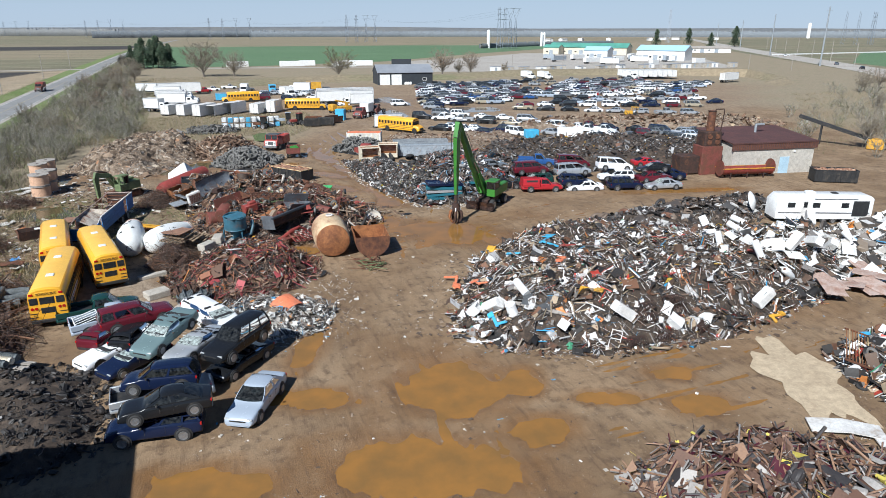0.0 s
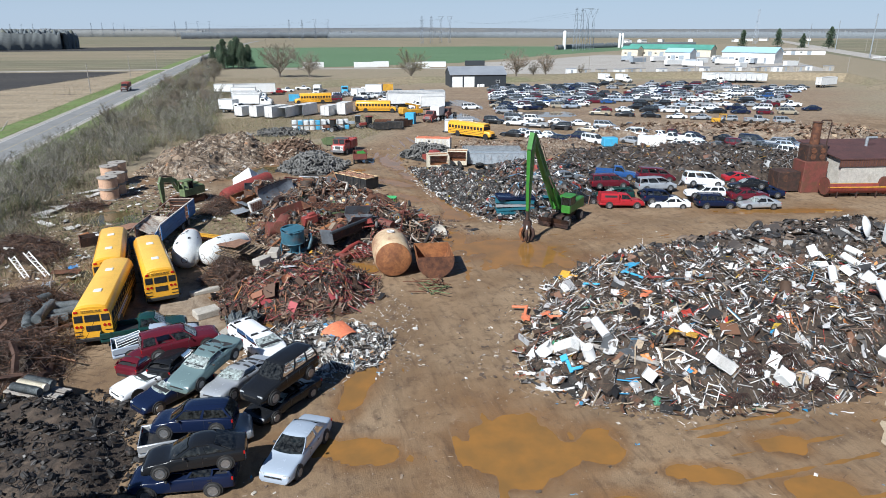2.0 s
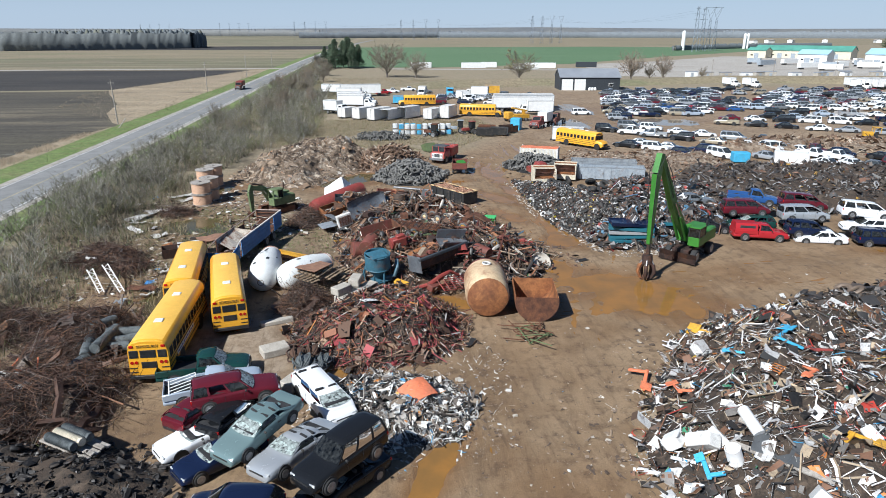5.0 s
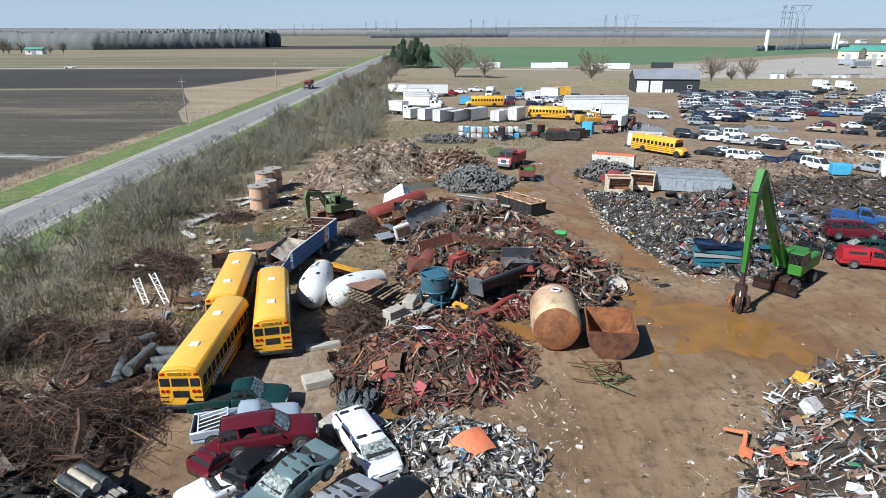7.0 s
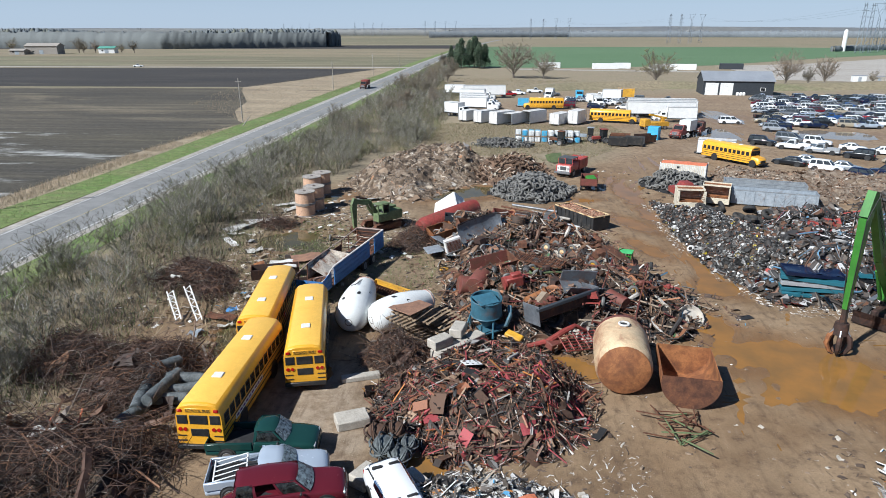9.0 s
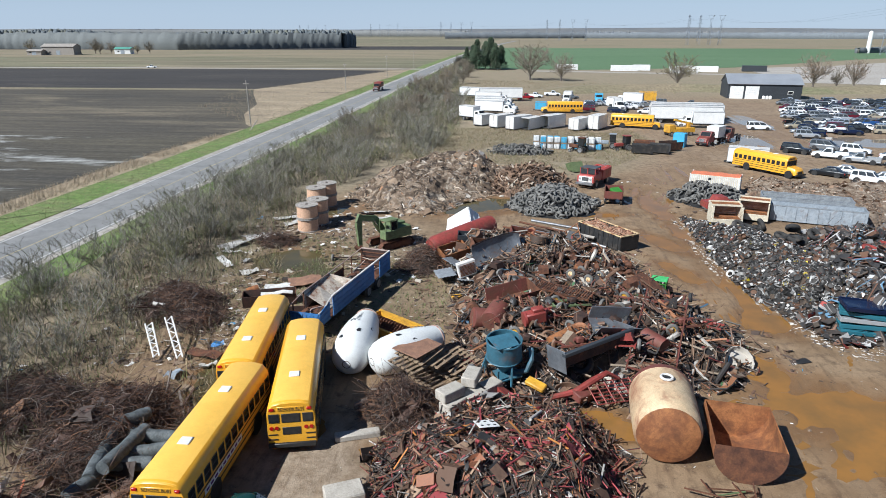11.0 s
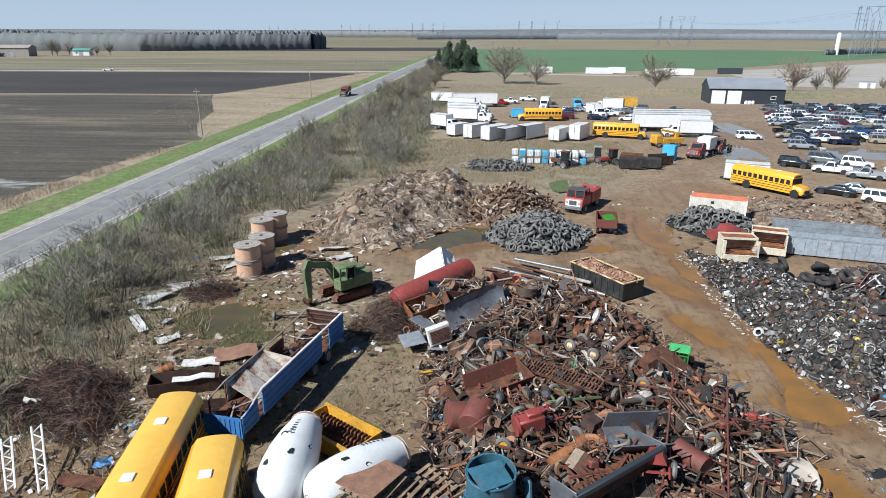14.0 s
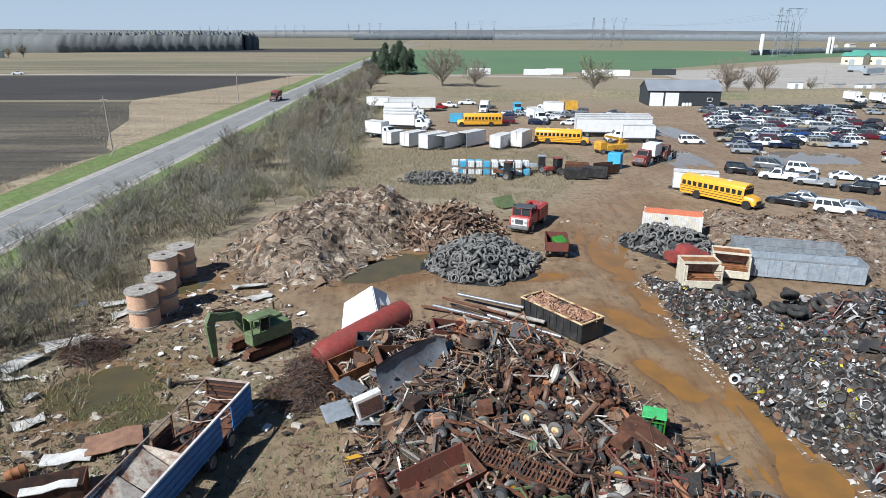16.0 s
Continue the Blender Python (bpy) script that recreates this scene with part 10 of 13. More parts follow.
for i, (x, y, a, s) in enumerate([(-21.4, 97.5, 20, 4.4), (-20.6, 95.6, 50, 3.2), (-22.6, 90, 35, 3.0), (-12.6, 100.6, 15, 3.0), (-24, 87, 60, 2.6), (-11, 98, 40, 2.0), (-23.4, 85, 10, 1.8)]):
    v, f = shape("rag", random.Random(200 + i))
    g = Geo().add((v * (s, s * 0.7, 1.1)).tolist(), f)
    solid("tarp", g, M["tarp"], "crumpled pale tarp on the ground", "tarp", pose(x, y, 0.3, 0, 0, a), "tarps")

# odd pieces on the western ground
for k, (x, y, z, a, sc, mt, words) in enumerate([(-18.3, 48.2, 1.75, 20, 1.0, "tarp", "crumpled white plastic bag on the rod heap"), (-16.8, 46.9, 1.7, 70, 0.9, "tarp", "torn pale plastic sheet on the rod heap"), (-22.4, 70.1, 1.3, 10, 0.8, "tarp", "pale rag caught on the wire mound"), (-19.6, 80.2, 0.2, 40, 1.5, "tarp", "crumpled pale plastic on the ground"), (-16.35, 66.5, 0.2, 15, 0.9, "blue_paint", "scrap of blue plastic sheet"), (-21.0, 82.8, 0.2, 65, 1.1, "tarp", "pale plastic sheet beside the pond"), (-17.1, 62.2, 0.35, 80, 1.1, "grey_paint", "bent grey sheet by the buses"), (-15.6, 63.6, 0.2, 30, 1.0, "tarp", "crumpled white sheet by the buses"), (-15.9, 69.0, 0.2, 55, 0.9, "tarp", "pale plastic scrap by the bus")]):
    v, f = shape("rag", random.Random(240 + k))
    solid("plastic_sheet", Geo().add((v * (sc, sc * 0.7, 1.2)).tolist(), f), M[mt], words, "plastic sheet", pose(x, y, z, 0, 0, a))
for k, (x, y, z, a, L, W, mt, words) in enumerate([(-22.9, 82.3, 0.16, -50, 3.2, 0.7, "white_dirty", "white bent strip of sheet on the ground"), (-13.9, 78.2, 0.25, 25, 2.8, 1.8, "plywood", "stained tan board lying in the rubbish"), (-15.7, 76.8, 0.2, 12, 2.4, 0.9, "white_dirty", "white broken board on the ground"), (-16.5, 64.9, 0.2, -12, 2.4, 0.8, "rust", "rusty perforated grating on the ground"), (-14.6, 73.4, 1.05, 18, 2.4, 0.5, "white_dirty", "white board resting on a steel trough")]):
    g = Geo().loft([[(xx * L, -W / 2, zz), (xx * L, W / 2, zz + 0.05), (xx * L, W / 2, zz + 0.09), (xx * L, -W / 2, zz + 0.04)] for xx, zz in ((-0.5, 0.06), (-0.1, 0.0), (0.2, 0.14), (0.5, 0.02))])
    solid("sheet_board", g, M[mt], words, "board", pose(x, y, z, 0, 0, a))
trough = thing("steel_trough", "dark rusty steel trough behind the buses", "trough", pose(-15.4, 73.8, 0.02, 0, 0, 19))
for y_ in (-0.55, 0.55):
    part("side_panel", Geo().slab([(-2.0, y_, 0.05), (2.0, y_, 0.05), (2.0, y_ * 1.3, 1.0), (-2.0, y_ * 1.3, 1.0)], 0.05), M["rust_dark"], trough)
for x_ in (-2.0, 2.0):
    part("end_panel", Geo().slab([(x_, -0.55, 0.05), (x_, 0.55, 0.05), (x_, 0.7, 1.0), (x_, -0.7, 1.0)], 0.05), M["rust"], trough)
part("base", Geo().box((0, 0, 0.06), (4.0, 1.1, 0.06)), M["rust_dark"], trough)
solid("oil_drum", Geo().lathe([(0.02, -0.45), (0.29, -0.45), (0.3, -0.2), (0.32, -0.18), (0.3, -0.15), (0.3, 0.15), (0.32, 0.18), (0.3, 0.2), (0.29, 0.45), (0.02, 0.44)], 18, pose(0, 0, 0, 0, 80, 0)), M["rust_orange"], "crushed orange-rust drum lying in the rubbish", "drum", pose(-17.4, 75.4, 0.45, 0, 0, 35))
axle = thing("trailer_axle", "loose trailer axle with a wheel by the pond", "axle", pose(-12.6, 84.2, 0.34, 0, 0, 8))
part("beam", Geo().cyl((-0.6, 0, 0), (1.9, 0, 0.05), 0.06, None, 8), M["rust_dark"], axle)
part("tyre", Geo().torus(0.26, 0.1, 18, 8, pose(-0.6, 0, 0, 0, 90, 0)), M["tyre_dusty"], axle)
part("rim", Geo().cyl((-0.66, 0, 0), (-0.54, 0, 0), 0.18, None, 14), M["white_dirty"], axle)
redf = thing("red_tubing", "red tubular frame stuck in the rod heap", "steel frame", pose(-18.1, 49.5, 1.6, 20, 15, 30))
for a_, b_ in (((-0.7, -0.4, 0), (0.7, -0.4, 0)), ((0.7, -0.4, 0), (0.8, 0.5, 0.1)), ((-0.7, -0.4, 0), (-0.2, 0.5, 0.1))):
    part("tube", Geo().cyl(a_, b_, 0.05, None, 6), M["orange"], redf)

# roll-off bin full of rusty scrap
def rolloff(m, label, L=6.2, W=2.3, H=1.45, fill=True, body="black_plastic", rim="cream", name="roll_off_bin"):
    root = thing(name, label, "bin", m)
    w = part("wall", Geo().box((0, W / 2, H / 2 + 0.15), (L, 0.07, H)), M[body], root)
    w2 = part("wall", Geo().box((0, -W / 2, H / 2 + 0.15), (L, 0.07, H)), M[body], root)
    part("wall", Geo().box((L / 2, 0, H / 2 + 0.15), (0.07, W, H)), M[body], root)
    part("wall", Geo().box((-L / 2, 0, H / 2 + 0.15), (0.07, W, H)), M[body], root)
    part("floor", Geo().box((0, 0, 0.2), (L, W, 0.1)), M[body], root)
    part("rim", Geo().box((0, W / 2, H + 0.17), (L + 0.12, 0.13, 0.09)).box((0, -W / 2, H + 0.17), (L + 0.12, 0.13, 0.09)).box((L / 2, 0, H + 0.172), (0.13, W, 0.09)).box((-L / 2, 0, H + 0.172), (0.13, W, 0.09)), M[rim], root, "pale worn top rim")
    for i in range(9):
        x = -L / 2 + 0.35 + i * (L - 0.7) / 8
        part("rib", Geo().box((x, W / 2 + 0.06, H / 2 + 0.12), (0.1, 0.07, H - 0.1)), M[body], w)
        part("rib", Geo().box((x, -W / 2 - 0.06, H / 2 + 0.12), (0.1, 0.07, H - 0.1)), M[body], w2)
    part("skid", Geo().box((0, 0.5, 0.07), (L, 0.15, 0.14)).box((0, -0.5, 0.07), (L, 0.15, 0.14)), M["rust_dark"], root)
    if fill:
        class Fl(Pile):
            def h(self, x, y):
                return H + 0.02 + 0.12 * fbm(x, y, 0.8, 2, 3)
        p = Fl([(-L / 2 + 0.2, -W / 2 + 0.2), (L / 2 - 0.2, -W / 2 + 0.2), (L / 2 - 0.2, W / 2 - 0.2), (-L / 2 + 0.2, W / 2 - 0.2)], 1, 1)
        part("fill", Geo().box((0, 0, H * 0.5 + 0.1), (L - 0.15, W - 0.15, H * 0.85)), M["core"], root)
        tagged(part("scrap_load", strew(p, 320, {"lump": 3, "pipe": 3, "bar": 2, "wheel": 2}, 9, (0.35, 0.75), 0.1, 0.4, 0.05), scrap("bin_load", [(3, (0.34, 0.18, 0.11)), (3, (0.24, 0.12, 0.075)), (2, (0.46, 0.32, 0.22))], 0.75, 0.1), root), kind="stuff")
    return root


rolloff(pose(12.9, 92.6, 0.02, 0, 0, -55), "black roll-off bin heaped with rusty castings")
rolloff(pose(84.0, 63.6, 0.02, 0, 0, -30), "black roll-off bin beside the block shed", 5.6, 2.3, 1.6, True, "black_plastic", "black_plastic")

# gas cylinder cage
cage = thing("cylinder_cage", "green cage of gas cylinders with a lime cover", "cage", pose(15.0, 77.9, 0.02, 0, 0, -20))
part("cover", Geo().box((0, 0, 1.86), (1.25, 1.15, 0.07), None, 0.02), M["lime_cover"], cage, "lime green sheet cover")
for x in (-0.55, 0.55):
    for y in (-0.5, 0.5):
        part("post", Geo().box((x, y, 0.93), (0.07, 0.07, 1.8)), M["green_paint"], cage)
for z in (0.15, 0.9, 1.6):
    part("rail", Geo().box((0, 0.5, z), (1.1, 0.05, 0.06)).box((0, -0.5, z), (1.1, 0.05, 0.06)).box((0.55, 0, z), (0.05, 1.0, 0.06)).box((-0.55, 0, z), (0.05, 1.0, 0.06)), M["green_paint"], cage)
for i in range(12):
    x, y = -0.38 + (i % 4) * 0.25, -0.3 + (i // 4) * 0.28
    part("cylinder", Geo().lathe([(0.02, 0.1), (0.11, 0.12), (0.11, 1.3), (0.06, 1.45), (0.035, 1.5), (0.035, 1.62), (0.01, 1.62)], 10, pose(x, y, 0)), M["dark_green_gas"] if "dark_green_gas" in M else M["olive"], cage)
solid("gas_bottle", Geo().lathe([(0.02, 0), (0.15, 0.02), (0.16, 0.6), (0.1, 0.75), (0.06, 0.8), (0.08, 0.9), (0.02, 0.9)], 12), M["white"], "white propane bottle beside the cage", "gas bottle", pose(15.6, 76.5, 0.04))
for x, y in ((16.6, 74.8), (16.9, 74.4)):
    solid("tyre", Geo().torus(0.36, 0.14, 18, 8), M["rubber"], "black truck tyre on the mud", "tyre", pose(x, y, 0.5, 65, 10, 30), "loose tyres")
for x, y, a in ((18.6, 73.2, 0), (19.2, 71.6, 70), (18.9, 70.4, 20)):
    solid("tyre", Geo().torus(0.33, 0.13, 18, 8), M["rubber"], "worn tyre lying beside scrap axles", "tyre", pose(x, y, 0.16, 8, 0, a), "loose tyres")

# ---- large pieces on the rusty heap ----
def on(pile, x, y):
    return float(pile.h(np.array([x]), np.array([y]))[0])


hop = thing("feed_hopper", "dark teal steel hopper with bent pipes", "hopper", pose(3.1, 63.6, 0.9, 6, -4, 30))
part("bin", Geo().lathe([(0.25, 0.1), (0.35, 0.3), (0.95, 1.0), (1.05, 1.1), (1.05, 2.3), (1.0, 2.3), (0.98, 1.15), (0.3, 0.4)], 22), M["teal_paint"], hop)
for z in (1.1, 2.28):
    part("band", Geo().torus(1.06, 0.045, 22, 5, pose(0, 0, z)), M["teal_paint"], hop)
part("cover_flap", Geo().slab([(-0.9, -0.9, 2.33), (0.5, -0.95, 2.33), (0.6, 0.3, 2.4), (-0.9, 0.5, 2.36)], 0.04), M["teal_paint"], hop, smooth=0)
part("support", Geo().tube([(0.95, 0.5, 1.0), (1.2, 0.7, -0.2)], 0.07, 6).tube([(-0.95, 0.5, 1.0), (-1.2, 0.7, -0.2)], 0.07, 6).tube([(0, -1.0, 1.0), (-0.2, -1.3, -0.2)], 0.07, 6).box((0.1, -0.3, 0.0), (1.4, 1.2, 0.1)), M["teal_paint"], hop)
part("pipe", Geo().tube([(0.5, -0.6, 0.2), (1.0, -1.0, 0.4), (1.3, -1.0, 1.1), (1.5, -0.6, 1.5), (1.7, -0.2, 1.2)], 0.16, 8), M["teal_paint"], hop)
part("leg", Geo().box((0.8, 0.8, 0.0), (0.1, 0.1, 1.6)).box((-0.8, 0.8, 0.0), (0.1, 0.1, 1.6)).box((-0.8, -0.8, 0.0), (0.1, 0.1, 1.6)), M["teal_paint"], hop)
frm = thing("wagon_frame", "rusty red wagon frame tipped over the heap's edge", "steel frame", pose(12.9, 67.8, 1.75, 6, -9, 73))
for y in (-1.35, -0.5, 0.5, 1.35):
    part("rail", Geo().box((0, y, 0), (8.6, 0.11, 0.16)), M["red_rust"], frm)
for i in range(11):
    part("cross_bar", Geo().box((-4.2 + i * 0.84, 0, 0.12), (0.09, 2.8, 0.09)), M["rust" if i % 2 else "red_rust"], frm)
for y in (-1.35, 1.35):
    for i in range(5):
        part("post", Geo().box((-3.8 + i * 1.9, y, 0.5), (0.08, 0.08, 0.9)), M["red_rust"], frm)
    part("top_rail", Geo().cyl((-3.9, y, 0.95), (3.9, y, 0.95), 0.05, None, 6), M["red_rust"], frm)
part("panel", Geo().box((2.2, 0.2, -0.07), (3.4, 2.3, 0.04)), M["rust"], frm)
for i in range(4):
    part("diagonal", Geo().tube([(-3.6 + i * 1.9, -1.3, 0.9), (-2.4 + i * 1.9, 0.2, 0.2), (-1.8 + i * 1.9, 1.3, 0.9)], 0.04, 5), M["rust"], frm)
part("jack", Geo().cyl((-0.5, -0.3, 0.2), (1.8, -0.2, 0.4), 0.07, None, 8), M["red_paint"], frm)
mach = thing("grain_header", "dark rusty combine header with steel fins", "farm machine", pose(8.3, 64.6, 1.9, -8, -4, 36))
part("trough", Geo().loft([[(x, -0.8, 0.9), (x, -0.75, 0.2), (x, -0.2, -0.15), (x, 0.6, 0.0), (x, 0.7, 0.06), (x, -0.15, -0.08), (x, -0.68, 0.24), (x, -0.74, 0.9)] for x in (-2.6, 0, 2.6)]), M["rust_dark"], mach)
part("beam", Geo().box((0, -0.85, 0.95), (5.4, 0.3, 0.25), None, 0.04), M["charcoal"], mach)
for x_ in (-2.65, 2.65):
    part("end_plate", Geo().box((x_, -0.1, 0.5), (0.06, 1.7, 1.4), None, 0.02), M["steel_dark"], mach)
au = Geo().cyl((-2.5, 0.0, 0.35), (2.5, 0.0, 0.35), 0.14, None, 10)
for i in range(20):
    au.cyl((-2.4 + i * 0.25, 0.0, 0.35), (-2.37 + i * 0.25, 0.0, 0.35), 0.33, None, 12)
part("auger", au, M["rust"], mach)
for i in range(16):
    part("finger", Geo().box((-2.4 + i * 0.32, 0.95, 0.05), (0.05, 0.6, 0.05)), M["rust"], mach)
gt = thing("gate_frame", "red tubular gate lying on the heap's foot", "steel frame", pose(9.4, 62.2, 0.8, 24, 6, 28))
for k in range(7):
    part("bar", Geo().cyl((-1.5, -0.75 + 0.25 * k, 0), (1.5, -0.75 + 0.25 * k, 0), 0.035, None, 6), M["red_paint"], gt)
for k in range(6):
    part("cross_bar", Geo().cyl((-1.5 + 0.6 * k, -0.8, 0.05), (-1.5 + 0.6 * k, 0.8, 0.05), 0.04, None, 6), M["red_paint"], gt)
for i, (x, y, a, L) in enumerate([(8.6, 70.5, 150, 6.0), (10.5, 74.5, 25, 5.0), (6.0, 76.5, 160, 5.5), (3.6, 73.0, 20, 4.2), (12.2, 72.6, 100, 4.0), (9.2, 66.4, 60, 4.5), (5.0, 69.0, 120, 4.0), (14.8, 72.0, 70, 5.0)]):
    ax = thing("axle_frame", "rusty farm implement frame with wheels", "farm implement", pose(x, y, max(on(P_MAIN, x, y), 0.2) + 0.35, rng.uniform(-14, 14), rng.uniform(-12, 12), a), "farm implements")
    for s in (-0.45, 0.45):
        part("rail", Geo().box((0, s, 0), (L, 0.12, 0.14)), M["red_rust" if i % 2 else "rust"], ax)
    for k in range(5):
        part("cross_bar", Geo().box((-L / 2 + 0.2 + k * (L - 0.4) / 4, 0, 0), (0.1, 1.0, 0.1)), M["rust"], ax)
    for k in range(3):
        part("tooth", Geo().tube([(-L / 4 + k * L / 4, 0.3, 0), (-L / 4 + k * L / 4 + 0.2, 0.5, 0.5), (-L / 4 + k * L / 4 + 0.5, 0.6, 0.7)], 0.04, 5), M["red_rust"], ax)
    for s in (-1, 1):
        part("wheel", WHEEL, None, ax, at=pose(L / 2 - 0.5, s * 0.85, 0))
pan = thing("hopper_pan", "dark red hopper pan open on top", "hopper", pose(3.6, 73.4, 1.6, -14, 8, 25))
part("pan", Geo().slab([(-1.6, -0.9, 0), (1.6, -0.9, 0), (1.6, 0.0, -0.5), (-1.6, 0.0, -0.5)], 0.04).slab([(-1.6, 0.0, -0.5), (1.6, 0.0, -0.5), (1.6, 0.9, 0.1), (-1.6, 0.9, 0.1)], 0.04).box((1.6, 0, -0.15), (0.05, 1.7, 0.7)).box((-1.6, 0, -0.15), (0.05, 1.7, 0.7)), M["red_rust"], pan)
for i, (x, y, r_, L, a, mt) in enumerate([(1.4, 70.6, 0.75, 1.3, 20, "red_rust"), (10.2, 68.2, 0.8, 2.4, 60, "rust_dark"), (0.6, 73.6, 0.5, 1.1, 100, "rust"), (6.8, 66.2, 0.35, 2.4, 40, "rust_orange"), (12.4, 66.6, 0.5, 1.6, 130, "red_rust")]):
    g = Geo().lathe([(0.05, -L / 2), (r_ * 0.95, -L / 2), (r_, -L / 2 + 0.08), (r_, L / 2), (r_ * 0.93, L / 2), (r_ * 0.9, -L / 2 + 0.2), (0.05, -L / 2 + 0.2)], 18, pose(0, 0, 0, 0, 90, 0))
    solid("steel_drum", g, M[mt], "rusty open steel cylinder on the heap", "drum", pose(x, y, max(on(P_MAIN, x, y), 0) + r_ * 0.8, rng.uniform(-15, 15), rng.uniform(-15, 15), a), "steel cylinders")
wp = thing("perforated_plate", "white steel plate with round holes on the red heap", "metal plate", pose(2.4, 56.2, on(P_RED, 2.4, 56.2) + 0.45, -10, 8, 25))
part("plate", Geo().box((0, 0, 0), (1.1, 0.85, 0.05), None, 0.02), M["white"], wp)
for x_ in (-0.33, 0.0, 0.33):
    for y_ in (-0.22, 0.22):
        part("hole", Geo().cyl((x_, y_, 0.02), (x_, y_, 0.032), 0.075, None, 12), M["black"], wp)
solid("orange_panel", Geo().loft([[(x_, -0.8, z_), (x_, 0.7, z_ + 0.1), (x_, 0.7, z_ + 0.14), (x_, -0.8, z_ + 0.04)] for x_, z_ in ((-0.9, 0.0), (-0.2, 0.22), (0.5, 0.12), (0.9, -0.1))]), M["orange"], "bent orange panel on the pale heap", "panel", pose(5.2, 45.2, on(P_SMALLW, 5.2, 45.2) + 0.35, 12, -10, 30))
solid("machine_guard", Geo().box((0, 0, 0), (1.2, 0.6, 0.3), None, 0.06), M["machine_yellow"], "yellow machine panel in the heap", "panel", pose(5.0, 62.3, 0.9, 12, 10, -30))
solid("red_hopper_end", Geo().loft([[(x_, -w_, 0), (x_, -w_ * 0.4, -0.5), (x_, w_ * 0.4, -0.5), (x_, w_, 0)] for x_, w_ in ((-0.9, 0.25), (0.9, 0.5))]), M["red_paint"], "red seed hopper tipped on the heap", "hopper", pose(3.5, 61.2, 0.8, -20, 14, -40))
eng = thing("tractor_engine", "red-painted engine and gearbox on the heap", "engine", pose(5.0, 67.8, 2.7, 5, -8, 20))
part("block", Geo().box((0, 0, 0), (1.4, 0.7, 0.8), None, 0.08).box((0.2, 0, 0.5), (0.8, 0.5, 0.3), None, 0.06), M["red_paint"], eng)
part("flywheel", Geo().cyl((-0.8, 0, 0), (-0.65, 0, 0), 0.5, None, 18), M["red_paint"], eng)
part("exhaust", Geo().cyl((0.4, 0.2, 0.5), (0.5, 0.25, 1.3), 0.07, None, 8), M["rust"], eng)
rc = thing("red_casting", "red and rusty machine arm on the mud", "machine part", pose(7.8, 61.8, 0.5, 0, 0, 20))
part("arm", Geo().tube([(-2.0, 0.2, 0.2), (-0.6, 0.1, 0.4), (0.6, 0.3, 0.9), (1.6, 0.7, 1.0), (2.4, 0.6, 0.6)], [0.16, 0.2, 0.2, 0.16, 0.1], 8), M["red_paint"], rc)
part("bracket", Geo().box((-0.2, 0.1, 0.2), (1.2, 0.8, 0.5), pose(0, 0, 0, 10, 5, 20), 0.06), M["red_rust"], rc)
# rusty brake drums poured out beside the lane
P_DRUMS = Pile([(6.5, 80.5), (9, 78), (13, 78.2), (15, 80.6), (14.4, 84.6), (11, 86.4), (7.5, 85.4)], 1.5, 2.4, 0.15, 57)
dr = thing("brake_drum_heap", "heap of brown rusty brake drums", "scrap heap", pose(0, 0, 0))
part("mound", P_DRUMS.mound(0.4), M["rust_dark"], dr)
dg = Geo().lathe([(0.07, -0.12), (0.2, -0.12), (0.22, -0.08), (0.24, 0.1), (0.26, 0.12), (0.22, 0.12), (0.2, -0.05), (0.07, -0.06)], 14)
dme = [dg.mesh("brake_drum", M["rust"]), dg.mesh("brake_drum", M["rust_dark"]), dg.mesh("brake_drum", M["rust_orange"])]
X, Y, Z, NX, NY = P_DRUMS.spots(270, 58, 0.1)
for i in range(len(X)):
    ob = new("brake_drum", dme[rng.choices((0, 1, 2), (6, 4, 1))[0]])
    s = rng.uniform(0.9, 1.5)
    ob.parent = dr
    ob.matrix_basis = Matrix.LocRotScale((X[i], Y[i], max(Z[i], on(P_MAIN, X[i], Y[i])) + rng.uniform(0.15, 0.45)), Euler((rng.uniform(0, 6.28), rng.uniform(0, 6.28), rng.uniform(0, 6.28))), (s, s, s))
# pipes and poles north of the heap
for i in range(16):
    L = rng.uniform(3.0, 6.0)
    solid("pole" if i % 2 else "steel_pipe", Geo().cyl((-L / 2, 0, 0), (L / 2, 0, 0), 0.11 if i % 2 else 0.15, None, 10), M[("wood_grey", "rust", "steel", "rust_dark")[i % 4]], "weathered round pole in a loose pile" if i % 2 else "rusty steel pipe in a loose pile", "pole" if i % 2 else "pipe",
          pose(rng.uniform(4.5, 10.5), rng.uniform(91.5, 96.0), 0.25 + 0.1 * (i % 7), 0, rng.uniform(-3, 5), rng.uniform(-45, -15)), "poles and pipes")
# red cab shell, tank, white cowl and grey dump body
rb = thing("red_tank", "dull red steel tank with a torn end", "tank", pose(-1.4, 88.2, 1.7, 0, -7, 44))
part("shell", Geo().lathe([(0.05, -4.0), (0.75, -3.9), (0.95, -3.4), (0.98, 0), (0.95, 3.3), (0.86, 3.7), (0.78, 3.7), (0.85, 3.2), (0.1, 2.8)], 20, pose(0, 0, 0, 0, 90, 0)), M["red_paint"], rb)
part("seam", Geo().torus(0.93, 0.03, 20, 4, pose(-1.0, 0, 0, 0, 90, 0)).torus(0.93, 0.03, 20, 4, pose(1.0, 0, 0, 0, 90, 0)), M["red_rust"], rb)
wc = thing("white_cowl", "white folded fibreglass cowl with a square opening", "panel", pose(-1.6, 92.6, 0.2, 0, 0, 15))
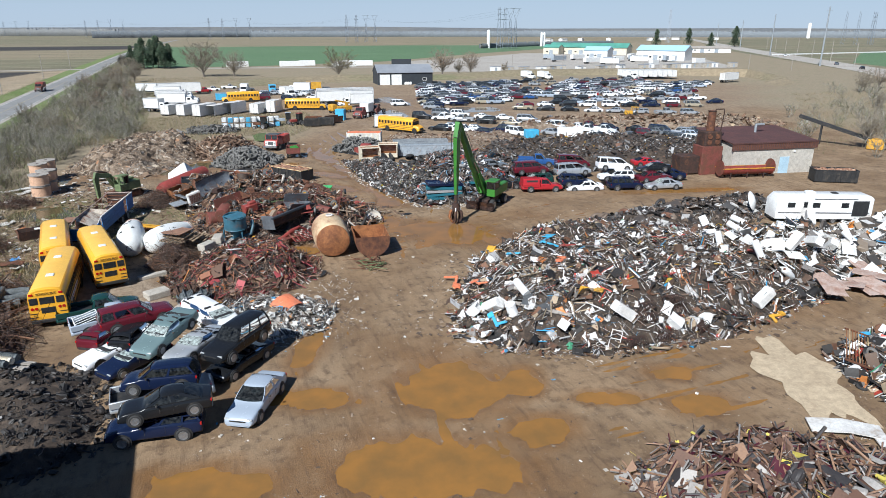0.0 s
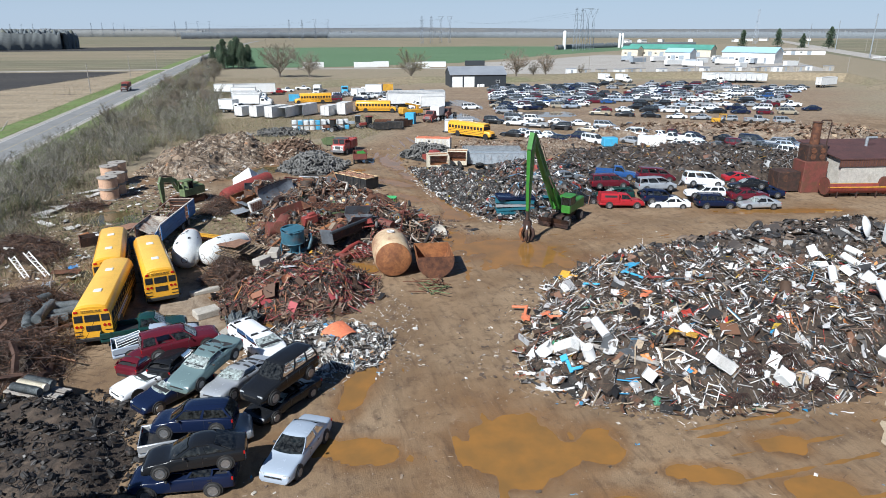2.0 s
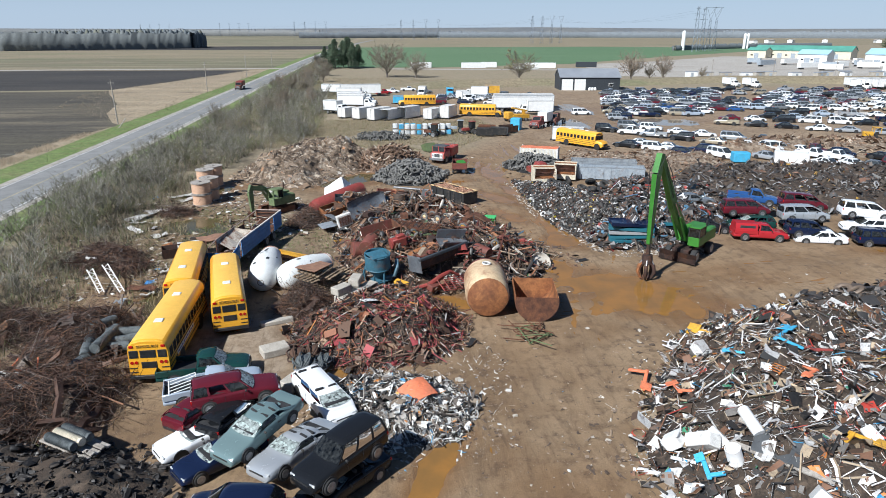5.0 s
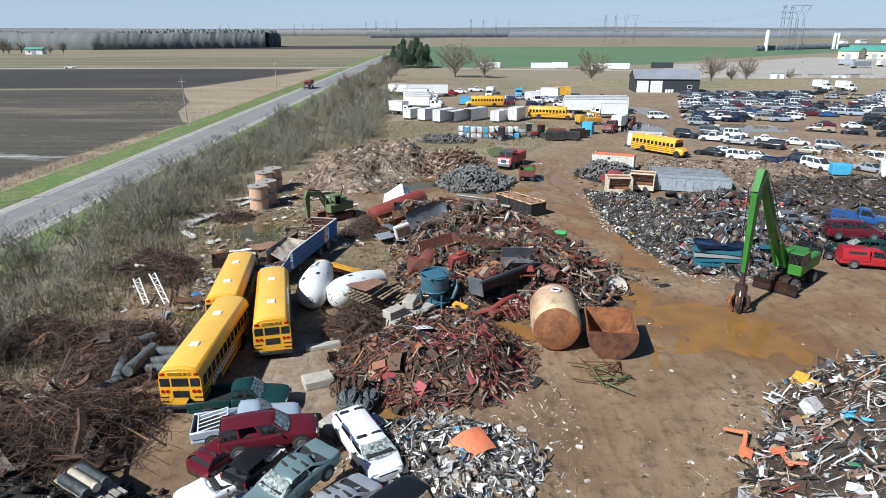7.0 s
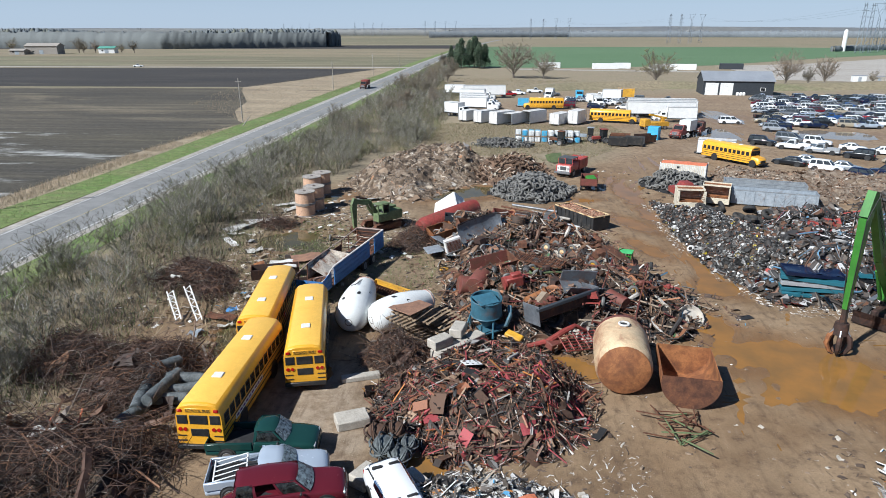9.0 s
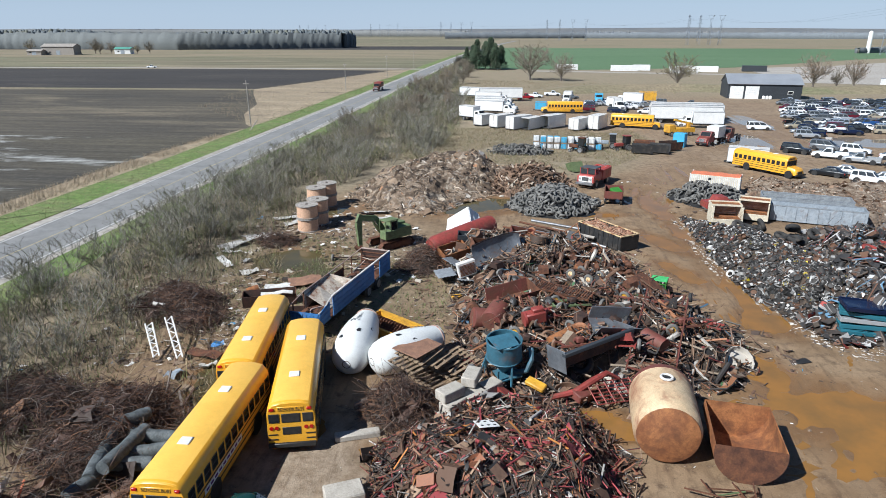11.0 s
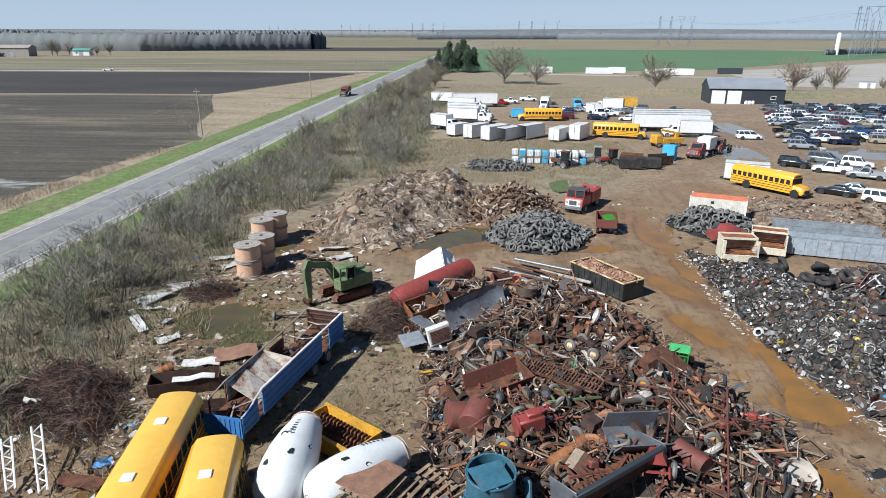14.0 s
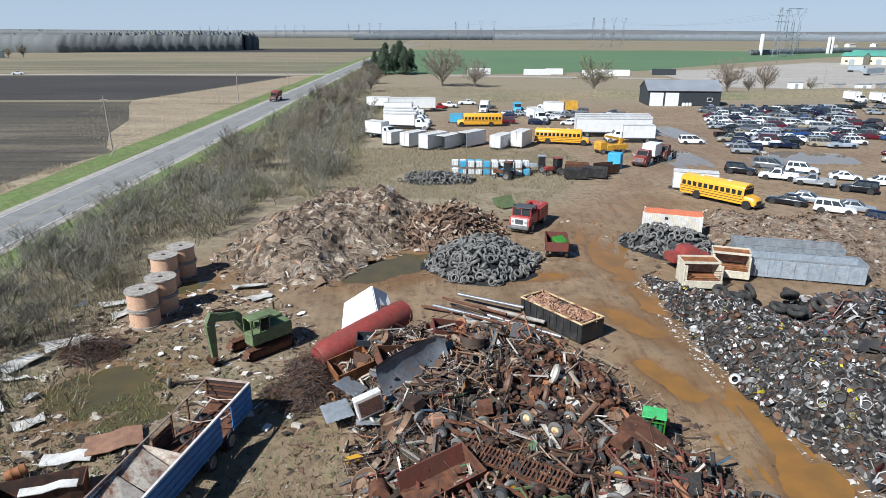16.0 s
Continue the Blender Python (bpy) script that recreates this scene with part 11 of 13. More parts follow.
part("panel", Geo().slab([(-2.2, -1.4, 0.1), (0.6, -1.6, 0.6), (0.4, 0.2, 3.0), (-1.6, 0.8, 1.6)], 0.12).slab([(0.6, -1.6, 0.6), (2.0, -0.6, 0.4), (1.6, 1.0, 2.0), (0.4, 0.2, 3.0)], 0.12), M["white"], wc)
part("opening", Geo().slab([(-0.9, -1.3, 0.72), (-0.1, -1.35, 0.86), (-0.15, -0.85, 1.55), (-0.9, -0.8, 1.38)], 0.02), M["rust"], wc)
part("flap", Geo().slab([(0.9, -1.15, 1.05), (1.5, -0.75, 0.95), (1.4, -0.2, 1.55), (0.85, -0.55, 1.75)], 0.02), M["plywood"], wc)
db = thing("tipper_tub", "grey curved steel dump body sheet leaning on scrap", "truck body", pose(2.8, 82.0, 1.2, 0, -4, 37))
arc = [(1.55 * math.sin(radians(t)), 1.55 - 1.55 * math.cos(radians(t))) for t in range(-15, 106, 10)]
part("shell", Geo().loft([[(x, y * k, z * k + dz) for y, z in arc] + [(x, y * k - 0.03, z * k + dz + 0.05) for y, z in arc[::-1]] for x, k, dz in ((-2.5, 0.9, 0.05), (-1.2, 1.0, 0.0), (1.0, 1.05, 0.0), (2.0, 1.0, 0.1), (2.5, 0.8, 0.35))]), M["steel_dark"], db)
part("rim", Geo().tube([(-2.5, 1.36, 1.7), (-1.2, 1.52, 1.9), (1.0, 1.6, 2.0), (2.0, 1.52, 2.0), (2.5, 1.2, 1.9)], 0.06, 5), M["rust_dark"], db)
part("seam", Geo().box((0, 0.62, 0.12), (4.4, 0.05, 0.04), pose(0, 0, 0, 20, 0, 0)), M["rust_dark"], db)
for k, (x, y, z, a, b, mt, s) in enumerate([(1.0, 84.2, 1.5, 20, 10, "rust", (2.6, 1.7, 0.8)), (0.6, 86.2, 1.95, 4, 4, "charcoal", (4.6, 0.9, 0.5)), (-1.9, 84.6, 0.9, 30, -10, "rust_orange", (2.4, 1.7, 0.8)), (4.2, 87.8, 1.8, 10, 12, "red_rust", (2.2, 1.3, 0.7))]):
    u = thing("dump_box", "rusty open steel box on the heap", "steel box", pose(x, y, z, 12, b, a), "steel boxes")
    part("floor", Geo().box((0, 0, 0.03), (s[0], s[1], 0.06)), M[mt], u)
    for sg_ in (-1, 1):
        part("wall", Geo().box((0, sg_ * s[1] / 2, s[2] / 2), (s[0], 0.06, s[2])), M[mt], u)
        part("wall", Geo().box((sg_ * s[0] / 2, 0, s[2] / 2), (0.06, s[1], s[2])), M[mt], u)
rad = thing("radiator_unit", "white-trimmed radiator unit with rusty coils", "radiator", pose(-0.3, 79.9, 0.9, 0, -12, 25))
part("case", Geo().box((0, 0, 0.5), (1.6, 0.5, 1.3), None, 0.03), M["white_dirty"], rad)
for i in range(9):
    part("coil", Geo().box((0, -0.27, 0.05 + i * 0.11), (1.35, 0.06, 0.05)), M["rust"], rad)
for i in range(7):
    solid("roof_sheet", Geo().loft([[(x, -0.9, 0.05 * (k % 2)), (x, 0.9, 0.05 * (k % 2)), (x, 0.9, 0.02 + 0.05 * (k % 2)), (x, -0.9, 0.02 + 0.05 * (k % 2))] for k, x in enumerate([-0.8 + 0.16 * j for j in range(11)])]), M["galvanised"], "corrugated pale roofing sheet", "metal sheet",
          pose(rng.uniform(-3.0, 0.5), rng.uniform(79.5, 82.5), 0.3 + 0.12 * i, rng.uniform(-30, 30), rng.uniform(-30, 10), rng.uniform(0, 180)), "roofing sheets")
solid("yellow_crate", Geo().box((0, 0, 0.1), (0.9, 0.55, 0.2), None, 0.04).box((0, 0, 0.21), (0.7, 0.35, 0.02)), M["machine_yellow"], "bright yellow plastic crate on the weeds", "crate", pose(-0.9, 76.6, 0.05, 0, 0, 25))
# worn farm implements lying over one another on the rusty heap
def implement(seed, x, y, yaw, L, W, mat, label, wheels=2, tines=0, up=0.35, tip=0.0):
    r = random.Random(seed)
    z = max(on(P_MAIN, x, y), 0.1) + up
    root = thing("farm_implement", label, "farm machine", pose(x, y, z, r.uniform(-10, 10), tip + r.uniform(-8, 8), yaw), "farm implements")
    for s in (-1, 1):
        part("rail", Geo().box((0, s * W / 2, 0.25), (L, 0.09, 0.14), None, 0.015), M[mat], root)
    for k in range(4):
        part("cross_member", Geo().box((-L / 2 + L * (k + 0.5) / 4, 0, 0.25), (0.08, W, 0.1)), M[mat], root)
    part("drawbar", Geo().tube([(L / 2, W / 2, 0.25), (L / 2 + 0.9, 0, 0.2), (L / 2 + 1.4, 0, 0.2)], 0.05, 5).tube([(L / 2, -W / 2, 0.25), (L / 2 + 0.9, 0, 0.2)], 0.05, 5), M["rust_dark"], root)
    for k in range(wheels):
        s, xx = (-1, 1)[k % 2], -L * 0.25 + (k // 2) * L * 0.55
        w = part("wheel", Geo().torus(0.29, 0.12, 16, 7, pose(0, 0, 0, 90, 0, 0)), M["tyre_dusty"], root, at=pose(xx, s * (W / 2 + 0.18), 0.22, r.uniform(-12, 12), 0, r.uniform(-15, 15)))
        part("rim", Geo().cyl((0, -0.07, 0), (0, 0.07, 0), 0.2, None, 12), M[r.choice(("cream", "white_dirty", "rust", "machine_yellow"))], w)
    for k in range(tines):
        xx = -L / 2 + L * (k + 0.5) / tines
        part("tine", Geo().tube([(xx, -W / 2, 0.2), (xx + 0.1, -W / 2 - 0.3, 0.35), (xx + 0.25, -W / 2 - 0.45, 0.0), (xx + 0.3, -W / 2 - 0.35, -0.25)], 0.025, 4), M["rust"], root)
    part("gearbox", Geo().box((L * 0.1, 0, 0.45), (0.5, 0.4, 0.4), None, 0.08).cyl((L * 0.1 - 0.4, 0, 0.45), (L * 0.1 + 0.45, 0, 0.45), 0.1, None, 8), M[mat if seed % 2 else "rust_dark"], root)
    if seed % 3 == 0:
        part("hood", Geo().loft([[(xx, -0.45, 0.5), (xx, -0.3, 0.95), (xx, 0.3, 0.95), (xx, 0.45, 0.5)] for xx in (-L * 0.3, 0.0)]), M[mat], root)
    return root


for k, (x, y, a, L, W, mt, wh, ti) in enumerate([
        (5.6, 75.4, -26, 4.4, 0.9, "rust", 2, 0), (5.4, 68.6, 30, 2.4, 1.1, "red_paint", 2, 5), (8.3, 67.8, -50, 2.6, 1.2, "rust_dark", 4, 0), (9.6, 72.4, 60, 2.8, 1.0, "rust_dark", 2, 6), (11.8, 71.0, -20, 3.0, 1.2, "red_rust", 2, 0),
        (12.4, 74.6, 40, 2.6, 1.0, "rust", 2, 4), (4.2, 66.2, -10, 2.6, 1.0, "rust", 2, 6), (7.4, 64.8, 20, 2.4, 1.0, "red_rust", 0, 7), (10.6, 65.6, 75, 2.6, 1.1, "red_paint", 2, 0), (14.2, 68.4, 10, 2.6, 1.1, "red_rust", 2, 5),
        (7.4, 71.0, 15, 3.0, 1.0, "olive", 2, 0), (2.4, 78.6, 50, 2.6, 0.9, "rust_dark", 2, 4), (9.0, 76.8, -40, 3.0, 1.1, "rust_dark", 4, 0), (17.0, 71.6, -30, 2.2, 0.9, "red_paint", 2, 0), (6.4, 78.4, 5, 2.6, 1.0, "rust", 2, 3)]):
    implement(700 + k, x, y, a, L, W, mt, ("rusty cultivator frame with curved tines" if ti else "rusty steel chassis with small worn tyres") if "red" not in mt else "faded red farm machine frame on the heap", wh, ti, 0.3)
tb2 = thing("manure_spreader", "dark red steel spreader tub with rusty floor", "farm machine", pose(3.5, 72.2, on(P_MAIN, 3.5, 72.2) + 0.45, 8, -6, 30))
part("tub", Geo().loft([[(x, -0.7, 0.2), (x, -1.0, 1.2), (x, -0.94, 1.2), (x, -0.64, 0.26), (x, 0.64, 0.26), (x, 0.94, 1.2), (x, 1.0, 1.2), (x, 0.7, 0.2)] for x in (-1.7, 1.7)]), M["red_rust"], tb2)
part("end_wall", Geo().slab([(1.7, -0.7, 0.2), (1.7, 0.7, 0.2), (1.7, 1.0, 1.2), (1.7, -1.0, 1.2)], 0.06), M["rust"], tb2)
part("floor", Geo().box((0, 0, 0.3), (3.4, 1.3, 0.05)), M["rust"], tb2)
for s in (-1, 1):
    w = part("wheel", Geo().torus(0.3, 0.12, 16, 7, pose(0, 0, 0, 90, 0, 0)), M["tyre_dusty"], tb2, at=pose(-0.4, s * 1.15, 0.15))
    part("rim", Geo().cyl((0, -0.08, 0), (0, 0.08, 0), 0.2, None, 12), M["machine_yellow"], w)
gr = thing("steel_grate", "long rusty slatted steel grate across the heap", "grate", pose(6.85, 72.5, on(P_MAIN, 6.85, 72.5) + 0.85, 14, -3, -35))
for s in (-0.45, 0.0, 0.45):
    part("rail", Geo().box((0, s, 0), (5.2, 0.07, 0.12)), M["rust"], gr)
for k in range(26):
    part("slat", Geo().box((-2.5 + k * 0.2, 0, 0.08), (0.09, 1.0, 0.04)), M["rust" if k % 3 else "rust_dark"], gr)
solid("steel_tank", Geo().lathe([(0.05, -0.9), (0.7, -0.88), (0.75, -0.8), (0.75, 0.8), (0.7, 0.82), (0.66, -0.5), (0.05, -0.6)], 20, pose(0, 0, 0, 0, 80, 0)), M["red_rust"], "dull maroon tank shell lying on the heap", "tank", pose(2.4, 69.2, on(P_MAIN, 2.4, 69.2) + 0.6, 0, 0, 70))
solid("steel_tub", Geo().loft([[(x, -0.9, 1.0), (x, -0.7, 0.1), (x, 0.7, 0.1), (x, 0.9, 1.0), (x, 0.84, 1.0), (x, 0.65, 0.16), (x, -0.65, 0.16), (x, -0.84, 1.0)] for x in (-1.4, 1.4)]), M["steel_dark"], "dark steel tub tipped on the heap", "tub", pose(9.7, 66.8, on(P_MAIN, 9.7, 66.8) + 0.5, 25, 8, 20))
solid("brown_sheet", Geo().loft([[(x, -1.1, z), (x, 1.1, z + 0.1), (x, 1.1, z + 0.14), (x, -1.1, z + 0.04)] for x, z in ((-1.4, 0.0), (-0.3, 0.12), (0.6, 0.05), (1.4, -0.1))]), M["rust"], "large brown steel sheet leaning on the heap", "metal sheet", pose(13.6, 74.8, on(P_MAIN, 13.6, 74.8) + 0.5, -8, 22, -40))
for k, (x, y, zz) in enumerate(((15.9, 75.4, 0.14), (16.0, 75.2, 0.4), (17.4, 74.4, 0.14), (17.2, 75.0, 0.14), (18.2, 70.6, 0.14))):
    solid("tyre", Geo().torus(0.29, 0.13, 18, 8), M["tyre_dusty"], "worn tyre lying beside the machinery heap", "tyre", pose(x, y, zz, 5 * k - 8, 6, 30 * k), "loose tyres")
gc = thing("gas_bottle", "small white gas bottle beside a green cage", "gas bottle", pose(15.3, 77.9, 0.03))
part("bottle", Geo().lathe([(0.02, 0), (0.16, 0.02), (0.18, 0.1), (0.18, 0.75), (0.1, 0.9), (0.02, 0.92)], 14), M["white"], gc)
part("valve", Geo().cyl((0, 0, 0.9), (0, 0, 1.05), 0.07, None, 10), M["white_dirty"], gc)
# trucks by the tyre heap
ft = thing("fire_truck", "faded red fire engine with stripped cab, facing the yard", "truck", pose(14.4, 119.2, 0, 0, 0, 242))
part("chassis", Geo().box((0, -0.45, 0.75), (6.4, 0.14, 0.3)).box((0, 0.45, 0.75), (6.4, 0.14, 0.3)), M["black_plastic"], ft)
part("body", Geo().box((-1.75, 1.0, 1.45), (3.3, 0.45, 1.4), None, 0.04).box((-1.75, -1.0, 1.45), (3.3, 0.45, 1.4), None, 0.04).box((-1.75, 0, 1.1), (3.3, 1.6, 0.7)).box((-3.38, 0, 1.5), (0.1, 2.3, 1.5)), M["fire_red"], ft)
cab = part("cab", Geo().loft([[(x, -1.16, 0.85), (x, -1.18, 1.7), (x, -1.1, z - 0.06), (x, -0.95, z), (x, 0.95, z), (x, 1.1, z - 0.06), (x, 1.18, 1.7), (x, 1.16, 0.85)] for x, z in ((0.15, 2.0), (0.6, 2.0), (2.2, 1.9), (2.9, 1.8), (3.05, 1.55))]), M["fire_red"], ft)
part("roof", Geo().box((1.4, 0, 2.72), (1.9, 2.25, 0.12), None, 0.05), M["grey_dark"], cab, "dark cab roof")
g = Geo()
for x in (0.5, 1.4, 2.35):
    for y in (-1.06, 1.06):
        g.box((x, y, 2.3), (0.1, 0.1, 0.85))
g.box((2.4, 0, 2.3), (0.1, 0.1, 0.85))
part("cab_post", g, M["fire_red"], cab)
for y in (-0.55, 0.55):
    part("windshield", Geo().box((2.42, y, 2.28), (0.03, 0.92, 0.7)), M["glass_far"], cab)
part("pump_deck", Geo().box((-0.2, 0, 2.0), (0.7, 2.2, 0.35), None, 0.03).box((-1.4, 0, 1.75), (1.8, 1.4, 0.5), None, 0.05), M["fire_red"], ft)
part("ladder_rack", Geo().tube([(-3.2, 0.8, 2.5), (0.2, 0.8, 2.5)], 0.04, 5).tube([(-3.2, 0.4, 2.5), (0.2, 0.4, 2.5)], 0.04, 5), M["galvanised"], ft)
part("front_panel", Geo().box((3.08, 0, 1.3), (0.06, 1.9, 0.8), None, 0.02), M["white_dirty"], ft, "pale front panel with a grille")
part("grille", Geo().box((3.13, 0, 1.35), (0.04, 0.9, 0.5)), M["grey_dark"], ft)
for y in (-0.75, 0.75):
    part("headlamp", Geo().cyl((3.1, y, 1.35), (3.16, y, 1.35), 0.14, None, 12), M["clear_lamp"], ft)
part("front_bumper", Geo().box((3.35, 0, 0.75), (0.4, 2.4, 0.3), None, 0.04), M["steel"], ft)
for x in (-2.2, 1.9):
    for sd in (-1, 1):
        part("wheel", WHEEL_TRUCK, None, ft, at=pose(x, sd * 1.08, 0.5))
        part("wheel_arch", Geo().cyl((x, sd * 0.9, 0.55), (x, sd * 1.2, 0.55), 0.62, None, 14), M["black"], ft)
for sd in (-1, 1):
    for k in range(3):
        part("locker_door", Geo().box((-2.85 + k * 1.08, sd * 1.235, 1.62), (0.95, 0.03, 0.85), None, 0.01), M["red_paint" if k % 2 else "fire_red"], ft)
fb = thing("farm_trailer", "small red stake trailer with green scrap", "trailer", pose(15.8, 109.6, 0, 0, 0, 262))
part("deck", Geo().box((0, 0, 0.85), (3.6, 2.1, 0.12)), M["red_rust"], fb)
for s in (-1, 1):
    part("side_wall", Geo().box((0, s * 1.05, 1.3), (3.6, 0.06, 0.9)), M["red_rust"], fb)
    part("end_wall", Geo().box((s * 1.8, 0, 1.3), (0.06, 2.1, 0.9)), M["red_rust"], fb)
    for k in range(5):
        part("stake", Geo().box((-1.7 + k * 0.85, s * 1.1, 1.3), (0.1, 0.06, 1.0)), M["rust"], fb)
    part("wheel", WHEEL_TRUCK, None, fb, at=pose(-0.9, s * 0.95, 0.5))
    part("wheel", WHEEL_TRUCK, None, fb, at=pose(1.1, s * 0.95, 0.5))
part("load", Geo().box((0.4, 0.2, 1.6), (1.5, 1.2, 0.5), pose(0, 0, 0, 5, 8, 20), 0.1), M["green_paint"], fb, "green scrap load")

# shipping container, dump boxes and grey trailer
ct = thing("shipping_container", "cream shipping container with a torn orange roof", "container", pose(29.8, 116.1, 0, 0, 0, -22))
cs = part("side_wall", Geo().box((0, -1.2, 1.3), (6.06, 0.05, 2.4)), M["cream_plain"], ct)
for i in range(26):
    part("corrugation", Geo().box((-2.9 + i * 0.232, -1.235, 1.3), (0.12, 0.05, 2.3)), M["white_dirty"], cs)
part("side_wall", Geo().box((0, 1.2, 1.3), (6.06, 0.05, 2.4)), M["white_dirty"], ct)
for s in (-1, 1):
    e = part("end_wall", Geo().box((s * 3.0, 0, 1.3), (0.05, 2.4, 2.4)), M["white_dirty"], ct)
    for i in range(10):
        part("corrugation", Geo().box((s * 3.035, -1.05 + i * 0.232, 1.3), (0.05, 0.12, 2.3)), M["white_dirty"], e)
part("roof", Geo().loft([[(x, y, 2.56 + 0.05 * math.sin(x * 3) - 0.04 * abs(y)) for y in (-1.2, -0.4, 0.4, 1.2)] + [(x, y, 2.5) for y in (1.2, 0.4, -0.4, -1.2)] for x in [-3.03 + 0.505 * i for i in range(13)]]), M["orange"], ct, "torn orange sheet roof")
part("hole", Geo().box((-0.6, -1.263, 2.05), (0.35, 0.02, 0.3)), M["black"], ct, "dark square hole")
part("corner_post", Geo().box((-3.03, -1.22, 1.3), (0.14, 0.14, 2.6)).box((3.03, -1.22, 1.3), (0.14, 0.14, 2.6)).box((3.03, 1.22, 1.3), (0.14, 0.14, 2.6)).box((-3.03, 1.22, 1.3), (0.14, 0.14, 2.6)), M["white_dirty"], ct)
for k, (x, y, a) in enumerate([(26.6, 100.6, -4), (30.4, 103.0, -20)]):
    u = thing("service_body", "cream truck service body with rusty shelves", "truck body", pose(x, y, 0.05, 0, 0, a), "service bodies")
    part("floor", Geo().box((0, 0, 0.85), (3.1, 2.5, 0.1)), M["rust_orange"], u)
    part("sill", Geo().box((0, -1.27, 0.6), (3.2, 0.12, 0.7), None, 0.03), M["cream_plain"], u)
    for sd in (-1, 1):
        part("end_panel", Geo().box((sd * 1.52, 0.2, 1.2), (0.14, 2.1, 1.9), None, 0.03), M["cream_plain"], u)
        part("post", Geo().box((sd * 1.5, -1.2, 1.5), (0.13, 0.13, 1.6)), M["cream_plain"], u)
    part("back_panel", Geo().box((0, 1.25, 1.3), (3.0, 0.08, 1.9)), M["rust_pale"], u)
    part("roof_shelf", Geo().box((0, 0.4, 2.22), (3.1, 1.7, 0.08)), M["rust_orange"], u, "rust-orange top shelf")
    part("shelf_rim", Geo().box((0, -0.45, 2.3), (3.2, 0.08, 0.2)).box((0, 1.27, 2.3), (3.2, 0.08, 0.2)).box((1.58, 0.4, 2.3), (0.08, 1.7, 0.2)).box((-1.58, 0.4, 2.3), (0.08, 1.7, 0.2)), M["cream_plain"], u)
    for q in range(4):
        part("rail", Geo().cyl((-1.5, -1.2, 1.15 + 0.22 * q), (1.5, -1.2, 1.15 + 0.22 * q), 0.025, None, 5), M["rust"], u)
pu = thing("pickup_cab", "red pickup cab without wheels behind the service bodies", "truck cab", pose(27.0, 105.2, 0.9, 0, 0, 10))
part("shell", Geo().loft([[(x, -0.9, 0), (x, -0.9, z * 0.6), (x, -0.72, z), (x, 0.72, z), (x, 0.9, z * 0.6), (x, 0.9, 0)] for x, z in ((-1.6, 0.7), (-0.6, 0.75), (-0.3, 1.3), (0.8, 1.3), (1.2, 0.75), (2.2, 0.65))]), M["red_paint"], pu)
part("windshield", Geo().slab([(1.19, -0.7, 0.78), (1.19, 0.7, 0.78), (0.83, 0.66, 1.27), (0.83, -0.66, 1.27)], 0.02), M["glass_dark"], pu, smooth=0)
rolloff(pose(37.2, 106.2, 0.05, 0, 0, -15), "pale grey steel trailer body behind another", 9.4, 2.5, 1.9, False, "galvanised", "galvanised", "cargo_trailer")
rolloff(pose(37.0, 102.6, 0.05, 0, 0, -16), "long grey ribbed steel trailer body", 9.4, 2.5, 1.7, False, "grey_paint", "galvanised", "cargo_trailer")
for k, (x, y, a, mt) in enumerate([(37.2, 93.6, 20, "rust"), (39.8, 94.4, -10, "rust_orange"), (34.5, 94.0, 30, "rust_dark")]):
    u = thing("skip", "rusty steel skip with sloping ends", "skip", pose(x, y, 0.1, 0, 0, a), "rusty skips")
    part("hull", Geo().loft([[(x_, -0.9, 0.2), (x_, -1.1, 1.3), (x_, -1.04, 1.3), (x_, -0.85, 0.26), (x_, 0.85, 0.26), (x_, 1.04, 1.3), (x_, 1.1, 1.3), (x_, 0.9, 0.2)] for x_ in (-1.7, 1.7)]), M[mt], u)
for i in range(14):
    solid("tyre", Geo().torus(0.5 if i % 3 else 0.75, 0.22, 18, 8), M["rubber"], "large tractor tyre on the rim heap", "tyre", pose(rng.uniform(26, 33.5), rng.uniform(92.5, 97), 0.6 + (i % 3) * 0.45, rng.uniform(-10, 70), 0, rng.uniform(0, 180)), "tractor tyres")
# blue crushed bodies near the handler
for i in range(9):
    g = Geo()
    n = 7
    r_ = random.Random(400 + i)
    for s in range(2):
        rows = [[(-2.2 + 4.4 * a / n, -0.8 + 1.6 * b / 4, 0.25 * s + r_.uniform(-0.08, 0.08)) for b in range(5)] for a in range(n + 1)]
        g.loft(rows if s else [q[::-1] for q in rows], False)
    edge = [(-2.25, -0.85), (2.25, -0.85), (2.25, 0.85), (-2.25, 0.85)]
    g.box((0, -0.82, 0.12), (4.4, 0.08, 0.3), None, 0.02).box((0, 0.82, 0.12), (4.4, 0.08, 0.3), None, 0.02).box((2.2, 0, 0.12), (0.08, 1.6, 0.3), None, 0.02).box((-2.2, 0, 0.12), (0.08, 1.6, 0.3), None, 0.02)
    col = ["teal", "black", "sky", "dark_blue", "silver", "black", "teal", "sky", "dark_blue"][i]
    solid("crushed_car", g, CARPAINT["teal" if col == "sky" else col], "flattened car body in a stack of crushed wrecks", "crushed car", pose(28.6 + (i % 2) * 3.6, 73.0 + (i % 2) * 1.2, 0.35 + 0.42 * (i // 2) + 0.1, rng.uniform(-5, 5), rng.uniform(-4, 4), -12 + rng.uniform(-10, 10)), "crushed cars")
solid("rubber_mat", Geo().box((0, 0, 0.03), (1.1, 0.6, 0.05), None, 0.02), M["black_plastic"], "black sheet lying on the wet lane", "mat", pose(22.3, 68.6, 0.04, 0, 0, 20))

# ---- buildings ----
barn = thing("barn", "charcoal metal barn with white doors and a grey roof", "barn", pose(81.5, 253.5, 0, 0, 0, -6))
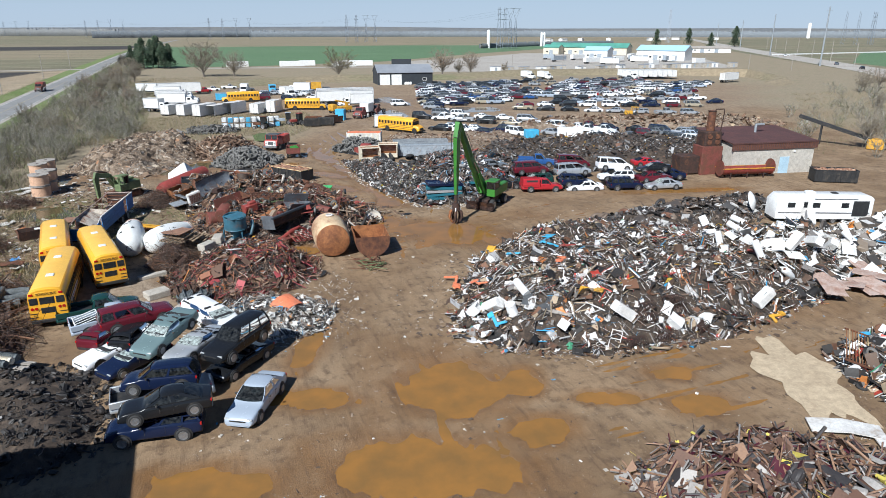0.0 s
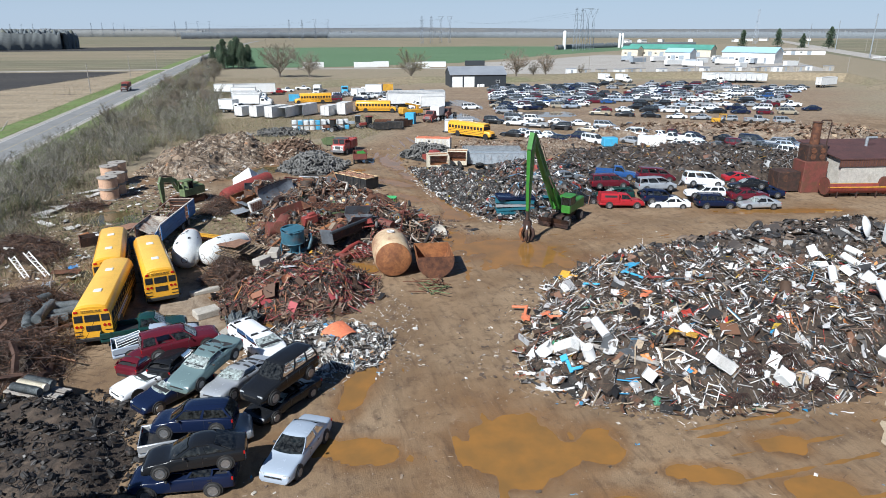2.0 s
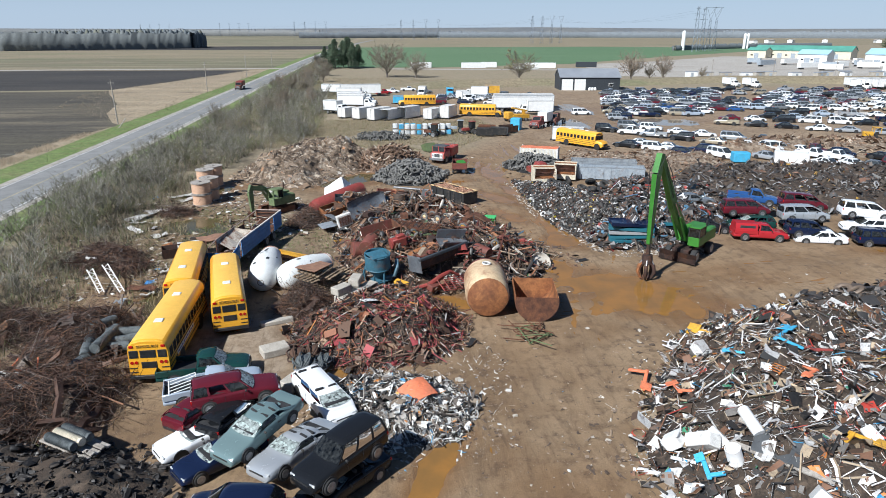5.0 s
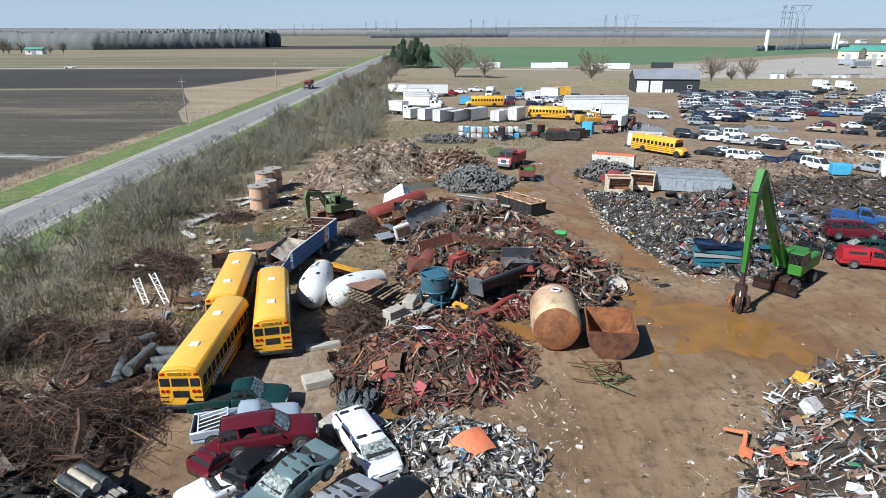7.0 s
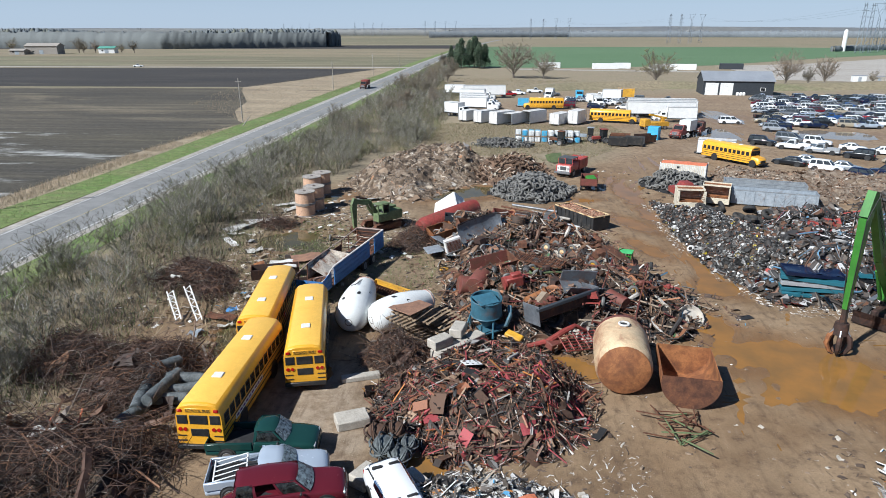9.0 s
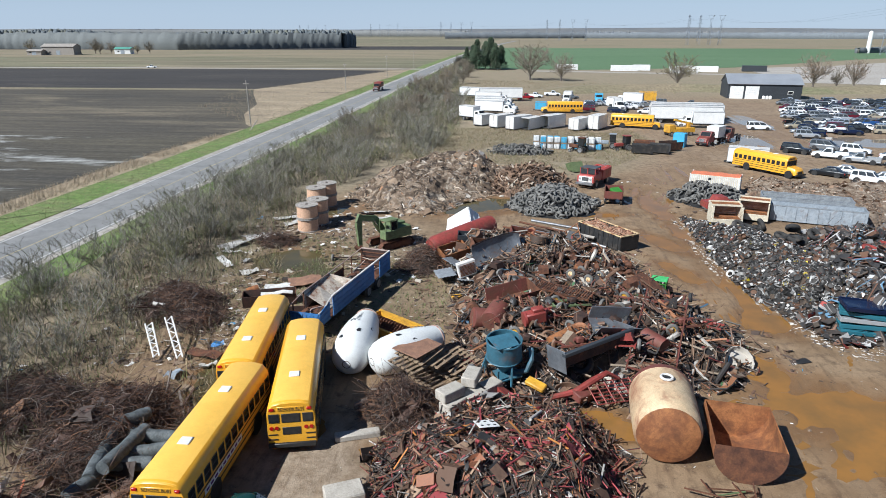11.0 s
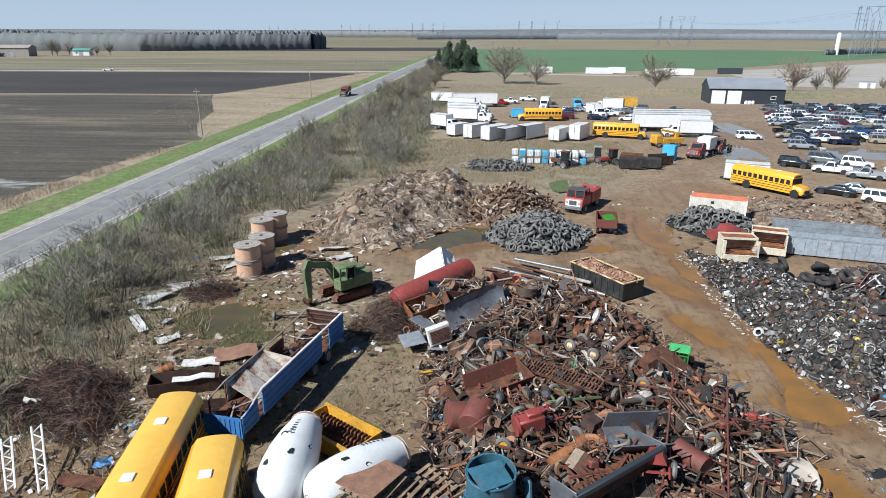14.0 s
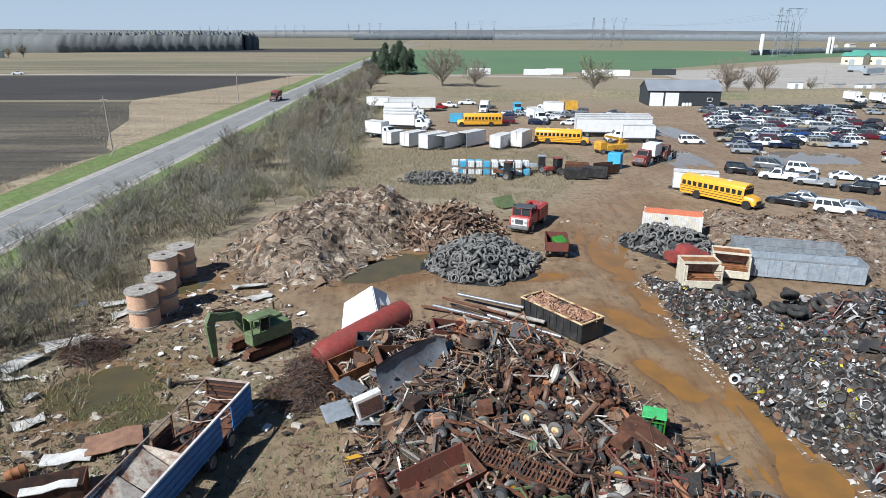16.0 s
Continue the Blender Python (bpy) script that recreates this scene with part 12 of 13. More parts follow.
BW, BD, BH = 21.5, 12.0, 4.6
part("wall", Geo().box((0, -BD / 2, BH / 2), (BW, 0.2, BH)), M["charcoal"], barn)
part("wall", Geo().box((0, BD / 2, BH / 2), (BW, 0.2, BH)), M["charcoal"], barn)
for s in (-1, 1):
    part("gable_wall", Geo().loft([[(s * BW / 2 + d, -BD / 2, 0), (s * BW / 2 + d, BD / 2, 0), (s * BW / 2 + d, BD / 2, BH), (s * BW / 2 + d, 0, BH + 2.6), (s * BW / 2 + d, -BD / 2, BH)] for d in (-0.1, 0.1)]), M["charcoal"], barn)
    part("roof", Geo().slab([(-BW / 2 - 0.4, s * (BD / 2 + 0.5), BH - 0.15), (BW / 2 + 0.4, s * (BD / 2 + 0.5), BH - 0.15), (BW / 2 + 0.4, 0, BH + 2.7), (-BW / 2 - 0.4, 0, BH + 2.7)][::1 if s < 0 else -1], 0.12), M["metal_roof"], barn, "grey ribbed metal roof", smooth=0)
for x in (-8.2, -3.6):
    d = part("door", Geo().box((x, -BD / 2 - 0.13, 1.95), (4.0, 0.08, 3.9)), M["white"], barn, "white overhead door")
    for k in range(5):
        part("panel_seam", Geo().box((x, -BD / 2 - 0.175, 0.6 + k * 0.7), (3.9, 0.02, 0.04)), M["white_dirty"], d)
w = part("window", Geo().box((7.6, -BD / 2 - 0.12, 2.0), (1.6, 0.06, 1.1)), M["white"], barn)
part("pane", Geo().box((7.6, -BD / 2 - 0.16, 2.0), (1.3, 0.02, 0.85)), M["glass_dark"], w)
for k in range(28):
    part("wall_rib", Geo().box((-1.3 + k * 0.43, -BD / 2 - 0.115, BH / 2), (0.06, 0.04, BH - 0.1)), M["charcoal"], barn)
for x in (0.6, 1.6, 2.6):
    solid("white_bag", Geo().lathe([(0.05, 0), (0.5, 0.1), (0.55, 0.6), (0.4, 1.0), (0.1, 1.15)], 10), M["white"], "white bulk bag by the barn wall", "bag", pose(80 + x, 246.6, 0, 0, 0, 0), "bulk bags")

shed = thing("block_shed", "pale concrete block shed with a maroon roof edge", "shed", pose(80.8, 75.2, 0, 0, 0, -9))
SW, SD, SH = 13.6, 9.0, 4.6
wall_s = part("wall", Geo().box((0, -SD / 2, SH / 2), (SW, 0.25, SH)), M["block_wall"], shed)
part("wall", Geo().box((0, SD / 2, SH / 2), (SW, 0.25, SH)), M["block_wall"], shed)
for s in (-1, 1):
    part("wall", Geo().box((s * (SW / 2 - 0.12), 0, SH / 2), (0.25, SD - 0.25, SH)), M["block_wall"], shed)
part("roof", Geo().slab([(-SW / 2 - 0.4, -SD / 2 - 0.4, SH), (SW / 2 + 0.4, -SD / 2 - 0.4, SH), (SW / 2 + 0.4, SD / 2 + 0.4, SH + 1.0), (-SW / 2 - 0.4, SD / 2 + 0.4, SH + 1.0)], 0.15), M["roof_maroon"], shed, smooth=0)
part("fascia", Geo().box((0, -SD / 2 - 0.25, SH - 0.35), (SW + 0.8, 0.12, 1.1)), M["roof_maroon"], shed, "maroon corrugated fascia")
for k in range(44):
    part("fascia_rib", Geo().box((-SW / 2 - 0.3 + k * 0.33, -SD / 2 - 0.32, SH - 0.35), (0.12, 0.04, 1.05)), M["rust"], shed)
part("door", Geo().box((1.9, -SD / 2 - 0.15, 1.25), (1.6, 0.08, 2.5)), M["light_blue"], shed, "pale blue steel door")
part("vent_pipe", Geo().cyl((0.6, 1.0, SH), (0.6, 1.0, SH + 2.0), 0.2, None, 10).cyl((0.6, 1.0, SH + 1.9), (2.0, 1.0, SH + 1.9), 0.18, None, 10), M["galvanised"], shed)
part("wall_lamp", Geo().box((3.4, -SD / 2 - 0.2, 3.3), (0.3, 0.2, 0.25)), M["white"], shed)
# mortar courses stand back between block rows
for k in range(17):
    part("block_course", Geo().box((0, -SD / 2 - 0.128, 0.125 + k * 0.22), (SW - 0.02, 0.012, 0.205)), M["block_wall"], wall_s)

fur = thing("furnace", "rusty brown furnace with a tall stack", "furnace", pose(71.2, 74.6, 0, 0, 0, -12))
part("body", Geo().box((0, 0, 2.1), (3.2, 2.8, 4.2), None, 0.08), M["red_rust"], fur)
part("head", Geo().box((0, 0, 5.2), (2.6, 2.4, 2.2), None, 0.12), M["rust_dark"], fur)
for x in (-0.6, 0.6):
    for z in (4.8, 5.6):
        part("round_cover", Geo().cyl((x, -1.3, z), (x, -1.18, z), 0.36, None, 14), M["rust"], fur)
part("stack", Geo().cyl((0, 0, 6.2), (0, 0, 9.2), 0.6, 0.55, 16), M["rust"], fur)
part("stack_ring", Geo().torus(0.6, 0.06, 16, 5, pose(0, 0, 9.15)), M["rust_dark"], fur)
part("pipe", Geo().tube([(0.3, 0, 9.0), (0.6, 0, 9.4), (1.8, 0, 9.4), (1.9, 0.0, 9.0), (1.6, 0, 5.0)], 0.08, 6), M["rust_dark"], fur)
part("side_bin", Geo().box((-3.2, 0.2, 1.5), (3.0, 2.6, 2.6), None, 0.06), M["rust_dark"], fur)
part("chute", Geo().box((-1.6, -0.4, 2.0), (0.8, 1.4, 2.8), pose(0, 0, 0, 0, 20, 0), 0.05), M["rust_orange"], fur)
tr = thing("red_trough", "long red half-round steel trough on legs", "trough", pose(74.4, 70.2, 0, 0, 0, -12))
tp = [(1.0 * math.cos(math.radians(180 + 18 * i)), 1.5 + 1.0 * math.sin(math.radians(180 + 18 * i))) for i in range(11)]
part("shell", Geo().loft([[(x, y, z) for y, z in tp] + [(x, y * 0.95, z + 0.03) for y, z in tp[::-1]] for x in (-4.0, 0, 4.0)]), M["red_paint"], tr)
part("rim", Geo().box((0, -1.0, 1.5), (8.1, 0.1, 0.12)).box((0, 1.0, 1.5), (8.1, 0.1, 0.12)), M["machine_yellow"], tr)
for x in (-4.0, 4.0):
    part("end_plate", Geo().cyl((x - 0.04, 0, 1.5), (x + 0.04, 0, 1.5), 1.15, None, 20), M["red_rust"], tr)
for x in (-2.6, 0, 2.6):
    part("leg", Geo().box((x, -0.7, 0.5), (0.14, 0.14, 1.0)).box((x, 0.7, 0.5), (0.14, 0.14, 1.0)), M["rust_dark"], tr)

rv = thing("travel_trailer", "white wrecked travel trailer with small windows", "travel trailer", pose(64.4, 49.8, 0, 0, 0, -23))
RL, RW, RH = 10.4, 2.5, 2.55
part("body", Geo().loft([[(x, -RW / 2, 0.55), (x, -RW / 2, z), (x, -RW / 2 + 0.15, z + 0.12), (x, RW / 2 - 0.15, z + 0.12), (x, RW / 2, z), (x, RW / 2, 0.55)] for x, z in ((-RL / 2, 2.4), (-RL / 2 + 0.5, 3.0), (RL / 2 - 0.3, 3.0), (RL / 2, 2.8))]), M["white"], rv)
for x in (-3.6, -0.9, 2.2):
    part("window", Geo().box((x, -RW / 2 - 0.02, 2.1), (0.8, 0.05, 0.55), None, 0.02), M["glass_dark"], rv)
part("door", Geo().box((-2.1, -RW / 2 - 0.025, 1.65), (0.75, 0.05, 1.9), None, 0.02), M["white_dirty"], rv)
part("door_window", Geo().box((-2.1, -RW / 2 - 0.06, 2.15), (0.4, 0.03, 0.6)), M["glass_dark"], rv)
part("torn_bay", Geo().box((3.9, -RW / 2 - 0.02, 1.75), (1.7, 0.05, 1.7)), M["black"], rv, "dark torn opening")
part("roof_unit", Geo().box((-1.2, 0, 3.27), (0.9, 0.8, 0.3), None, 0.06), M["white"], rv)
part("roof_vent", Geo().box((1.6, 0.2, 3.18), (0.6, 0.6, 0.12), None, 0.03), M["black_plastic"], rv)
part("awning_rail", Geo().cyl((-1.2, -RW / 2 - 0.1, 2.9), (3.4, -RW / 2 - 0.1, 2.9), 0.06, None, 8), M["white"], rv)
part("strap", Geo().box((0, -RW / 2 - 0.015, 1.25), (RL - 0.5, 0.03, 0.12)), M["steel"], rv)
for x in (0.2, 1.2):
    for s in (-1, 1):
        part("wheel", WHEEL, None, rv, at=pose(x, s * 1.1, 0.34))
part("frame", Geo().box((0, 0, 0.45), (RL, 1.6, 0.18)), M["black_plastic"], rv)
solid("satellite_dish", Geo().lathe([(0.05, 0.35), (0.7, 0.2), (1.1, 0.0), (1.13, 0.05), (0.7, 0.27), (0.05, 0.43)], 20), M["white"], "white dish leaning behind the trailer", "dish", pose(59.6, 54.6, 1.6, 70, 0, 30))

# appliances and odd things on the mixed heap
def washer(m, label):
    root = thing("washing_machine", label, "appliance", m, "white appliances")
    part("cabinet", Geo().box((0, 0, 0.45), (0.68, 0.68, 0.9), None, 0.03), M["white"], root)
    part("lid", Geo().box((0, -0.05, 0.91), (0.6, 0.5, 0.03), None, 0.01), M["white_dirty"], root)
    part("control_panel", Geo().box((0, 0.28, 1.0), (0.66, 0.1, 0.18), None, 0.02), M["white"], root)


def fridge(m, label):
    root = thing("refrigerator", label, "appliance", m, "white appliances")
    part("cabinet", Geo().box((0, 0, 0.85), (0.75, 0.65, 1.7), None, 0.03), M["white_dirty"], root)
    part("door", Geo().box((0, -0.36, 0.6), (0.73, 0.07, 1.15), None, 0.02), M["white"], root)
    part("freezer_door", Geo().box((0, -0.36, 1.44), (0.73, 0.07, 0.48), None, 0.02), M["white"], root)
    part("handle", Geo().box((0.3, -0.42, 0.95), (0.03, 0.04, 0.4)), M["steel"], root)


def heater(m, label):
    root = thing("water_heater", label, "appliance", m, "white appliances")
    part("tank", Geo().lathe([(0.02, 0), (0.28, 0.0), (0.29, 0.03), (0.29, 1.4), (0.22, 1.5), (0.02, 1.52)], 18), M["white"], root)
    part("cap", Geo().lathe([(0.03, 1.52), (0.1, 1.53), (0.1, 1.6), (0.03, 1.6)], 10), M["rust"], root)


ap = random.Random(9)
spots = [(17.6, 39.6), (18.6, 39.2), (21.0, 37.4), (22.4, 34.6), (27.2, 33.4), (29.6, 33.0), (30.6, 32.4), (38.4, 33.2), (43.0, 37.5), (44.8, 40.2), (46.4, 38.0), (42.5, 41.5), (48.6, 42.0), (50.0, 39.0), (47.4, 44.0),
         (51.8, 43.5), (53.5, 40.0), (49.4, 45.5), (45.4, 46.4), (55.6, 42.0), (57.0, 39.6), (60.4, 40.5), (63.0, 41.6), (65.0, 40.0), (61.5, 43.4), (66.6, 42.6), (44.0, 35.2), (41.0, 39.6), (56.4, 44.0), (58.8, 41.6)]
for i, (x, y) in enumerate(spots):
    z = max(on(P_BIG, x, y), on(P_WHITE2, x, y), 0.0)
    m = pose(x, y, z + 0.25, ap.uniform(-100, -40) if i % 2 else ap.uniform(20, 70), ap.uniform(-30, 30), ap.uniform(0, 360))
    (washer, fridge, heater)[i % 3](m, ("dented white washing machine on the scrap heap", "white refrigerator lying on the scrap heap", "white water heater tank on the scrap heap")[i % 3])
tb = thing("tonneau_cover", "dark grey truck bed cover on a plank frame", "cover", pose(21.6, 36.8, 2.1, 24, 6, -38))
part("cover", Geo().box((0, 0, 0.1), (2.1, 1.5, 0.06), None, 0.03), M["grey_dark"], tb)
for s in (-0.7, 0.7):
    part("plank", Geo().box((0.3, s, 0), (4.4, 0.28, 0.08)), M["wood_grey"], tb)
for i in range(26):
    x, y = ap.uniform(44, 56), ap.uniform(34.5, 45)
    z = max(on(P_BIG, x, y), on(P_WHITE2, x, y), 0)
    v, f = shape("plate", random.Random(500 + i))
    g = Geo().add((v * (ap.uniform(1.2, 2.4), ap.uniform(1.0, 1.8), 1.0)).tolist(), f)
    solid("scrap_sheet", g, M["white"], "bent white sheet metal panel on the heap", "panel", pose(x, y, z + 0.25, ap.uniform(-40, 40), ap.uniform(-40, 40), ap.uniform(0, 360)), "white panels")
for i, (x, y, col, s) in enumerate([(19.2, 46.2, "orange", 1.3), (20.4, 44.6, "orange", 1.4), (24.0, 45.8, "sky_blue", 1.3), (27.5, 46.0, "sky_blue", 1.8), (18.4, 37.2, "sky_blue", 0.9), (25.6, 36.2, "machine_yellow", 1.1), (38.8, 31.6, "machine_yellow", 0.8), (26.0, 52.0, "machine_yellow", 1.8), (28.0, 44.0, "red_paint", 1.0), (26.6, 42.0, "orange", 0.9), (43.0, 38.6, "red_paint", 0.8), (52.6, 36.0, "machine_yellow", 0.9)]):
    z = max(on(P_BIG, x, y), 0.05)
    u = thing("bent_bracket", "bright painted bent metal bracket on the heap", "metal part", pose(x, y, z + 0.3, ap.uniform(-25, 25), ap.uniform(-25, 25), ap.uniform(0, 360)), "painted parts")
    part("arm", Geo().box((0, 0, 0), (s * 1.6, 0.22, 0.12), None, 0.03), M[col], u)
    part("arm", Geo().box((s * 0.6, 0.4 * s, 0.05), (0.2, s * 0.9, 0.14), None, 0.03), M[col], u)
    part("plate", Geo().box((-s * 0.5, -0.1, 0.1), (s * 0.5, s * 0.5, 0.06), pose(0, 0, 0, 20, 0, 0)), M[col], u)
for i in range(8):
    solid("roof_sheet", Geo().loft([[(x, -1.6, 0.05 * (k % 2)), (x, 1.6, 0.05 * (k % 2)), (x, 1.6, 0.02 + 0.05 * (k % 2)), (x, -1.6, 0.02 + 0.05 * (k % 2))] for k, x in enumerate([-0.8 + 0.16 * j for j in range(11)])]), M["rust_pale"], "faded corrugated sheet at the heap's foot", "metal sheet",
          pose(ap.uniform(46, 54), ap.uniform(32.5, 36.5), 0.4 + 0.08 * i, ap.uniform(-12, 12), ap.uniform(-10, 10), ap.uniform(-40, 40)), "roofing sheets")
for i in range(10):
    g = Geo()
    g.tube([(-0.6 + 0.021 * k, 0.32 * math.cos(k * 0.72), 0.32 * math.sin(k * 0.72)) for k in range(60)], 0.03, 4)
    x, y = ap.uniform(25, 32), ap.uniform(31.2, 34)
    solid("spring_coil", g, M["rust_dark"], "rusty coil of mesh at the heap's edge", "coil", pose(x, y, max(on(P_BIG, x, y), 0) + 0.35, 0, ap.uniform(-10, 10), ap.uniform(-30, 30)), "mesh coils")
# white sheets and rusty racks at the yard's near corner
for k, (x, y, a, sx, sy) in enumerate([(30.6, 19.6, -35, 3.6, 1.3), (32.0, 17.6, -30, 2.2, 1.1), (31.6, 15.6, -20, 2.4, 1.2)]):
    solid("scrap_sheet", Geo().loft([[(x_, -sy / 2, z), (x_, sy / 2, z), (x_, sy / 2, z + 0.06), (x_, -sy / 2, z + 0.06)] for x_, z in ((-sx / 2, 0.1), (0, 0.28), (sx / 2, 0.12))]), M["white_dirty"], "long bowed white panel on the mud", "panel", pose(x, y, 0.1, 0, 0, a), "white panels")
rk = thing("pipe_rack", "rusty tubular rack leaning on scrap", "rack", pose(38.6, 24.6, 0.9, 12, -10, 40))
for k in range(14):
    part("tube", Geo().cyl((-1.8, -1.2 + k * 0.18, 0), (1.8, -1.2 + k * 0.18, 0.05), 0.03, None, 5), M["rust_orange" if k % 3 else "cream"], rk)
part("frame", Geo().box((-1.8, 0, 0), (0.08, 2.5, 0.1)).box((1.8, 0, 0), (0.08, 2.5, 0.1)).box((0, 0, -0.3), (0.08, 2.5, 0.1)), M["rust"], rk)
for x, y, a in ((35.6, 22.4, 0), (36.2, 22.2, 40), (35.9, 21.2, 10)):
    solid("tyre", Geo().torus(0.27, 0.1, 18, 8), M["rubber"], "small tyre on the mud beside racks", "tyre", pose(x, y, 0.14, 6, 0, a), "loose tyres")

# engine lumps and channel trays by the entrance
bd = thing("tray_stack", "stacked pale trays and corrugated pipes", "trays", pose(-12.2, 42.2, 0.6, 0, 0, -32))
for k in range(5):
    part("tray", Geo().box((0, k * 0.28 - 0.6, 0.3 + 0.1 * (k % 2)), (3.6, 0.26, 0.1), None, 0.02), M["wood_grey"], bd)
for k in range(3):
    g = Geo()
    for j in range(14):
        g.torus(0.22, 0.04, 12, 4, pose(-0.9 + j * 0.13, 0.2 - k * 0.45, 0.8, 0, 90, 0))
    g.cyl((-1.0, 0.2 - k * 0.45, 0.8), (1.0, 0.2 - k * 0.45, 0.8), 0.21, None, 12)
    part("ribbed_pipe", g, M["cream_plain"] if k == 1 else M["mesh_grey"], bd)

# ---- rows north of the mounds ----
tote = thing("ibc_tote", "white caged tank on a pallet, stacked in rows", "tank", pose(7.2, 147.6, 0, 0, 0, -5), "caged tanks")
part("tank", Geo().box((0, 0, 0.62), (0.98, 0.98, 0.92), None, 0.08), M["white"], tote)
g = Geo()
for k in range(5):
    o = -0.5 + k * 0.25
    g.box((o, -0.52, 0.62), (0.03, 0.03, 0.95)).box((o, 0.52, 0.62), (0.03, 0.03, 0.95)).box((-0.52, o, 0.62), (0.03, 0.03, 0.95)).box((0.52, o, 0.62), (0.03, 0.03, 0.95))
part("cage", g, M["galvanised"], tote)
part("pallet", Geo().box((0, 0, 0.07), (1.1, 1.1, 0.12)), M["wood"], tote)
tote_b = copy_thing(tote, pose(8.4, 147.5, 0, 0, 0, -5))
tagged(tote_b, "blue caged tank stacked in a row")
for o in tote_b.children:
    if o.name.startswith("tank"):
        o.data = o.data.copy()
        o.data.materials[0] = M["sky_blue"]
for i in range(10):
    for k in range(2):
        for j in range(2):
            if i == 0 and k == 0 and j == 0 or (k == 1 and ap.random() < 0.15):
                continue
            copy_thing(tote_b if ap.random() < 0.3 else tote, pose(7.2 + i * 1.22, 147.6 - 0.1 * i + j * 1.2, k * 1.12, 0, 0, -5 + ap.uniform(-4, 4)))


def farm_tractor(m, label, mat):
    root = thing("tractor", label, "tractor", m, "old tractors")
    part("hood", Geo().box((0.9, 0, 1.1), (1.7, 0.6, 0.6), None, 0.08), M[mat], root)
    part("cab", Geo().box((-0.6, 0, 1.9), (1.1, 1.2, 1.4), None, 0.08), M["glass_dark"], root)
    part("roof", Geo().box((-0.6, 0, 2.65), (1.3, 1.4, 0.12), None, 0.04), M[mat], root)
    for s in (-1, 1):
        part("rear_wheel", WHEEL_HANDLER, None, root, at=pose(-0.7, s * 0.8, 0.62))
        part("front_wheel", WHEEL, None, root, at=pose(1.4, s * 0.6, 0.33))


farm_tractor(pose(22.6, 147.4, 0, 0, 0, 200), "old red tractor among weeds", "red_paint")
farm_tractor(pose(20.4, 149.6, 0, 0, 0, 170), "old grey tractor among weeds", "grey_paint")
farm_tractor(pose(14.5, 144.6, 0, 0, 0, 150), "rusty tractor hulk in dry grass", "rust")
for k, (x, y, a, mt) in enumerate([(26.4, 148.4, -15, "rust"), (28.4, 145.0, -20, "black_plastic"), (25.4, 144.2, -10, "black_plastic"), (31, 148, 20, "rust_dark")]):
    u = thing("skip", "dark steel skip in dry grass", "skip", pose(x, y, 0.1, 0, 0, a), "grass skips")
    part("hull", Geo().loft([[(x_, -0.9, 0.2), (x_, -1.1, 1.6), (x_, -1.04, 1.6), (x_, -0.85, 0.26), (x_, 0.85, 0.26), (x_, 1.04, 1.6), (x_, 1.1, 1.6), (x_, 0.9, 0.2)] for x_ in (-1.8, 1.8)]), M[mt], u)
gs = thing("green_panels", "stack of folded green panels behind the fire engine", "panels", pose(13.0, 126.8, 0.2, 0, 0, 30))
for k in range(6):
    part("panel", Geo().slab([(-1.0 + 0.1 * (k % 2), k * 0.3, 0.0), (1.0, k * 0.3, 0.0), (1.0, k * 0.3 + 0.7, 1.4 - 0.1 * k), (-1.0, k * 0.3 + 0.7, 1.4 - 0.1 * k)], 0.05), M["olive"], gs)
box_truck(pose(38.0, 138.4, 0, 0, 0, -20), "white truck body beside a school bus", 6.0, 2.4, cab=False, group="truck bodies")
dz = thing("bulldozer", "small yellow bulldozer on the earth ridge", "bulldozer", pose(99, 130, 0.3, 0, 0, 160))
part("hood", Geo().box((0.5, 0, 1.3), (1.8, 1.0, 0.9), None, 0.08), M["machine_yellow"], dz)
part("canopy", Geo().box((-0.9, 0, 2.6), (1.4, 1.4, 0.1)).box((-1.5, 0.6, 2.0), (0.1, 0.1, 1.2)).box((-1.5, -0.6, 2.0), (0.1, 0.1, 1.2)).box((-0.3, 0.6, 2.0), (0.1, 0.1, 1.2)).box((-0.3, -0.6, 2.0), (0.1, 0.1, 1.2)), M["machine_yellow"], dz)
for s in (-1, 1):
    part("track", Geo().box((-0.2, s * 0.85, 0.5), (3.0, 0.45, 0.9), None, 0.25), M["black_plastic"], dz)
part("blade", Geo().box((2.0, 0, 0.6), (0.15, 2.8, 1.0), None, 0.05), M["rust"], dz)
solid("blue_canopy", Geo().box((0, 0, 0.9), (2.6, 1.8, 1.6), None, 0.1), M["sky_blue"], "light blue truck cap on the ground", "truck cap", pose(62.6, 112.6, 0.1, 0, 0, -10))
solid("white_canopy", Geo().box((0, 0, 1.0), (5.0, 2.3, 1.9), None, 0.12), M["white"], "white van box lying by parked cars", "van box", pose(70.0, 110.4, 0.1, 0, 0, -28))
cv = thing("conveyor", "black conveyor frame with a yellow base", "conveyor", pose(112, 84, 0, 0, 0, 120))
b = Geo()
beam(b, (-8, 0, 0.6), (8, 0, 5.0), 1.2, 0.5)
part("belt_frame", b, M["black_plastic"], cv)
part("base", Geo().box((-5, 0, 1.0), (2.6, 2.0, 1.8), None, 0.1), M["machine_yellow"], cv)
part("leg", Geo().box((4, 0.6, 1.9), (0.2, 0.2, 3.8)).box((4, -0.6, 1.9), (0.2, 0.2, 3.8)), M["black_plastic"], cv)

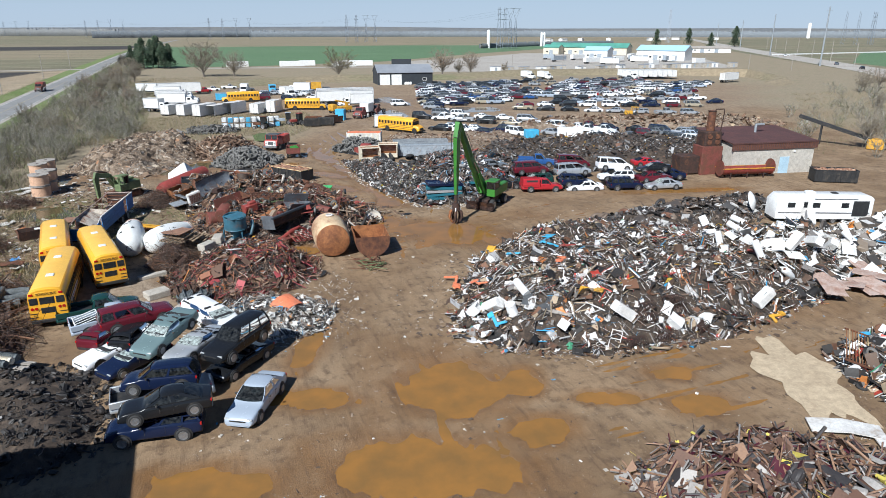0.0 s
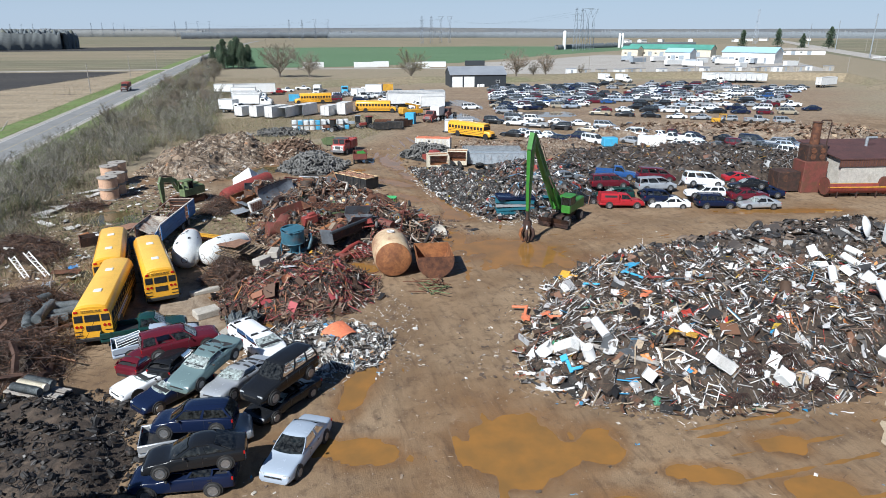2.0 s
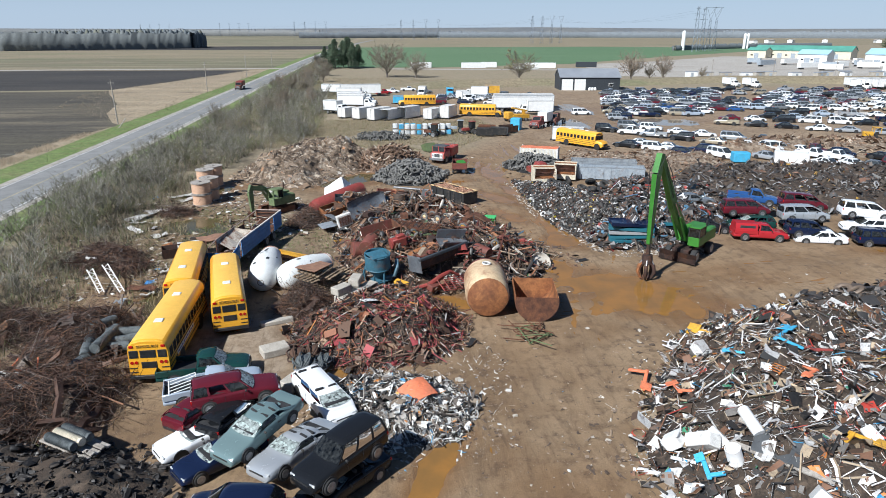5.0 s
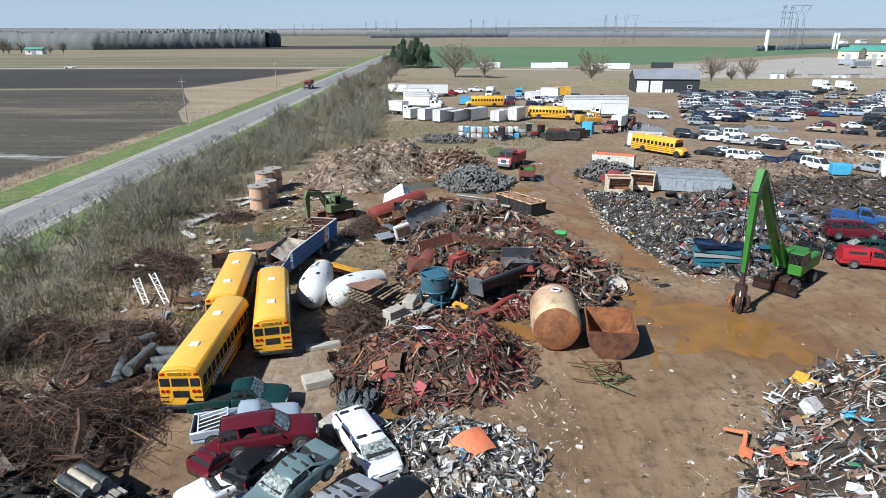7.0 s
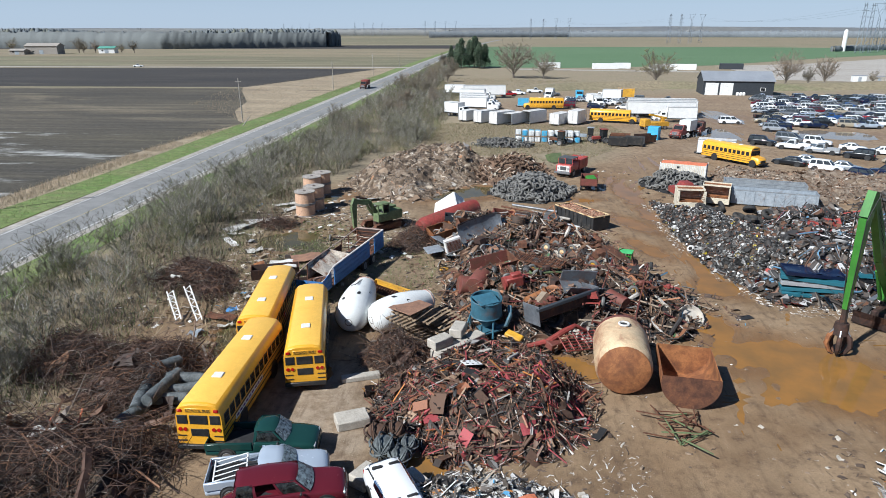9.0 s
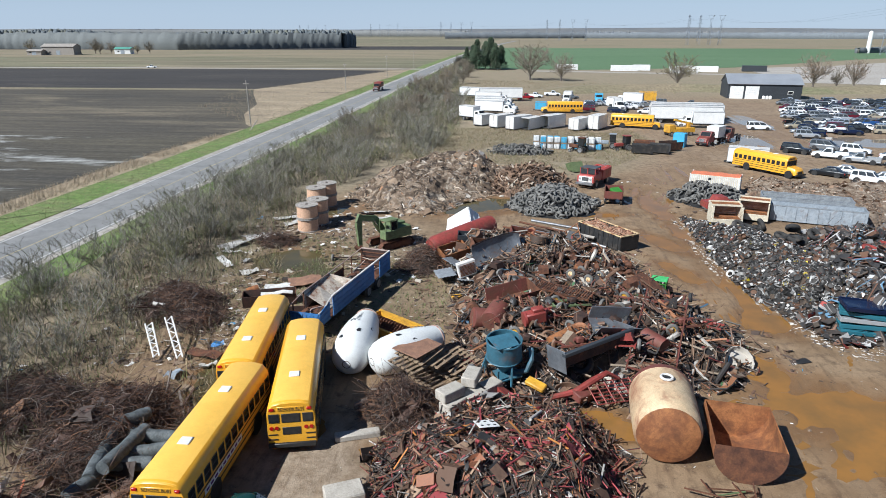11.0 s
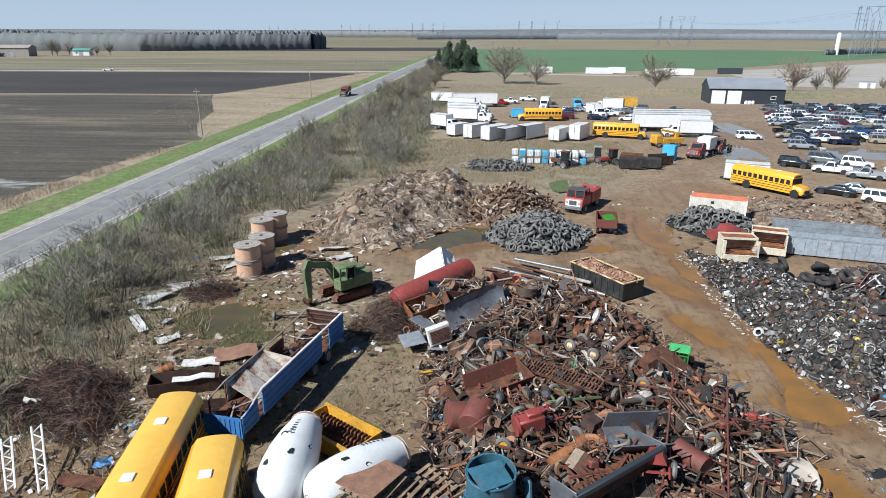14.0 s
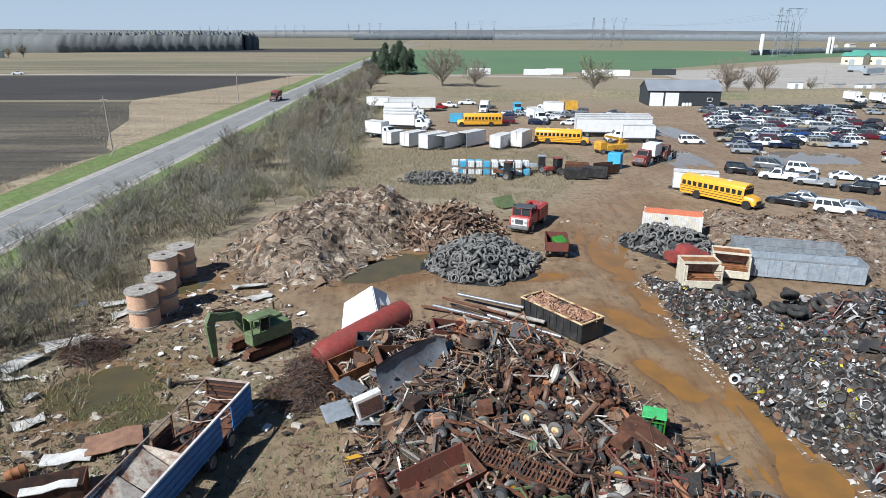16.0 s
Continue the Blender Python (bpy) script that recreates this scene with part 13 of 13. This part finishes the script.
# workshops and stores beyond the fence
def workshop(x, y, a, W, D, H, roof, wall, label, doors=0):
    root = thing("workshop", label, "building", pose(x, y, 0, 0, 0, a))
    part("wall", Geo().box((0, 0, H / 2), (W, D, H)), M[wall], root)
    for s in (-1, 1):
        part("roof", Geo().slab([(-W / 2 - 0.5, s * (D / 2 + 0.6), H - 0.2), (W / 2 + 0.5, s * (D / 2 + 0.6), H - 0.2), (W / 2 + 0.5, 0, H + D * 0.16), (-W / 2 - 0.5, 0, H + D * 0.16)][::1 if s < 0 else -1], 0.2), M[roof], root, smooth=0)
        part("gable_wall", Geo().loft([[(s * (W / 2 - d), -D / 2, H), (s * (W / 2 - d), D / 2, H), (s * (W / 2 - d), 0, H + D * 0.155)] for d in (0.0, 0.3)]), M[wall], root)
    for k in range(doors):
        part("door", Geo().box((-W / 2 + (k + 1) * W / (doors + 1), -D / 2 - 0.05, 1.9), (3.4, 0.1, 3.6)), M["grey_paint"], root)
        part("window", Geo().box((-W / 2 + (k + 0.5) * W / (doors + 1), -D / 2 - 0.05, 2.4), (1.6, 0.1, 1.0)), M["glass_dark"], root)
    return root


workshop(326, 396, -55, 34, 20, 7, "pale_blue_roof", "white", "white workshop with a pale blue roof", 4)
workshop(300, 440, -50, 18, 16, 6, "pale_blue_roof", "white", "smaller white workshop with a pale blue roof", 2)
workshop(345, 520, -48, 70, 22, 6, "roof_green", "cream_plain", "long cream store with a green roof", 6)
workshop(312, 528, -48, 14, 14, 6, "roof_green", "cream_plain", "cream gabled store with a green roof", 1)
workshop(-400, 588, 10, 27, 14, 7, "wood_grey", "wood_grey", "weathered grey barn in the fields", 1)
workshop(-414, 574, 10, 12, 8, 3.5, "wood_grey", "wood_grey", "low grey shed beside the barn", 1)
workshop(-357, 614, 10, 14, 9, 4.5, "roof_green", "white", "small white farmhouse in the fields", 1)
workshop(480, 520, -30, 40, 12, 4, "wood_grey", "white", "low house with a grey roof by the highway", 2)
for i in range(17):
    x, y = 215 + ap.uniform(0, 120), 430 - ap.uniform(0, 110)
    root = thing("parked_trailer", "white trailer parked in the gravel lot", "trailer", pose(x, y, 0, 0, 0, ap.choice((-50, -45, 20, 25)) + ap.uniform(-5, 5)), "gravel lot trailers")
    L = ap.uniform(8, 15)
    part("box", Geo().box((0, 0, 2.4), (L, 2.5, 2.7), None, 0.05), M["white" if i % 4 else "grey_paint"], root)
    part("wheel_set", Geo().box((-L * 0.35, 0, 0.5), (2.4, 2.3, 0.9), None, 0.2), M["black_plastic"], root)
for i in range(20):
    t = i / 19
    root = thing("store_cabin", "small pale store cabin by the fence", "cabin", pose(150 + 150 * t + ap.uniform(-2, 2), 306 + ap.uniform(-5, 8), 0, 0, 0, ap.uniform(-15, 15)), "store cabins")
    part("wall", Geo().box((0, 0, 1.2), (5.0, 2.6, 2.4)), M["concrete" if i % 3 else "white"], root)
    part("roof", Geo().box((0, 0, 2.5), (5.3, 2.9, 0.2), None, 0.05), M["metal_roof"], root)
    part("door", Geo().box((0, -1.32, 1.0), (1.2, 0.05, 2.0)), M["grey_paint"], root)
for i, (x, y, a, L) in enumerate([(30, 402, 5, 12), (98, 392, -8, 18), (88, 384, -8, 14), (70, 402, -4, 9), (128, 400, -10, 12), (60, 396, 0, 14)]):
    root = thing("long_trailer", "white trailer standing along the gravel lane", "trailer", pose(x, y, 0, 0, 0, a), "lane trailers")
    part("box", Geo().box((0, 0, 1.6), (L, 2.6, 3.0), None, 0.05), M["white" if i != 4 else "charcoal"], root)
    part("wheel_set", Geo().box((-L * 0.35, 0, 0.4), (2.4, 2.3, 0.8), None, 0.2), M["black_plastic"], root)
# berm with dry grass behind the lot
berm = Geo()
bp = [(-10, 246), (30, 266), (60, 276), (105, 270), (150, 282), (215, 266), (245, 236), (232, 205), (215, 190)]
berm.loft([[(x, y - 5, 0), (x, y, 2.4 * k), (x, y + 4, 2.4 * k), (x, y + 10, 0)] for (x, y), k in zip(bp, (0.0, 1, 1, 0.8, 1, 1.2, 1.4, 0.9, 0.0))], False)
solid("berm", berm, F_TAN, "grassy earth bank behind the storage lot", "bank", kind="structure")

# power lines
def pylon(x, y, h, yaw, vee):
    root = thing("pylon", "steel lattice power pylon", "pylon", pose(x, y, 0, 0, 0, yaw), "power pylons")
    g = Geo()
    wd = h * 0.05
    tw_ = h * 0.018
    top = h * (0.72 if vee else 1.0)
    for sx in (-1, 1):
        for sy in (-1, 1):
            g.tube([(sx * wd, sy * wd, 0), (sx * tw_, sy * tw_, top)], h * 0.003, 3)
    n = 9
    for k in range(n):
        a, b = k / n, (k + 1) / n
        wa, wb_ = wd + (tw_ - wd) * a, wd + (tw_ - wd) * b
        for sx in (-1, 1):
            g.tube([(sx * wa, -wa, a * top), (sx * wb_, wb_, b * top)], h * 0.0024, 3)
            g.tube([(-wa, sx * wa, a * top), (wb_, sx * wb_, b * top)], h * 0.0024, 3)
    part("tower", g, M["pylon_steel_hazed"], root, smooth=0)
    c = Geo()
    if vee:
        c.tube([(0, 0, top), (-h * 0.1, 0, h)], h * 0.0045, 3).tube([(0, 0, top), (h * 0.1, 0, h)], h * 0.0045, 3).tube([(-h * 0.13, 0, h), (h * 0.13, 0, h)], h * 0.005, 3)
        c.tube([(-h * 0.04, 0, h * 0.8), (h * 0.09, 0, h)], h * 0.005, 3)
    else:
        for z, w_ in ((0.72, 0.09), (0.84, 0.07), (0.95, 0.05)):
            c.tube([(-h * w_, 0, h * z), (h * w_, 0, h * z)], h * 0.0045, 3)
    part("cross_arm", c, M["pylon_steel_hazed"], root, smooth=0)


# steel tone lifted and blued: distance haze put into the colour
M["pylon_steel_hazed"] = surf("pylon_steel_hazed", (0.36, 0.4, 0.45), None, 0.2, 0.6, 0.2, 0, 5)
for (x, y), off in (((349, 694), (13, 12)), ((292, 1133), (20, 14)), ((108, 1575), (28, -8)), ((-176, 1975), (30, -8)), ((-480, 2450), (34, -6)), ((-900, 2950), (40, -6))):
    for k in range(4):
        pylon(x + off[0] * (k - 1.5), y + off[1] * (k - 1.5), 44, -35, k > 1)
pylon(802, 968, 55, 20, False)
for x, y in ((939, 739), (960, 734), (985, 730), (1010, 745)):
    pylon(x, y, 48, 40, False)
wires = Geo()
chain = [(349, 694), (292, 1133), (108, 1575), (-176, 1975), (-480, 2450)]
for (xa, ya), (xb_, yb_) in zip(chain, chain[1:]):
    for s in (-16, 0, 16):
        wires.tube([(xa + s + (xb_ - xa) * t, ya + (yb_ - ya) * t, 40 - 40 * t * (1 - t)) for t in (0, 0.25, 0.5, 0.75, 1)], 0.045, 3)
solid("power_line", wires, M["pylon_steel_hazed"], "sagging power lines between pylons", "cable", kind="stuff", smooth=0)


def pole(x, y, h, label, lean=0.0, steel=False):
    root = thing("utility_pole", label, "utility pole", pose(x, y, 0, lean, 0, 0), "utility poles")
    part("shaft", Geo().cyl((0, 0, -0.2), (0, 0, h), h * 0.016, h * 0.01, 8), M["galvanised" if steel else "wood_grey"], root)
    part("cross_arm", Geo().box((0, 0, h * 0.93), (h * 0.14, 0.12, 0.12)), M["galvanised" if steel else "wood_grey"], root)


for y, l in ((92, 0), (170, 3), (255, 0), (330, 0), (410, 0)):
    pole(-56.0, y, 10, "weathered wooden utility pole by the ditch", l)
solid("pole_stub", Geo().cyl((0, 0, 0), (1.6, 0.6, 2.2), 0.12, 0.1, 7), M["wood_grey"], "leaning broken pole by the ditch", "pole", pose(-53.4, 163, -0.05))
for x, y, h in ((362, 297, 34), (481, 446, 34), (632, 632, 32), (800, 850, 32)):
    pole(x, y, h, "tall pale steel pole beside the highway", 0, True)
for k in range(9):
    t = k / 8
    pole(300 + 330 * t, 190 + 400 * t, 14, "wooden utility pole along the highway")
for k in range(7):
    pole(150 + 26 * k, 292 - 4 * k, 9, "thin pole along the lot's fence")
for x, y, h, r_ in ((343, 731, 21, 2.0), (452, 797, 18, 1.7), (457, 799, 18, 1.7)):
    solid("silo", Geo().lathe([(0.1, 0), (r_, 0.02), (r_, h * 0.92), (r_ * 0.7, h * 0.98), (0.1, h)], 18), M["white"], "pale concrete farm silo", "silo", pose(x, y, -0.05), "silos")
solid("water_tower", Geo().lathe([(0.1, 0), (5, 0.1), (5, 38), (4, 42), (0.1, 43)], 18), M["white"], "white water tower on the skyline", "water tower", pose(1700, 1450, -0.2))
# vehicles on the roads
dump = thing("dump_truck", "red dump truck on the county road", "truck", pose(-46.0, 262, 0.1, 0, 0, 270))
part("box", Geo().box((-1.6, 0, 2.1), (5.0, 2.4, 1.7), None, 0.08), M["red_paint"], dump)
truck_cab(dump, 1.1, M["red_rust"])
part("tail_gate", Geo().box((-4.15, 0, 2.0), (0.1, 2.3, 1.6)), M["black_plastic"], dump)
for x in (-3.2, -1.9):
    for s in (-1, 1):
        part("wheel", WHEEL_TRUCK, None, dump, at=pose(x, s * 1.0, 0.5))
car("pickup", "white", pose(-205, 392, 0.1, 0, 0, 196), "white pickup on the gravel side road", "pickup", False)
for x, y, a, c in ((300, 205, 50, "blue"), (352, 262, 52, "black"), (380, 300, 232, "grey"), (470, 420, 52, "white")):
    car("suv", c, pose(x, y, 0.12, 0, 0, a), f"{c} suv driving on the highway", "suv", False)
for i in range(40):
    t = i / 39
    root = thing("fence_panel", "white fence panel along the far field", "fence", pose(470 + 300 * t, 430 + 40 * t, 0, 0, 0, 8), "white fence")
    part("rail", Geo().box((0, 0, 1.2), (7.6, 0.1, 0.9)), M["white"], root)
    part("post", Geo().box((-3.8, 0, 0.9), (0.2, 0.2, 1.9)), M["white"], root)
for i, (x, y, s) in enumerate([(700, 1150, 16), (760, 1180, 12), (840, 1200, 18), (930, 1180, 14), (1020, 1250, 16), (640, 1100, 12), (1100, 1300, 18), (1200, 1280, 14)]):
    workshop(x, y, 20 + i * 17, s, 9, 5, "wood_grey", "white", "distant pale house on the skyline", 0)

# the big shed behind the entrance, whose shadow falls on the near mud
bs = thing("entrance_shed", "tall plain grey shed behind the yard entrance", "shed", pose(-20.7, 14.5, 0, 0, 0, 0))
part("wall", Geo().box((0, 0, 4.7), (16, 22, 9.4)), M["grey_paint"], bs)
part("roof", Geo().box((0, 0, 9.5), (16.6, 22.6, 0.25)), M["metal_roof"], bs)
